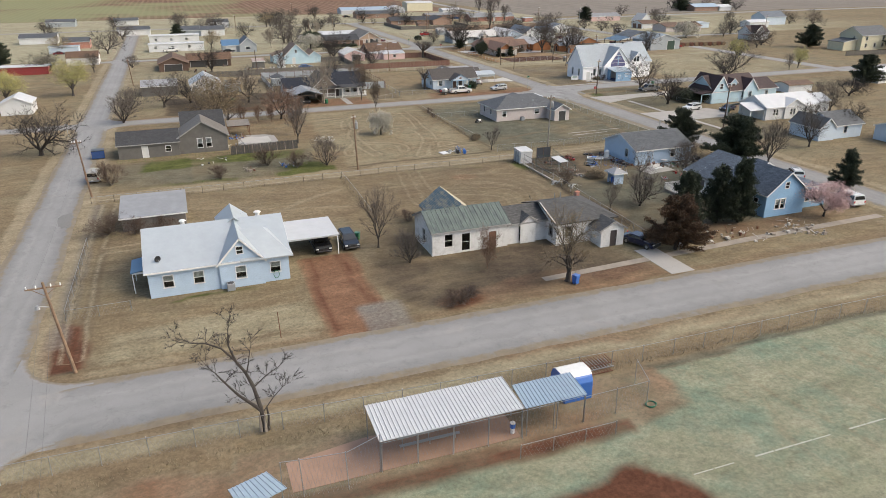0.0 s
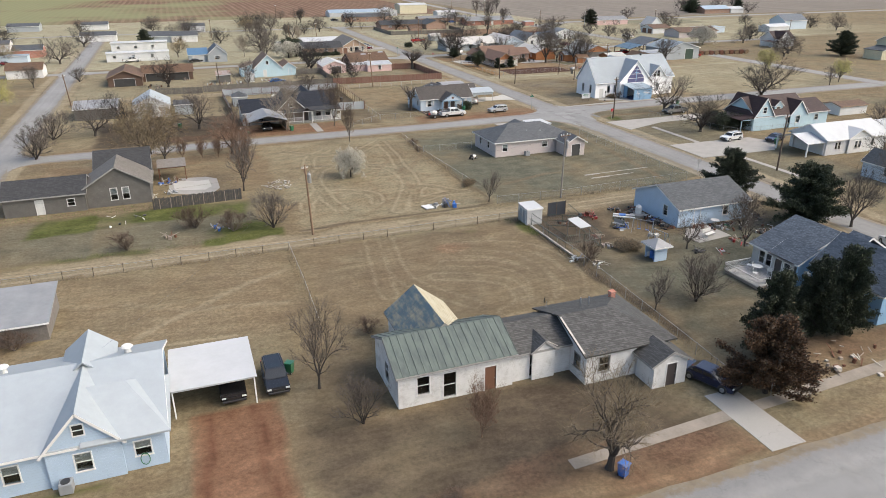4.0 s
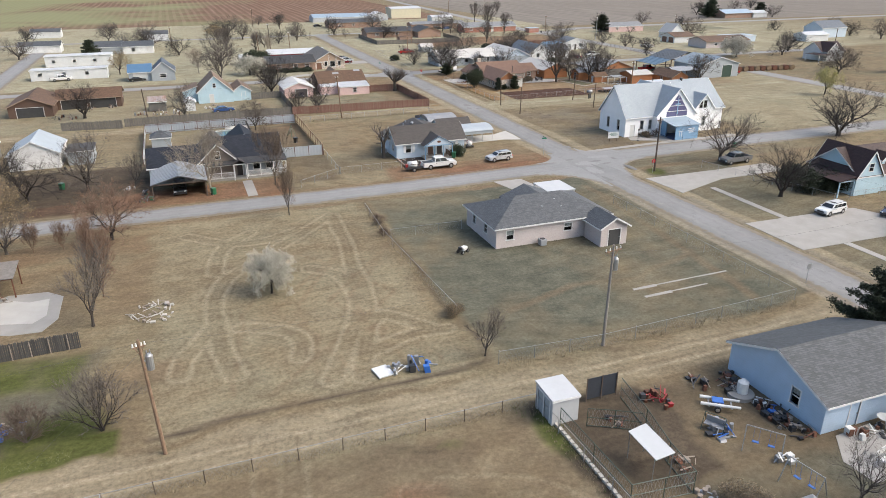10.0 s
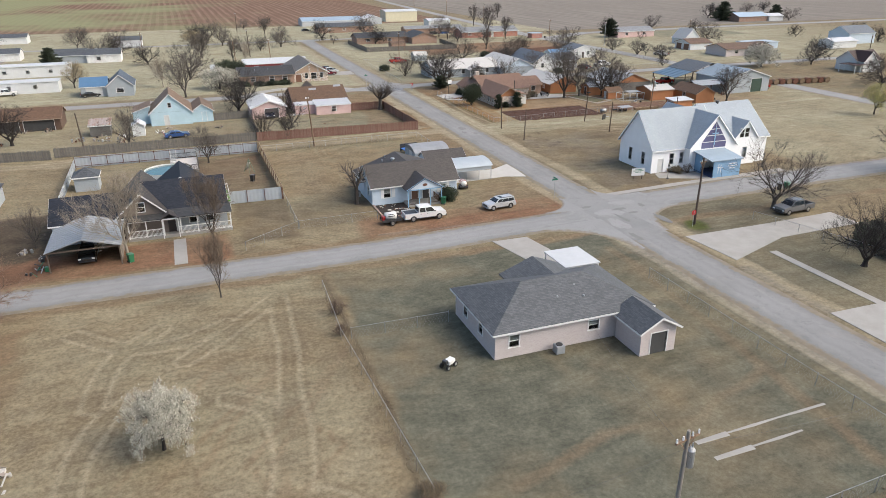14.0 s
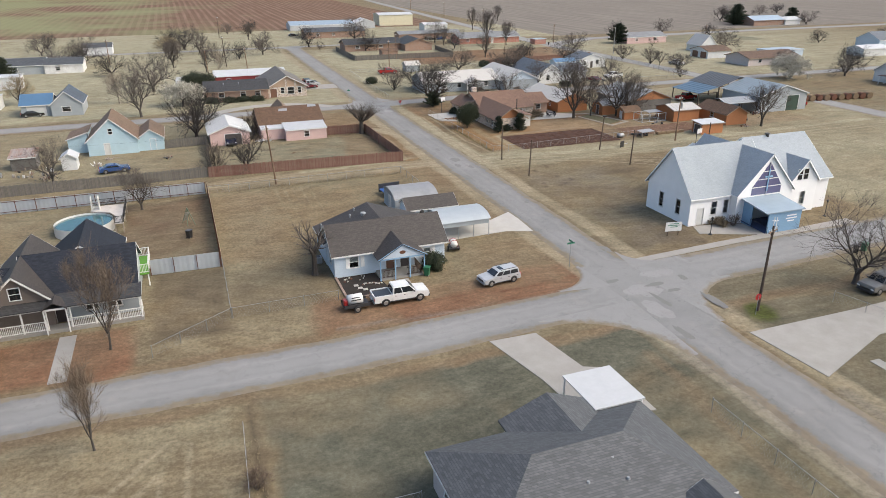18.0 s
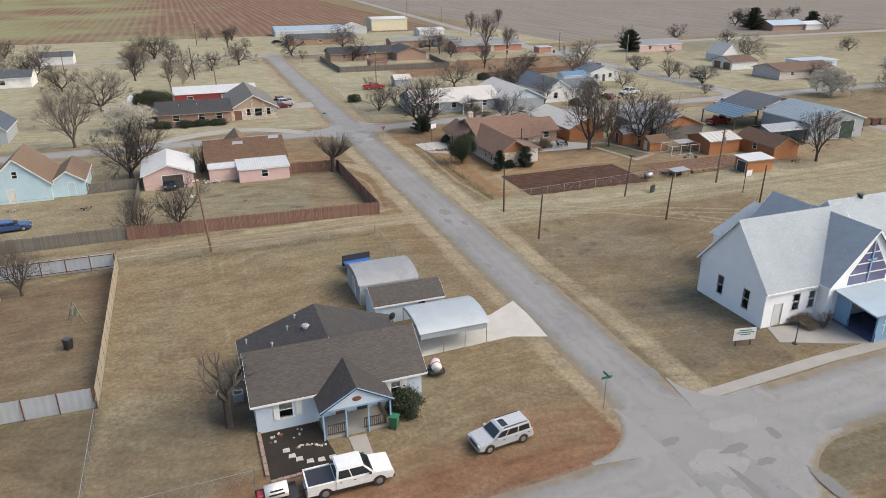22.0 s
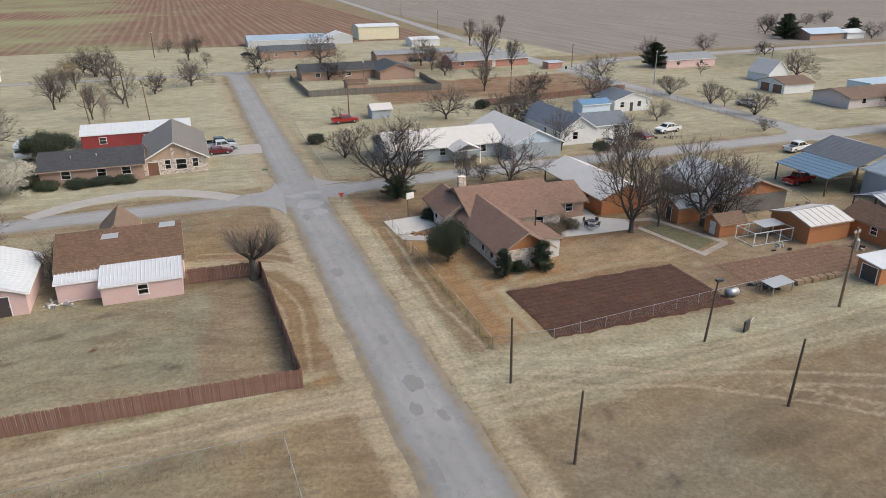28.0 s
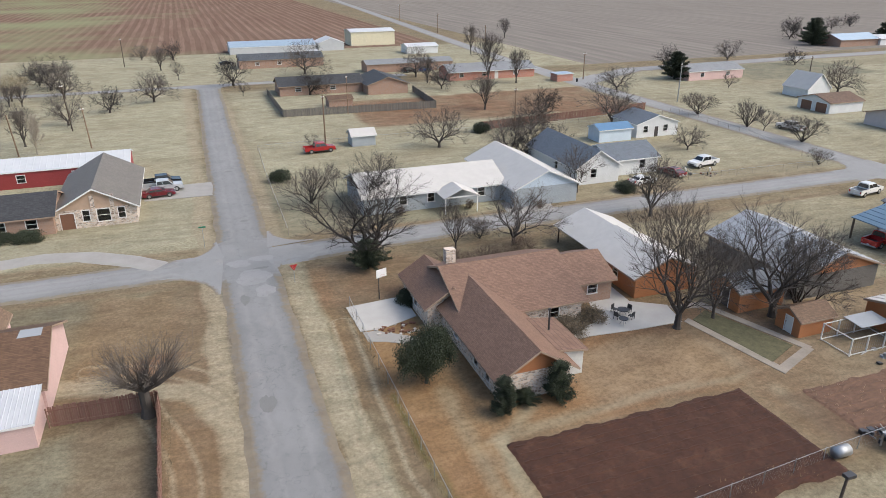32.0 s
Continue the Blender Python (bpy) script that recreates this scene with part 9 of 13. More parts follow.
chain_fence([(50.9, 109.6), (60.6, 109.0), (70.6, 109.4), (83.0, 110.0), (82.9, 120), (83.0, 141.5)], 1.2, "chain-link fence round the grassy corner lot")
chain_fence([(50.8, 140.2), (59.9, 140.0)], 1.1, "chain-link fence joining the brick house")
chain_fence([(51.2, 169.3), (61.3, 169.5)], 1.1, "chain-link fence in front of the bare lot")
chain_fence([(51.1, 169.3), (51.2, 182.1)], 1.1, "chain-link fence between front yards")
chain_fence([(44.2, 164.5), (51.1, 169.3)], 1.1, "low wire fence at the street corner")
chain_fence([(51.2, 210.0), (80.4, 210.4), (80.6, 201.8)], 1.1, "chain-link fence along the back alley")
chain_fence([(99.5, 217.2), (99.7, 243.3), (99.8, 251.9)], 1.1, "chain-link fence on a stone kerb by the street")
chain_fence([(99.5, 217.1), (105.3, 216.7), (124.9, 218.2), (131.5, 218.6)], 1.1, "chain-link fence before the tilled garden")
chain_fence([(97.0, 273.5), (97.4, 300), (98.0, 316)], 1.0, "old wire fence round a shady yard", post_mat=LUMBER)
chain_fence([(98.0, 318.5), (140, 318.8), (186, 319.5)], 1.0, "wire fence along the back lots", post_mat=LUMBER)
chain_fence([(159, 276), (186, 275), (190, 300), (190, 322)], 1.0, "wire fence round an empty lot", post_mat=LUMBER)
chain_fence([(106.5, 152), (112, 131.5), (126, 131.2)], 1.1, "chain-link fence in front of the sky-blue house")

# white sheet-metal fence of the pool yard
def sheet_fence(points, h, mat, label, step=2.4, rails=True):
    x, y = points[0]
    E = thing("fence", x, y, label, "fence")
    for (ax, ay), (bx, by) in zip(points, points[1:]):
        L = math.hypot(bx - ax, by - ay)
        n = max(1, round(L / step))
        dx, dy = (bx - ax) / L, (by - ay) / L
        nx, ny = -dy, dx
        for i in range(n):
            p0, p1 = L * i / n + 0.02, L * (i + 1) / n - 0.02
            a = (ax - x + dx * p0, ay - y + dy * p0)
            b2 = (ax - x + dx * p1, ay - y + dy * p1)
            bm = B()
            m = max(2, int((p1 - p0) / 0.25))
            top, bot = [], []
            for j in range(m + 1):
                k = j / m
                o = 0.008 * (1 if j % 2 else -1)
                px, py = a[0] + (b2[0] - a[0]) * k + nx * o, a[1] + (b2[1] - a[1]) * k + ny * o
                top.append((px, py, h))
                bot.append((px, py, 0.05))
            vt = [bm.verts.new(p) for p in top]
            vb = [bm.verts.new(p) for p in bot]
            for j in range(m):
                bm.faces.new((vb[j], vb[j + 1], vt[j + 1], vt[j]))
            bmesh.ops.solidify(bm, geom=bm.faces[:], thickness=0.012)
            part("panel", bm, mat, E)
        for i in range(n + 1):
            bm = B()
            px, py = ax - x + dx * L * i / n - nx * 0.07, ay - y + dy * L * i / n - ny * 0.07
            box(bm, px - 0.04, py - 0.04, 0, px + 0.04, py + 0.04, h + 0.02)
            part("post", bm, RUSTY, E)
        if rails:
            for z in (0.3, h - 0.12):
                bm = B()
                bar(bm, (ax - x - nx * 0.05, ay - y - ny * 0.05, z), (bx - x - nx * 0.05, by - y - ny * 0.05, z), 0.05, 0.07)
                part("rail", bm, RUSTY, E)
    return E


SHEET_WHITE = sheet_metal("white_sheet_fencing", (0.6, 0.63, 0.65), 0.5, metal=0.1)
SHEET_CREAM = sheet_metal("cream_sheet_fencing", (0.62, 0.55, 0.42), 0.5, metal=0.1)
sheet_fence([(22.0, 210.4), (50.9, 210.2)], 1.8, SHEET_WHITE, "white sheet-metal fence on rusty rails along the alley")
sheet_fence([(51.2, 210.3), (51.2, 182.2)], 1.8, SHEET_CREAM, "cream sheet-metal fence facing the bare lot")
sheet_fence([(43.9, 182.4), (51.0, 182.2)], 1.8, SHEET_WHITE, "grey-white sheet-metal fence panels", rails=False)
sheet_fence([(22.0, 210.2), (22.2, 186)], 1.6, SHEET_WHITE, "white sheet-metal side fence")

# ---- utility poles, signs, lines ----
utility_pole(-11.4, 56.4, 8.2, 2.6, (-0.9, 0.3), 0, lamp=True, label="leaning grey utility pole with crossarm and street light")
utility_pole(25.0, 107.3, 8.9, 0.8, (-0.35, 0.1), 15, transformer=True, label="orange-brown utility pole with a transformer by the alley")
utility_pole(60.6, 109.1, 9.4, 1.7, (0.15, 0), 10, transformer=True, mat=POLE_GREY, label="tall utility pole with a transformer by the alley")
utility_pole(98.2, 153.1, 8.6, 1.5, (0.1, 0), 20, mat=OLD_POLE, label="dark utility pole at the crossing")
utility_pole(99.7, 108.9, 9.0, 1.6, (0.2, 0), 20, mat=OLD_POLE, label="dark utility pole beside the main street")
utility_pole(61.1, 211.4, 9.0, 0.6, (-0.7, 0), 10, lamp=True, label="leaning utility pole with a lamp in the back alley")
utility_pole(134.6, 212.6, 8.2, 1.0, (0.3, 0.1), 10, transformer=True, label="grey utility pole with a transformer by the gardens")
utility_pole(-14.2, 106.6, 8.5, 1.2, (-0.6, 0.2), 0, label="wooden utility pole by the west street")
utility_pole(-12.2, 211.1, 7.2, 0.8, (-0.5, 0.2), 0, label="pale leaning pole by the west street")
utility_pole(22.4, 221.4, 6.9, 0, (-0.4, 0.1), 0, mat=OLD_POLE, label="thin dark pole in a back yard")
utility_pole(28.9, 366.7, 8.0, 0.8, label="far wooden utility pole")
utility_pole(69.5, 331.3, 7.6, 0.6, (-0.4, 0), label="wooden pole on the open grass")
utility_pole(58.0, 329.1, 7.4, 0.0, (-0.5, 0), label="thin wooden pole on the open grass")
utility_pole(64.5, 348, 9.4, 0.5, (-0.5, 0), mat=OLD_POLE, label="dark wooden pole on the open grass")
utility_pole(110.4, 318.4, 9.3, 0.6, label="tall wooden pole by the back fence")
utility_pole(148.5, 316.8, 8.6, 0.8, label="tall wooden pole behind the pale houses")
utility_pole(199.1, 331.5, 9.2, 0.5, (0.1, 0), mat=METAL_POST, label="pale pole with a lamp by the county road")
utility_pole(195.8, 370.3, 7.6, 1.2, label="wooden pole by the highway crossing")
utility_pole(120.7, 345.0, 8.6, 0.4, label="thin pole behind the grey fence", r=0.1)
utility_pole(69.0, 447, 9.0, 0.6, label="far pole at the field's edge", mat=OLD_POLE)
utility_pole(204, 520, 9.0, 1.4, label="far pole along the county road")
utility_pole(209, 600, 9.0, 1.4, label="far pole along the county road")
utility_pole(199, 450, 9.0, 1.4, label="far pole along the county road")
utility_pole(240, 332, 9.0, 1.4, label="dark pole near the cream garage", mat=OLD_POLE)
utility_pole(250, 256, 9.0, 1.4, label="dark pole on the open lot", mat=OLD_POLE)
for x, y, h, ln2 in ((98.5, 201.4, 5.7, (0.25, 0.1)), (98.7, 211.8, 5.9, (-0.1, 0)), (117.1, 201.5, 5.8, (0.25, 0)), (117.7, 211.7, 5.9, (0.45, 0)), (132.3, 201.4, 5.8, (0.1, 0))):
    utility_pole(x, y, h, 0, ln2, 0, mat=OLD_POLE, label="short dark wooden post on the church lawn", r=0.12)
E = thing("flood_lamp", 118.1, 211.7, "black lamp head on the wooden post", "lamp", z=5.9)
bm = B()
box(bm, -0.15, -0.2, -0.05, 0.45, 0.2, 0.15)
part("lamp_head", bm, BLACK_METAL, E)


def sign_post(x, y, h, plates, label, rz=0):
    E = thing("road_sign", x, y, label, "sign", rz)
    bm = B()
    tube(bm, (0, 0, 0), (0, 0, h), 0.03, 0.03, 7)
    part("post", bm, METAL_POST, E)
    for z, w, hh, mat, lab, turn in plates:
        bm = B()
        if turn == "oct":
            solid(bm, [(math.cos(math.radians(22.5 + 45 * i)) * w, -0.04, z + math.sin(math.radians(22.5 + 45 * i)) * w) for i in range(8)], (0, 0.01, 0))
        elif turn == "tri":
            solid(bm, [(-w, -0.04, z + w * 0.6), (w, -0.04, z + w * 0.6), (0, -0.04, z - w)], (0, 0.01, 0))
        elif turn == "y":
            box(bm, -0.01, -w, z, 0.01, w, z + hh)
        else:
            box(bm, -w, -0.045, z, w, -0.03, z + hh)
        part("sign_plate", bm, mat, E, lab)
    return E


SIGN_RED = coated("sign_red", (0.4, 0.03, 0.03), 0.5)
SIGN_GREEN = coated("sign_green", (0.02, 0.16, 0.09), 0.5)
SIGN_WHITE = coated("sign_white", (0.65, 0.65, 0.65), 0.5)
E = sign_post(97.5, 152.6, 2.0, [(1.8, 0.36, 0, SIGN_RED, "red stop plate", "oct")], "red octagonal stop sign by the dark pole", 180)
cu = bpy.data.curves.new("stop_word", 'FONT')
cu.body = "STOP"
cu.size, cu.extrude, cu.align_x = 0.22, 0.003, 'CENTER'
cu.materials.append(SIGN_WHITE)
wd = new("lettering", cu)
wd.parent = E
wd.matrix_basis = pose(0, -0.045, 1.73, 90, 0, 0)
sign_post(86.7, 168.6, 2.9, [(2.7, 0.45, 0.2, SIGN_GREEN, "green street-name plate", ""), (2.92, 0.45, 0.2, SIGN_GREEN, "green street-name plate", "y")], "green street-name sign on a thin post")
sign_post(95.6, 259.6, 2.1, [(1.8, 0.42, 0, SIGN_RED, "red-edged yield plate", "tri"), (1.815, 0.24, 0, SIGN_WHITE, "white yield centre", "tri")], "red and white yield sign at the crossing", 8)
sign_post(87.0, 273.0, 2.8, [(2.6, 0.4, 0.18, SIGN_GREEN, "green street-name plate", ""), (2.8, 0.4, 0.18, SIGN_GREEN, "green street-name plate", "y")], "green street-name sign at the crossing")
sign_post(87.2, 112.6, 2.2, [(1.6, 0.3, 0.6, METAL_POST, "grey back of a road sign", "")], "grey road sign seen from behind")
sign_post(-21.8, 150, 2.4, [(2.0, 0.3, 0.5, METAL_POST, "grey plate", "")], "grey road sign at the west crossing")
E = thing("notice_board", 103.2, 172.4, "white church notice board on two legs", "sign", rz=-10)
for k in (-0.7, 0.7):
    bm = B()
    box(bm, k - 0.05, -0.05, 0, k + 0.05, 0.05, 1.3)
    part("leg", bm, OLD_POLE, E)
bm = B()
box(bm, -1.05, -0.1, 0.6, 1.05, -0.052, 1.75)
bd = part("board", bm, SIGN_WHITE, E)
for z, w in ((1.5, 0.6), (1.3, 0.8), (1.1, 0.5)):
    bm = B()
    box(bm, -w, -0.11, z, w, -0.103, z + 0.09)
    part("lettering", bm, SIGN_GREEN, bd, "dark lettering bar")
for x, y in ((107.7, 171.0), (126.2, 171.1)):
    E = thing("lamp_post", x, y, "short black lamp post on the church walk", "lamp post")
    bm = B()
    tube(bm, (0, 0, 0), (0, 0, 1.9), 0.05, 0.035, 8)
    tube(bm, (0, 0, 0), (0, 0, 0.12), 0.25, 0.2, 10)
    part("post", bm, BLACK_METAL, E)
    bm = B()
    tube(bm, (0, 0, 1.9), (0, 0, 2.15), 0.1, 0.16, 8)
    tube(bm, (0, 0, 2.15), (0, 0, 2.3), 0.18, 0.03, 8)
    part("lantern", bm, BLACK_METAL, E)
wires([(-12.6, 56.9, 7.6), (-9, 20, 7.8), (-6, -20, 8)], 0.8)
wires([(-11.8, 56.9, 7.6), (-8.2, 20, 7.8), (-5.2, -20, 8)], 0.8)
wires([(-13.2, 56.7, 7.6), (-14.6, 106.7, 8.0), (-12.6, 211.3, 6.8)], 1.0)
wires([(24.7, 107.4, 8.6), (60.6, 108.6, 8.9), (99.9, 108.9, 8.7)], 1.0)
wires([(-14.6, 106.8, 8.2), (24.7, 107.4, 8.6)], 0.9)
wires([(24.7, 107.4, 8.0), (2.0, 74.0, 4.9)], 0.7)
wires([(60.6, 108.6, 8.2), (70.0, 135.0, 3.4)], 0.6)
wires([(98.3, 153.1, 8.3), (99.9, 108.9, 8.7)], 0.9)
wires([(60.4, 211.4, 8.7), (22.0, 221.4, 6.7)], 0.8)

# ---- paving, beds ----
slab_area("driveway_church_walk", [(94.8, 166.8), (108.8, 167.6), (119.6, 167.7), (128.0, 167.9), (128.0, 169.4), (119.6, 169.0), (114.4, 168.9), (107.0, 168.7), (94.8, 167.9)], CONCRETE, "pale concrete church walk")
slab_area("path_church", [(106.6, 171.6), (113.6, 168.7), (114.2, 169.0), (114.2, 172.9), (107.6, 174.1)], CONCRETE, "concrete path to the church door", 0.046)
slab_area("driveway_brick_house", [(71.9, 156.8), (76.4, 156.7), (77.4, 150.3), (79.4, 149.4), (79.4, 143.2), (74.0, 143.2), (73.4, 149.6)], CONCRETE, "concrete driveway of the brick house")
slab_area("driveway_bungalow", [(82.6, 185.5), (84.8, 185.3), (88.4, 187.4), (88.4, 179.6), (85.0, 180.9), (76.4, 180.5), (76.4, 185.6)], CONCRETE_WHITE, "white concrete driveway beside the bungalow")
slab_area("driveway_east", [(94.4, 150.0), (107.0, 150.0), (118, 150.4), (118, 146.0), (105.0, 145.6), (95.0, 142.0)], CONCRETE, "wide stained concrete driveway off the main street")
slab_area("driveway_east_b", [(94.2, 128.8), (112.0, 128.4), (114.0, 124.0), (109.4, 119.2), (94.0, 119.4)], CONCRETE, "broad concrete driveway with a parked car")
slab_area("sidewalk_east", [(100.2, 142.6), (101.2, 142.6), (101.0, 127.9), (100.0, 127.9)], CONCRETE, "narrow cracked concrete sidewalk in the grass", 0.043)
slab_area("sidewalk_east_b", [(100.0, 119.3), (101.0, 119.3), (101.0, 100), (100.0, 100)], CONCRETE, "narrow cracked concrete sidewalk in the grass", 0.043)
slab_area("sidewalk_south", [(33.0, 58.4), (62.0, 59.8), (84.0, 60.4), (84.0, 61.6), (62.0, 61.0), (33.0, 59.4)], OLD_CONCRETE, "old concrete sidewalk half under grass", 0.03)
slab_area("driveway_blue", [(46.5, 55.2), (49.5, 55.2), (49.4, 62.2), (46.6, 62.2)], GRAVEL, "short gravelly driveway beside the blue house", 0.032)
slab_area("patio_old_house", [(8.6, 131.0), (12.0, 129.4), (14.6, 129.2), (15.7, 131.5), (15.6, 136.6), (14.0, 138.2), (10.4, 138.6), (8.6, 136.6)], CONCRETE, "tan concrete patio border", 0.04)
slab_area("patio_old_house_b", [(9.4, 132.4), (13.6, 131.2), (14.6, 132.6), (14.4, 136.4), (12.6, 136.2), (10.6, 137.4), (9.2, 136.0)], CONCRETE_WHITE, "white cast patio slab", 0.052)
slab_area("pad_stone_house", [(99.4, 251.9), (105.4, 252.4), (105.4, 247.8), (102.0, 246.6), (99.6, 246.6)], CONCRETE_WHITE, "pale concrete play pad")
slab_area("pad_path", [(99.8, 246.4), (101.0, 246.3), (105.4, 243.0), (105.4, 241.6), (101.4, 244.0), (99.8, 244.6)], CONCRETE, "curved pale concrete path on the lawn", 0.046)
slab_area("patio_stone_house", [(114.0, 239.4), (120.6, 240.6), (122.0, 243.4), (124.0, 248.0), (126.6, 248.0), (126.4, 243.4), (129.4, 241.4), (128.6, 238.0), (123.4, 238.2), (119.0, 238.6), (114.4, 238.3)], CONCRETE_WHITE, "pale concrete patio behind the stone house")
slab_area("garden_path", [(128.8, 238.0), (129.6, 238.4), (131.4, 228.8), (136.0, 230.6), (136.2, 229.8), (130.8, 227.6)], OLD_CONCRETE, "narrow grey concrete garden path", 0.045)
slab_area("garden_path_b", [(129.4, 241.2), (133.0, 240.8), (136.4, 230.2), (135.6, 230.0), (132.4, 239.8), (129.4, 240.4)], OLD_CONCRETE, "narrow grey concrete garden path", 0.047)
for pts, w in (([(82.0, 268.8), (78.6, 272.0), (74.0, 275.0), (69.0, 276.2), (64.0, 275.4), (59.0, 272.6), (55.5, 269.6)], 2.6),):
    strip("driveway_ranch", pts, w, CONCRETE, "curved pale concrete driveway of the ranch house", 0.05, "driveway", 0.08, 21)
slab_area("driveway_ranch_side", [(79.6, 294.4), (89.4, 294.0), (89.4, 301.0), (79.6, 301.0)], CONCRETE, "concrete parking pad beside the ranch house")
slab_area("driveway_far", [(126, 270.8), (133, 271), (134, 276), (127, 276)], CONCRETE, "plain pale concrete driveway", 0.046)
slab_area("garden_step_path", [(68.1, 169.4), (69.2, 169.4), (69.3, 172.0), (68.0, 172.0)], CONCRETE, "short concrete walk to the porch", 0.045)
slab_area("walk_porch_house", [(36.4, 163.0), (37.8, 163.0), (37.8, 171.0), (36.4, 171.0)], CONCRETE, "front walk of the porch house", 0.04)
for (ax, ay), (bx, by) in (((69.6, 117.6), (72.4, 117.7)), ((72.4, 117.75), (81.7, 118.0)), ((69.7, 115.8), (73.0, 115.9)), ((73.0, 115.95), (77.6, 116.1))):
    strip("path_lot", [(ax, ay), (bx, by)], 0.42 if bx - ax < 3.5 else 0.22, CONCRETE, "worn strip of concrete in the grass", 0.03, "path", 0.08, 31)
def tilled(x, y, w, d, rows, mat, label, seed, rough):
    """A worked plot: a clodded sheet of soil with raised rows along it."""
    E = thing("garden_bed", x, y, label, "garden")
    rs = random.Random(seed)
    n, m = 70, 44
    bm = B()
    vs = [[bm.verts.new((-w / 2 + w * i / n + rs.uniform(-0.05, 0.05), -d / 2 + d * j / m + rs.uniform(-0.05, 0.05) + (0.12 * math.sin(i * 0.37 + j) + 0.08 * math.sin(i * 0.9) if j in (0, m) else 0), 0.0 if i in (0, n) or j in (0, m) else 0.07 + rs.uniform(-rough, rough))) for i in range(n + 1)] for j in range(m + 1)]
    for j in range(m):
        for i in range(n):
            bm.faces.new((vs[j][i], vs[j][i + 1], vs[j + 1][i + 1], vs[j + 1][i]))
    part("soil", bm, mat, E)
    for r in range(rows):
        yy = -d / 2 + d * (r + 0.6) / (rows + 0.2)
        bm = B()
        a, b, c = [], [], []
        for i in range(41):
            xx = -w / 2 + 0.4 + (w - 0.8) * i / 40
            k = rs.uniform(-0.05, 0.05)
            a.append(bm.verts.new((xx, yy - 0.2 + k, 0.04)))
            b.append(bm.verts.new((xx, yy + k, 0.12 + rs.uniform(-0.04, 0.03))))
            c.append(bm.verts.new((xx, yy + 0.2 + k, 0.04)))
        for i in range(40):
            bm.faces.new((a[i], a[i + 1], b[i + 1], b[i]))
            bm.faces.new((b[i], b[i + 1], c[i + 1], c[i]))
        part("ridge", bm, mat, E)
    return E


tilled(115.6, 222.0, 20.4, 10.4, 12, SOIL_RED, "tilled dark red garden plot", 4, 0.035)
tilled(138.6, 222.0, 17.0, 6.4, 8, worn("dry_stubbly_soil", (0.12, 0.068, 0.042), 1.0, 0.4, 1.2, fine=5, bump=0.8), "fallow vegetable plot with dry stalks", 5, 0.03)
tufts_spots = [(130.6, 219.2, 146.6, 225.0), (106.0, 217.2, 125.4, 219.0)]
rs = random.Random(4)
E = thing("flower_bed", 133.0, 234.6, "square bed of dull green winter plants", "garden")
bm = B()
solid(bm, [(-3.2, 3.4, 0.0), (-1.8, -5.2, 0.0), (2.0, -3.6, 0.0), (-0.8, 4.6, 0.0)], (0, 0, 0.05))
part("soil", bm, worn("mossy_bed", (0.085, 0.08, 0.04), 1.0, 0.4, 1.5, fine=6, bump=0.8), E)
E = thing("flower_bed", 64.3, 172.4, "dark front bed with stepping stones and a stone border", "garden")
bm = B()
solid(bm, [(-2.0, -2.9, 0), (0.8, -3.0, 0), (2.6, -2.5, 0), (2.2, 0.2, 0), (2.0, 2.15, 0), (-2.0, 2.15, 0)], (0, 0, 0.05))
part("soil", bm, SOIL_DARK, E)
for px, py in ((-0.6, -0.3), (-0.3, -1.0), (0.1, -1.5), (0.75, -1.95), (1.5, -2.05), (2.25, -2.1)):
    bm = B()
    q = rs.uniform(-0.06, 0.06)
    solid(bm, [(px - 0.24 + q, py - 0.2, 0.05), (px + 0.22, py - 0.22 + q, 0.05), (px + 0.24 + q, py + 0.18, 0.05), (px - 0.22, py + 0.21 + q, 0.05)], (0, 0, 0.05))
    part("stepping_stone", bm, STONE, E)
for k in range(26):
    bm = B()
    if k < 14:
        px, py = 0.1 + k * 0.15, -0.4 + 0.25 * math.sin(k * 0.4) + rs.uniform(-0.08, 0.08)
    else:
        px, py = rs.uniform(-1.7, 1.2), rs.uniform(0.7, 1.8)
    r = rs.uniform(0.06, 0.13)
    solid(bm, [(px + r * math.cos(q * 1.05 + k) * rs.uniform(0.7, 1.1), py + r * math.sin(q * 1.05 + k) * rs.uniform(0.7, 1.1), 0.05) for q in range(6)], (0, 0, rs.uniform(0.05, 0.12)))
    part("stone", bm, STONE if k % 4 else RUSTY, E)
EDGING = worn("reddish_edging_stone", (0.26, 0.19, 0.15), 0.95, 0.25, 4)
for k in range(12):
    bm = B()
    box(bm, -2.28, 2.0 - k * 0.41, 0, -2.03, 2.38 - k * 0.41, 0.16 + rs.uniform(-0.02, 0.03))
    part("edging_stone", bm, EDGING, E)
for k in range(8):
    bm = B()
    box(bm, -2.0 + k * 0.41, -3.3 + k * 0.02, 0, -1.62 + k * 0.41, -3.06 + k * 0.02, 0.14 + rs.uniform(-0.02, 0.03))
    part("edging_stone", bm, EDGING, E)
E = thing("stone_edging", 102.4, 245.8, "scatter of red and pale stones in a bed", "stones")
for k in range(40):
    bm = B()
    px, py = rs.uniform(-1.4, 2.6), rs.uniform(-0.9, 1.2)
    r = rs.uniform(0.12, 0.24)
    solid(bm, [(px + r * math.cos(q * 1.05 + k) * rs.uniform(0.7, 1.1), py + r * math.sin(q * 1.05 + k) * rs.uniform(0.7, 1.1), 0.0) for q in range(6)], (0, 0, rs.uniform(0.08, 0.16)))
    part("stone", bm, RUSTY if k % 3 else STONE, E)


# the ball field's chalk foul line
E = thing("foul_line", 27.8, 28.5, "faded white chalk line on the ball field", "field line", kind="structure")
bm = B()
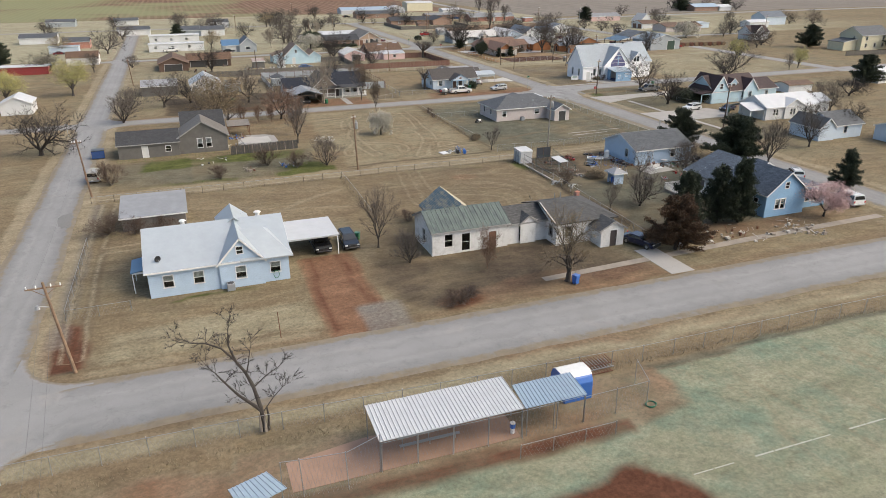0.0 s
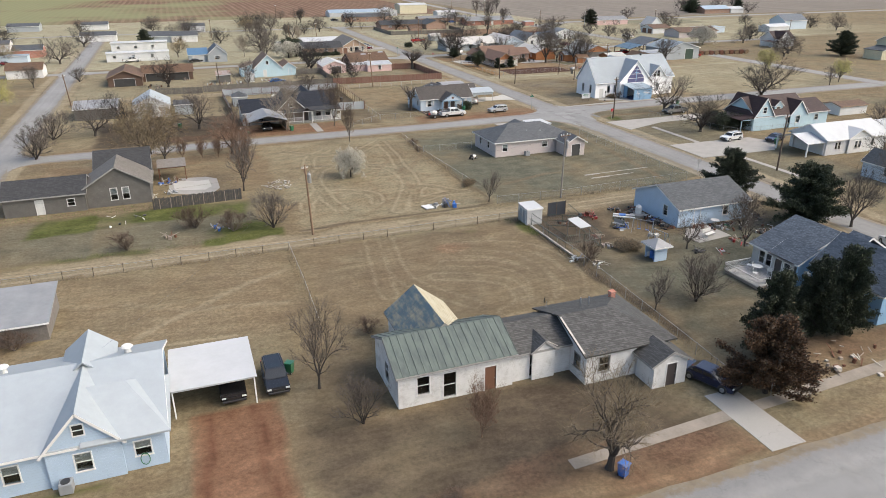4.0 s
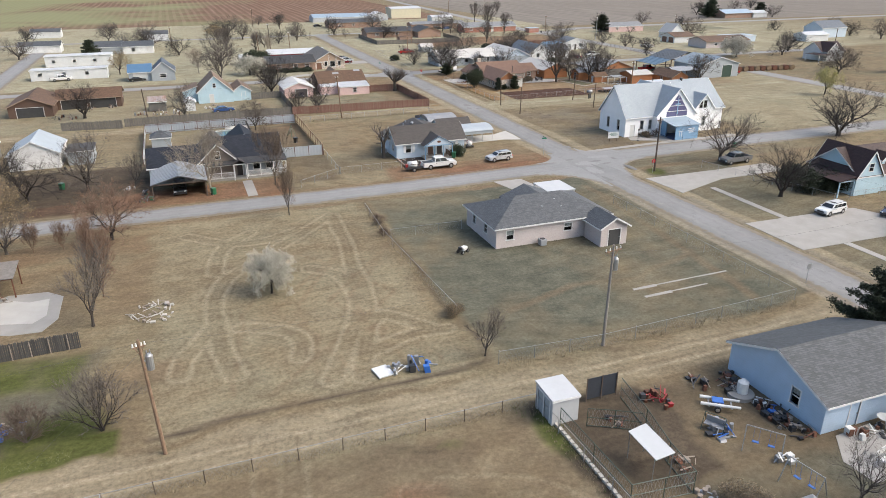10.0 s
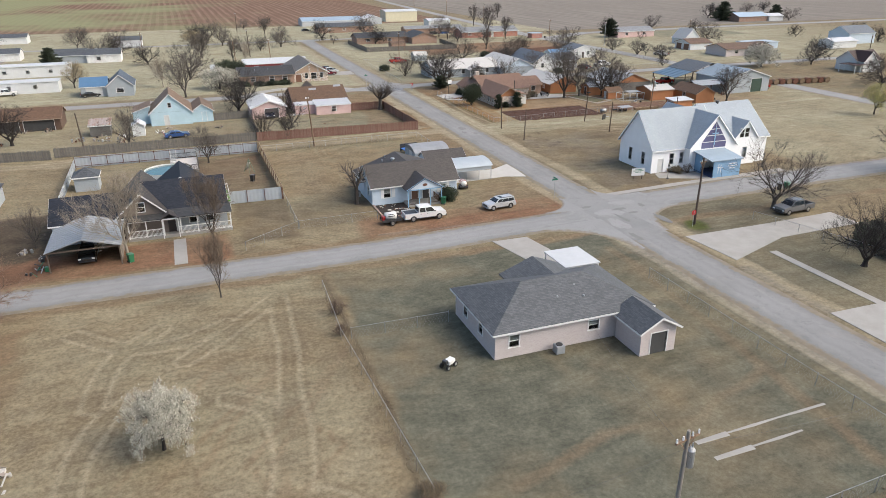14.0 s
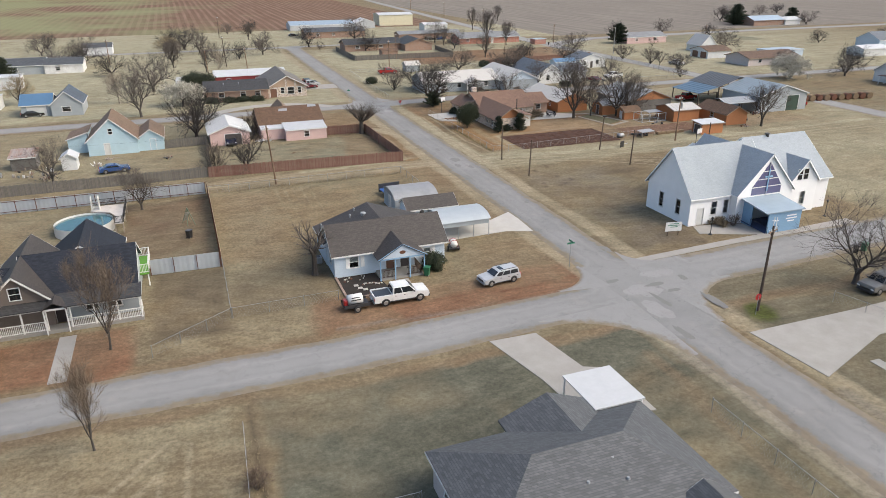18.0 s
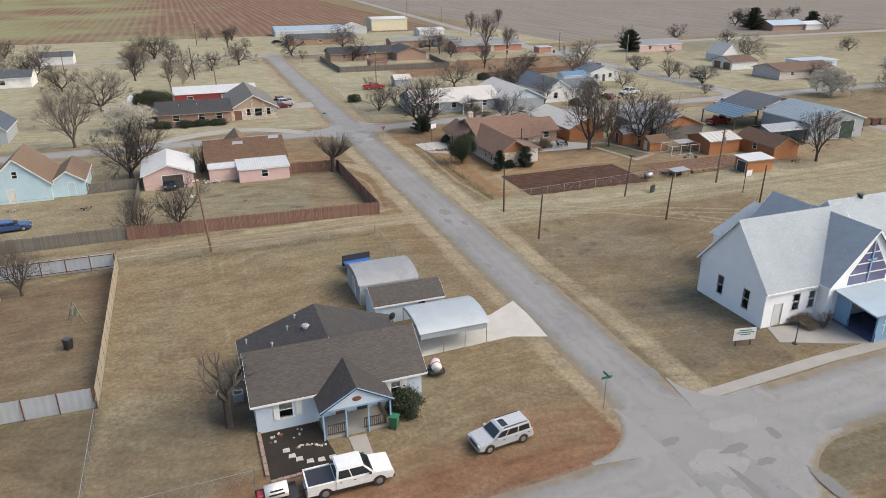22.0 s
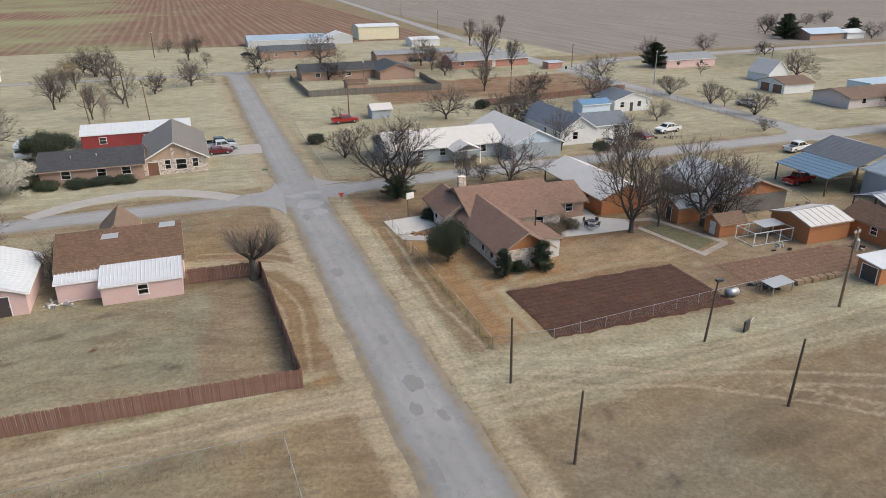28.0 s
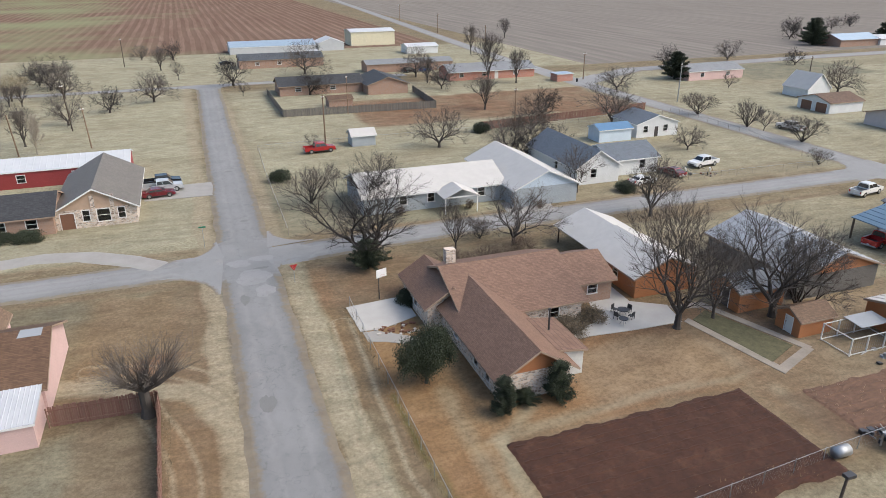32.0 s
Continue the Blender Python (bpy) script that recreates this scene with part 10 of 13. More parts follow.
rs = random.Random(4)
for k in range(22):
    if rs.random() > 0.15:
        box(bm, k * 1.7, -0.05, 0.0, k * 1.7 + 1.6, 0.05 + rs.uniform(-0.02, 0.03), 0.012)
part("chalk", bm, worn("white_chalk", (0.32, 0.33, 0.28), 1.0, 0.2, 2), E)

# ---- vehicles ----
def hull(bm, prof, w, top_z, taper, bevel=0.05):
    """A side profile made solid, drawn in above top_z."""
    def half(z):
        return w / 2 * (1 - taper * max(0.0, z - top_z))
    a = [bm.verts.new((x, -half(z), z)) for x, z in prof]
    b = [bm.verts.new((x, half(z), z)) for x, z in prof]
    n = len(prof)
    bm.faces.new(a)
    bm.faces.new(b[::-1])
    for i in range(n):
        bm.faces.new((a[i], b[i], b[(i + 1) % n], a[(i + 1) % n]))
    bmesh.ops.recalc_face_normals(bm, faces=bm.faces)
    if bevel:
        bmesh.ops.bevel(bm, geom=bm.edges[:], offset=bevel, segments=2, affect='EDGES', clamp_overlap=True)


def wheel(E, x, y, r=0.35, w=0.22):
    bm = B()
    tube(bm, (x, y - w / 2, r), (x, y + w / 2, r), r, r, 18)
    bmesh.ops.bevel(bm, geom=[e for e in bm.edges if len(e.link_faces) == 2 and e.calc_face_angle() > 1.2], offset=0.04, segments=1, affect='EDGES')
    wh = part("wheel", bm, TYRE, E)
    s = 1 if y > 0 else -1
    bm = B()
    tube(bm, (x, y + s * (w / 2 - 0.01), r), (x, y + s * (w / 2 + 0.012), r), r * 0.62, r * 0.56, 14)
    part("rim", bm, RIM, wh)


def plain_part(E, name, mat, x0, y0, z0, x1, y1, z1, label="", bevel=0.0):
    bm = B()
    box(bm, x0, y0, z0, x1, y1, z1)
    if bevel:
        bmesh.ops.bevel(bm, geom=bm.edges[:], offset=bevel, segments=1, affect='EDGES')
    return part(name, bm, mat, E, label)


def lights(E, front, rear, half, z):
    for s in (-1, 1):
        plain_part(E, "headlight", SIGN_WHITE, front - 0.04, s * half * 0.78 - 0.16, z, front + 0.03, s * half * 0.78 + 0.16, z + 0.14)
        plain_part(E, "tail_light", SIGN_RED, rear - 0.03, s * half * 0.85 - 0.1, z + 0.02, rear + 0.04, s * half * 0.85 + 0.1, z + 0.3)


def vehicle(kind, x, y, heading, colour, label):
    p = PAINT[colour]
    name = {"suv": "car", "sedan": "car", "pickup": "pickup_truck", "van": "van"}[kind]
    E = thing(name, x, y, label, "pickup truck" if kind == "pickup" else ("van" if kind == "van" else "car"), heading)
    bm = B()
    if kind == "suv":
        L, W = 4.5, 1.82
        hull(bm, [(-2.2, 0.32), (2.15, 0.32), (2.25, 0.62), (2.18, 0.86), (1.1, 1.02), (-2.12, 1.04), (-2.25, 0.75)], W, 0.9, 0.1)
        cab = [(-2.08, 1.0), (1.12, 1.0), (0.35, 1.56), (-1.95, 1.6)]
        wx = (-1.35, 1.4)
    elif kind == "sedan":
        L, W = 4.7, 1.8
        hull(bm, [(-2.3, 0.3), (2.25, 0.3), (2.35, 0.55), (2.2, 0.76), (1.0, 0.92), (-1.6, 0.96), (-2.3, 0.9), (-2.36, 0.6)], W, 0.85, 0.1)
        cab = [(-1.75, 0.92), (1.05, 0.9), (0.25, 1.36), (-1.05, 1.38)]
        wx = (-1.4, 1.45)
    elif kind == "van":
        L, W = 4.9, 1.95
        hull(bm, [(-2.4, 0.32), (2.3, 0.32), (2.4, 0.65), (2.2, 0.92), (1.5, 1.08), (-2.36, 1.08), (-2.45, 0.7)], W, 0.9, 0.08)
        cab = [(-2.35, 1.05), (1.55, 1.05), (0.8, 1.72), (-2.25, 1.76)]
        wx = (-1.5, 1.5)
    else:
        L, W = 5.8, 1.95
        hull(bm, [(-1.05, 0.42), (2.75, 0.42), (2.88, 0.75), (2.8, 1.06), (1.5, 1.2), (-1.05, 1.2)], W, 1.0, 0.08)
        cab = [(-1.02, 1.16), (1.55, 1.16), (0.8, 1.86), (-0.9, 1.88)]
        wx = (-1.75, 1.85)
    part("body", bm, p, E)
    (xr, z0), (xf, _), (xf2, z1), (xr2, _) = cab

    def half(z):
        return W * 0.47 * (1 - 0.24 * (z - z0))

    def lean(x_low, x_high, k):
        return x_low + (x_high - x_low) * k

    bm = B()
    hull(bm, cab, W * 0.94, z0, 0.24, 0.06)
    part("cabin", bm, p, E)
    zb, zt = z0 + 0.07, z1 - 0.1
    kb, kt = (zb - z0) / (z1 - z0), (zt - z0) / (z1 - z0)
    fb, ft, rb, rt = lean(xf, xf2, kb), lean(xf, xf2, kt), lean(xr, xr2, kb), lean(xr, xr2, kt)
    for nm, b0, t0, sg in (("windscreen", fb, ft, 1), ("rear_window", rb, rt, -1)):
        bm = B()
        solid(bm, [(b0, -half(zb) + 0.09, zb), (b0, half(zb) - 0.09, zb), (t0, half(zt) - 0.13, zt), (t0, -half(zt) + 0.13, zt)], (sg * 0.012, 0, 0.008))
        part(nm, bm, CAR_GLASS, E, "dark tinted glass")
    cuts = {"suv": (0.0, 0.37, 0.72, 1.0), "van": (0.0, 0.35, 0.7, 1.0), "sedan": (0.0, 0.5, 1.0), "pickup": (0.0, 0.42, 1.0)}[kind]
    for sd in (-1, 1):
        for c0, c1 in zip(cuts, cuts[1:]):
            bl, br2 = lean(rb + 0.12, fb - 0.14, c0) + 0.035, lean(rb + 0.12, fb - 0.14, c1) - 0.035
            tl, tr = lean(rt + 0.1, ft - 0.06, c0) + 0.035, lean(rt + 0.1, ft - 0.06, c1) - 0.035
            bm = B()
            solid(bm, [(bl, sd * half(zb), zb), (br2, sd * half(zb), zb), (tr, sd * half(zt), zt), (tl, sd * half(zt), zt)], (0, sd * 0.012, 0))
            part("side_window", bm, CAR_GLASS, E, "dark tinted glass")
            plain_part(E, "door_handle", PLASTIC_BLACK, bl + 0.05, sd * W / 2 - 0.012, z0 - 0.2, bl + 0.22, sd * W / 2 + 0.02, z0 - 0.15)
        plain_part(E, "mirror", p if kind != "pickup" else PLASTIC_BLACK, xf - 0.4, sd * (W / 2 + 0.05) - 0.09, z0 + 0.02, xf - 0.22, sd * (W / 2 + 0.05) + 0.09, z0 + 0.17, bevel=0.03)
        plain_part(E, "sill", PLASTIC_BLACK, wx[0] + 0.45, sd * W / 2 - 0.03, 0.3 if kind != "pickup" else 0.4, wx[1] - 0.45, sd * W / 2 + 0.015, 0.4 if kind != "pickup" else 0.5)
        for k in wx:
            bm = B()
            rw = 0.47 if kind == "pickup" else 0.42
            arc = [(k + rw * math.cos(q * 0.3142), rw * math.sin(q * 0.3142) + 0.36) for q in range(11)]
            solid(bm, [(ax, sd * (W / 2 - 0.004), az) for ax, az in arc], (0, sd * 0.008, 0))
            part("wheel_arch", bm, PLASTIC_BLACK, E)
        if kind == "suv":
            bm = B()
            bar(bm, (xr2 + 0.15, sd * W * 0.36, z1 + 0.06), (xf2 - 0.2, sd * W * 0.36, z1 + 0.05), 0.05, 0.05)
            for k in (xr2 + 0.2, xf2 - 0.25):
                bar(bm, (k, sd * W * 0.36, z1 - 0.04), (k, sd * W * 0.36, z1 + 0.05), 0.05, 0.05)
            part("roof_rail", bm, PLASTIC_BLACK, E)
    if kind == "suv":
        plain_part(E, "sunroof", CAR_GLASS, xf2 - 0.75, -0.42, z1 - 0.03, xf2 - 0.2, 0.42, z1 + 0.012, "dark glass sunroof")
    plain_part(E, "grille", PLASTIC_BLACK, L / 2 - 0.12, -W * 0.26, 0.56, L / 2 + 0.012, W * 0.26, 0.76)
    if kind == "pickup":
        bm = B()
        box(bm, -2.88, -W / 2, 0.45, -1.07, W / 2, 0.62)
        for s in (-1, 1):
            box(bm, -2.88, s * W / 2 - (0.12 if s > 0 else 0), 0.62, -1.07, s * W / 2 + (0 if s > 0 else 0.12), 1.18)
        box(bm, -2.88, -W / 2 + 0.12, 0.62, -2.78, W / 2 - 0.12, 1.12)
        part("bed", bm, p, E)
        plain_part(E, "bed_liner", PLASTIC_BLACK, -2.77, -W / 2 + 0.125, 0.64, -1.08, W / 2 - 0.125, 1.1 if colour == "white" else 0.68)
    lights(E, L / 2 - 0.05, -L / 2 + 0.02, W / 2, 0.68)
    plain_part(E, "bumper", PLASTIC_BLACK if colour != "silver" else METAL_POST, L / 2 - 0.1, -W * 0.46, 0.34, L / 2 + 0.06, W * 0.46, 0.52, bevel=0.03)
    plain_part(E, "bumper", METAL_POST, -L / 2 - 0.06, -W * 0.46, 0.36, -L / 2 + 0.08, W * 0.46, 0.52, bevel=0.03)
    plain_part(E, "number_plate", SIGN_WHITE, -L / 2 - 0.075, -0.16, 0.55, -L / 2 - 0.05, 0.16, 0.66)
    for k in wx:
        for s in (-1, 1):
            wheel(E, k, s * (W / 2 - 0.1), 0.39 if kind == "pickup" else 0.34)
    E.scale = (0.97, 0.97, 0.97)
    return E


vehicle("pickup", 67.0, 167.5, 0, "white", "white extended-cab pickup truck parked on red dirt")
vehicle("suv", 77.9, 167.9, 186, "silver", "silver compact SUV parked on red dirt")
vehicle("pickup", 12.7, 76.6, 270, "black", "black pickup truck under the carport")
vehicle("suv", 16.0, 75.9, 270, "black", "black SUV beside the carport")
vehicle("sedan", 48.3, 63.6, -68, "navy", "dark navy sedan on the driveway")
vehicle("van", -14.4, 116.2, 84, "beige", "tan minivan on the verge of the west street")
vehicle("suv", 87.2, 78.6, 60, "white", "white SUV behind the blue house")
vehicle("van", 84.4, 66.6, 80, "white", "white van near the pink blossom tree")
vehicle("suv", 107.4, 127.9, 188, "white", "white SUV on the concrete driveway")
vehicle("sedan", 114.6, 124.6, 200, "navy", "dark sedan beside the white house")
vehicle("pickup", 113.6, 152.4, 184, "grey", "grey-brown pickup truck by the street")
vehicle("sedan", 81.6, 296.2, 4, "maroon", "dark maroon sedan beside the ranch house")
vehicle("pickup", 82.2, 298.8, 4, "silver", "silver pickup truck beside the ranch house")
vehicle("pickup", 82.0, 301.6, 4, "black", "black pickup truck beside the ranch house")
vehicle("sedan", 151.2, 277.0, 10, "white", "white sedan in front of the white house")
vehicle("pickup", 166.6, 282.0, 190, "white", "white pickup truck on the grass")
vehicle("sedan", 158.4, 279.4, 100, "maroon", "dark red car among bare trees")
vehicle("pickup", 108.4, 313.6, 4, "red", "old red and white pickup truck by the fence")
vehicle("pickup", 201.0, 298.0, 100, "white", "white pickup truck on the county road's verge")
vehicle("sedan", 228.0, 300.6, 190, "navy", "dark car by the cream garage")
vehicle("pickup", 181.0, 229.6, 8, "red", "old red pickup truck beside the barn")
vehicle("pickup", 163.5, 246.0, 10, "red", "red truck under the blue roof")
vehicle("pickup", 178.6, 261.2, 10, "white", "white flatbed truck near the street")
vehicle("suv", 56.9, 239.8, 270, "navy", "dark car at the pink garage's mouth")
vehicle("sedan", 37.9, 227.4, 8, "blue", "old dark blue car on bare dirt")
vehicle("sedan", 18.6, 281.4, 10, "black", "black car by the grey-blue garage")
vehicle("pickup", -1.6, 290.0, 12, "white", "white truck by the mobile home")
vehicle("suv", 27.4, 168.6, 270, "black", "dark car inside the tin carport")
vehicle("sedan", 100.8, 440.0, 10, "black", "dark car at the far corner")
vehicle("suv", 153.0, 402.0, 20, "black", "dark car by the open carport")
vehicle("suv", 158.0, 401.6, 20, "blue", "blue car by the open carport")
vehicle("sedan", -40.0, 296.0, 10, "maroon", "red car by the pale mobile home")
E = thing("camper", 49.9, 305.6, "white motorhome parked nose out on the grass", "motorhome", 268)
bm = B()
hull(bm, [(-3.4, 0.5), (3.2, 0.5), (3.4, 1.0), (3.3, 1.4), (2.6, 2.0), (3.0, 2.3), (2.7, 2.95), (-3.4, 2.95)], 2.4, 9, 0, 0.08)
part("body", bm, PAINT["white"], E)
plain_part(E, "windscreen", CAR_GLASS, 2.75, -1.0, 1.35, 3.15, 1.0, 1.95, bevel=0.05)
for k in (-1.6, 0.4):
    for s in (-1, 1):
        plain_part(E, "window", CAR_GLASS, k - 0.5, s * 1.205 - 0.01, 1.6, k + 0.5, s * 1.205 + 0.01, 2.2)
for k in (-1.8, 2.2):
    for s in (-1, 1):
        wheel(E, k, s * 1.05, 0.42)
plain_part(E, "air_conditioner", PLASTIC_WHITE, -0.6, -0.4, 2.95, 0.5, 0.4, 3.2, bevel=0.06)
# trailers with tanks
def tank(E, x, z, r, l, mat, name="tank", label=""):
    bm = B()
    tube(bm, (x - l / 2, 0, z), (x + l / 2, 0, z), r, r, 16)
    bmesh.ops.bevel(bm, geom=[e for e in bm.edges if e.calc_face_angle(0) > 1.2], offset=r * 0.3, segments=2, affect='EDGES')
    return part(name, bm, mat, E, label, True)


E = thing("utility_trailer", 62.5, 167.2, "small black trailer carrying a white water tank", "trailer", 2)
bm = B()
box(bm, -1.3, -0.75, 0.45, 1.2, 0.75, 0.55)
for s in (-1, 1):
    box(bm, -1.3, s * 0.75 - 0.03, 0.55, 1.2, s * 0.75 + 0.03, 0.8)
bar(bm, (1.2, 0, 0.5), (2.2, 0, 0.5), 0.08, 0.1)
part("chassis", bm, BLACK_METAL, E)
tank(E, -0.1, 1.05, 0.48, 1.4, PLASTIC_WHITE, label="white plastic tank")
plain_part(E, "pump", RED_PAINT, -1.25, -0.3, 0.56, -0.85, 0.3, 1.15, bevel=0.06)
for q, (z, l) in enumerate(((1.32, 0.8), (1.12, 0.95))):
    plain_part(E, "lettering", PLASTIC_BLACK, -0.1 - l / 2, -0.5 + 0.09 * (1 - q), z - 0.05, -0.1 + l / 2, -0.44 + 0.09 * (1 - q), z + 0.05)
for s in (-1, 1):
    wheel(E, -0.1, s * 0.9, 0.33, 0.2)
E = thing("sprayer", 76.6, 177.6, "small sprayer cart with a white tank and red frame", "sprayer", 80)
plain_part(E, "chassis", BLACK_METAL, -0.7, -0.55, 0.35, 0.7, 0.55, 0.5)
tank(E, 0, 0.9, 0.42, 1.0, PLASTIC_WHITE)
plain_part(E, "pump", RED_PAINT, -0.2, -0.5, 0.5, 0.3, -0.3, 0.8)
for k in (-0.35, 0.35):
    bm = B()
    for q in range(10):
        a0, a1 = q * 0.3142, (q + 1) * 0.3142
        bar(bm, (k, 0.45 * math.cos(a0), 0.9 + 0.45 * math.sin(a0)), (k, 0.45 * math.cos(a1), 0.9 + 0.45 * math.sin(a1)), 0.08, 0.03)
    part("strap", bm, RED_PAINT, E, "red tank strap")
for s in (-1, 1):
    wheel(E, 0, s * 0.62, 0.25, 0.16)


def bin_can(x, y, mat, label, h=1.0):
    E = thing("wheelie_bin", x, y, label, "bin", (x * 31) % 60)
    bm = B()
    solid(bm, [(-0.24, -0.24, 0.05), (0.24, -0.24, 0.05), (0.24, 0.24, 0.05), (-0.24, 0.24, 0.05)], (0, 0, h - 0.1))
    for v in bm.verts:
        if v.co.z > 0.5:
            v.co.x *= 1.25
            v.co.y *= 1.25
    part("body", bm, mat, E)
    plain_part(E, "lid", mat, -0.33, -0.35, h - 0.05, 0.33, 0.33, h + 0.04, bevel=0.03)
    for s in (-1, 1):
        wheel(E, -0.25, s * 0.22, 0.1, 0.06)
    return E


bin_can(35.6, 56.8, PLASTIC_BLUE, "dark blue wheelie bin by the pruned tree")
bin_can(71.4, 172.0, PLASTIC_GREEN, "green wheelie bin beside the porch")
bin_can(48.1, 192.6, PLASTIC_BLACK, "black bin in the fenced yard")
bin_can(119.2, 160.4, PLASTIC_BLACK, "black wheelie bin by the street")
bin_can(120.6, 160.5, PLASTIC_GREEN, "dark green wheelie bin by the street")
bin_can(113.0, 122.6, PLASTIC_GREEN, "dark green bin beside the car")
bin_can(31.9, 165.6, PLASTIC_GREEN, "dark green bin by the carport")
bin_can(17.3, 76.9, PLASTIC_GREEN, "dark green bin by the carport")
bin_can(11.2, 176.0, PLASTIC_GREEN, "dark green bin under a bare tree")
bin_can(191.6, 366.6, PLASTIC_BLACK, "black bin by the well house")
E = thing("dumpster", -15.0, 130.0, "dark blue steel dumpster on the verge", "dumpster", 4)
bm = B()
solid(bm, [(-1.0, -0.8, 0.15), (1.0, -0.8, 0.15), (1.0, 0.9, 0.15), (-1.0, 0.9, 0.15)], (0, 0, 1.3))
bmesh.ops.bevel(bm, geom=bm.edges[:], offset=0.04, segments=1, affect='EDGES')
part("body", bm, PAINT["blue"], E)
plain_part(E, "lid", PLASTIC_BLACK, -1.02, -0.85, 1.46, 1.02, 0.95, 1.54)

# ---- trees: kind, place, height ----
BARE = "bare winter tree with fine grey twigs"
BIG = "large bare tree with dark spreading limbs"
REDT = "slender tree with reddish twigs"
for k, x, y, h, w, lab in (
        ("shoots", 35.2, 57.7, 8.8, 0.8, "hard-pruned old tree with pale new shoots"),
        ("slim", 19.1, 73.8, 7.6, 0.8, BARE), ("red", 28.6, 63.7, 5.0, 0.9, REDT), ("multi", 21.2, 68.2, 4.4, 0.8, BARE),
        ("slim", 51.8, 75.4, 4.6, 0.8, BARE), ("multi", 56.8, 75.7, 5.2, 1.1, "low spreading bare tree in brush"), ("oak2", 64.8, 87.1, 5.4, 0.6, "crooked pruned bare tree in the yard"),
        ("slim", 71.6, 85.3, 5.6, 0.9, BARE), ("elm", 88.7, 85.6, 8.2, 0.8, BARE), ("multi", 76.0, 90.5, 5.0, 0.9, BARE)):
    tree(k, x, y, h, lab, w)
for k, x, y, h, w, lab in (
        ("tan", 5.8, 146.2, 12.6, 0.95, "huge tan-budded tree over the old house"), ("red", 19.4, 135.0, 9.4, 0.7, REDT),
        ("multi", 20.8, 111.6, 5.4, 0.9, "greyish brushy tree by the alley"), ("oakred", 19.2, 151.7, 7.0, 1.1, "round reddish bare tree by the street"), ("brown", 40.6, 152.9, 8.0, 0.75, "bare tree by the street"),
        ("slim", 18.9, 128.8, 8.6, 0.8, REDT), ("slim", 50.4, 111.2, 4.8, 0.9, "thin bare sapling by the alley"), ("pale", 31.6, 166.9, 10.6, 1.0, "white-barked sycamore before the porch house"),
        ("brown", 40.8, 167.2, 10.4, 0.75, "brown twiggy tree before the porch"), ("oak2", 14.8, 174.2, 9.4, 1.0, BIG), ("oak", 1.6, 178.6, 8.6, 1.0, BIG), ("multi", 3.4, 169.0, 5.0, 1.1, BARE), ("oak", 7.3, 171.8, 7.8, 1.0, BARE),
        ("stump", 60.3, 176.4, 6.4, 0.9, "pruned bare tree with stubby limbs"), ("oak2", 8.2, 151.0, 6.0, 0.9, BARE), ("red", 11.0, 150.5, 4.2, 0.8, "low bare shrub with red twigs"), ("red", 14.2, 150.0, 4.0, 0.8, "low bare shrub with red twigs"), ("red", 16.8, 149.6, 4.0, 0.8, "low bare shrub with red twigs")):
    tree(k, x, y, h, lab, w, name="shrub" if "shrub" in lab else "tree")
for k, x, y, h, w, lab in (
        ("pollard", 81.6, 239.6, 7.4, 1.1, "pollarded bare tree with a brush of fine shoots"), ("oak", 51.2, 247.1, 10.4, 1.0, BIG), ("oak2", 43.0, 306.2, 10.6, 1.0, BIG), ("oak", 57.8, 220.9, 7.4, 0.9, BARE), ("multi", 53.2, 220.7, 5.8, 0.8, BARE),
        ("oak", 104.7, 262.6, 11.8, 1.25, BIG), ("oak2", 122.1, 261.3, 8.2, 1.1, BIG), ("elm", 115.0, 262.4, 6.6, 0.7, BARE), ("multi", 101.9, 285.3, 6.2, 1.0, BARE), ("slim", 107.3, 316.0, 3.4, 0.8, BARE),
        ("elm", 127.4, 237.2, 13.6, 0.9, "tall many-limbed bare tree by the patio"), ("oak2", 137.4, 236.0, 12.2, 1.0, BIG), ("elm", 143.5, 264.1, 9.0, 0.9, BARE), ("slim", 139.6, 276.6, 7.4, 1.0, BARE), ("elm", 131.8, 237.6, 9.0, 0.7, BARE), ("multi", 141.0, 236.6, 9.0, 0.9, BARE)):
    tree(k, x, y, h, lab, w)
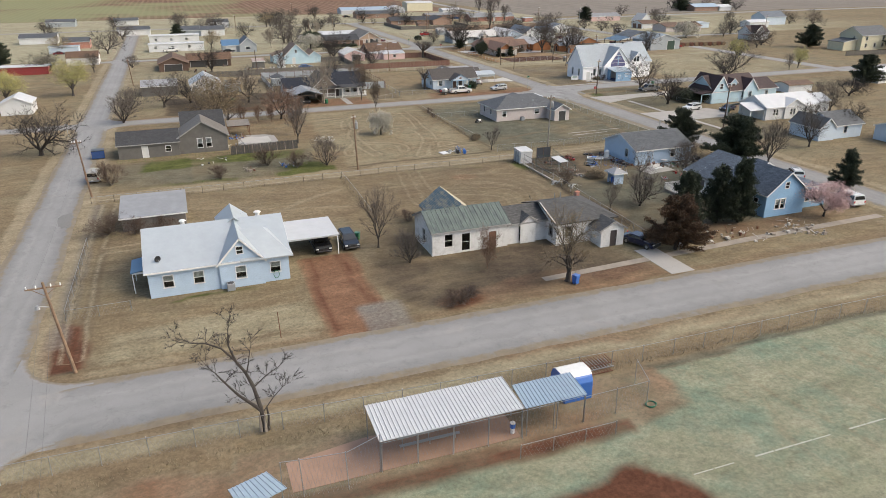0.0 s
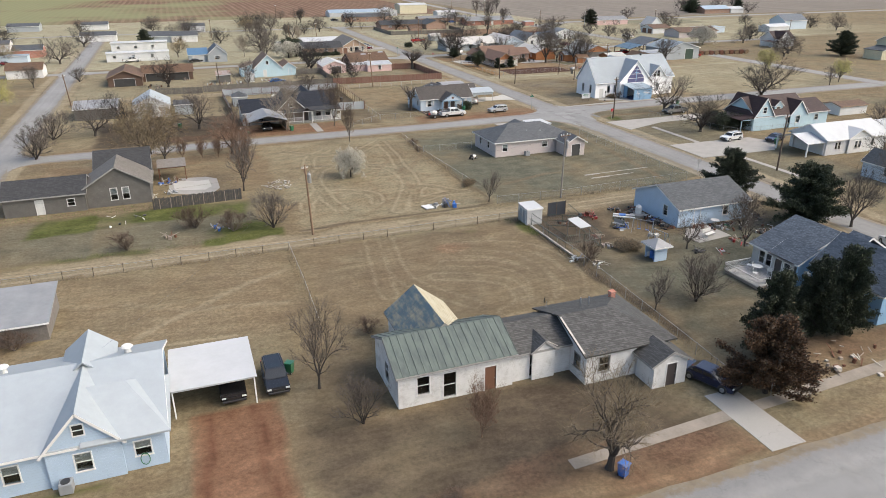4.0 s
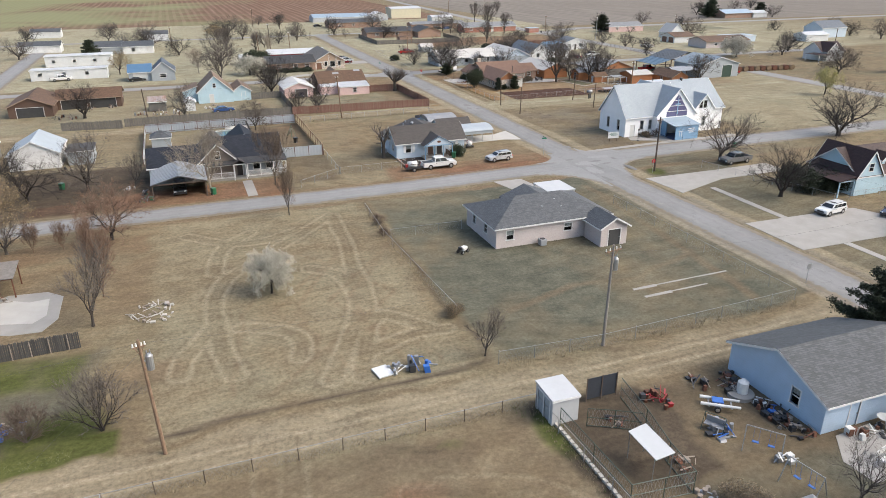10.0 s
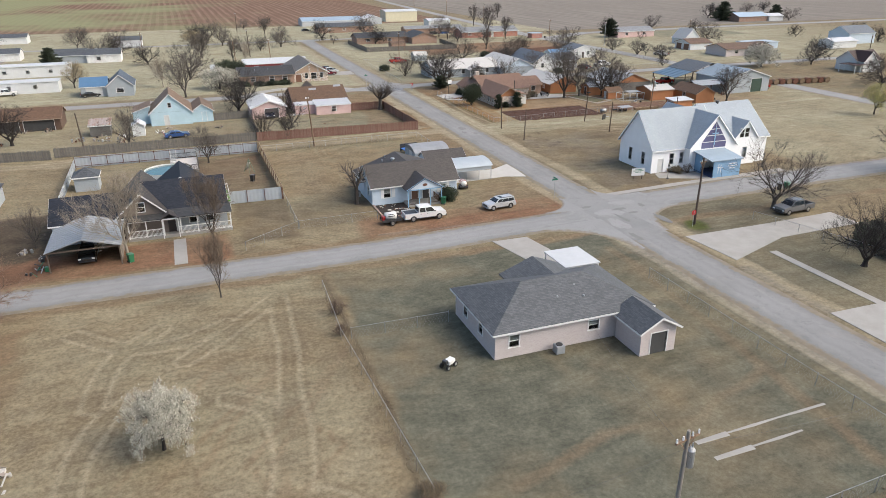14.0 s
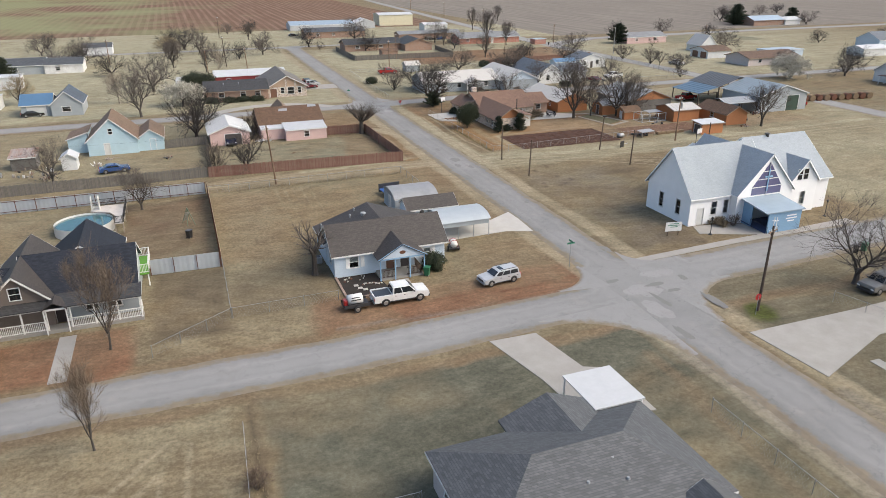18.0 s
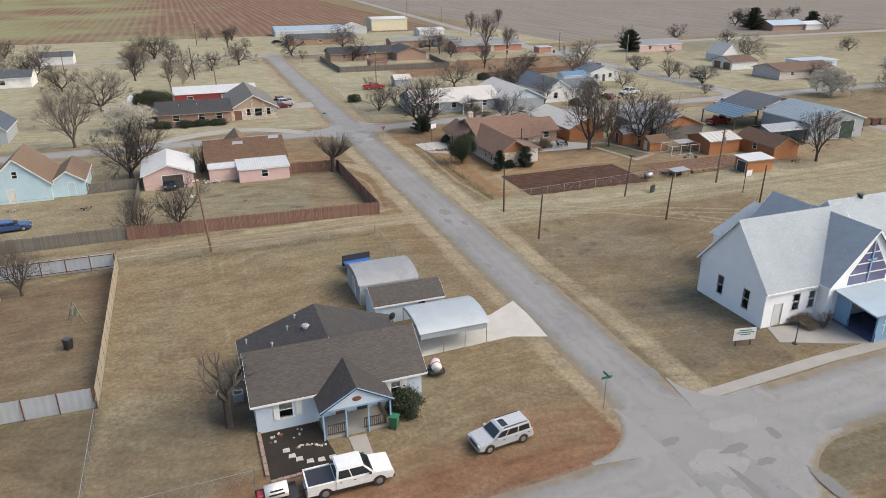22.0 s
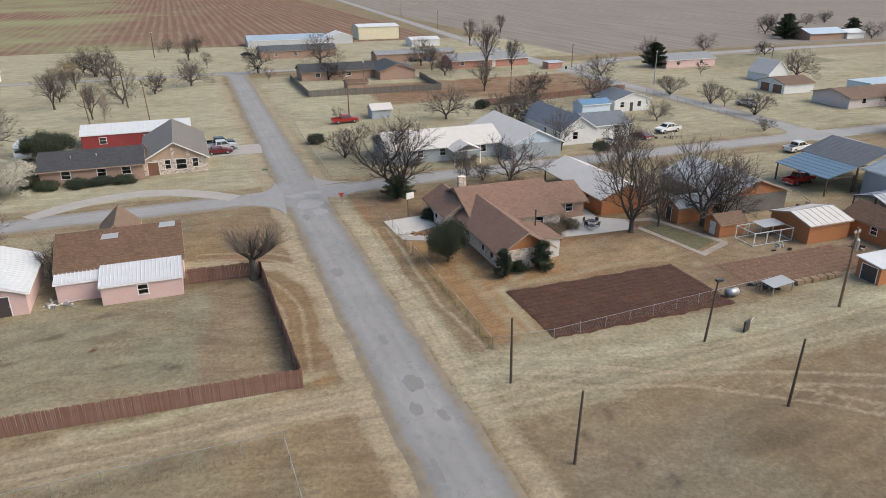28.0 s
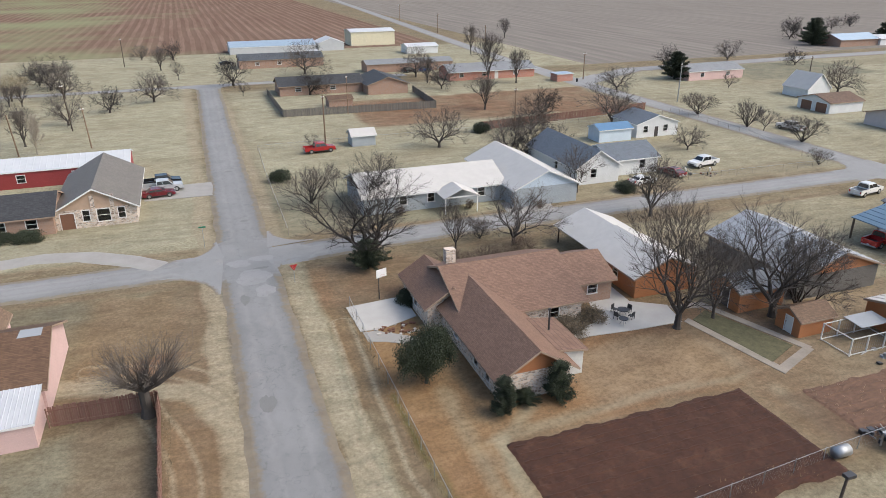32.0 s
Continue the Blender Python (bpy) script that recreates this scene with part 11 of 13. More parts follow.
for k, x, y, h, w in (("oak", 99.6, 395.0, 9.8, 0.8), ("slim", 100.7, 377.5, 4.4, 0.8), ("oak2", 80.2, 396.4, 4.4, 1.0), ("slim", 85.4, 411.2, 6.0, 0.8), ("oak", 84.1, 459.2, 7.4, 1.0), ("oak2", 73.8, 463.2, 5.6, 1.0), ("oak", 53.1, 404.8, 9.8, 1.3), ("oak2", 63.0, 354.6, 7.5, 0.9),
                      ("oak", 70.2, 365.9, 6.8, 0.9), ("elm", 47.2, 381.8, 5.6, 0.9), ("elm", 50.1, 380.7, 5.6, 0.9), ("pale", 60.9, 329.1, 7.6, 0.9), ("oak2", 151.7, 391.5, 10.0, 0.8), ("elm", 151.5, 380.3, 8.2, 0.8), ("oak2", 151.7, 369.1, 7.6, 0.9), ("elm", 188.7, 439.4, 11.6, 0.6), ("elm", 166.3, 371.5, 15.6, 0.55),
                      ("elm", 174.9, 371.4, 10.4, 0.7), ("oak", 160.7, 328.2, 7.0, 1.1), ("oak2", 170.1, 315.3, 8.8, 1.3), ("multi", 193.6, 317.1, 5.6, 1.3), ("oak2", 263.7, 389.4, 7.2, 1.0), ("multi", 194.7, 303.1, 6.0, 0.9), ("slim", 195.2, 299.0, 5.0, 0.9), ("multi", 194.9, 289.0, 5.8, 1.2), ("multi", 185.1, 275.8, 3.1, 1.0),
                      ("oak2", 245.1, 326.9, 8.7, 1.0), ("oak", 276.4, 372.2, 6.0, 1.0), ("oak", 337.2, 436.1, 9.6, 0.8), ("oak2", 171.2, 291.9, 4.8, 1.0), ("slim", 223.8, 342.5, 4.2, 0.9), ("oak", 117.1, 373.0, 7.4, 1.1), ("oak", 140.1, 296.4, 6.0, 1.0), ("oak", 230.6, 378.4, 8.6, 0.7)):
    tree(k, x, y, h, BARE if k != "oak" else BIG, w)
for k, x, y, h, w in (("oak2", 112.1, 154.3, 9.9, 1.0), ("oak", 106.8, 135.8, 8.7, 1.0), ("oak", 145.5, 160.6, 10.4, 1.3), ("oak", 9.5, 231.2, 9.0, 1.0), ("oak2", 4.1, 402.9, 8.2, 0.9), ("oak", 21.3, 364.3, 8.6, 1.1), ("pale", 35.6, 290.4, 8.0, 1.2), ("elm", 40.8, 272.0, 11.5, 0.9), ("oak", 51.8, 255.5, 8.0, 1.0),
                      ("oak2", 29.6, 223.3, 8.0, 0.8), ("elm", 42.4, 206.0, 6.8, 0.9), ("oak", -24.6, 136.0, 10.3, 1.0), ("multi", -11.5, 174.2, 6.0, 1.2), ("oak2", -4.3, 175.0, 7.8, 1.1), ("oak", -37.3, 245.7, 7.6, 1.2), ("elm", -24.5, 243.2, 6.6, 1.0), ("oak2", -23.7, 294.1, 9.6, 1.0), ("tan", -40.5, 300.8, 7.2, 1.2), ("multi", -13.9, 249.8, 4.6, 1.0),
                      ("oak2", 212.0, 219.9, 8.0, 1.0), ("oak", 242.5, 269.2, 8.8, 1.0), ("elm", 104.8, 92.5, 7.6, 0.9), ("oak2", 120.4, 106.0, 6.0, 1.0), ("oak", 155.4, 128.4, 5.6, 1.3), ("slim", 176.0, 168.0, 5.6, 0.9), ("oak2", 145.0, 128.0, 5.0, 1.0),
                      ("oak2", 140.0, 301.0, 7.0, 1.0), ("multi", 147.0, 300.0, 6.0, 1.1), ("multi", 119.0, 264.5, 3.0, 1.2)):
    tree(k, x, y, h, BARE if k != "oak" else BIG, w)
for k, x, y, h, w in (("slim", 21.3, 174.0, 5.8, 0.8), ("elm", 48.5, 352.2, 9.9, 0.9), ("oak2", 58.1, 389.3, 9.3, 1), ("elm", 57.8, 336.9, 8.4, 0.8), ("oak", 48.8, 415.1, 7.5, 1), ("oak2", 19.3, 387.9, 8.3, 1.1),
                      ("oak", 3.2, 425.2, 7.1, 1), ("oak2", -21.1, 347.8, 8.2, 1.1), ("elm", 80.4, 433.7, 8.0, 0.9), ("oak2", 121.9, 409.8, 10.5, 1.1), ("tan", 13.4, 297.5, 7.8, 1), ("multi", -12.4, 159.6, 6.2, 1.2),
                      ("oak", -28.4, 413.3, 7.2, 1), ("oak", -54.3, 372.9, 8.8, 1), ("tan", 46.3, 389.9, 7.3, 1.3), ("oak2", 79.4, 376.3, 7.8, 1.1), ("oak2", 13.9, 362.7, 7.7, 1), ("oak2", 135.6, 116.1, 7.6, 0.9),
                      ("oak", 121.3, 97.7, 7.0, 0.8), ("oak", 312.3, 303.3, 7.5, 1.1), ("oak2", 312.1, 287.7, 8.9, 1), ("oak", 109.9, 280.4, 9.0, 1.1), ("oak2", 129.7, 309.4, 8.0, 1), ("elm", 151.6, 339.2, 8.7, 1),
                      ("oak2", 150.3, 313.1, 7.7, 1.1), ("elm", 158.6, 216.5, 9.5, 0.9), ("oak2", 194.7, 351.2, 6.5, 1.2), ("oak2", 361.3, 459.6, 7.9, 1), ("oak", 416.0, 475.3, 7.2, 1.2), ("oak2", 392.4, 465.1, 6.9, 1),
                      ("oak2", 231.2, 284.0, 5.7, 1.1), ("elm", 224.3, 487.2, 9.5, 0.7), ("oak", 297.7, 331.8, 6.1, 1), ("oak2", 48.4, 362.4, 5.3, 1), ("oak2", 231.0, 260.4, 7.2, 1.1), ("oak", 220.0, 226.0, 8.6, 1),
                      ("oak2", 327.2, 327.0, 6.4, 1.2), ("oak", 31.0, 340.4, 7.8, 1), ("oak2", 365.0, 402.7, 7.5, 1.2)):
    tree(k, x, y, h, BARE if k != "oak" else BIG, w)


def snag(x, y):
    """The half-dead tree: a split, leaning trunk with a few long limbs."""
    rnd = random.Random(17)
    wood, fine, tips, pale = B(), B(), [], B()

    def limb(pts, r0, r1, end=2, twigs=2):
        n = len(pts) - 1
        for i in range(n):
            tube(wood, pts[i], pts[i + 1], (r0 + (r1 - r0) * i / n) * 0.58, (r0 + (r1 - r0) * (i + 1) / n) * 0.52, 8, False)
        d = (Vector(pts[-1]) - Vector(pts[-2])).normalized()
        if end:
            grow(wood, fine, tips, rnd, pts[-1], d, 0.8, r1 * 0.32, end, 0.55, 0.3, twigs + 2, 0.35)
        for i in range(1, n + 1):
            for _ in range(3):
                e = Vector((rnd.uniform(-1, 1), rnd.uniform(-1, 1), rnd.uniform(0, 1))).normalized()
                if Vector(pts[i]).z > 2.2:
                    grow(wood, fine, tips, rnd, pts[i], e, 0.5, 0.02, 1, 0.5, 0.3, 3, 0.3)

    limb([(0, 0, -0.1), (-0.05, 0, 0.9), (-0.15, 0, 1.9), (-0.55, 0.1, 3.7), (-0.95, 0.1, 4.8), (-1.5, 0, 5.8), (-1.85, 0, 7.0), (-1.8, 0.1, 7.9)], 0.36, 0.08, 2, 2)
    limb([(-1.5, 0, 5.8), (-2.3, -0.2, 6.9), (-3.3, -0.2, 7.3), (-4.3, -0.3, 7.4)], 0.15, 0.07, 2, 2)
    limb([(-0.1, 0, 1.7), (-0.9, -0.2, 2.6), (-1.5, -0.3, 3.2), (-2.3, -0.4, 4.3), (-2.9, -0.3, 5.0)], 0.26, 0.08, 2, 3)
    limb([(-0.5, 0.1, 3.6), (0.3, 0.5, 4.3), (1.1, 0.7, 4.8)], 0.09, 0.05, 1, 3)
    limb([(-0.9, 0.1, 4.7), (-0.5, -0.4, 5.9), (-0.3, -0.5, 6.9)], 0.09, 0.05, 1, 3)
    limb([(0.2, 0.1, -0.1), (0.3, 0.1, 1.2), (0.2, 0.2, 1.9)], 0.2, 0.1, 0)
    limb([(-0.1, 0, 1.5), (0.7, 0.3, 2.6), (1.4, 0.4, 3.4)], 0.07, 0.04, 1, 3)
    for px in (-0.22, 0.12):
        tube(pale, (px, -0.36, 0.2), (px + 0.02, -0.33, 1.7), 0.12, 0.03, 5, True)
    E = new("tree")
    E.matrix_basis = pose(x, y, 0, 0, 0, -20)
    tagged(E, "broken half-dead tree with split leaning trunk by the fence", "tree")
    part("trunk", wood, BARK_GREY, E)
    part("split_wood", pale, LUMBER, E, "pale torn wood in the split")
    part("crown", fine, TWIG_DARK, E)["kind"] = "stuff"


snag(2.2, 43.1)
# budding and flowering trees
tree("budding", -25.9, 199.4, 9.6, "bright yellow-green budding tree", 1.0)
tree("budding", -39.6, 192.6, 8.6, "bright yellow-green budding tree", 1.0)
tree("budding", 179.8, 195.2, 7.0, "yellow-green budding tree on the open lot", 0.9)
tree("budding", 183.1, 171.5, 6.5, "small sapling with yellow-green buds", 0.8)
tree("blossom", 35.2, 129.9, 4.8, "round tree in white blossom on dry grass", 0.68)
tree("blossom", 49.6, 281.8, 5.8, "white blossoming tree by the ranch house", 1.2)
tree("blossom", 212.0, 262.0, 7.2, "white blossoming tree on the open lot", 1.0)
tree("pink", 76.7, 63.4, 4.8, "pink blossoming tree beside the blue house", 1.1)
# evergreens
tree("rust_cedar", 51.3, 60.9, 6.6, "rust-tinged cedar by the sidewalk", 1.0)
tree("cedar", 55.2, 64.8, 8.0, "ragged dark green cedar before the house", 0.75)
tree("cypress", 57.6, 66.2, 7.2, "narrow dark green cedar", 0.8)
tree("cedar", 61.8, 66.4, 7.6, "ragged dark green cedar before the house", 0.8)
tree("cedar", 64.6, 65.6, 8.4, "tall dark green cedar before the blue house", 0.7)
tree("cypress", 66.6, 68.0, 7.5, "narrow dark green cedar", 0.9)
tree("cedar2", 83.0, 100.6, 7.0, "broad dark cedar behind the light blue house", 1.0)
tree("cedar2", 84.3, 88.8, 8.0, "broad dark cedar by the main street", 1.1)
tree("cedar", 88.6, 91.2, 6.4, "dark cedar by the main street", 1.1)
tree("cedar", 90.0, 71.8, 5.8, "dark conical cedar by the street", 1.0)
tree("cedar2", 103.8, 260.4, 3.4, "low dark juniper under the big tree", 1.3, name="shrub")
tree("cypress", 106.7, 230.6, 3.3, "dark upright juniper against the stone wall", 1.3, name="shrub")
tree("cedar2", 108.9, 231.2, 1.3, "low dark juniper against the stone wall", 1.6, name="shrub")
tree("cypress", 111.5, 230.9, 3.5, "dark upright juniper against the stone wall", 1.5, name="shrub")
tree("magnolia", 102.6, 236.6, 4.7, "round glossy evergreen tree by the fence", 0.56)
tree("cedar2", 220.4, 361.0, 7.8, "dark round evergreen at the highway", 1.0)
tree("cedar2", 337.0, 423.7, 9.8, "dark evergreen by the far ranch house", 1.0)
tree("cedar2", 328.0, 415.0, 8.0, "dark evergreen by the far ranch house", 1.3)
tree("cedar2", 366.0, 414.0, 8.0, "dark evergreen by the far ranch house", 1.0)
tree("magnolia", 54.0, 302.0, 4.6, "dark evergreen by the ranch house", 1.0)
tree("cedar2", 253.0, 194.0, 8.0, "dark evergreen by the farmhouse", 1.0)
tree("cedar2", 232.0, 214.0, 8.5, "dark evergreen by the farmhouse", 1.1)
tree("cedar2", 174.0, 140.0, 8.0, "dark evergreen by the tin-roofed house", 1.0)
tree("cedar2", 1.5, 346.0, 6.0, "dark evergreen by the grey house", 1.0)
tree("cedar2", -55.0, 270.0, 8.0, "dark evergreen west of the street", 1.0)
tree("cedar", 128.0, 93.0, 6.0, "dark evergreen by the blue-grey house", 1.0)
# shrubs
for k, x, y, h, w, lab in (
        ("brush", 22.7, 57.0, 1.6, 1.6, "mound of reddish dead brush in the yard"), ("brush", 21.6, 56.6, 1.2, 1.7, "mound of reddish dead brush in the yard"), ("brush", 24.6, 57.9, 1.3, 1.6, "mound of reddish dead brush in the yard"), ("brush", 22.4, 58.1, 1.1, 1.6, "mound of reddish dead brush in the yard"), ("multi", 23.8, 57.4, 1.7, 1.1, "grey tangled dead shrub in the yard"),
        ("green_shrub", 72.9, 173.6, 1.7, 0.8, "dark green rounded shrub beside the porch"), ("green_shrub", 56.2, 283.4, 1.3, 1.4, "dark hedge shrub below the windows"), ("green_shrub", 60.0, 283.3, 1.2, 1.6, "dark hedge shrub below the windows"),
        ("green_shrub", 63.5, 283.2, 1.2, 1.6, "dark hedge shrub below the windows"), ("green_shrub", 66.8, 283.2, 1.2, 1.5, "dark hedge shrub below the windows"), ("green_shrub", 53.6, 285.6, 2.2, 0.9, "dark round shrub at the corner"),
        ("green_shrub", 116.0, 138.0, 2.8, 1.0, "dark overgrown hedge by the porch"), ("green_shrub", 113.4, 136.6, 2.8, 1.0, "dark overgrown hedge by the porch"), ("green_shrub", 113.6, 140.0, 2.6, 1.0, "dark overgrown hedge by the porch"), ("green_shrub", 116.4, 135.0, 2.8, 0.9, "dark overgrown hedge by the porch"),
        ("shrub", 111.0, 173.4, 1.0, 1.6, "low dry shrubs below the church wall"), ("brush", 112.4, 172.3, 1.9, 0.9, "bare twiggy bush by the church porch"), ("brush", 3.8, 110.0, 2.6, 1.2, "bare brush by the alley"), ("brush", 11.6, 115.0, 3.4, 1.3, "bare brush in the green yard"),
        ("brush", 16.0, 112.0, 3.0, 1.3, "bare brush in the green yard"), ("brush", -11.0, 89.6, 3.0, 1.6, "dry brush against the tin shed"), ("brush", -8.0, 88.9, 2.2, 1.6, "dry brush against the tin shed"), ("brush", -4.4, 88.9, 2.0, 1.6, "dry brush against the tin shed"), ("brush", -12.0, 112.0, 4.0, 1.2, "dry tall brush by the alley"),
        ("green_shrub", 105.6, 250.8, 1.4, 0.9, "dark shrub by the stone house"), ("shrub", 117.6, 240.0, 1.5, 1.4, "grey-green shrub by the patio"), ("shrub", 120.4, 241.2, 1.5, 1.3, "grey-green shrub by the patio"), ("brush", 112.5, 256.5, 2.6, 1.5, "tall bare hedge behind the stone house"), ("brush", 117.0, 257.0, 2.6, 1.5, "tall bare hedge behind the stone house"),
        ("brush", 121.0, 257.4, 2.6, 1.5, "tall bare hedge behind the stone house"), ("brush", 50.6, 145.0, 1.6, 1.2, "tangled brush on the fence corner"), ("brush", 50.0, 141.0, 1.2, 1.2, "tangled brush on the fence corner"), ("shrub", 50.6, 119.0, 1.2, 1.0, "tuft of dry weeds at the fence end"), ("brush", 52.0, 88.0, 2.6, 1.0, "dry bushes round the planter"), ("shrub", 58.2, 89.4, 1.3, 1.4, "yellow-green shrub by the kennel"),
        ("green_shrub", 99.2, 298.0, 1.7, 1.0, "dark round shrub by the fence"), ("green_shrub", 146.6, 274.8, 1.4, 1.2, "low green shrub before the white house"), ("green_shrub", 142.0, 318.0, 1.8, 1.1, "dark round shrub on the back lot"), ("brush", 150.0, 318.5, 3.0, 1.6, "bare thicket on the back lot"), ("brush", 156.0, 318.5, 3.0, 1.6, "bare thicket on the back lot"),
        ("brush", 122.0, 275.6, 1.4, 1.4, "dry shrubs before the long house"), ("brush", 131.0, 272.2, 1.4, 1.4, "dry shrubs before the long house"), ("brush", 112.0, 276.0, 1.6, 1.4, "dry shrubs before the long house"), ("brush", 61.6, 246.0, 5.0, 0.8, "bare brush beside the pink house"), ("brush", 55.2, 63.4, 1.2, 1.6, "low brush under the cedars"), ("brush", 47.9, 72.0, 1.6, 1.2, "brush against the abandoned house"), ("brush", 25.0, 80.8, 1.8, 1.3, "brush behind the abandoned house")):
    tree(k, x, y, h, lab, w, name="shrub")
# dead leaves and weeds, countless: tufts over the verges and yards
def tufts(name, spots, n, hgt, mat, label, seed):
    rs = random.Random(seed)
    bm = B()
    for x0, y0, x1, y1 in spots:
        m = max(1, int(n * abs(x1 - x0) * abs(y1 - y0)))
        for _ in range(m):
            px, py = rs.uniform(x0, x1), rs.uniform(y0, y1)
            for _ in range(4):
                a = rs.uniform(0, 6.28)
                l = hgt * rs.uniform(0.4, 1.1)
                q = (px + math.cos(a) * l * 0.6, py + math.sin(a) * l * 0.6, l)
                s = 0.012
                v = [bm.verts.new((px - math.sin(a) * s, py + math.cos(a) * s, 0.0)), bm.verts.new((px + math.sin(a) * s, py - math.cos(a) * s, 0.0)), bm.verts.new(q)]
                bm.faces.new(v)
    E = thing(name, 0, 0, label, "grass", kind="stuff")
    part("blades", bm, mat, E)


STRAW = leafy("straw_blades", (0.28, 0.2, 0.1), (0.42, 0.33, 0.19))
STRAW_DULL = leafy("dull_grass_blades", (0.13, 0.1, 0.06), (0.24, 0.195, 0.12))
WEED = leafy("green_weed_blades", (0.06, 0.08, 0.025), (0.13, 0.14, 0.05))
tufts("grass_tufts", [(-13, 103.0, 51, 103.8), (50.2, 103, 51.4, 62), (20.8, 82, 21.9, 103), (50.0, 118, 51.2, 150), (51, 108.6, 83, 109.9), (99.0, 217, 100.1, 252), (-14, 41, 60, 42.0), (-13.6, 66, -12.6, 86), (82.2, 217.4, 83.2, 240), (51, 209.4, 80, 210.6)], 16, 0.26, STRAW_DULL, "tall dry grass along the fence lines", 5)
tufts("weeds", [(50.7, 88, 51.9, 103), (-4, 108.6, 19, 109.8), (49.0, 102.2, 52, 103.6), (-12, 124.5, 6.5, 127.2)], 8, 0.3, WEED, "dark green weeds along the fence foot", 6)
tufts("dry_stalks", tufts_spots, 1.6, 0.3, STRAW, "dry stalks left on the garden plots", 9)

# ---- kennel and cluttered yard ----
def dog_run(pts, h, label):
    x, y = pts[0]
    E = thing("dog_run", x, y, label, "dog run")
    for (ax, ay), (bx, by) in zip(pts, pts[1:]):
        for z in (0.05, h / 2, h):
            bm = B()
            tube(bm, (ax - x, ay - y, z), (bx - x, by - y, z), 0.03, 0.03, 6)
            part("rail", bm, POST_GREEN, E)
        bm = B()
        tube(bm, (ax - x, ay - y, 0), (ax - x, ay - y, h), 0.03, 0.03, 6)
        part("post", bm, POST_GREEN, E)
        bm = B()
        L = math.hypot(bx - ax, by - ay)
        d = Vector(((bx - ax) / L, (by - ay) / L, 0))
        for i in range(int(L / 0.25)):
            for a, b2 in ((0, 0.5), (0.5, 0)):
                p, q = Vector((ax - x, ay - y, 0)) + d * (i * 0.25 + a), Vector((ax - x, ay - y, h)) + d * (i * 0.25 + b2)
                vs = [bm.verts.new(v) for v in (p - d * 0.008, p + d * 0.008, q + d * 0.008, q - d * 0.008)]
                bm.faces.new(vs)
        tagged(part("wire_mesh", bm, WIRE, E), kind="stuff")


POST_GREEN = coated("dark_green_steel", (0.025, 0.05, 0.035), 0.5)
dog_run([(51.4, 100.3), (51.45, 96.0), (51.5, 91.9), (53.8, 91.7), (55.9, 91.5), (56.2, 94.4), (57.0, 98.0), (57.6, 102.0)], 1.7, "dark steel-framed dog run")
dog_run([(53.3, 99.8), (55.0, 98.9), (56.6, 97.9)], 1.5, "dark steel-framed dog run")
E = thing("tarpaulin_screen", 56.0, 102.4, "dark blue-grey tarpaulin screen on posts", "screen")
bm = B()
box(bm, -1.2, -0.02, 0.2, 1.4, 0.02, 2.0)
part("tarpaulin", bm, worn("dark_tarpaulin", (0.03, 0.035, 0.045), 0.7), E)
for k in (-1.2, 0.1, 1.4):
    plain_part(E, "post", OLD_POLE, k - 0.04, -0.07, 0, k + 0.04, -0.025, 2.1)
E = thing("dog_shelter", 54.75, 94.6, "white sheet shelter on posts in the dog run", "shelter", z=0)
bm = B()
slab(bm, [(-0.75, -1.6, 1.95), (0.85, -1.4, 1.95), (0.75, 1.6, 2.15), (-0.85, 1.3, 2.15)], 0.05)
part("sheet", bm, ROOF_WHITE, E)
for dx, dy in ((-0.7, -1.4), (0.75, -1.3), (0.65, 1.4), (-0.75, 1.2)):
    bm = B()
    tube(bm, (dx, dy, 0), (dx, dy, 1.9), 0.03, 0.03, 6)
    part("post", bm, METAL_POST, E)
E = thing("stone_edging", 51.3, 96.0, "row of pale concrete blocks along the fence", "edging")
for i in range(26):
    bm = B()
    box(bm, -0.12, -6.6 + i * 0.52, 0, 0.12, -6.2 + i * 0.52, 0.2)
    part("block", bm, CONCRETE_WHITE if i % 3 else STONE, E)


def swing_set(x, y, rz, label):
    E = thing("swing_set", x, y, label, "swing set", rz)
    bm = B()
    bar(bm, (-1.2, 0, 1.7), (1.2, 0, 1.7), 0.06, 0.06)
    part("top_bar", bm, METAL_POST, E)
    for k in (-1.2, 1.2):
        for s in (-0.7, 0.7):
            bm = B()
            bar(bm, (k, 0, 1.7), (k, s, 0), 0.05, 0.05)
            part("leg", bm, METAL_POST, E)
    for k in (-0.5, 0.5):
        bm = B()
        for s in (-0.18, 0.18):
            bar(bm, (k + s, 0, 1.68), (k + s, 0.1, 0.5), 0.012, 0.012)
        box(bm, k - 0.22, 0.0, 0.46, k + 0.22, 0.2, 0.5)
        part("swing", bm, PLASTIC_BLUE, E)


swing_set(63.0, 93.2, -50, "faded metal swing set")
swing_set(62.6, 89.4, -80, "second faded metal swing set")


def a_slide(x, y):
    E = thing("playground_slide", x, y, "small green A-frame climbing slide", "slide", 20)
    for s in (-0.5, 0.5):
        bm = B()
        bar(bm, (s, -0.8, 0), (0, 0, 2.2), 0.06, 0.06)
        bar(bm, (s, 0.9, 0), (0, 0, 2.2), 0.06, 0.06)
        part("leg", bm, worn("faded_green_steel", (0.14, 0.18, 0.12), 0.6), E)
    bm = B()
    slab(bm, [(-0.25, 0.1, 1.6), (0.25, 0.1, 1.6), (0.25, 1.2, 0.2), (-0.25, 1.2, 0.2)], 0.04)
    part("slide", bm, STONE, E)


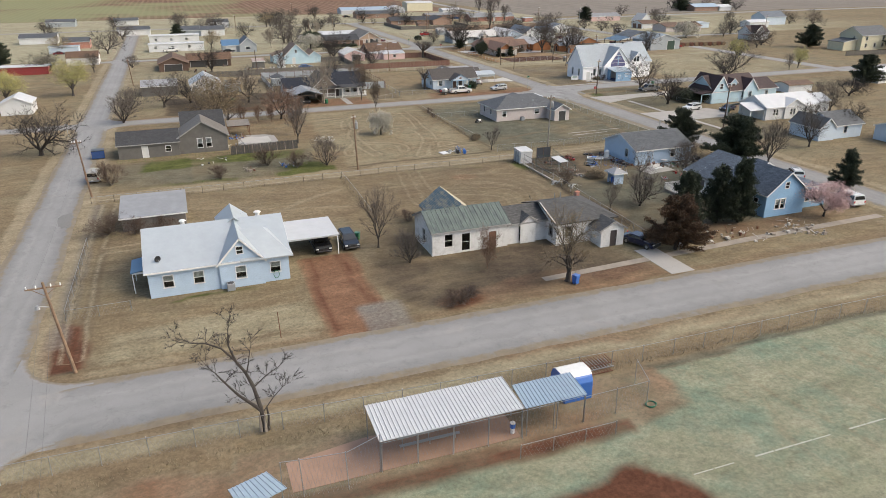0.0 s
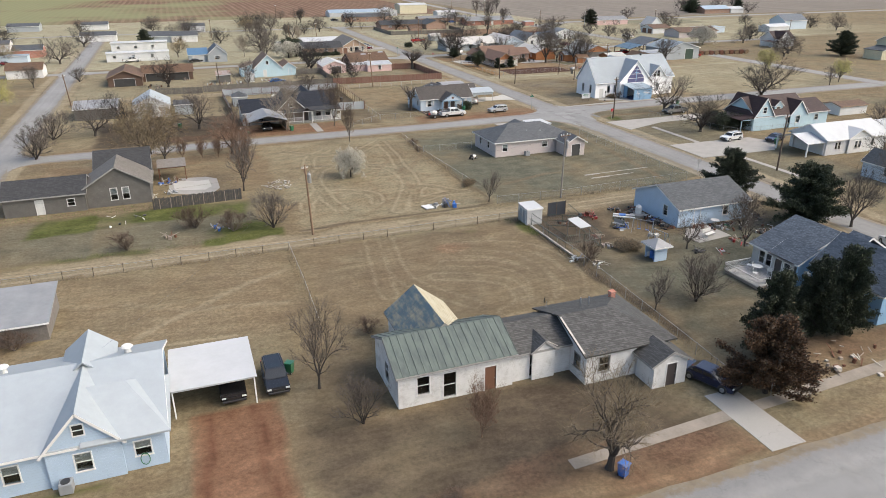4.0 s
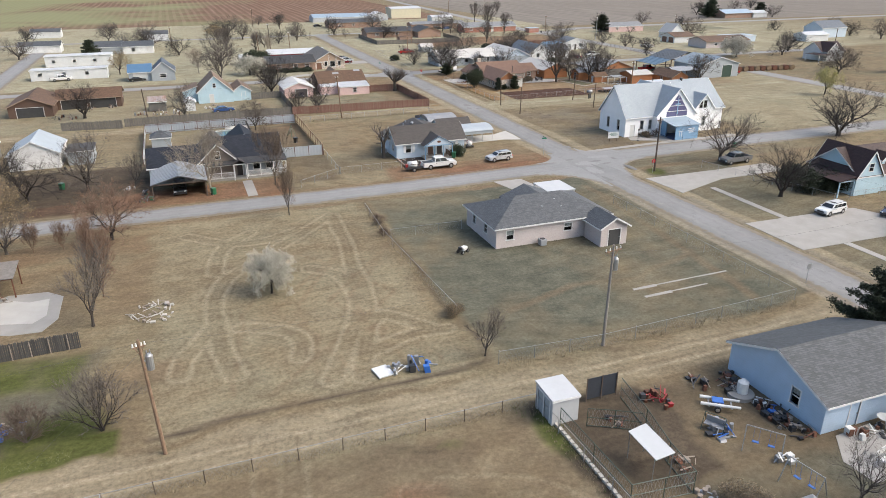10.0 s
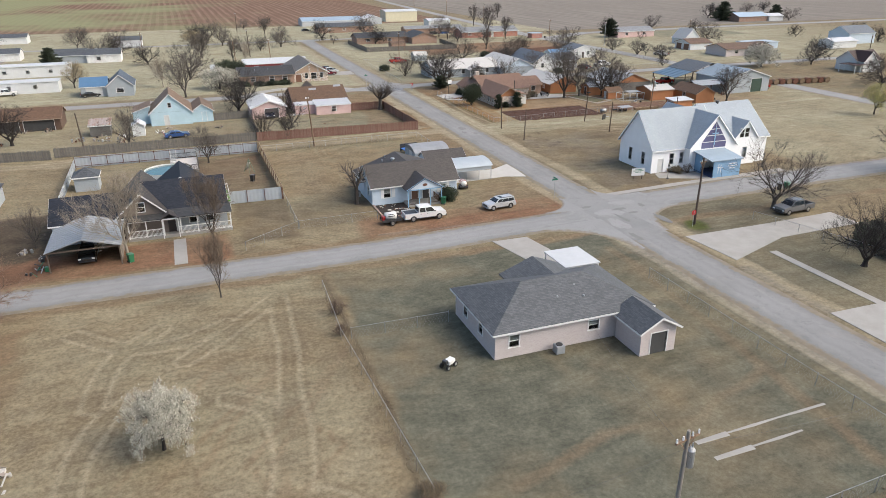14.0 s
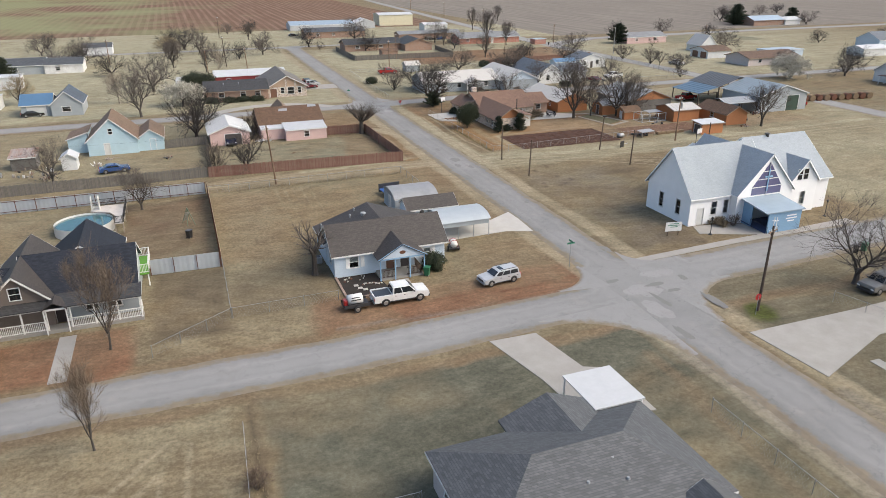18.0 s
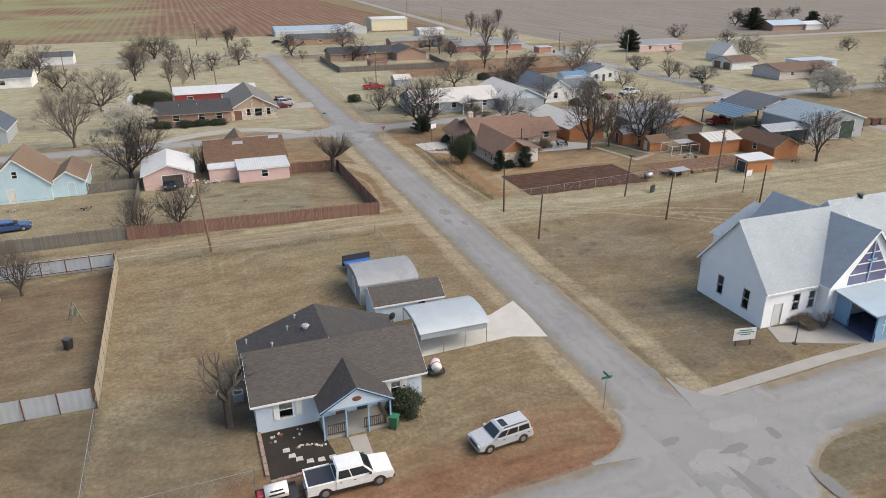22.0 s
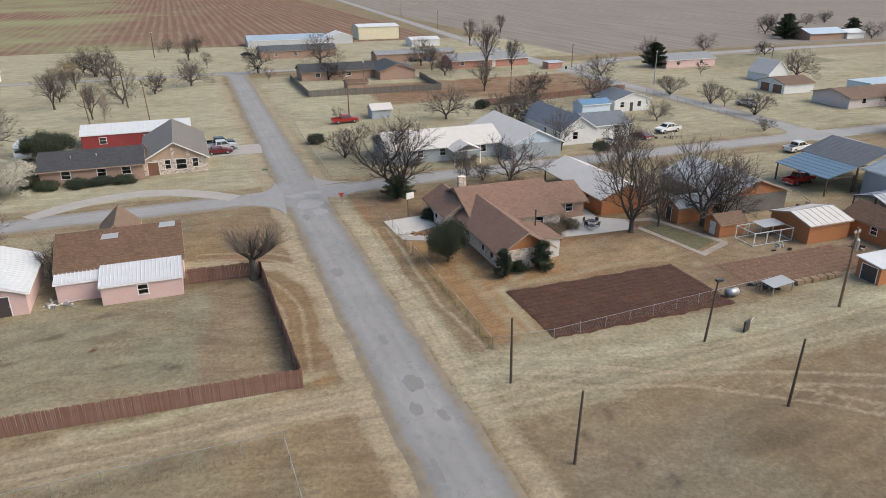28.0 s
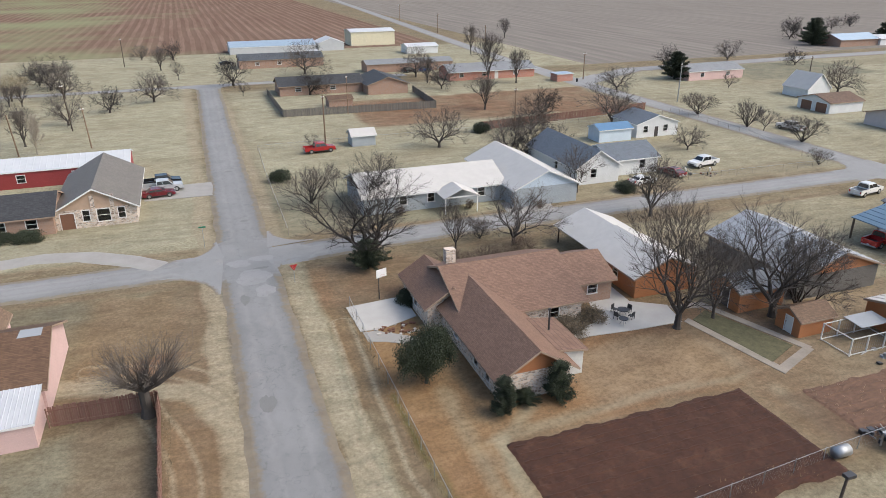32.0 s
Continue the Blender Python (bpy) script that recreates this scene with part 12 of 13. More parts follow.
a_slide(48.2, 197.8)
E = thing("water_tank", 66.3, 98.9, "white plastic tank on a round concrete base", "tank")
bm = B()
tube(bm, (0, 0, 0), (0, 0, 0.3), 1.0, 1.0, 18)
part("base", bm, CONCRETE, E)
bm = B()
tube(bm, (0.1, 0, 0.3), (0.1, 0, 1.2), 0.42, 0.42, 14)
tube(bm, (0.1, 0, 1.2), (0.1, 0, 1.45), 0.42, 0.15, 14)
part("tank", bm, PLASTIC_WHITE, E)
E = thing("bench_swing", 69.8, 89.5, "white garden bench on a concrete slab", "bench", 15)
for y0, z0, z1, nm in ((-0.25, 0.42, 0.48, "seat"), (0.25, 0.5, 0.95, "backrest")):
    bm = B()
    box(bm, -0.8, y0 - (0.25 if nm == "seat" else 0.03), z0, 0.8, y0 + (0.25 if nm == "seat" else 0.03), z1)
    part(nm, bm, PLASTIC_WHITE, E)
for k in (-0.7, 0.7):
    for s in (-0.4, 0.2):
        bm = B()
        box(bm, k - 0.03, s - 0.03, 0, k + 0.03, s + 0.03, 0.42)
        part("leg", bm, PLASTIC_WHITE, E)
slab_area("pavement_yard", [(67.4, 88.0), (72.6, 88.6), (72.4, 92.8), (69.0, 92.6), (67.2, 90.4)], CONCRETE, "rough concrete yard slab", 0.04)


def round_table(x, y, mat, label, r=0.55):
    E = thing("garden_table", x, y, label, "table", z=0.38 if "deck" in label else 0.0)
    bm = B()
    tube(bm, (0, 0, 0.68), (0, 0, 0.73), r, r, 16)
    part("tabletop", bm, mat, E)
    for k in range(3):
        a = k * 2.09
        bm = B()
        bar(bm, (0, 0, 0.68), (math.cos(a) * r * 0.8, math.sin(a) * r * 0.8, 0), 0.04, 0.04)
        part("leg", bm, METAL_POST, E)


def garden_chair(x, y, rz, mat, label):
    E = thing("garden_chair", x, y, label, "chair", rz, 0.38 if "deck" in label else 0.0)
    plain_part(E, "seat", mat, -0.24, -0.24, 0.4, 0.24, 0.24, 0.44)
    plain_part(E, "backrest", mat, -0.24, 0.2, 0.44, 0.24, 0.25, 0.85)
    for s in (-0.21, 0.21):
        for q in (-0.21, 0.21):
            plain_part(E, "leg", mat, s - 0.02, q - 0.02, 0, s + 0.02, q + 0.02, 0.4)


round_table(73.2, 92.3, PLASTIC_WHITE, "white round garden table by the house")
round_table(124.0, 241.0, BLACK_METAL, "dark metal patio table")
for k in range(4):
    garden_chair(124.0 + 0.95 * math.cos(k * 1.57 + 0.4), 241.0 + 0.95 * math.sin(k * 1.57 + 0.4), k * 90 - 65, BLACK_METAL, "dark metal patio chair")
round_table(123.0, 239.4, BLACK_METAL, "dark metal patio table", 0.45)


def junk(x, y, n, r, mats, label, seed, name="scrap_heap", tall=0.5):
    """A heap of odd boards, pipes and boxes, each a part."""
    rs = random.Random(seed)
    E = thing(name, x, y, label, "clutter")
    for i in range(int(n * 1.5)):
        a, d = rs.uniform(0, 6.28), r * math.sqrt(rs.random())
        px, py = math.cos(a) * d, math.sin(a) * d
        mat = mats[i % len(mats)]
        k = rs.random()
        bm = B()
        if k < 0.5:
            b2 = rs.uniform(0, 3.14)
            l = rs.uniform(0.35, 1.3)
            bar(bm, (px - math.cos(b2) * l / 2, py - math.sin(b2) * l / 2, rs.uniform(0.05, tall * 0.5)), (px + math.cos(b2) * l / 2, py + math.sin(b2) * l / 2, rs.uniform(0.05, tall)), rs.uniform(0.04, 0.12), 0.04)
            part("plank" if mat is LUMBER else "rod", bm, mat, E)
        elif k < 0.8:
            s = rs.uniform(0.09, 0.26)
            solid(bm, [(px - s, py - s * 0.7, 0.0), (px + s * 0.9, py - s, 0.0), (px + s, py + s * 0.8, 0.0), (px - s * 0.8, py + s, 0.0)], (rs.uniform(-0.1, 0.1), rs.uniform(-0.1, 0.1), rs.uniform(0.1, max(0.15, tall * 0.7))))
            part("crate", bm, mat, E)
        else:
            tube(bm, (px, py, 0), (px + rs.uniform(-0.1, 0.1), py, rs.uniform(0.2, max(0.25, tall * 0.8))), rs.uniform(0.08, 0.2), rs.uniform(0.08, 0.2), 10)
            part("drum", bm, mat, E)
    return E


MIX = [LUMBER, PLASTIC_WHITE, BLACK_METAL, METAL_POST, RUSTY]
DARKS = [BLACK_METAL, LUMBER, PLASTIC_BLACK, RUSTY]
junk(67.0, 100.6, 14, 1.4, DARKS, "dark heap of junk against the blue wall", 1)
junk(66.9, 96.0, 12, 0.9, DARKS + [PLASTIC_BLUE], "junk along the blue wall", 2)
junk(67.0, 93.8, 10, 0.9, DARKS, "junk along the blue wall", 3)
E = thing("boat_trailer", 63.7, 98.2, "small boat trailer with white floats and blue seat", "trailer", -35)
for s_ in (-0.45, 0.45):
    bm = B()
    tube(bm, (-1.4, s_, 0.5), (1.4, s_, 0.5), 0.13, 0.1, 8)
    part("float", bm, PLASTIC_WHITE, E)
for k in (-0.8, 0.0, 0.8):
    plain_part(E, "crossbar", METAL_POST, k - 0.05, -0.6, 0.36, k + 0.05, 0.6, 0.42)
plain_part(E, "seat", PLASTIC_BLUE, -0.6, -0.35, 0.62, 0.2, 0.35, 0.7)
for s_ in (-0.7, 0.7):
    wheel(E, -0.2, s_, 0.25, 0.14)
E = thing("garden_glider", 61.5, 96.2, "dull green garden glider seat on a steel frame", "garden seat", -60)
for s_ in (-0.75, 0.75):
    bm = B()
    bar(bm, (s_, -0.55, 0), (s_, 0, 1.25), 0.04, 0.04)
    bar(bm, (s_, 0.55, 0), (s_, 0, 1.25), 0.04, 0.04)
    part("leg", bm, POST_GREEN, E)
plain_part(E, "seat", METAL_POST, -0.68, -0.3, 0.42, 0.68, 0.25, 0.47)
plain_part(E, "backrest", METAL_POST, -0.68, 0.22, 0.47, 0.68, 0.28, 0.9)
bm = B()
bar(bm, (-0.75, 0, 1.25), (0.75, 0, 1.25), 0.04, 0.04)
part("top_bar", bm, POST_GREEN, E)
junk(61.8, 95.6, 9, 1.0, [METAL_POST, BLACK_METAL], "bent metal frames on bare ground", 5, tall=0.9)
junk(72.4, 91.3, 12, 1.3, MIX, "mixed junk on the yard slab", 6)
junk(75.0, 91.0, 14, 1.6, MIX + [PLASTIC_GREEN], "mixed junk by the house corner", 7)
junk(65.4, 85.9, 8, 0.7, [BLACK_METAL, PLASTIC_BLACK], "heap of black lawnmower parts on bare dirt", 8)
junk(68.0, 84.6, 5, 0.9, [RUSTY, RED_PAINT, METAL_POST], "rusty red scraps on the ground", 9)
junk(73.0, 86.6, 12, 1.8, MIX + [RED_PAINT], "toys and garden junk", 10)
junk(77.6, 88.4, 12, 1.8, MIX, "toys and garden junk", 11)
junk(60.0, 100.6, 12, 1.2, [RUSTY, RED_PAINT, BLACK_METAL], "rusty red frames by the alley", 12, tall=0.9)
junk(64.2, 101.4, 9, 1.0, DARKS, "dark scrap by the alley gate", 13, tall=0.8)
junk(79.4, 92.0, 10, 1.1, DARKS, "dark scrap at the house corner", 14)
junk(52.6, 86.8, 8, 1.0, [PLASTIC_WHITE, STONE, LUMBER], "white pots round a planter", 15)
junk(51.0, 88.6, 6, 0.7, [PLASTIC_WHITE, METAL_POST], "white boxes at the fence end", 16, tall=0.8)
junk(56.6, 91.0, 6, 0.7, [LUMBER, METAL_POST], "old wooden rack by the kennel", 17)
junk(70.0, 60.9, 26, 3.0, [LUMBER, STONE, LUMBER], "long heap of broken grey lumber", 18)
junk(63.0, 61.8, 16, 3.0, [STONE, LUMBER, RUSTY], "scattered stones and debris under cedars", 19)
junk(57.6, 62.4, 16, 2.4, [STONE, LUMBER, RUSTY], "scattered stones and debris under cedars", 20)
junk(47.0, 70.0, 7, 1.2, [STONE, PLASTIC_WHITE, LUMBER], "pale debris beside the abandoned house", 21)
junk(44.8, 111.6, 10, 1.1, [BLACK_METAL, PLASTIC_BLUE, METAL_POST], "tangled black metal wreckage on the grass", 22, tall=1.3)
junk(42.8, 111.7, 9, 0.9, [METAL_POST, PLASTIC_WHITE, ROOF_SILVER], "heap of white metal frames on the grass", 23, tall=0.7)
E = thing("white_panel", 41.6, 111.7, "white square panel lying by the wreckage", "scrap metal", 10)
plain_part(E, "panel", PLASTIC_WHITE, -0.7, -0.8, 0.1, 0.6, 0.8, 0.2)
junk(24.2, 129.6, 30, 2.2, [STONE, STONE, LUMBER], "scatter of pale rubble on the grass", 24, tall=0.25)
junk(9.0, 136.6, 16, 1.8, [LUMBER, RUSTY, PLASTIC_BLUE, METAL_POST], "junk under the collapsing lean-to", 25, tall=0.9)
junk(8.8, 131.6, 8, 1.0, [PLASTIC_WHITE, METAL_POST], "white tarpaulined odds and ends", 26)
junk(3.0, 121.0, 6, 3.0, [PLASTIC_WHITE, STONE, BLACK_METAL], "white oddments on the green grass", 27, tall=0.3)
junk(14.5, 113.4, 10, 1.2, [METAL_POST, LUMBER, PLASTIC_BLUE], "old hutch and scrap in brush", 28, tall=0.8)
junk(8.5, 112.6, 6, 0.8, [LUMBER, RUSTY], "broken grey wooden hutch in the yard", 29, tall=0.7)
junk(130.6, 219.0, 10, 0.9, [PLASTIC_BLACK, BLACK_METAL], "black garbage bags by the garden", 30, tall=0.6)
junk(115.6, 238.2, 6, 0.6, [RED_PAINT, BLACK_METAL], "small red garden cart", 31, tall=0.6)
junk(140.6, 226.6, 8, 1.6, [METAL_POST, BLACK_METAL], "garden odds and ends", 32, tall=0.6)
junk(156.0, 236.0, 14, 2.5, DARKS, "machinery scraps by the workshop", 33, tall=1.0)
junk(163.0, 229.0, 14, 2.5, DARKS, "implements under the lean-to", 34, tall=1.0)
junk(163.6, 279.0, 16, 3.0, DARKS + [PLASTIC_WHITE], "scrap among bare trees", 35, tall=0.9)
junk(26.0, 230.0, 20, 3.5, MIX, "back-yard clutter by the tin shed", 36, tall=0.9)
junk(37.0, 236.0, 8, 1.2, [LUMBER], "stacked pallets in the yard", 37)
junk(22.5, 166.0, 8, 1.2, [BLACK_METAL, PLASTIC_GREEN, METAL_POST], "trailer parts by the carport", 38, tall=0.8)
junk(153.0, 408.0, 16, 6.0, DARKS, "machinery yard by the far carport", 39, tall=1.2)
junk(63.5, 239.6, 6, 0.9, [PLASTIC_WHITE, METAL_POST], "white lawn chairs by the pink house", 40)
junk(5.0, 232.0, 12, 3.0, DARKS, "clutter behind the brown house", 41, tall=0.9)
junk(6.5, 130.4, 5, 0.8, [STONE, PLASTIC_WHITE], "stones by the old house", 42, tall=0.3)
E = thing("ride_mower", 57.1, 132.8, "small white and black riding mower", "lawnmower", 30)
plain_part(E, "body", PLASTIC_WHITE, -0.2, -0.3, 0.3, 0.6, 0.3, 0.7, bevel=0.06)
plain_part(E, "seat", PLASTIC_BLACK, -0.6, -0.22, 0.5, -0.25, 0.22, 0.85, bevel=0.05)
for k in (-0.4, 0.5):
    for s in (-1, 1):
        wheel(E, k, s * 0.35, 0.22, 0.14)
for x, y, lab in ((66.7, 131.6, "grey air conditioner beside the brick wall"), (61.2, 179.4, "grey air conditioner beside the bungalow"), (1.9, 68.0, "grey air conditioner beside the blue wall")):
    E = thing("air_conditioner", x, y, lab, "air conditioner")
    bm = B()
    box(bm, -0.4, -0.4, 0.05, 0.4, 0.4, 0.8)
    bmesh.ops.bevel(bm, geom=bm.edges[:], offset=0.04, segments=1, affect='EDGES')
    part("body", bm, ROOF_SILVER, E)
    bm = B()
    tube(bm, (0, 0, 0.8), (0, 0, 0.83), 0.3, 0.3, 14)
    part("fan_grille", bm, BLACK_METAL, E)
# roof fittings stand on their roofs
def roof_vent(x, y, z, h, r, mat, label):
    E = thing("roof_vent", x, y, label, "vent", z=z)
    bm = B()
    tube(bm, (0, 0, -0.25), (0, 0, h), r, r, 10)
    part("pipe", bm, mat, E)
    bm = B()
    tube(bm, (0, 0, h), (0, 0, h + 0.12), r * 1.7, r * 1.2, 10)
    part("cap", bm, mat, E)


def dish(x, y, z, rz, label):
    E = thing("satellite_dish", x, y, label, "satellite dish", rz, z)
    bm = B()
    tube(bm, (0, 0, -0.2), (0, 0, 0.35), 0.025, 0.025, 6)
    part("mast", bm, METAL_POST, E)
    bm = B()
    c = [bm.verts.new((0.34 * math.cos(a * 0.524), 0.14, 0.45 + 0.34 * math.sin(a * 0.524))) for a in range(12)]
    m = bm.verts.new((0, 0.24, 0.45))
    for i in range(12):
        bm.faces.new((c[i], c[(i + 1) % 12], m))
    bmesh.ops.solidify(bm, geom=bm.faces[:], thickness=0.015)
    part("reflector", bm, BLACK_METAL, E)


roof_vent(-2.0, 76.2, 5.0, 0.25, 0.22, PLASTIC_WHITE, "white round roof vent")
roof_vent(5.9, 76.0, 5.1, 0.25, 0.25, PLASTIC_WHITE, "white round roof vent")
dish(-4.6, 69.6, 3.3, 30, "black satellite dish on the roof edge")
dish(39.4, 74.6, 3.25, 60, "grey satellite dish on the old roof")
dish(74.4, 182.6, 2.85, 200, "pale satellite dish on the roof")
for x, y, z in ((68.0, 134.6, 3.3), (70.2, 135.6, 3.65), (70.4, 134.2, 3.2), (66.4, 183.2, 4.15), (65.6, 181.9, 3.9), (64.2, 180.6, 3.4), (62.4, 182.8, 2.85), (59.4, 287.0, 3.5), (63.0, 287.2, 3.5)):
    roof_vent(x, y, z, 0.35, 0.07, ROOF_SILVER, "small silver roof pipe")
roof_vent(66.9, 180.9, 4.35, 0.3, 0.2, ROOF_SILVER, "silver turbine roof vent")
roof_vent(123.0, 179.8, 9.1, 0.2, 0.25, BLACK_METAL, "dark vent on the church ridge")
# hoops
def hoop(x, y, rz, label, h=2.9):
    E = thing("basketball_hoop", x, y, label, "basketball hoop", rz)
    bm = B()
    tube(bm, (0, 0, 0), (0, 0, h), 0.05, 0.05, 8)
    bar(bm, (0, 0, h - 0.1), (0, -0.5, h + 0.1), 0.05, 0.05)
    part("pole", bm, BLACK_METAL, E)
    plain_part(E, "backboard", SIGN_WHITE, -0.6, -0.56, h - 0.25, 0.6, -0.5, h + 0.6)
    bm = B()
    for i in range(14):
        a, b2 = i * 0.449, (i + 1) * 0.449
        tube(bm, (0.22 * math.cos(a), -0.8 + 0.22 * math.sin(a), h), (0.22 * math.cos(b2), -0.8 + 0.22 * math.sin(b2), h), 0.012, 0.012, 4, False)
    part("ring", bm, RED_PAINT, E)


hoop(103.0, 252.6, 20, "white basketball backboard on a dark pole")
hoop(134.7, 207.1, 10, "old basketball hoop on the church lawn")
E = thing("fallen_hoop", 122.6, 212.0, "black basketball hoop lying on its side", "basketball hoop", 20)
plain_part(E, "backboard", BLACK_METAL, -0.5, -0.1, 0.0, 0.4, 0.05, 1.1)
bm = B()
tube(bm, (0.2, 0, 0.5), (2.6, 0.6, 0.2), 0.05, 0.05, 8)
part("pole", bm, METAL_POST, E)
E = thing("stock_tank", 126.4, 218.2, "grey galvanized tank lying by the fence", "tank")
tank(E, 0, 0.45, 0.42, 1.2, METAL_POST)
E = thing("work_table", 131.6, 217.6, "tin-topped garden shelter by the fence", "shelter", 8)
bm = B()
slab(bm, [(-1.6, -0.8, 1.0), (1.6, -0.8, 1.0), (1.6, 0.8, 1.15), (-1.6, 0.8, 1.15)], 0.05)
part("top", bm, ROOF_SILVER, E)
for dx in (-1.5, 1.5):
    for dy in (-0.7, 0.7):
        plain_part(E, "leg", LUMBER, dx - 0.05, dy - 0.05, 0, dx + 0.05, dy + 0.05, 1.0)
E = thing("hay_row", 137.4, 218.0, "low row of dry straw bales along the plot", "straw bales")
for i in range(6):
    bm = B()
    box(bm, -3.0 + i * 1.05, -0.35 + 0.05 * (i % 2), 0, -2.0 + i * 1.05, 0.35 + 0.05 * (i % 2), 0.5)
    bmesh.ops.bevel(bm, geom=bm.edges[:], offset=0.08, segments=2, affect='EDGES')
    part("bale", bm, HAY, E)
for i in range(12):
    x, y = 184.0 + i * 2.0, 234.6 - i * 0.25
    E = thing("round_bale", x, y, "weathered brown round hay bale", "hay bale", 80, group="row of hay bales")
    bm = B()
    tube(bm, (-0.7, 0, 0.75), (0.7, 0, 0.75), 0.78, 0.78, 16)
    bmesh.ops.bevel(bm, geom=[e for e in bm.edges if e.calc_face_angle(0) > 1.2], offset=0.12, segments=2, affect='EDGES')
    part("bale", bm, HAY if i % 2 else RUSTY, E)
DECK_GREY = worn("grey_deck_boards", (0.34, 0.33, 0.315), 0.9, 0.2, 2)
E = thing("deck", 66.2, 77.8, "pale wooden back deck with white railing", "deck")
for i in range(15):
    plain_part(E, "board", DECK_GREY, -2.0 + i * 0.285, -2.4, 0.32, -1.74 + i * 0.285, 2.4, 0.38)
plain_part(E, "deck_frame", LUMBER, -2.0, -2.35, 0.05, 2.15, 2.35, 0.31)
rail(E, [(65.4, 75.4, 0.38), (64.2, 75.4, 0.38), (64.2, 80.2, 0.38), (67.6, 80.2, 0.38)], 0.8, LATTICE, 0.13)
rail(E, [(66.6, 75.4, 0.38), (68.3, 75.4, 0.38)], 0.8, LATTICE, 0.13)
for k in range(2):
    plain_part(E, "step", DECK_GREY, -0.8, -2.4 - 0.3 * (k + 1), 0.0, 0.4, -2.4 - 0.3 * k, 0.3 - 0.14 * k)
round_table(66.8, 78.4, PLASTIC_WHITE, "white patio table on the deck")
for k, (px, py) in enumerate(((65.8, 77.6), (67.6, 77.4), (66.8, 79.4), (67.9, 76.2))):
    garden_chair(px, py, 40 + k * 85, PLASTIC_WHITE, "white plastic chair on the deck")
E = thing("utility_trailer", 76.0, 200.2, "blue-topped trailer frame behind the shed", "trailer", 5)
plain_part(E, "bed", PLASTIC_BLUE, -1.6, -1.4, 0.7, 1.4, 1.0, 0.8)
plain_part(E, "rail", BLACK_METAL, -1.7, 1.0, 0.3, 1.5, 1.08, 1.5)
for s in (-1, 1):
    wheel(E, 0, s * 1.1, 0.33)
E = thing("yard_sign", 51.8, 60.6, "small white yard sign on wire legs", "sign", 10)
plain_part(E, "board", SIGN_WHITE, -0.35, -0.02, 0.35, 0.35, 0.02, 0.95)
for s in (-0.25, 0.25):
    plain_part(E, "leg", METAL_POST, s - 0.015, -0.015, 0, s + 0.015, 0.015, 0.35)
E = thing("flag_post", 5.2, 56.2, "thin rusty post in the front yard", "post")
bm = B()
tube(bm, (0, 0, 0), (-0.1, 0.05, 2.6), 0.04, 0.035, 7)
part("post", bm, RUSTY, E)
E = thing("garden_hose", 6.6, 68.55, "green hose coiled on the blue wall", "hose", z=0)
bm = B()
for i in range(24):
    a, b2 = i * 0.52, (i + 1) * 0.52
    tube(bm, (0.28 * math.cos(a), 0.0, 0.8 + 0.45 * math.sin(a)), (0.28 * math.cos(b2), 0.0, 0.8 + 0.45 * math.sin(b2)), 0.03, 0.03, 5, False)
part("coil", bm, PLASTIC_GREEN, E)

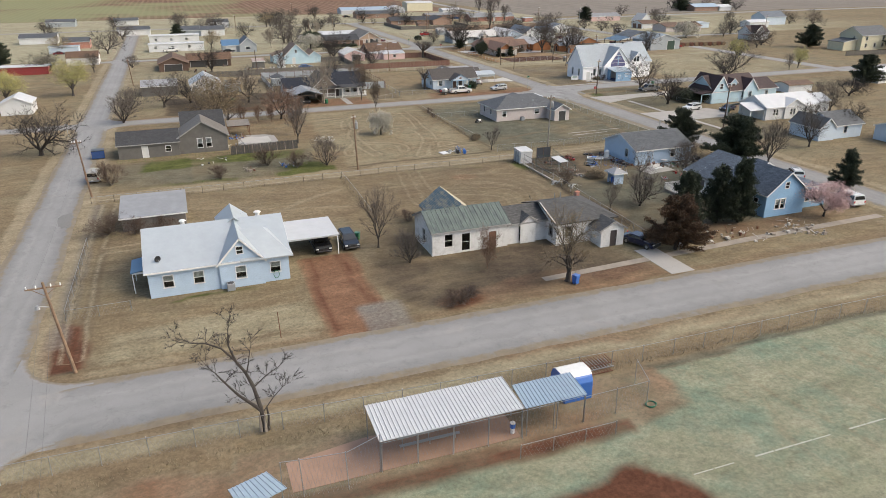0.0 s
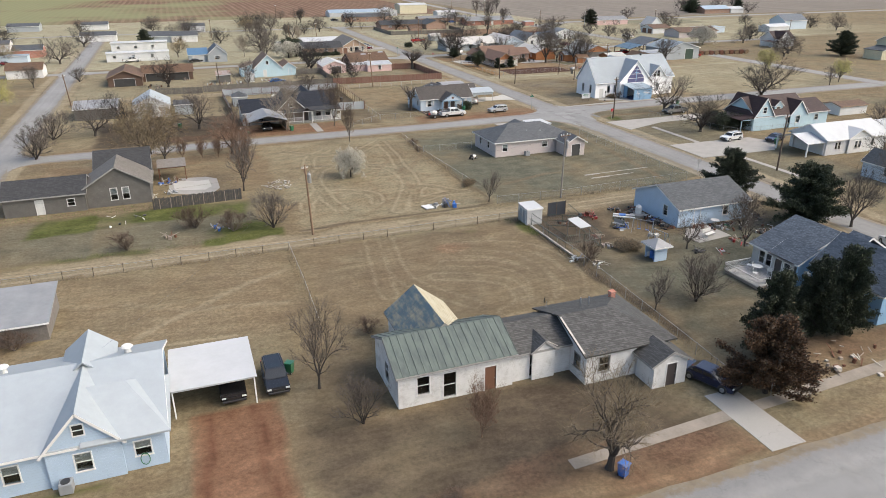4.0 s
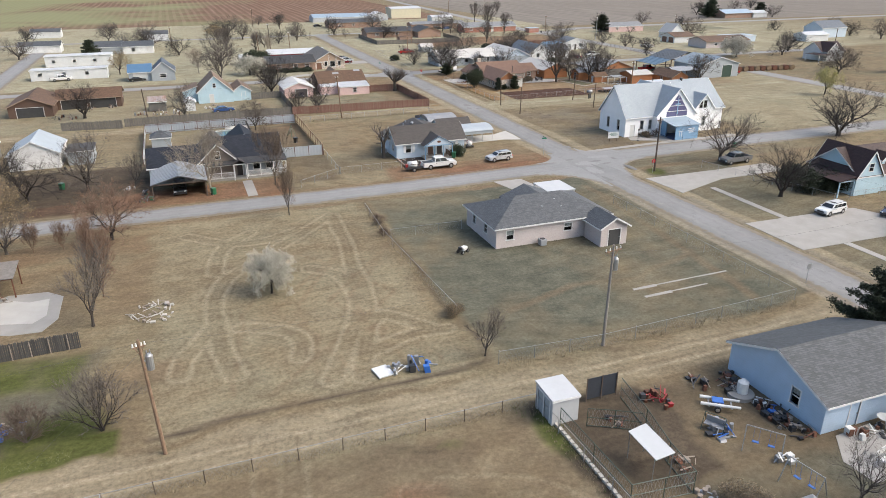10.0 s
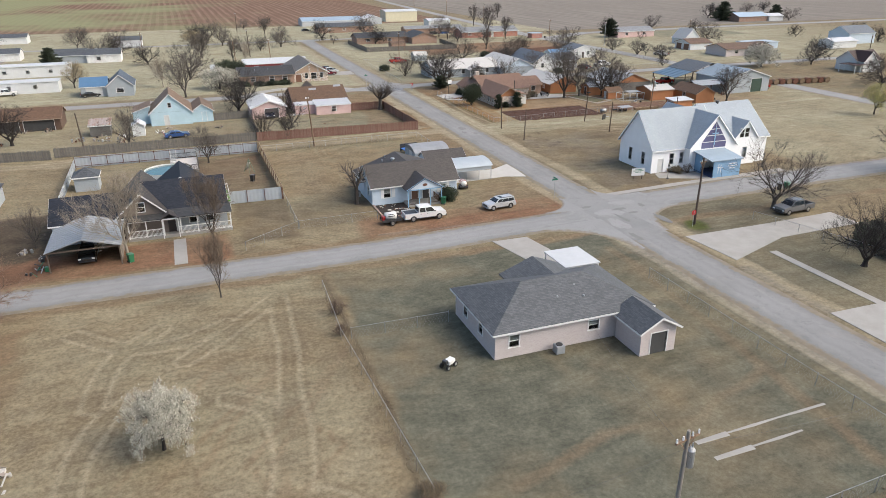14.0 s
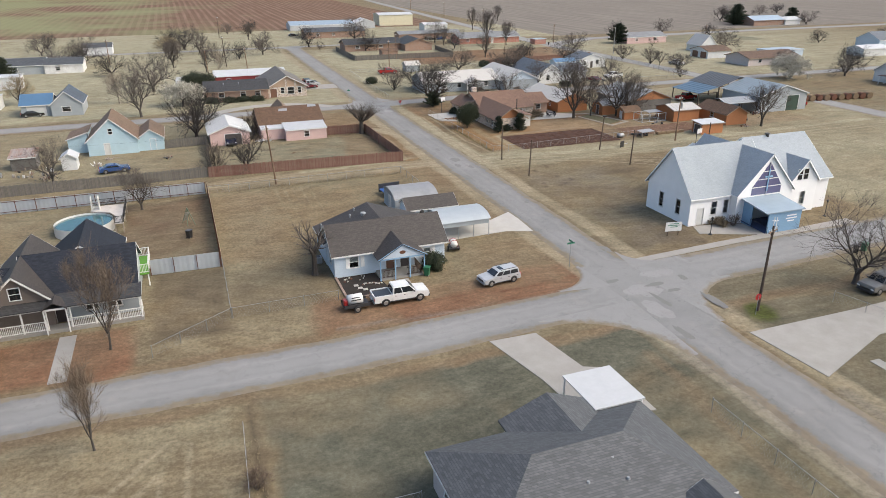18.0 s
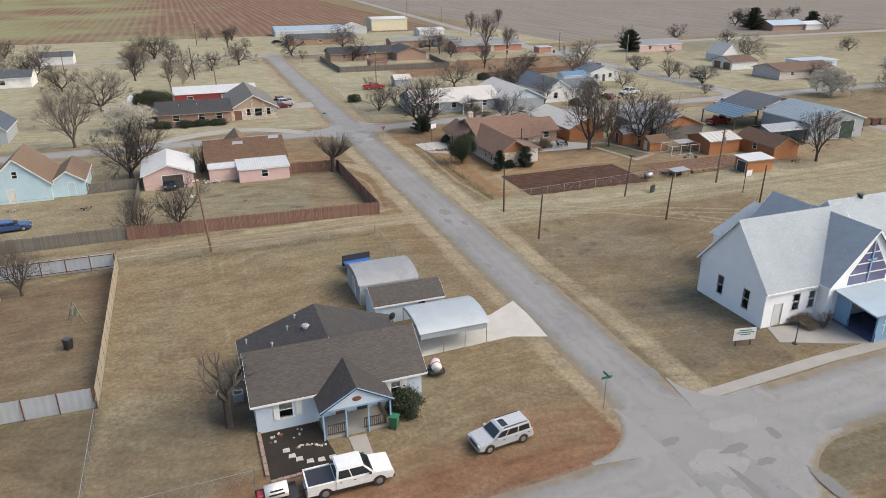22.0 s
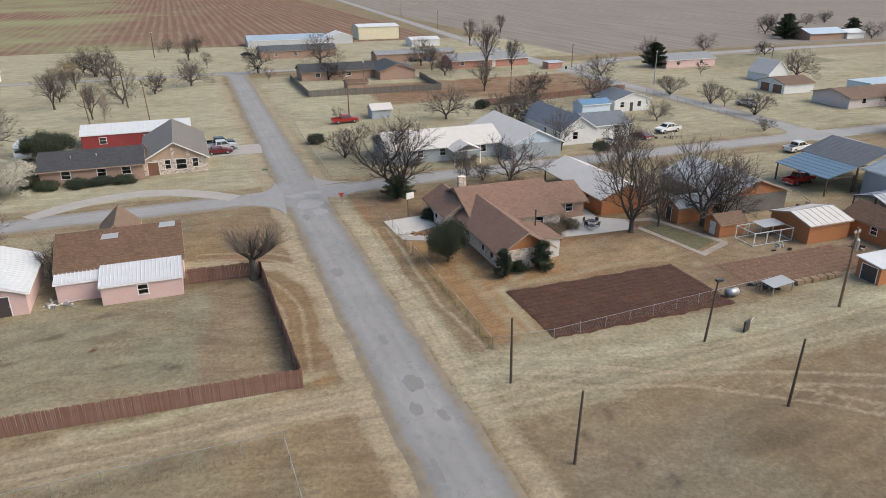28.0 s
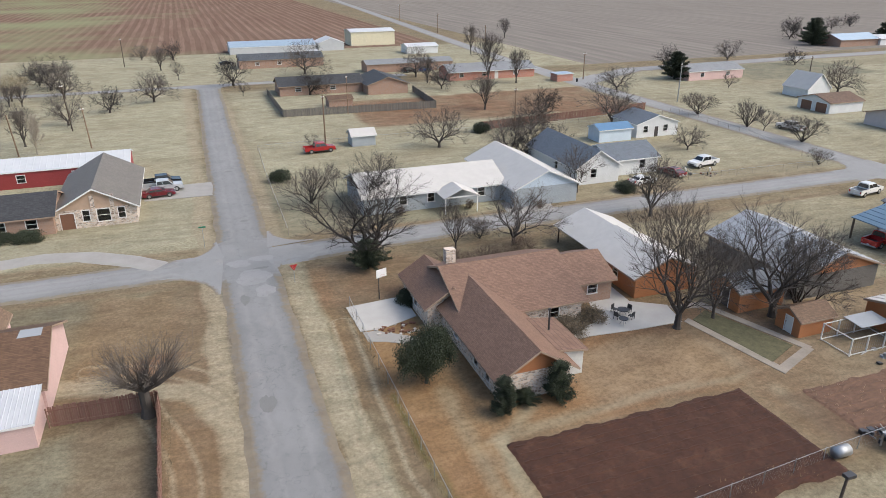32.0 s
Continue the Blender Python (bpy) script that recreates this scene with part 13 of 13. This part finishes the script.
# more of the yards' clutter: heaps along the walls and fences
for k, (x, y, n, r, mats, label, tall) in enumerate((
        (66.6, 95.0, 12, 0.8, DARKS, "black scrap and tyres against the blue wall", 0.6), (66.8, 97.4, 10, 0.7, DARKS + [PLASTIC_WHITE], "dark scrap heap against the blue wall", 0.6), (66.4, 99.6, 10, 0.8, DARKS, "dark twisted scrap beside the tank", 0.7),
        (70.4, 92.0, 6, 0.6, [RUSTY, LUMBER, PLASTIC_WHITE], "rusty cabinet and boards by the door", 1.0), (74.6, 91.8, 8, 0.8, DARKS, "black chairs and frames by the window", 0.7), (77.0, 91.4, 7, 0.9, [PLASTIC_WHITE, METAL_POST, LUMBER], "white ladder and boards on the patio", 0.4),
        (80.4, 93.6, 10, 1.0, DARKS + [METAL_POST], "pile of metal and boards behind the house", 0.9), (76.6, 88.2, 8, 0.9, DARKS, "black engine parts on the patio", 0.6), (79.6, 86.6, 7, 0.8, [PLASTIC_GREEN, RED_PAINT, METAL_POST], "green and red toys on the patio", 0.5),
        (72.0, 87.6, 5, 0.5, [RUSTY, LUMBER], "small rusty scraps in the yard", 0.4), (62.0, 95.4, 6, 0.6, [METAL_POST, PLASTIC_BLUE], "bent frame of a garden swing", 0.8), (63.6, 92.0, 6, 0.7, [METAL_POST, PLASTIC_WHITE], "white frames of broken toys", 0.7),
        (57.2, 94.0, 8, 0.8, [RUSTY, LUMBER], "old boards inside the kennel", 0.4), (55.4, 99.4, 7, 0.7, DARKS, "dark scraps inside the kennel", 0.5), (60.0, 101.0, 8, 0.7, [RED_PAINT, RUSTY], "rusty red implements by the kennel", 0.8),
        (22.6, 169.6, 8, 0.8, DARKS + [PLASTIC_WHITE], "bins and boxes beside the tin carport", 0.8), (20.4, 172.6, 6, 0.8, [METAL_POST, LUMBER], "boards leaning by the side fence", 0.6), (10.4, 187.4, 9, 1.0, DARKS, "dark scrap behind the white-roofed house", 0.6),
        (27.6, 226.0, 10, 1.2, DARKS + [LUMBER], "lumber and scrap in the back yard", 0.8), (20.6, 230.0, 9, 1.1, [RUSTY, LUMBER, METAL_POST], "rusty sheets beside the leaning shed", 1.0), (34.4, 232.6, 8, 1.0, [LUMBER, PLASTIC_WHITE], "pale boards by the white shed", 0.6), (46.2, 233.4, 7, 1.0, DARKS, "dark heap under the bare tree", 0.5),
        (9.4, 241.8, 10, 1.4, DARKS, "dark machinery under the long carport", 0.9), (14.2, 242.0, 9, 1.2, DARKS, "dark parts under the long carport", 0.9), (62.0, 240.2, 8, 0.8, [PLASTIC_WHITE, METAL_POST, LUMBER], "white buckets and boards between the pink buildings", 0.6),
        (131.6, 218.6, 10, 1.0, DARKS, "black tubs beside the garden fence", 0.7), (149.0, 223.4, 8, 0.9, DARKS, "dark tools behind the brown shed", 0.6), (155.6, 217.6, 8, 1.2, [LUMBER, RUSTY], "brush and boards under the bare tree", 0.4), (166.0, 226.4, 10, 1.4, DARKS + [RUSTY], "dark implements beside the barn", 0.9), (159.6, 222.8, 9, 1.2, DARKS, "trailer parts beside the lean-to", 0.7))):
    junk(x, y, n, r, mats, label, 400 + k, tall=tall)

# ---- board fences, board by board ----
board_fence([(51.8, 218.6), (82.9, 217.0), (82.4, 240.2), (74.8, 240.6)], 1.75, FENCE_BROWN, "tall weathered red-brown board fence", 0.15, 0.035, gap=0.004, near=(95, 395))
board_fence([(18.0, 218.6), (51.6, 218.9)], 1.7, FENCE_GREY, "grey weathered board fence along the alley", 0.15, 0.035, gap=0.004, near=(150, 225))
board_fence([(45.6, 240.5), (52.8, 241.0)], 1.6, FENCE_GREY, "grey board fence behind the cottage", 0.15, 0.06)
board_fence([(52.4, 219.4), (52.6, 240.6)], 1.7, FENCE_GREY, "grey board fence between back yards", 0.15, 0.06)
E = board_fence([(6.6, 124.2), (18.2, 124.9)], 1.6, FENCE_DARK, "dark grey board fence with pale battens", 0.15, 0.04, gap=0.004)
for k in range(8):
    plain_part(E, "batten", LUMBER, 0.8 + k * 1.42, -0.09 + k * 0.0857, 0.05, 0.88 + k * 1.42, -0.06 + k * 0.0857, 1.5)
board_fence([(6.4, 218.9), (17.6, 217.4)], 1.7, FENCE_GREY, "dark grey board fence", 0.15, 0.05)
board_fence([(106.6, 376.8), (106.6, 346.7), (141.7, 345.0), (143.2, 367.8)], 1.7, FENCE_GREY, "long grey board fence round a brick house", 0.2, 0.04)
board_fence([(142.0, 319.6), (186.0, 326.0)], 1.7, FENCE_BROWN, "far brown board fence", 0.2, 0.05)
board_fence([(222.0, 188.0), (254.0, 184.0)], 1.7, FENCE_GREY, "far grey board fence by the farmhouse", 0.2, 0.05)
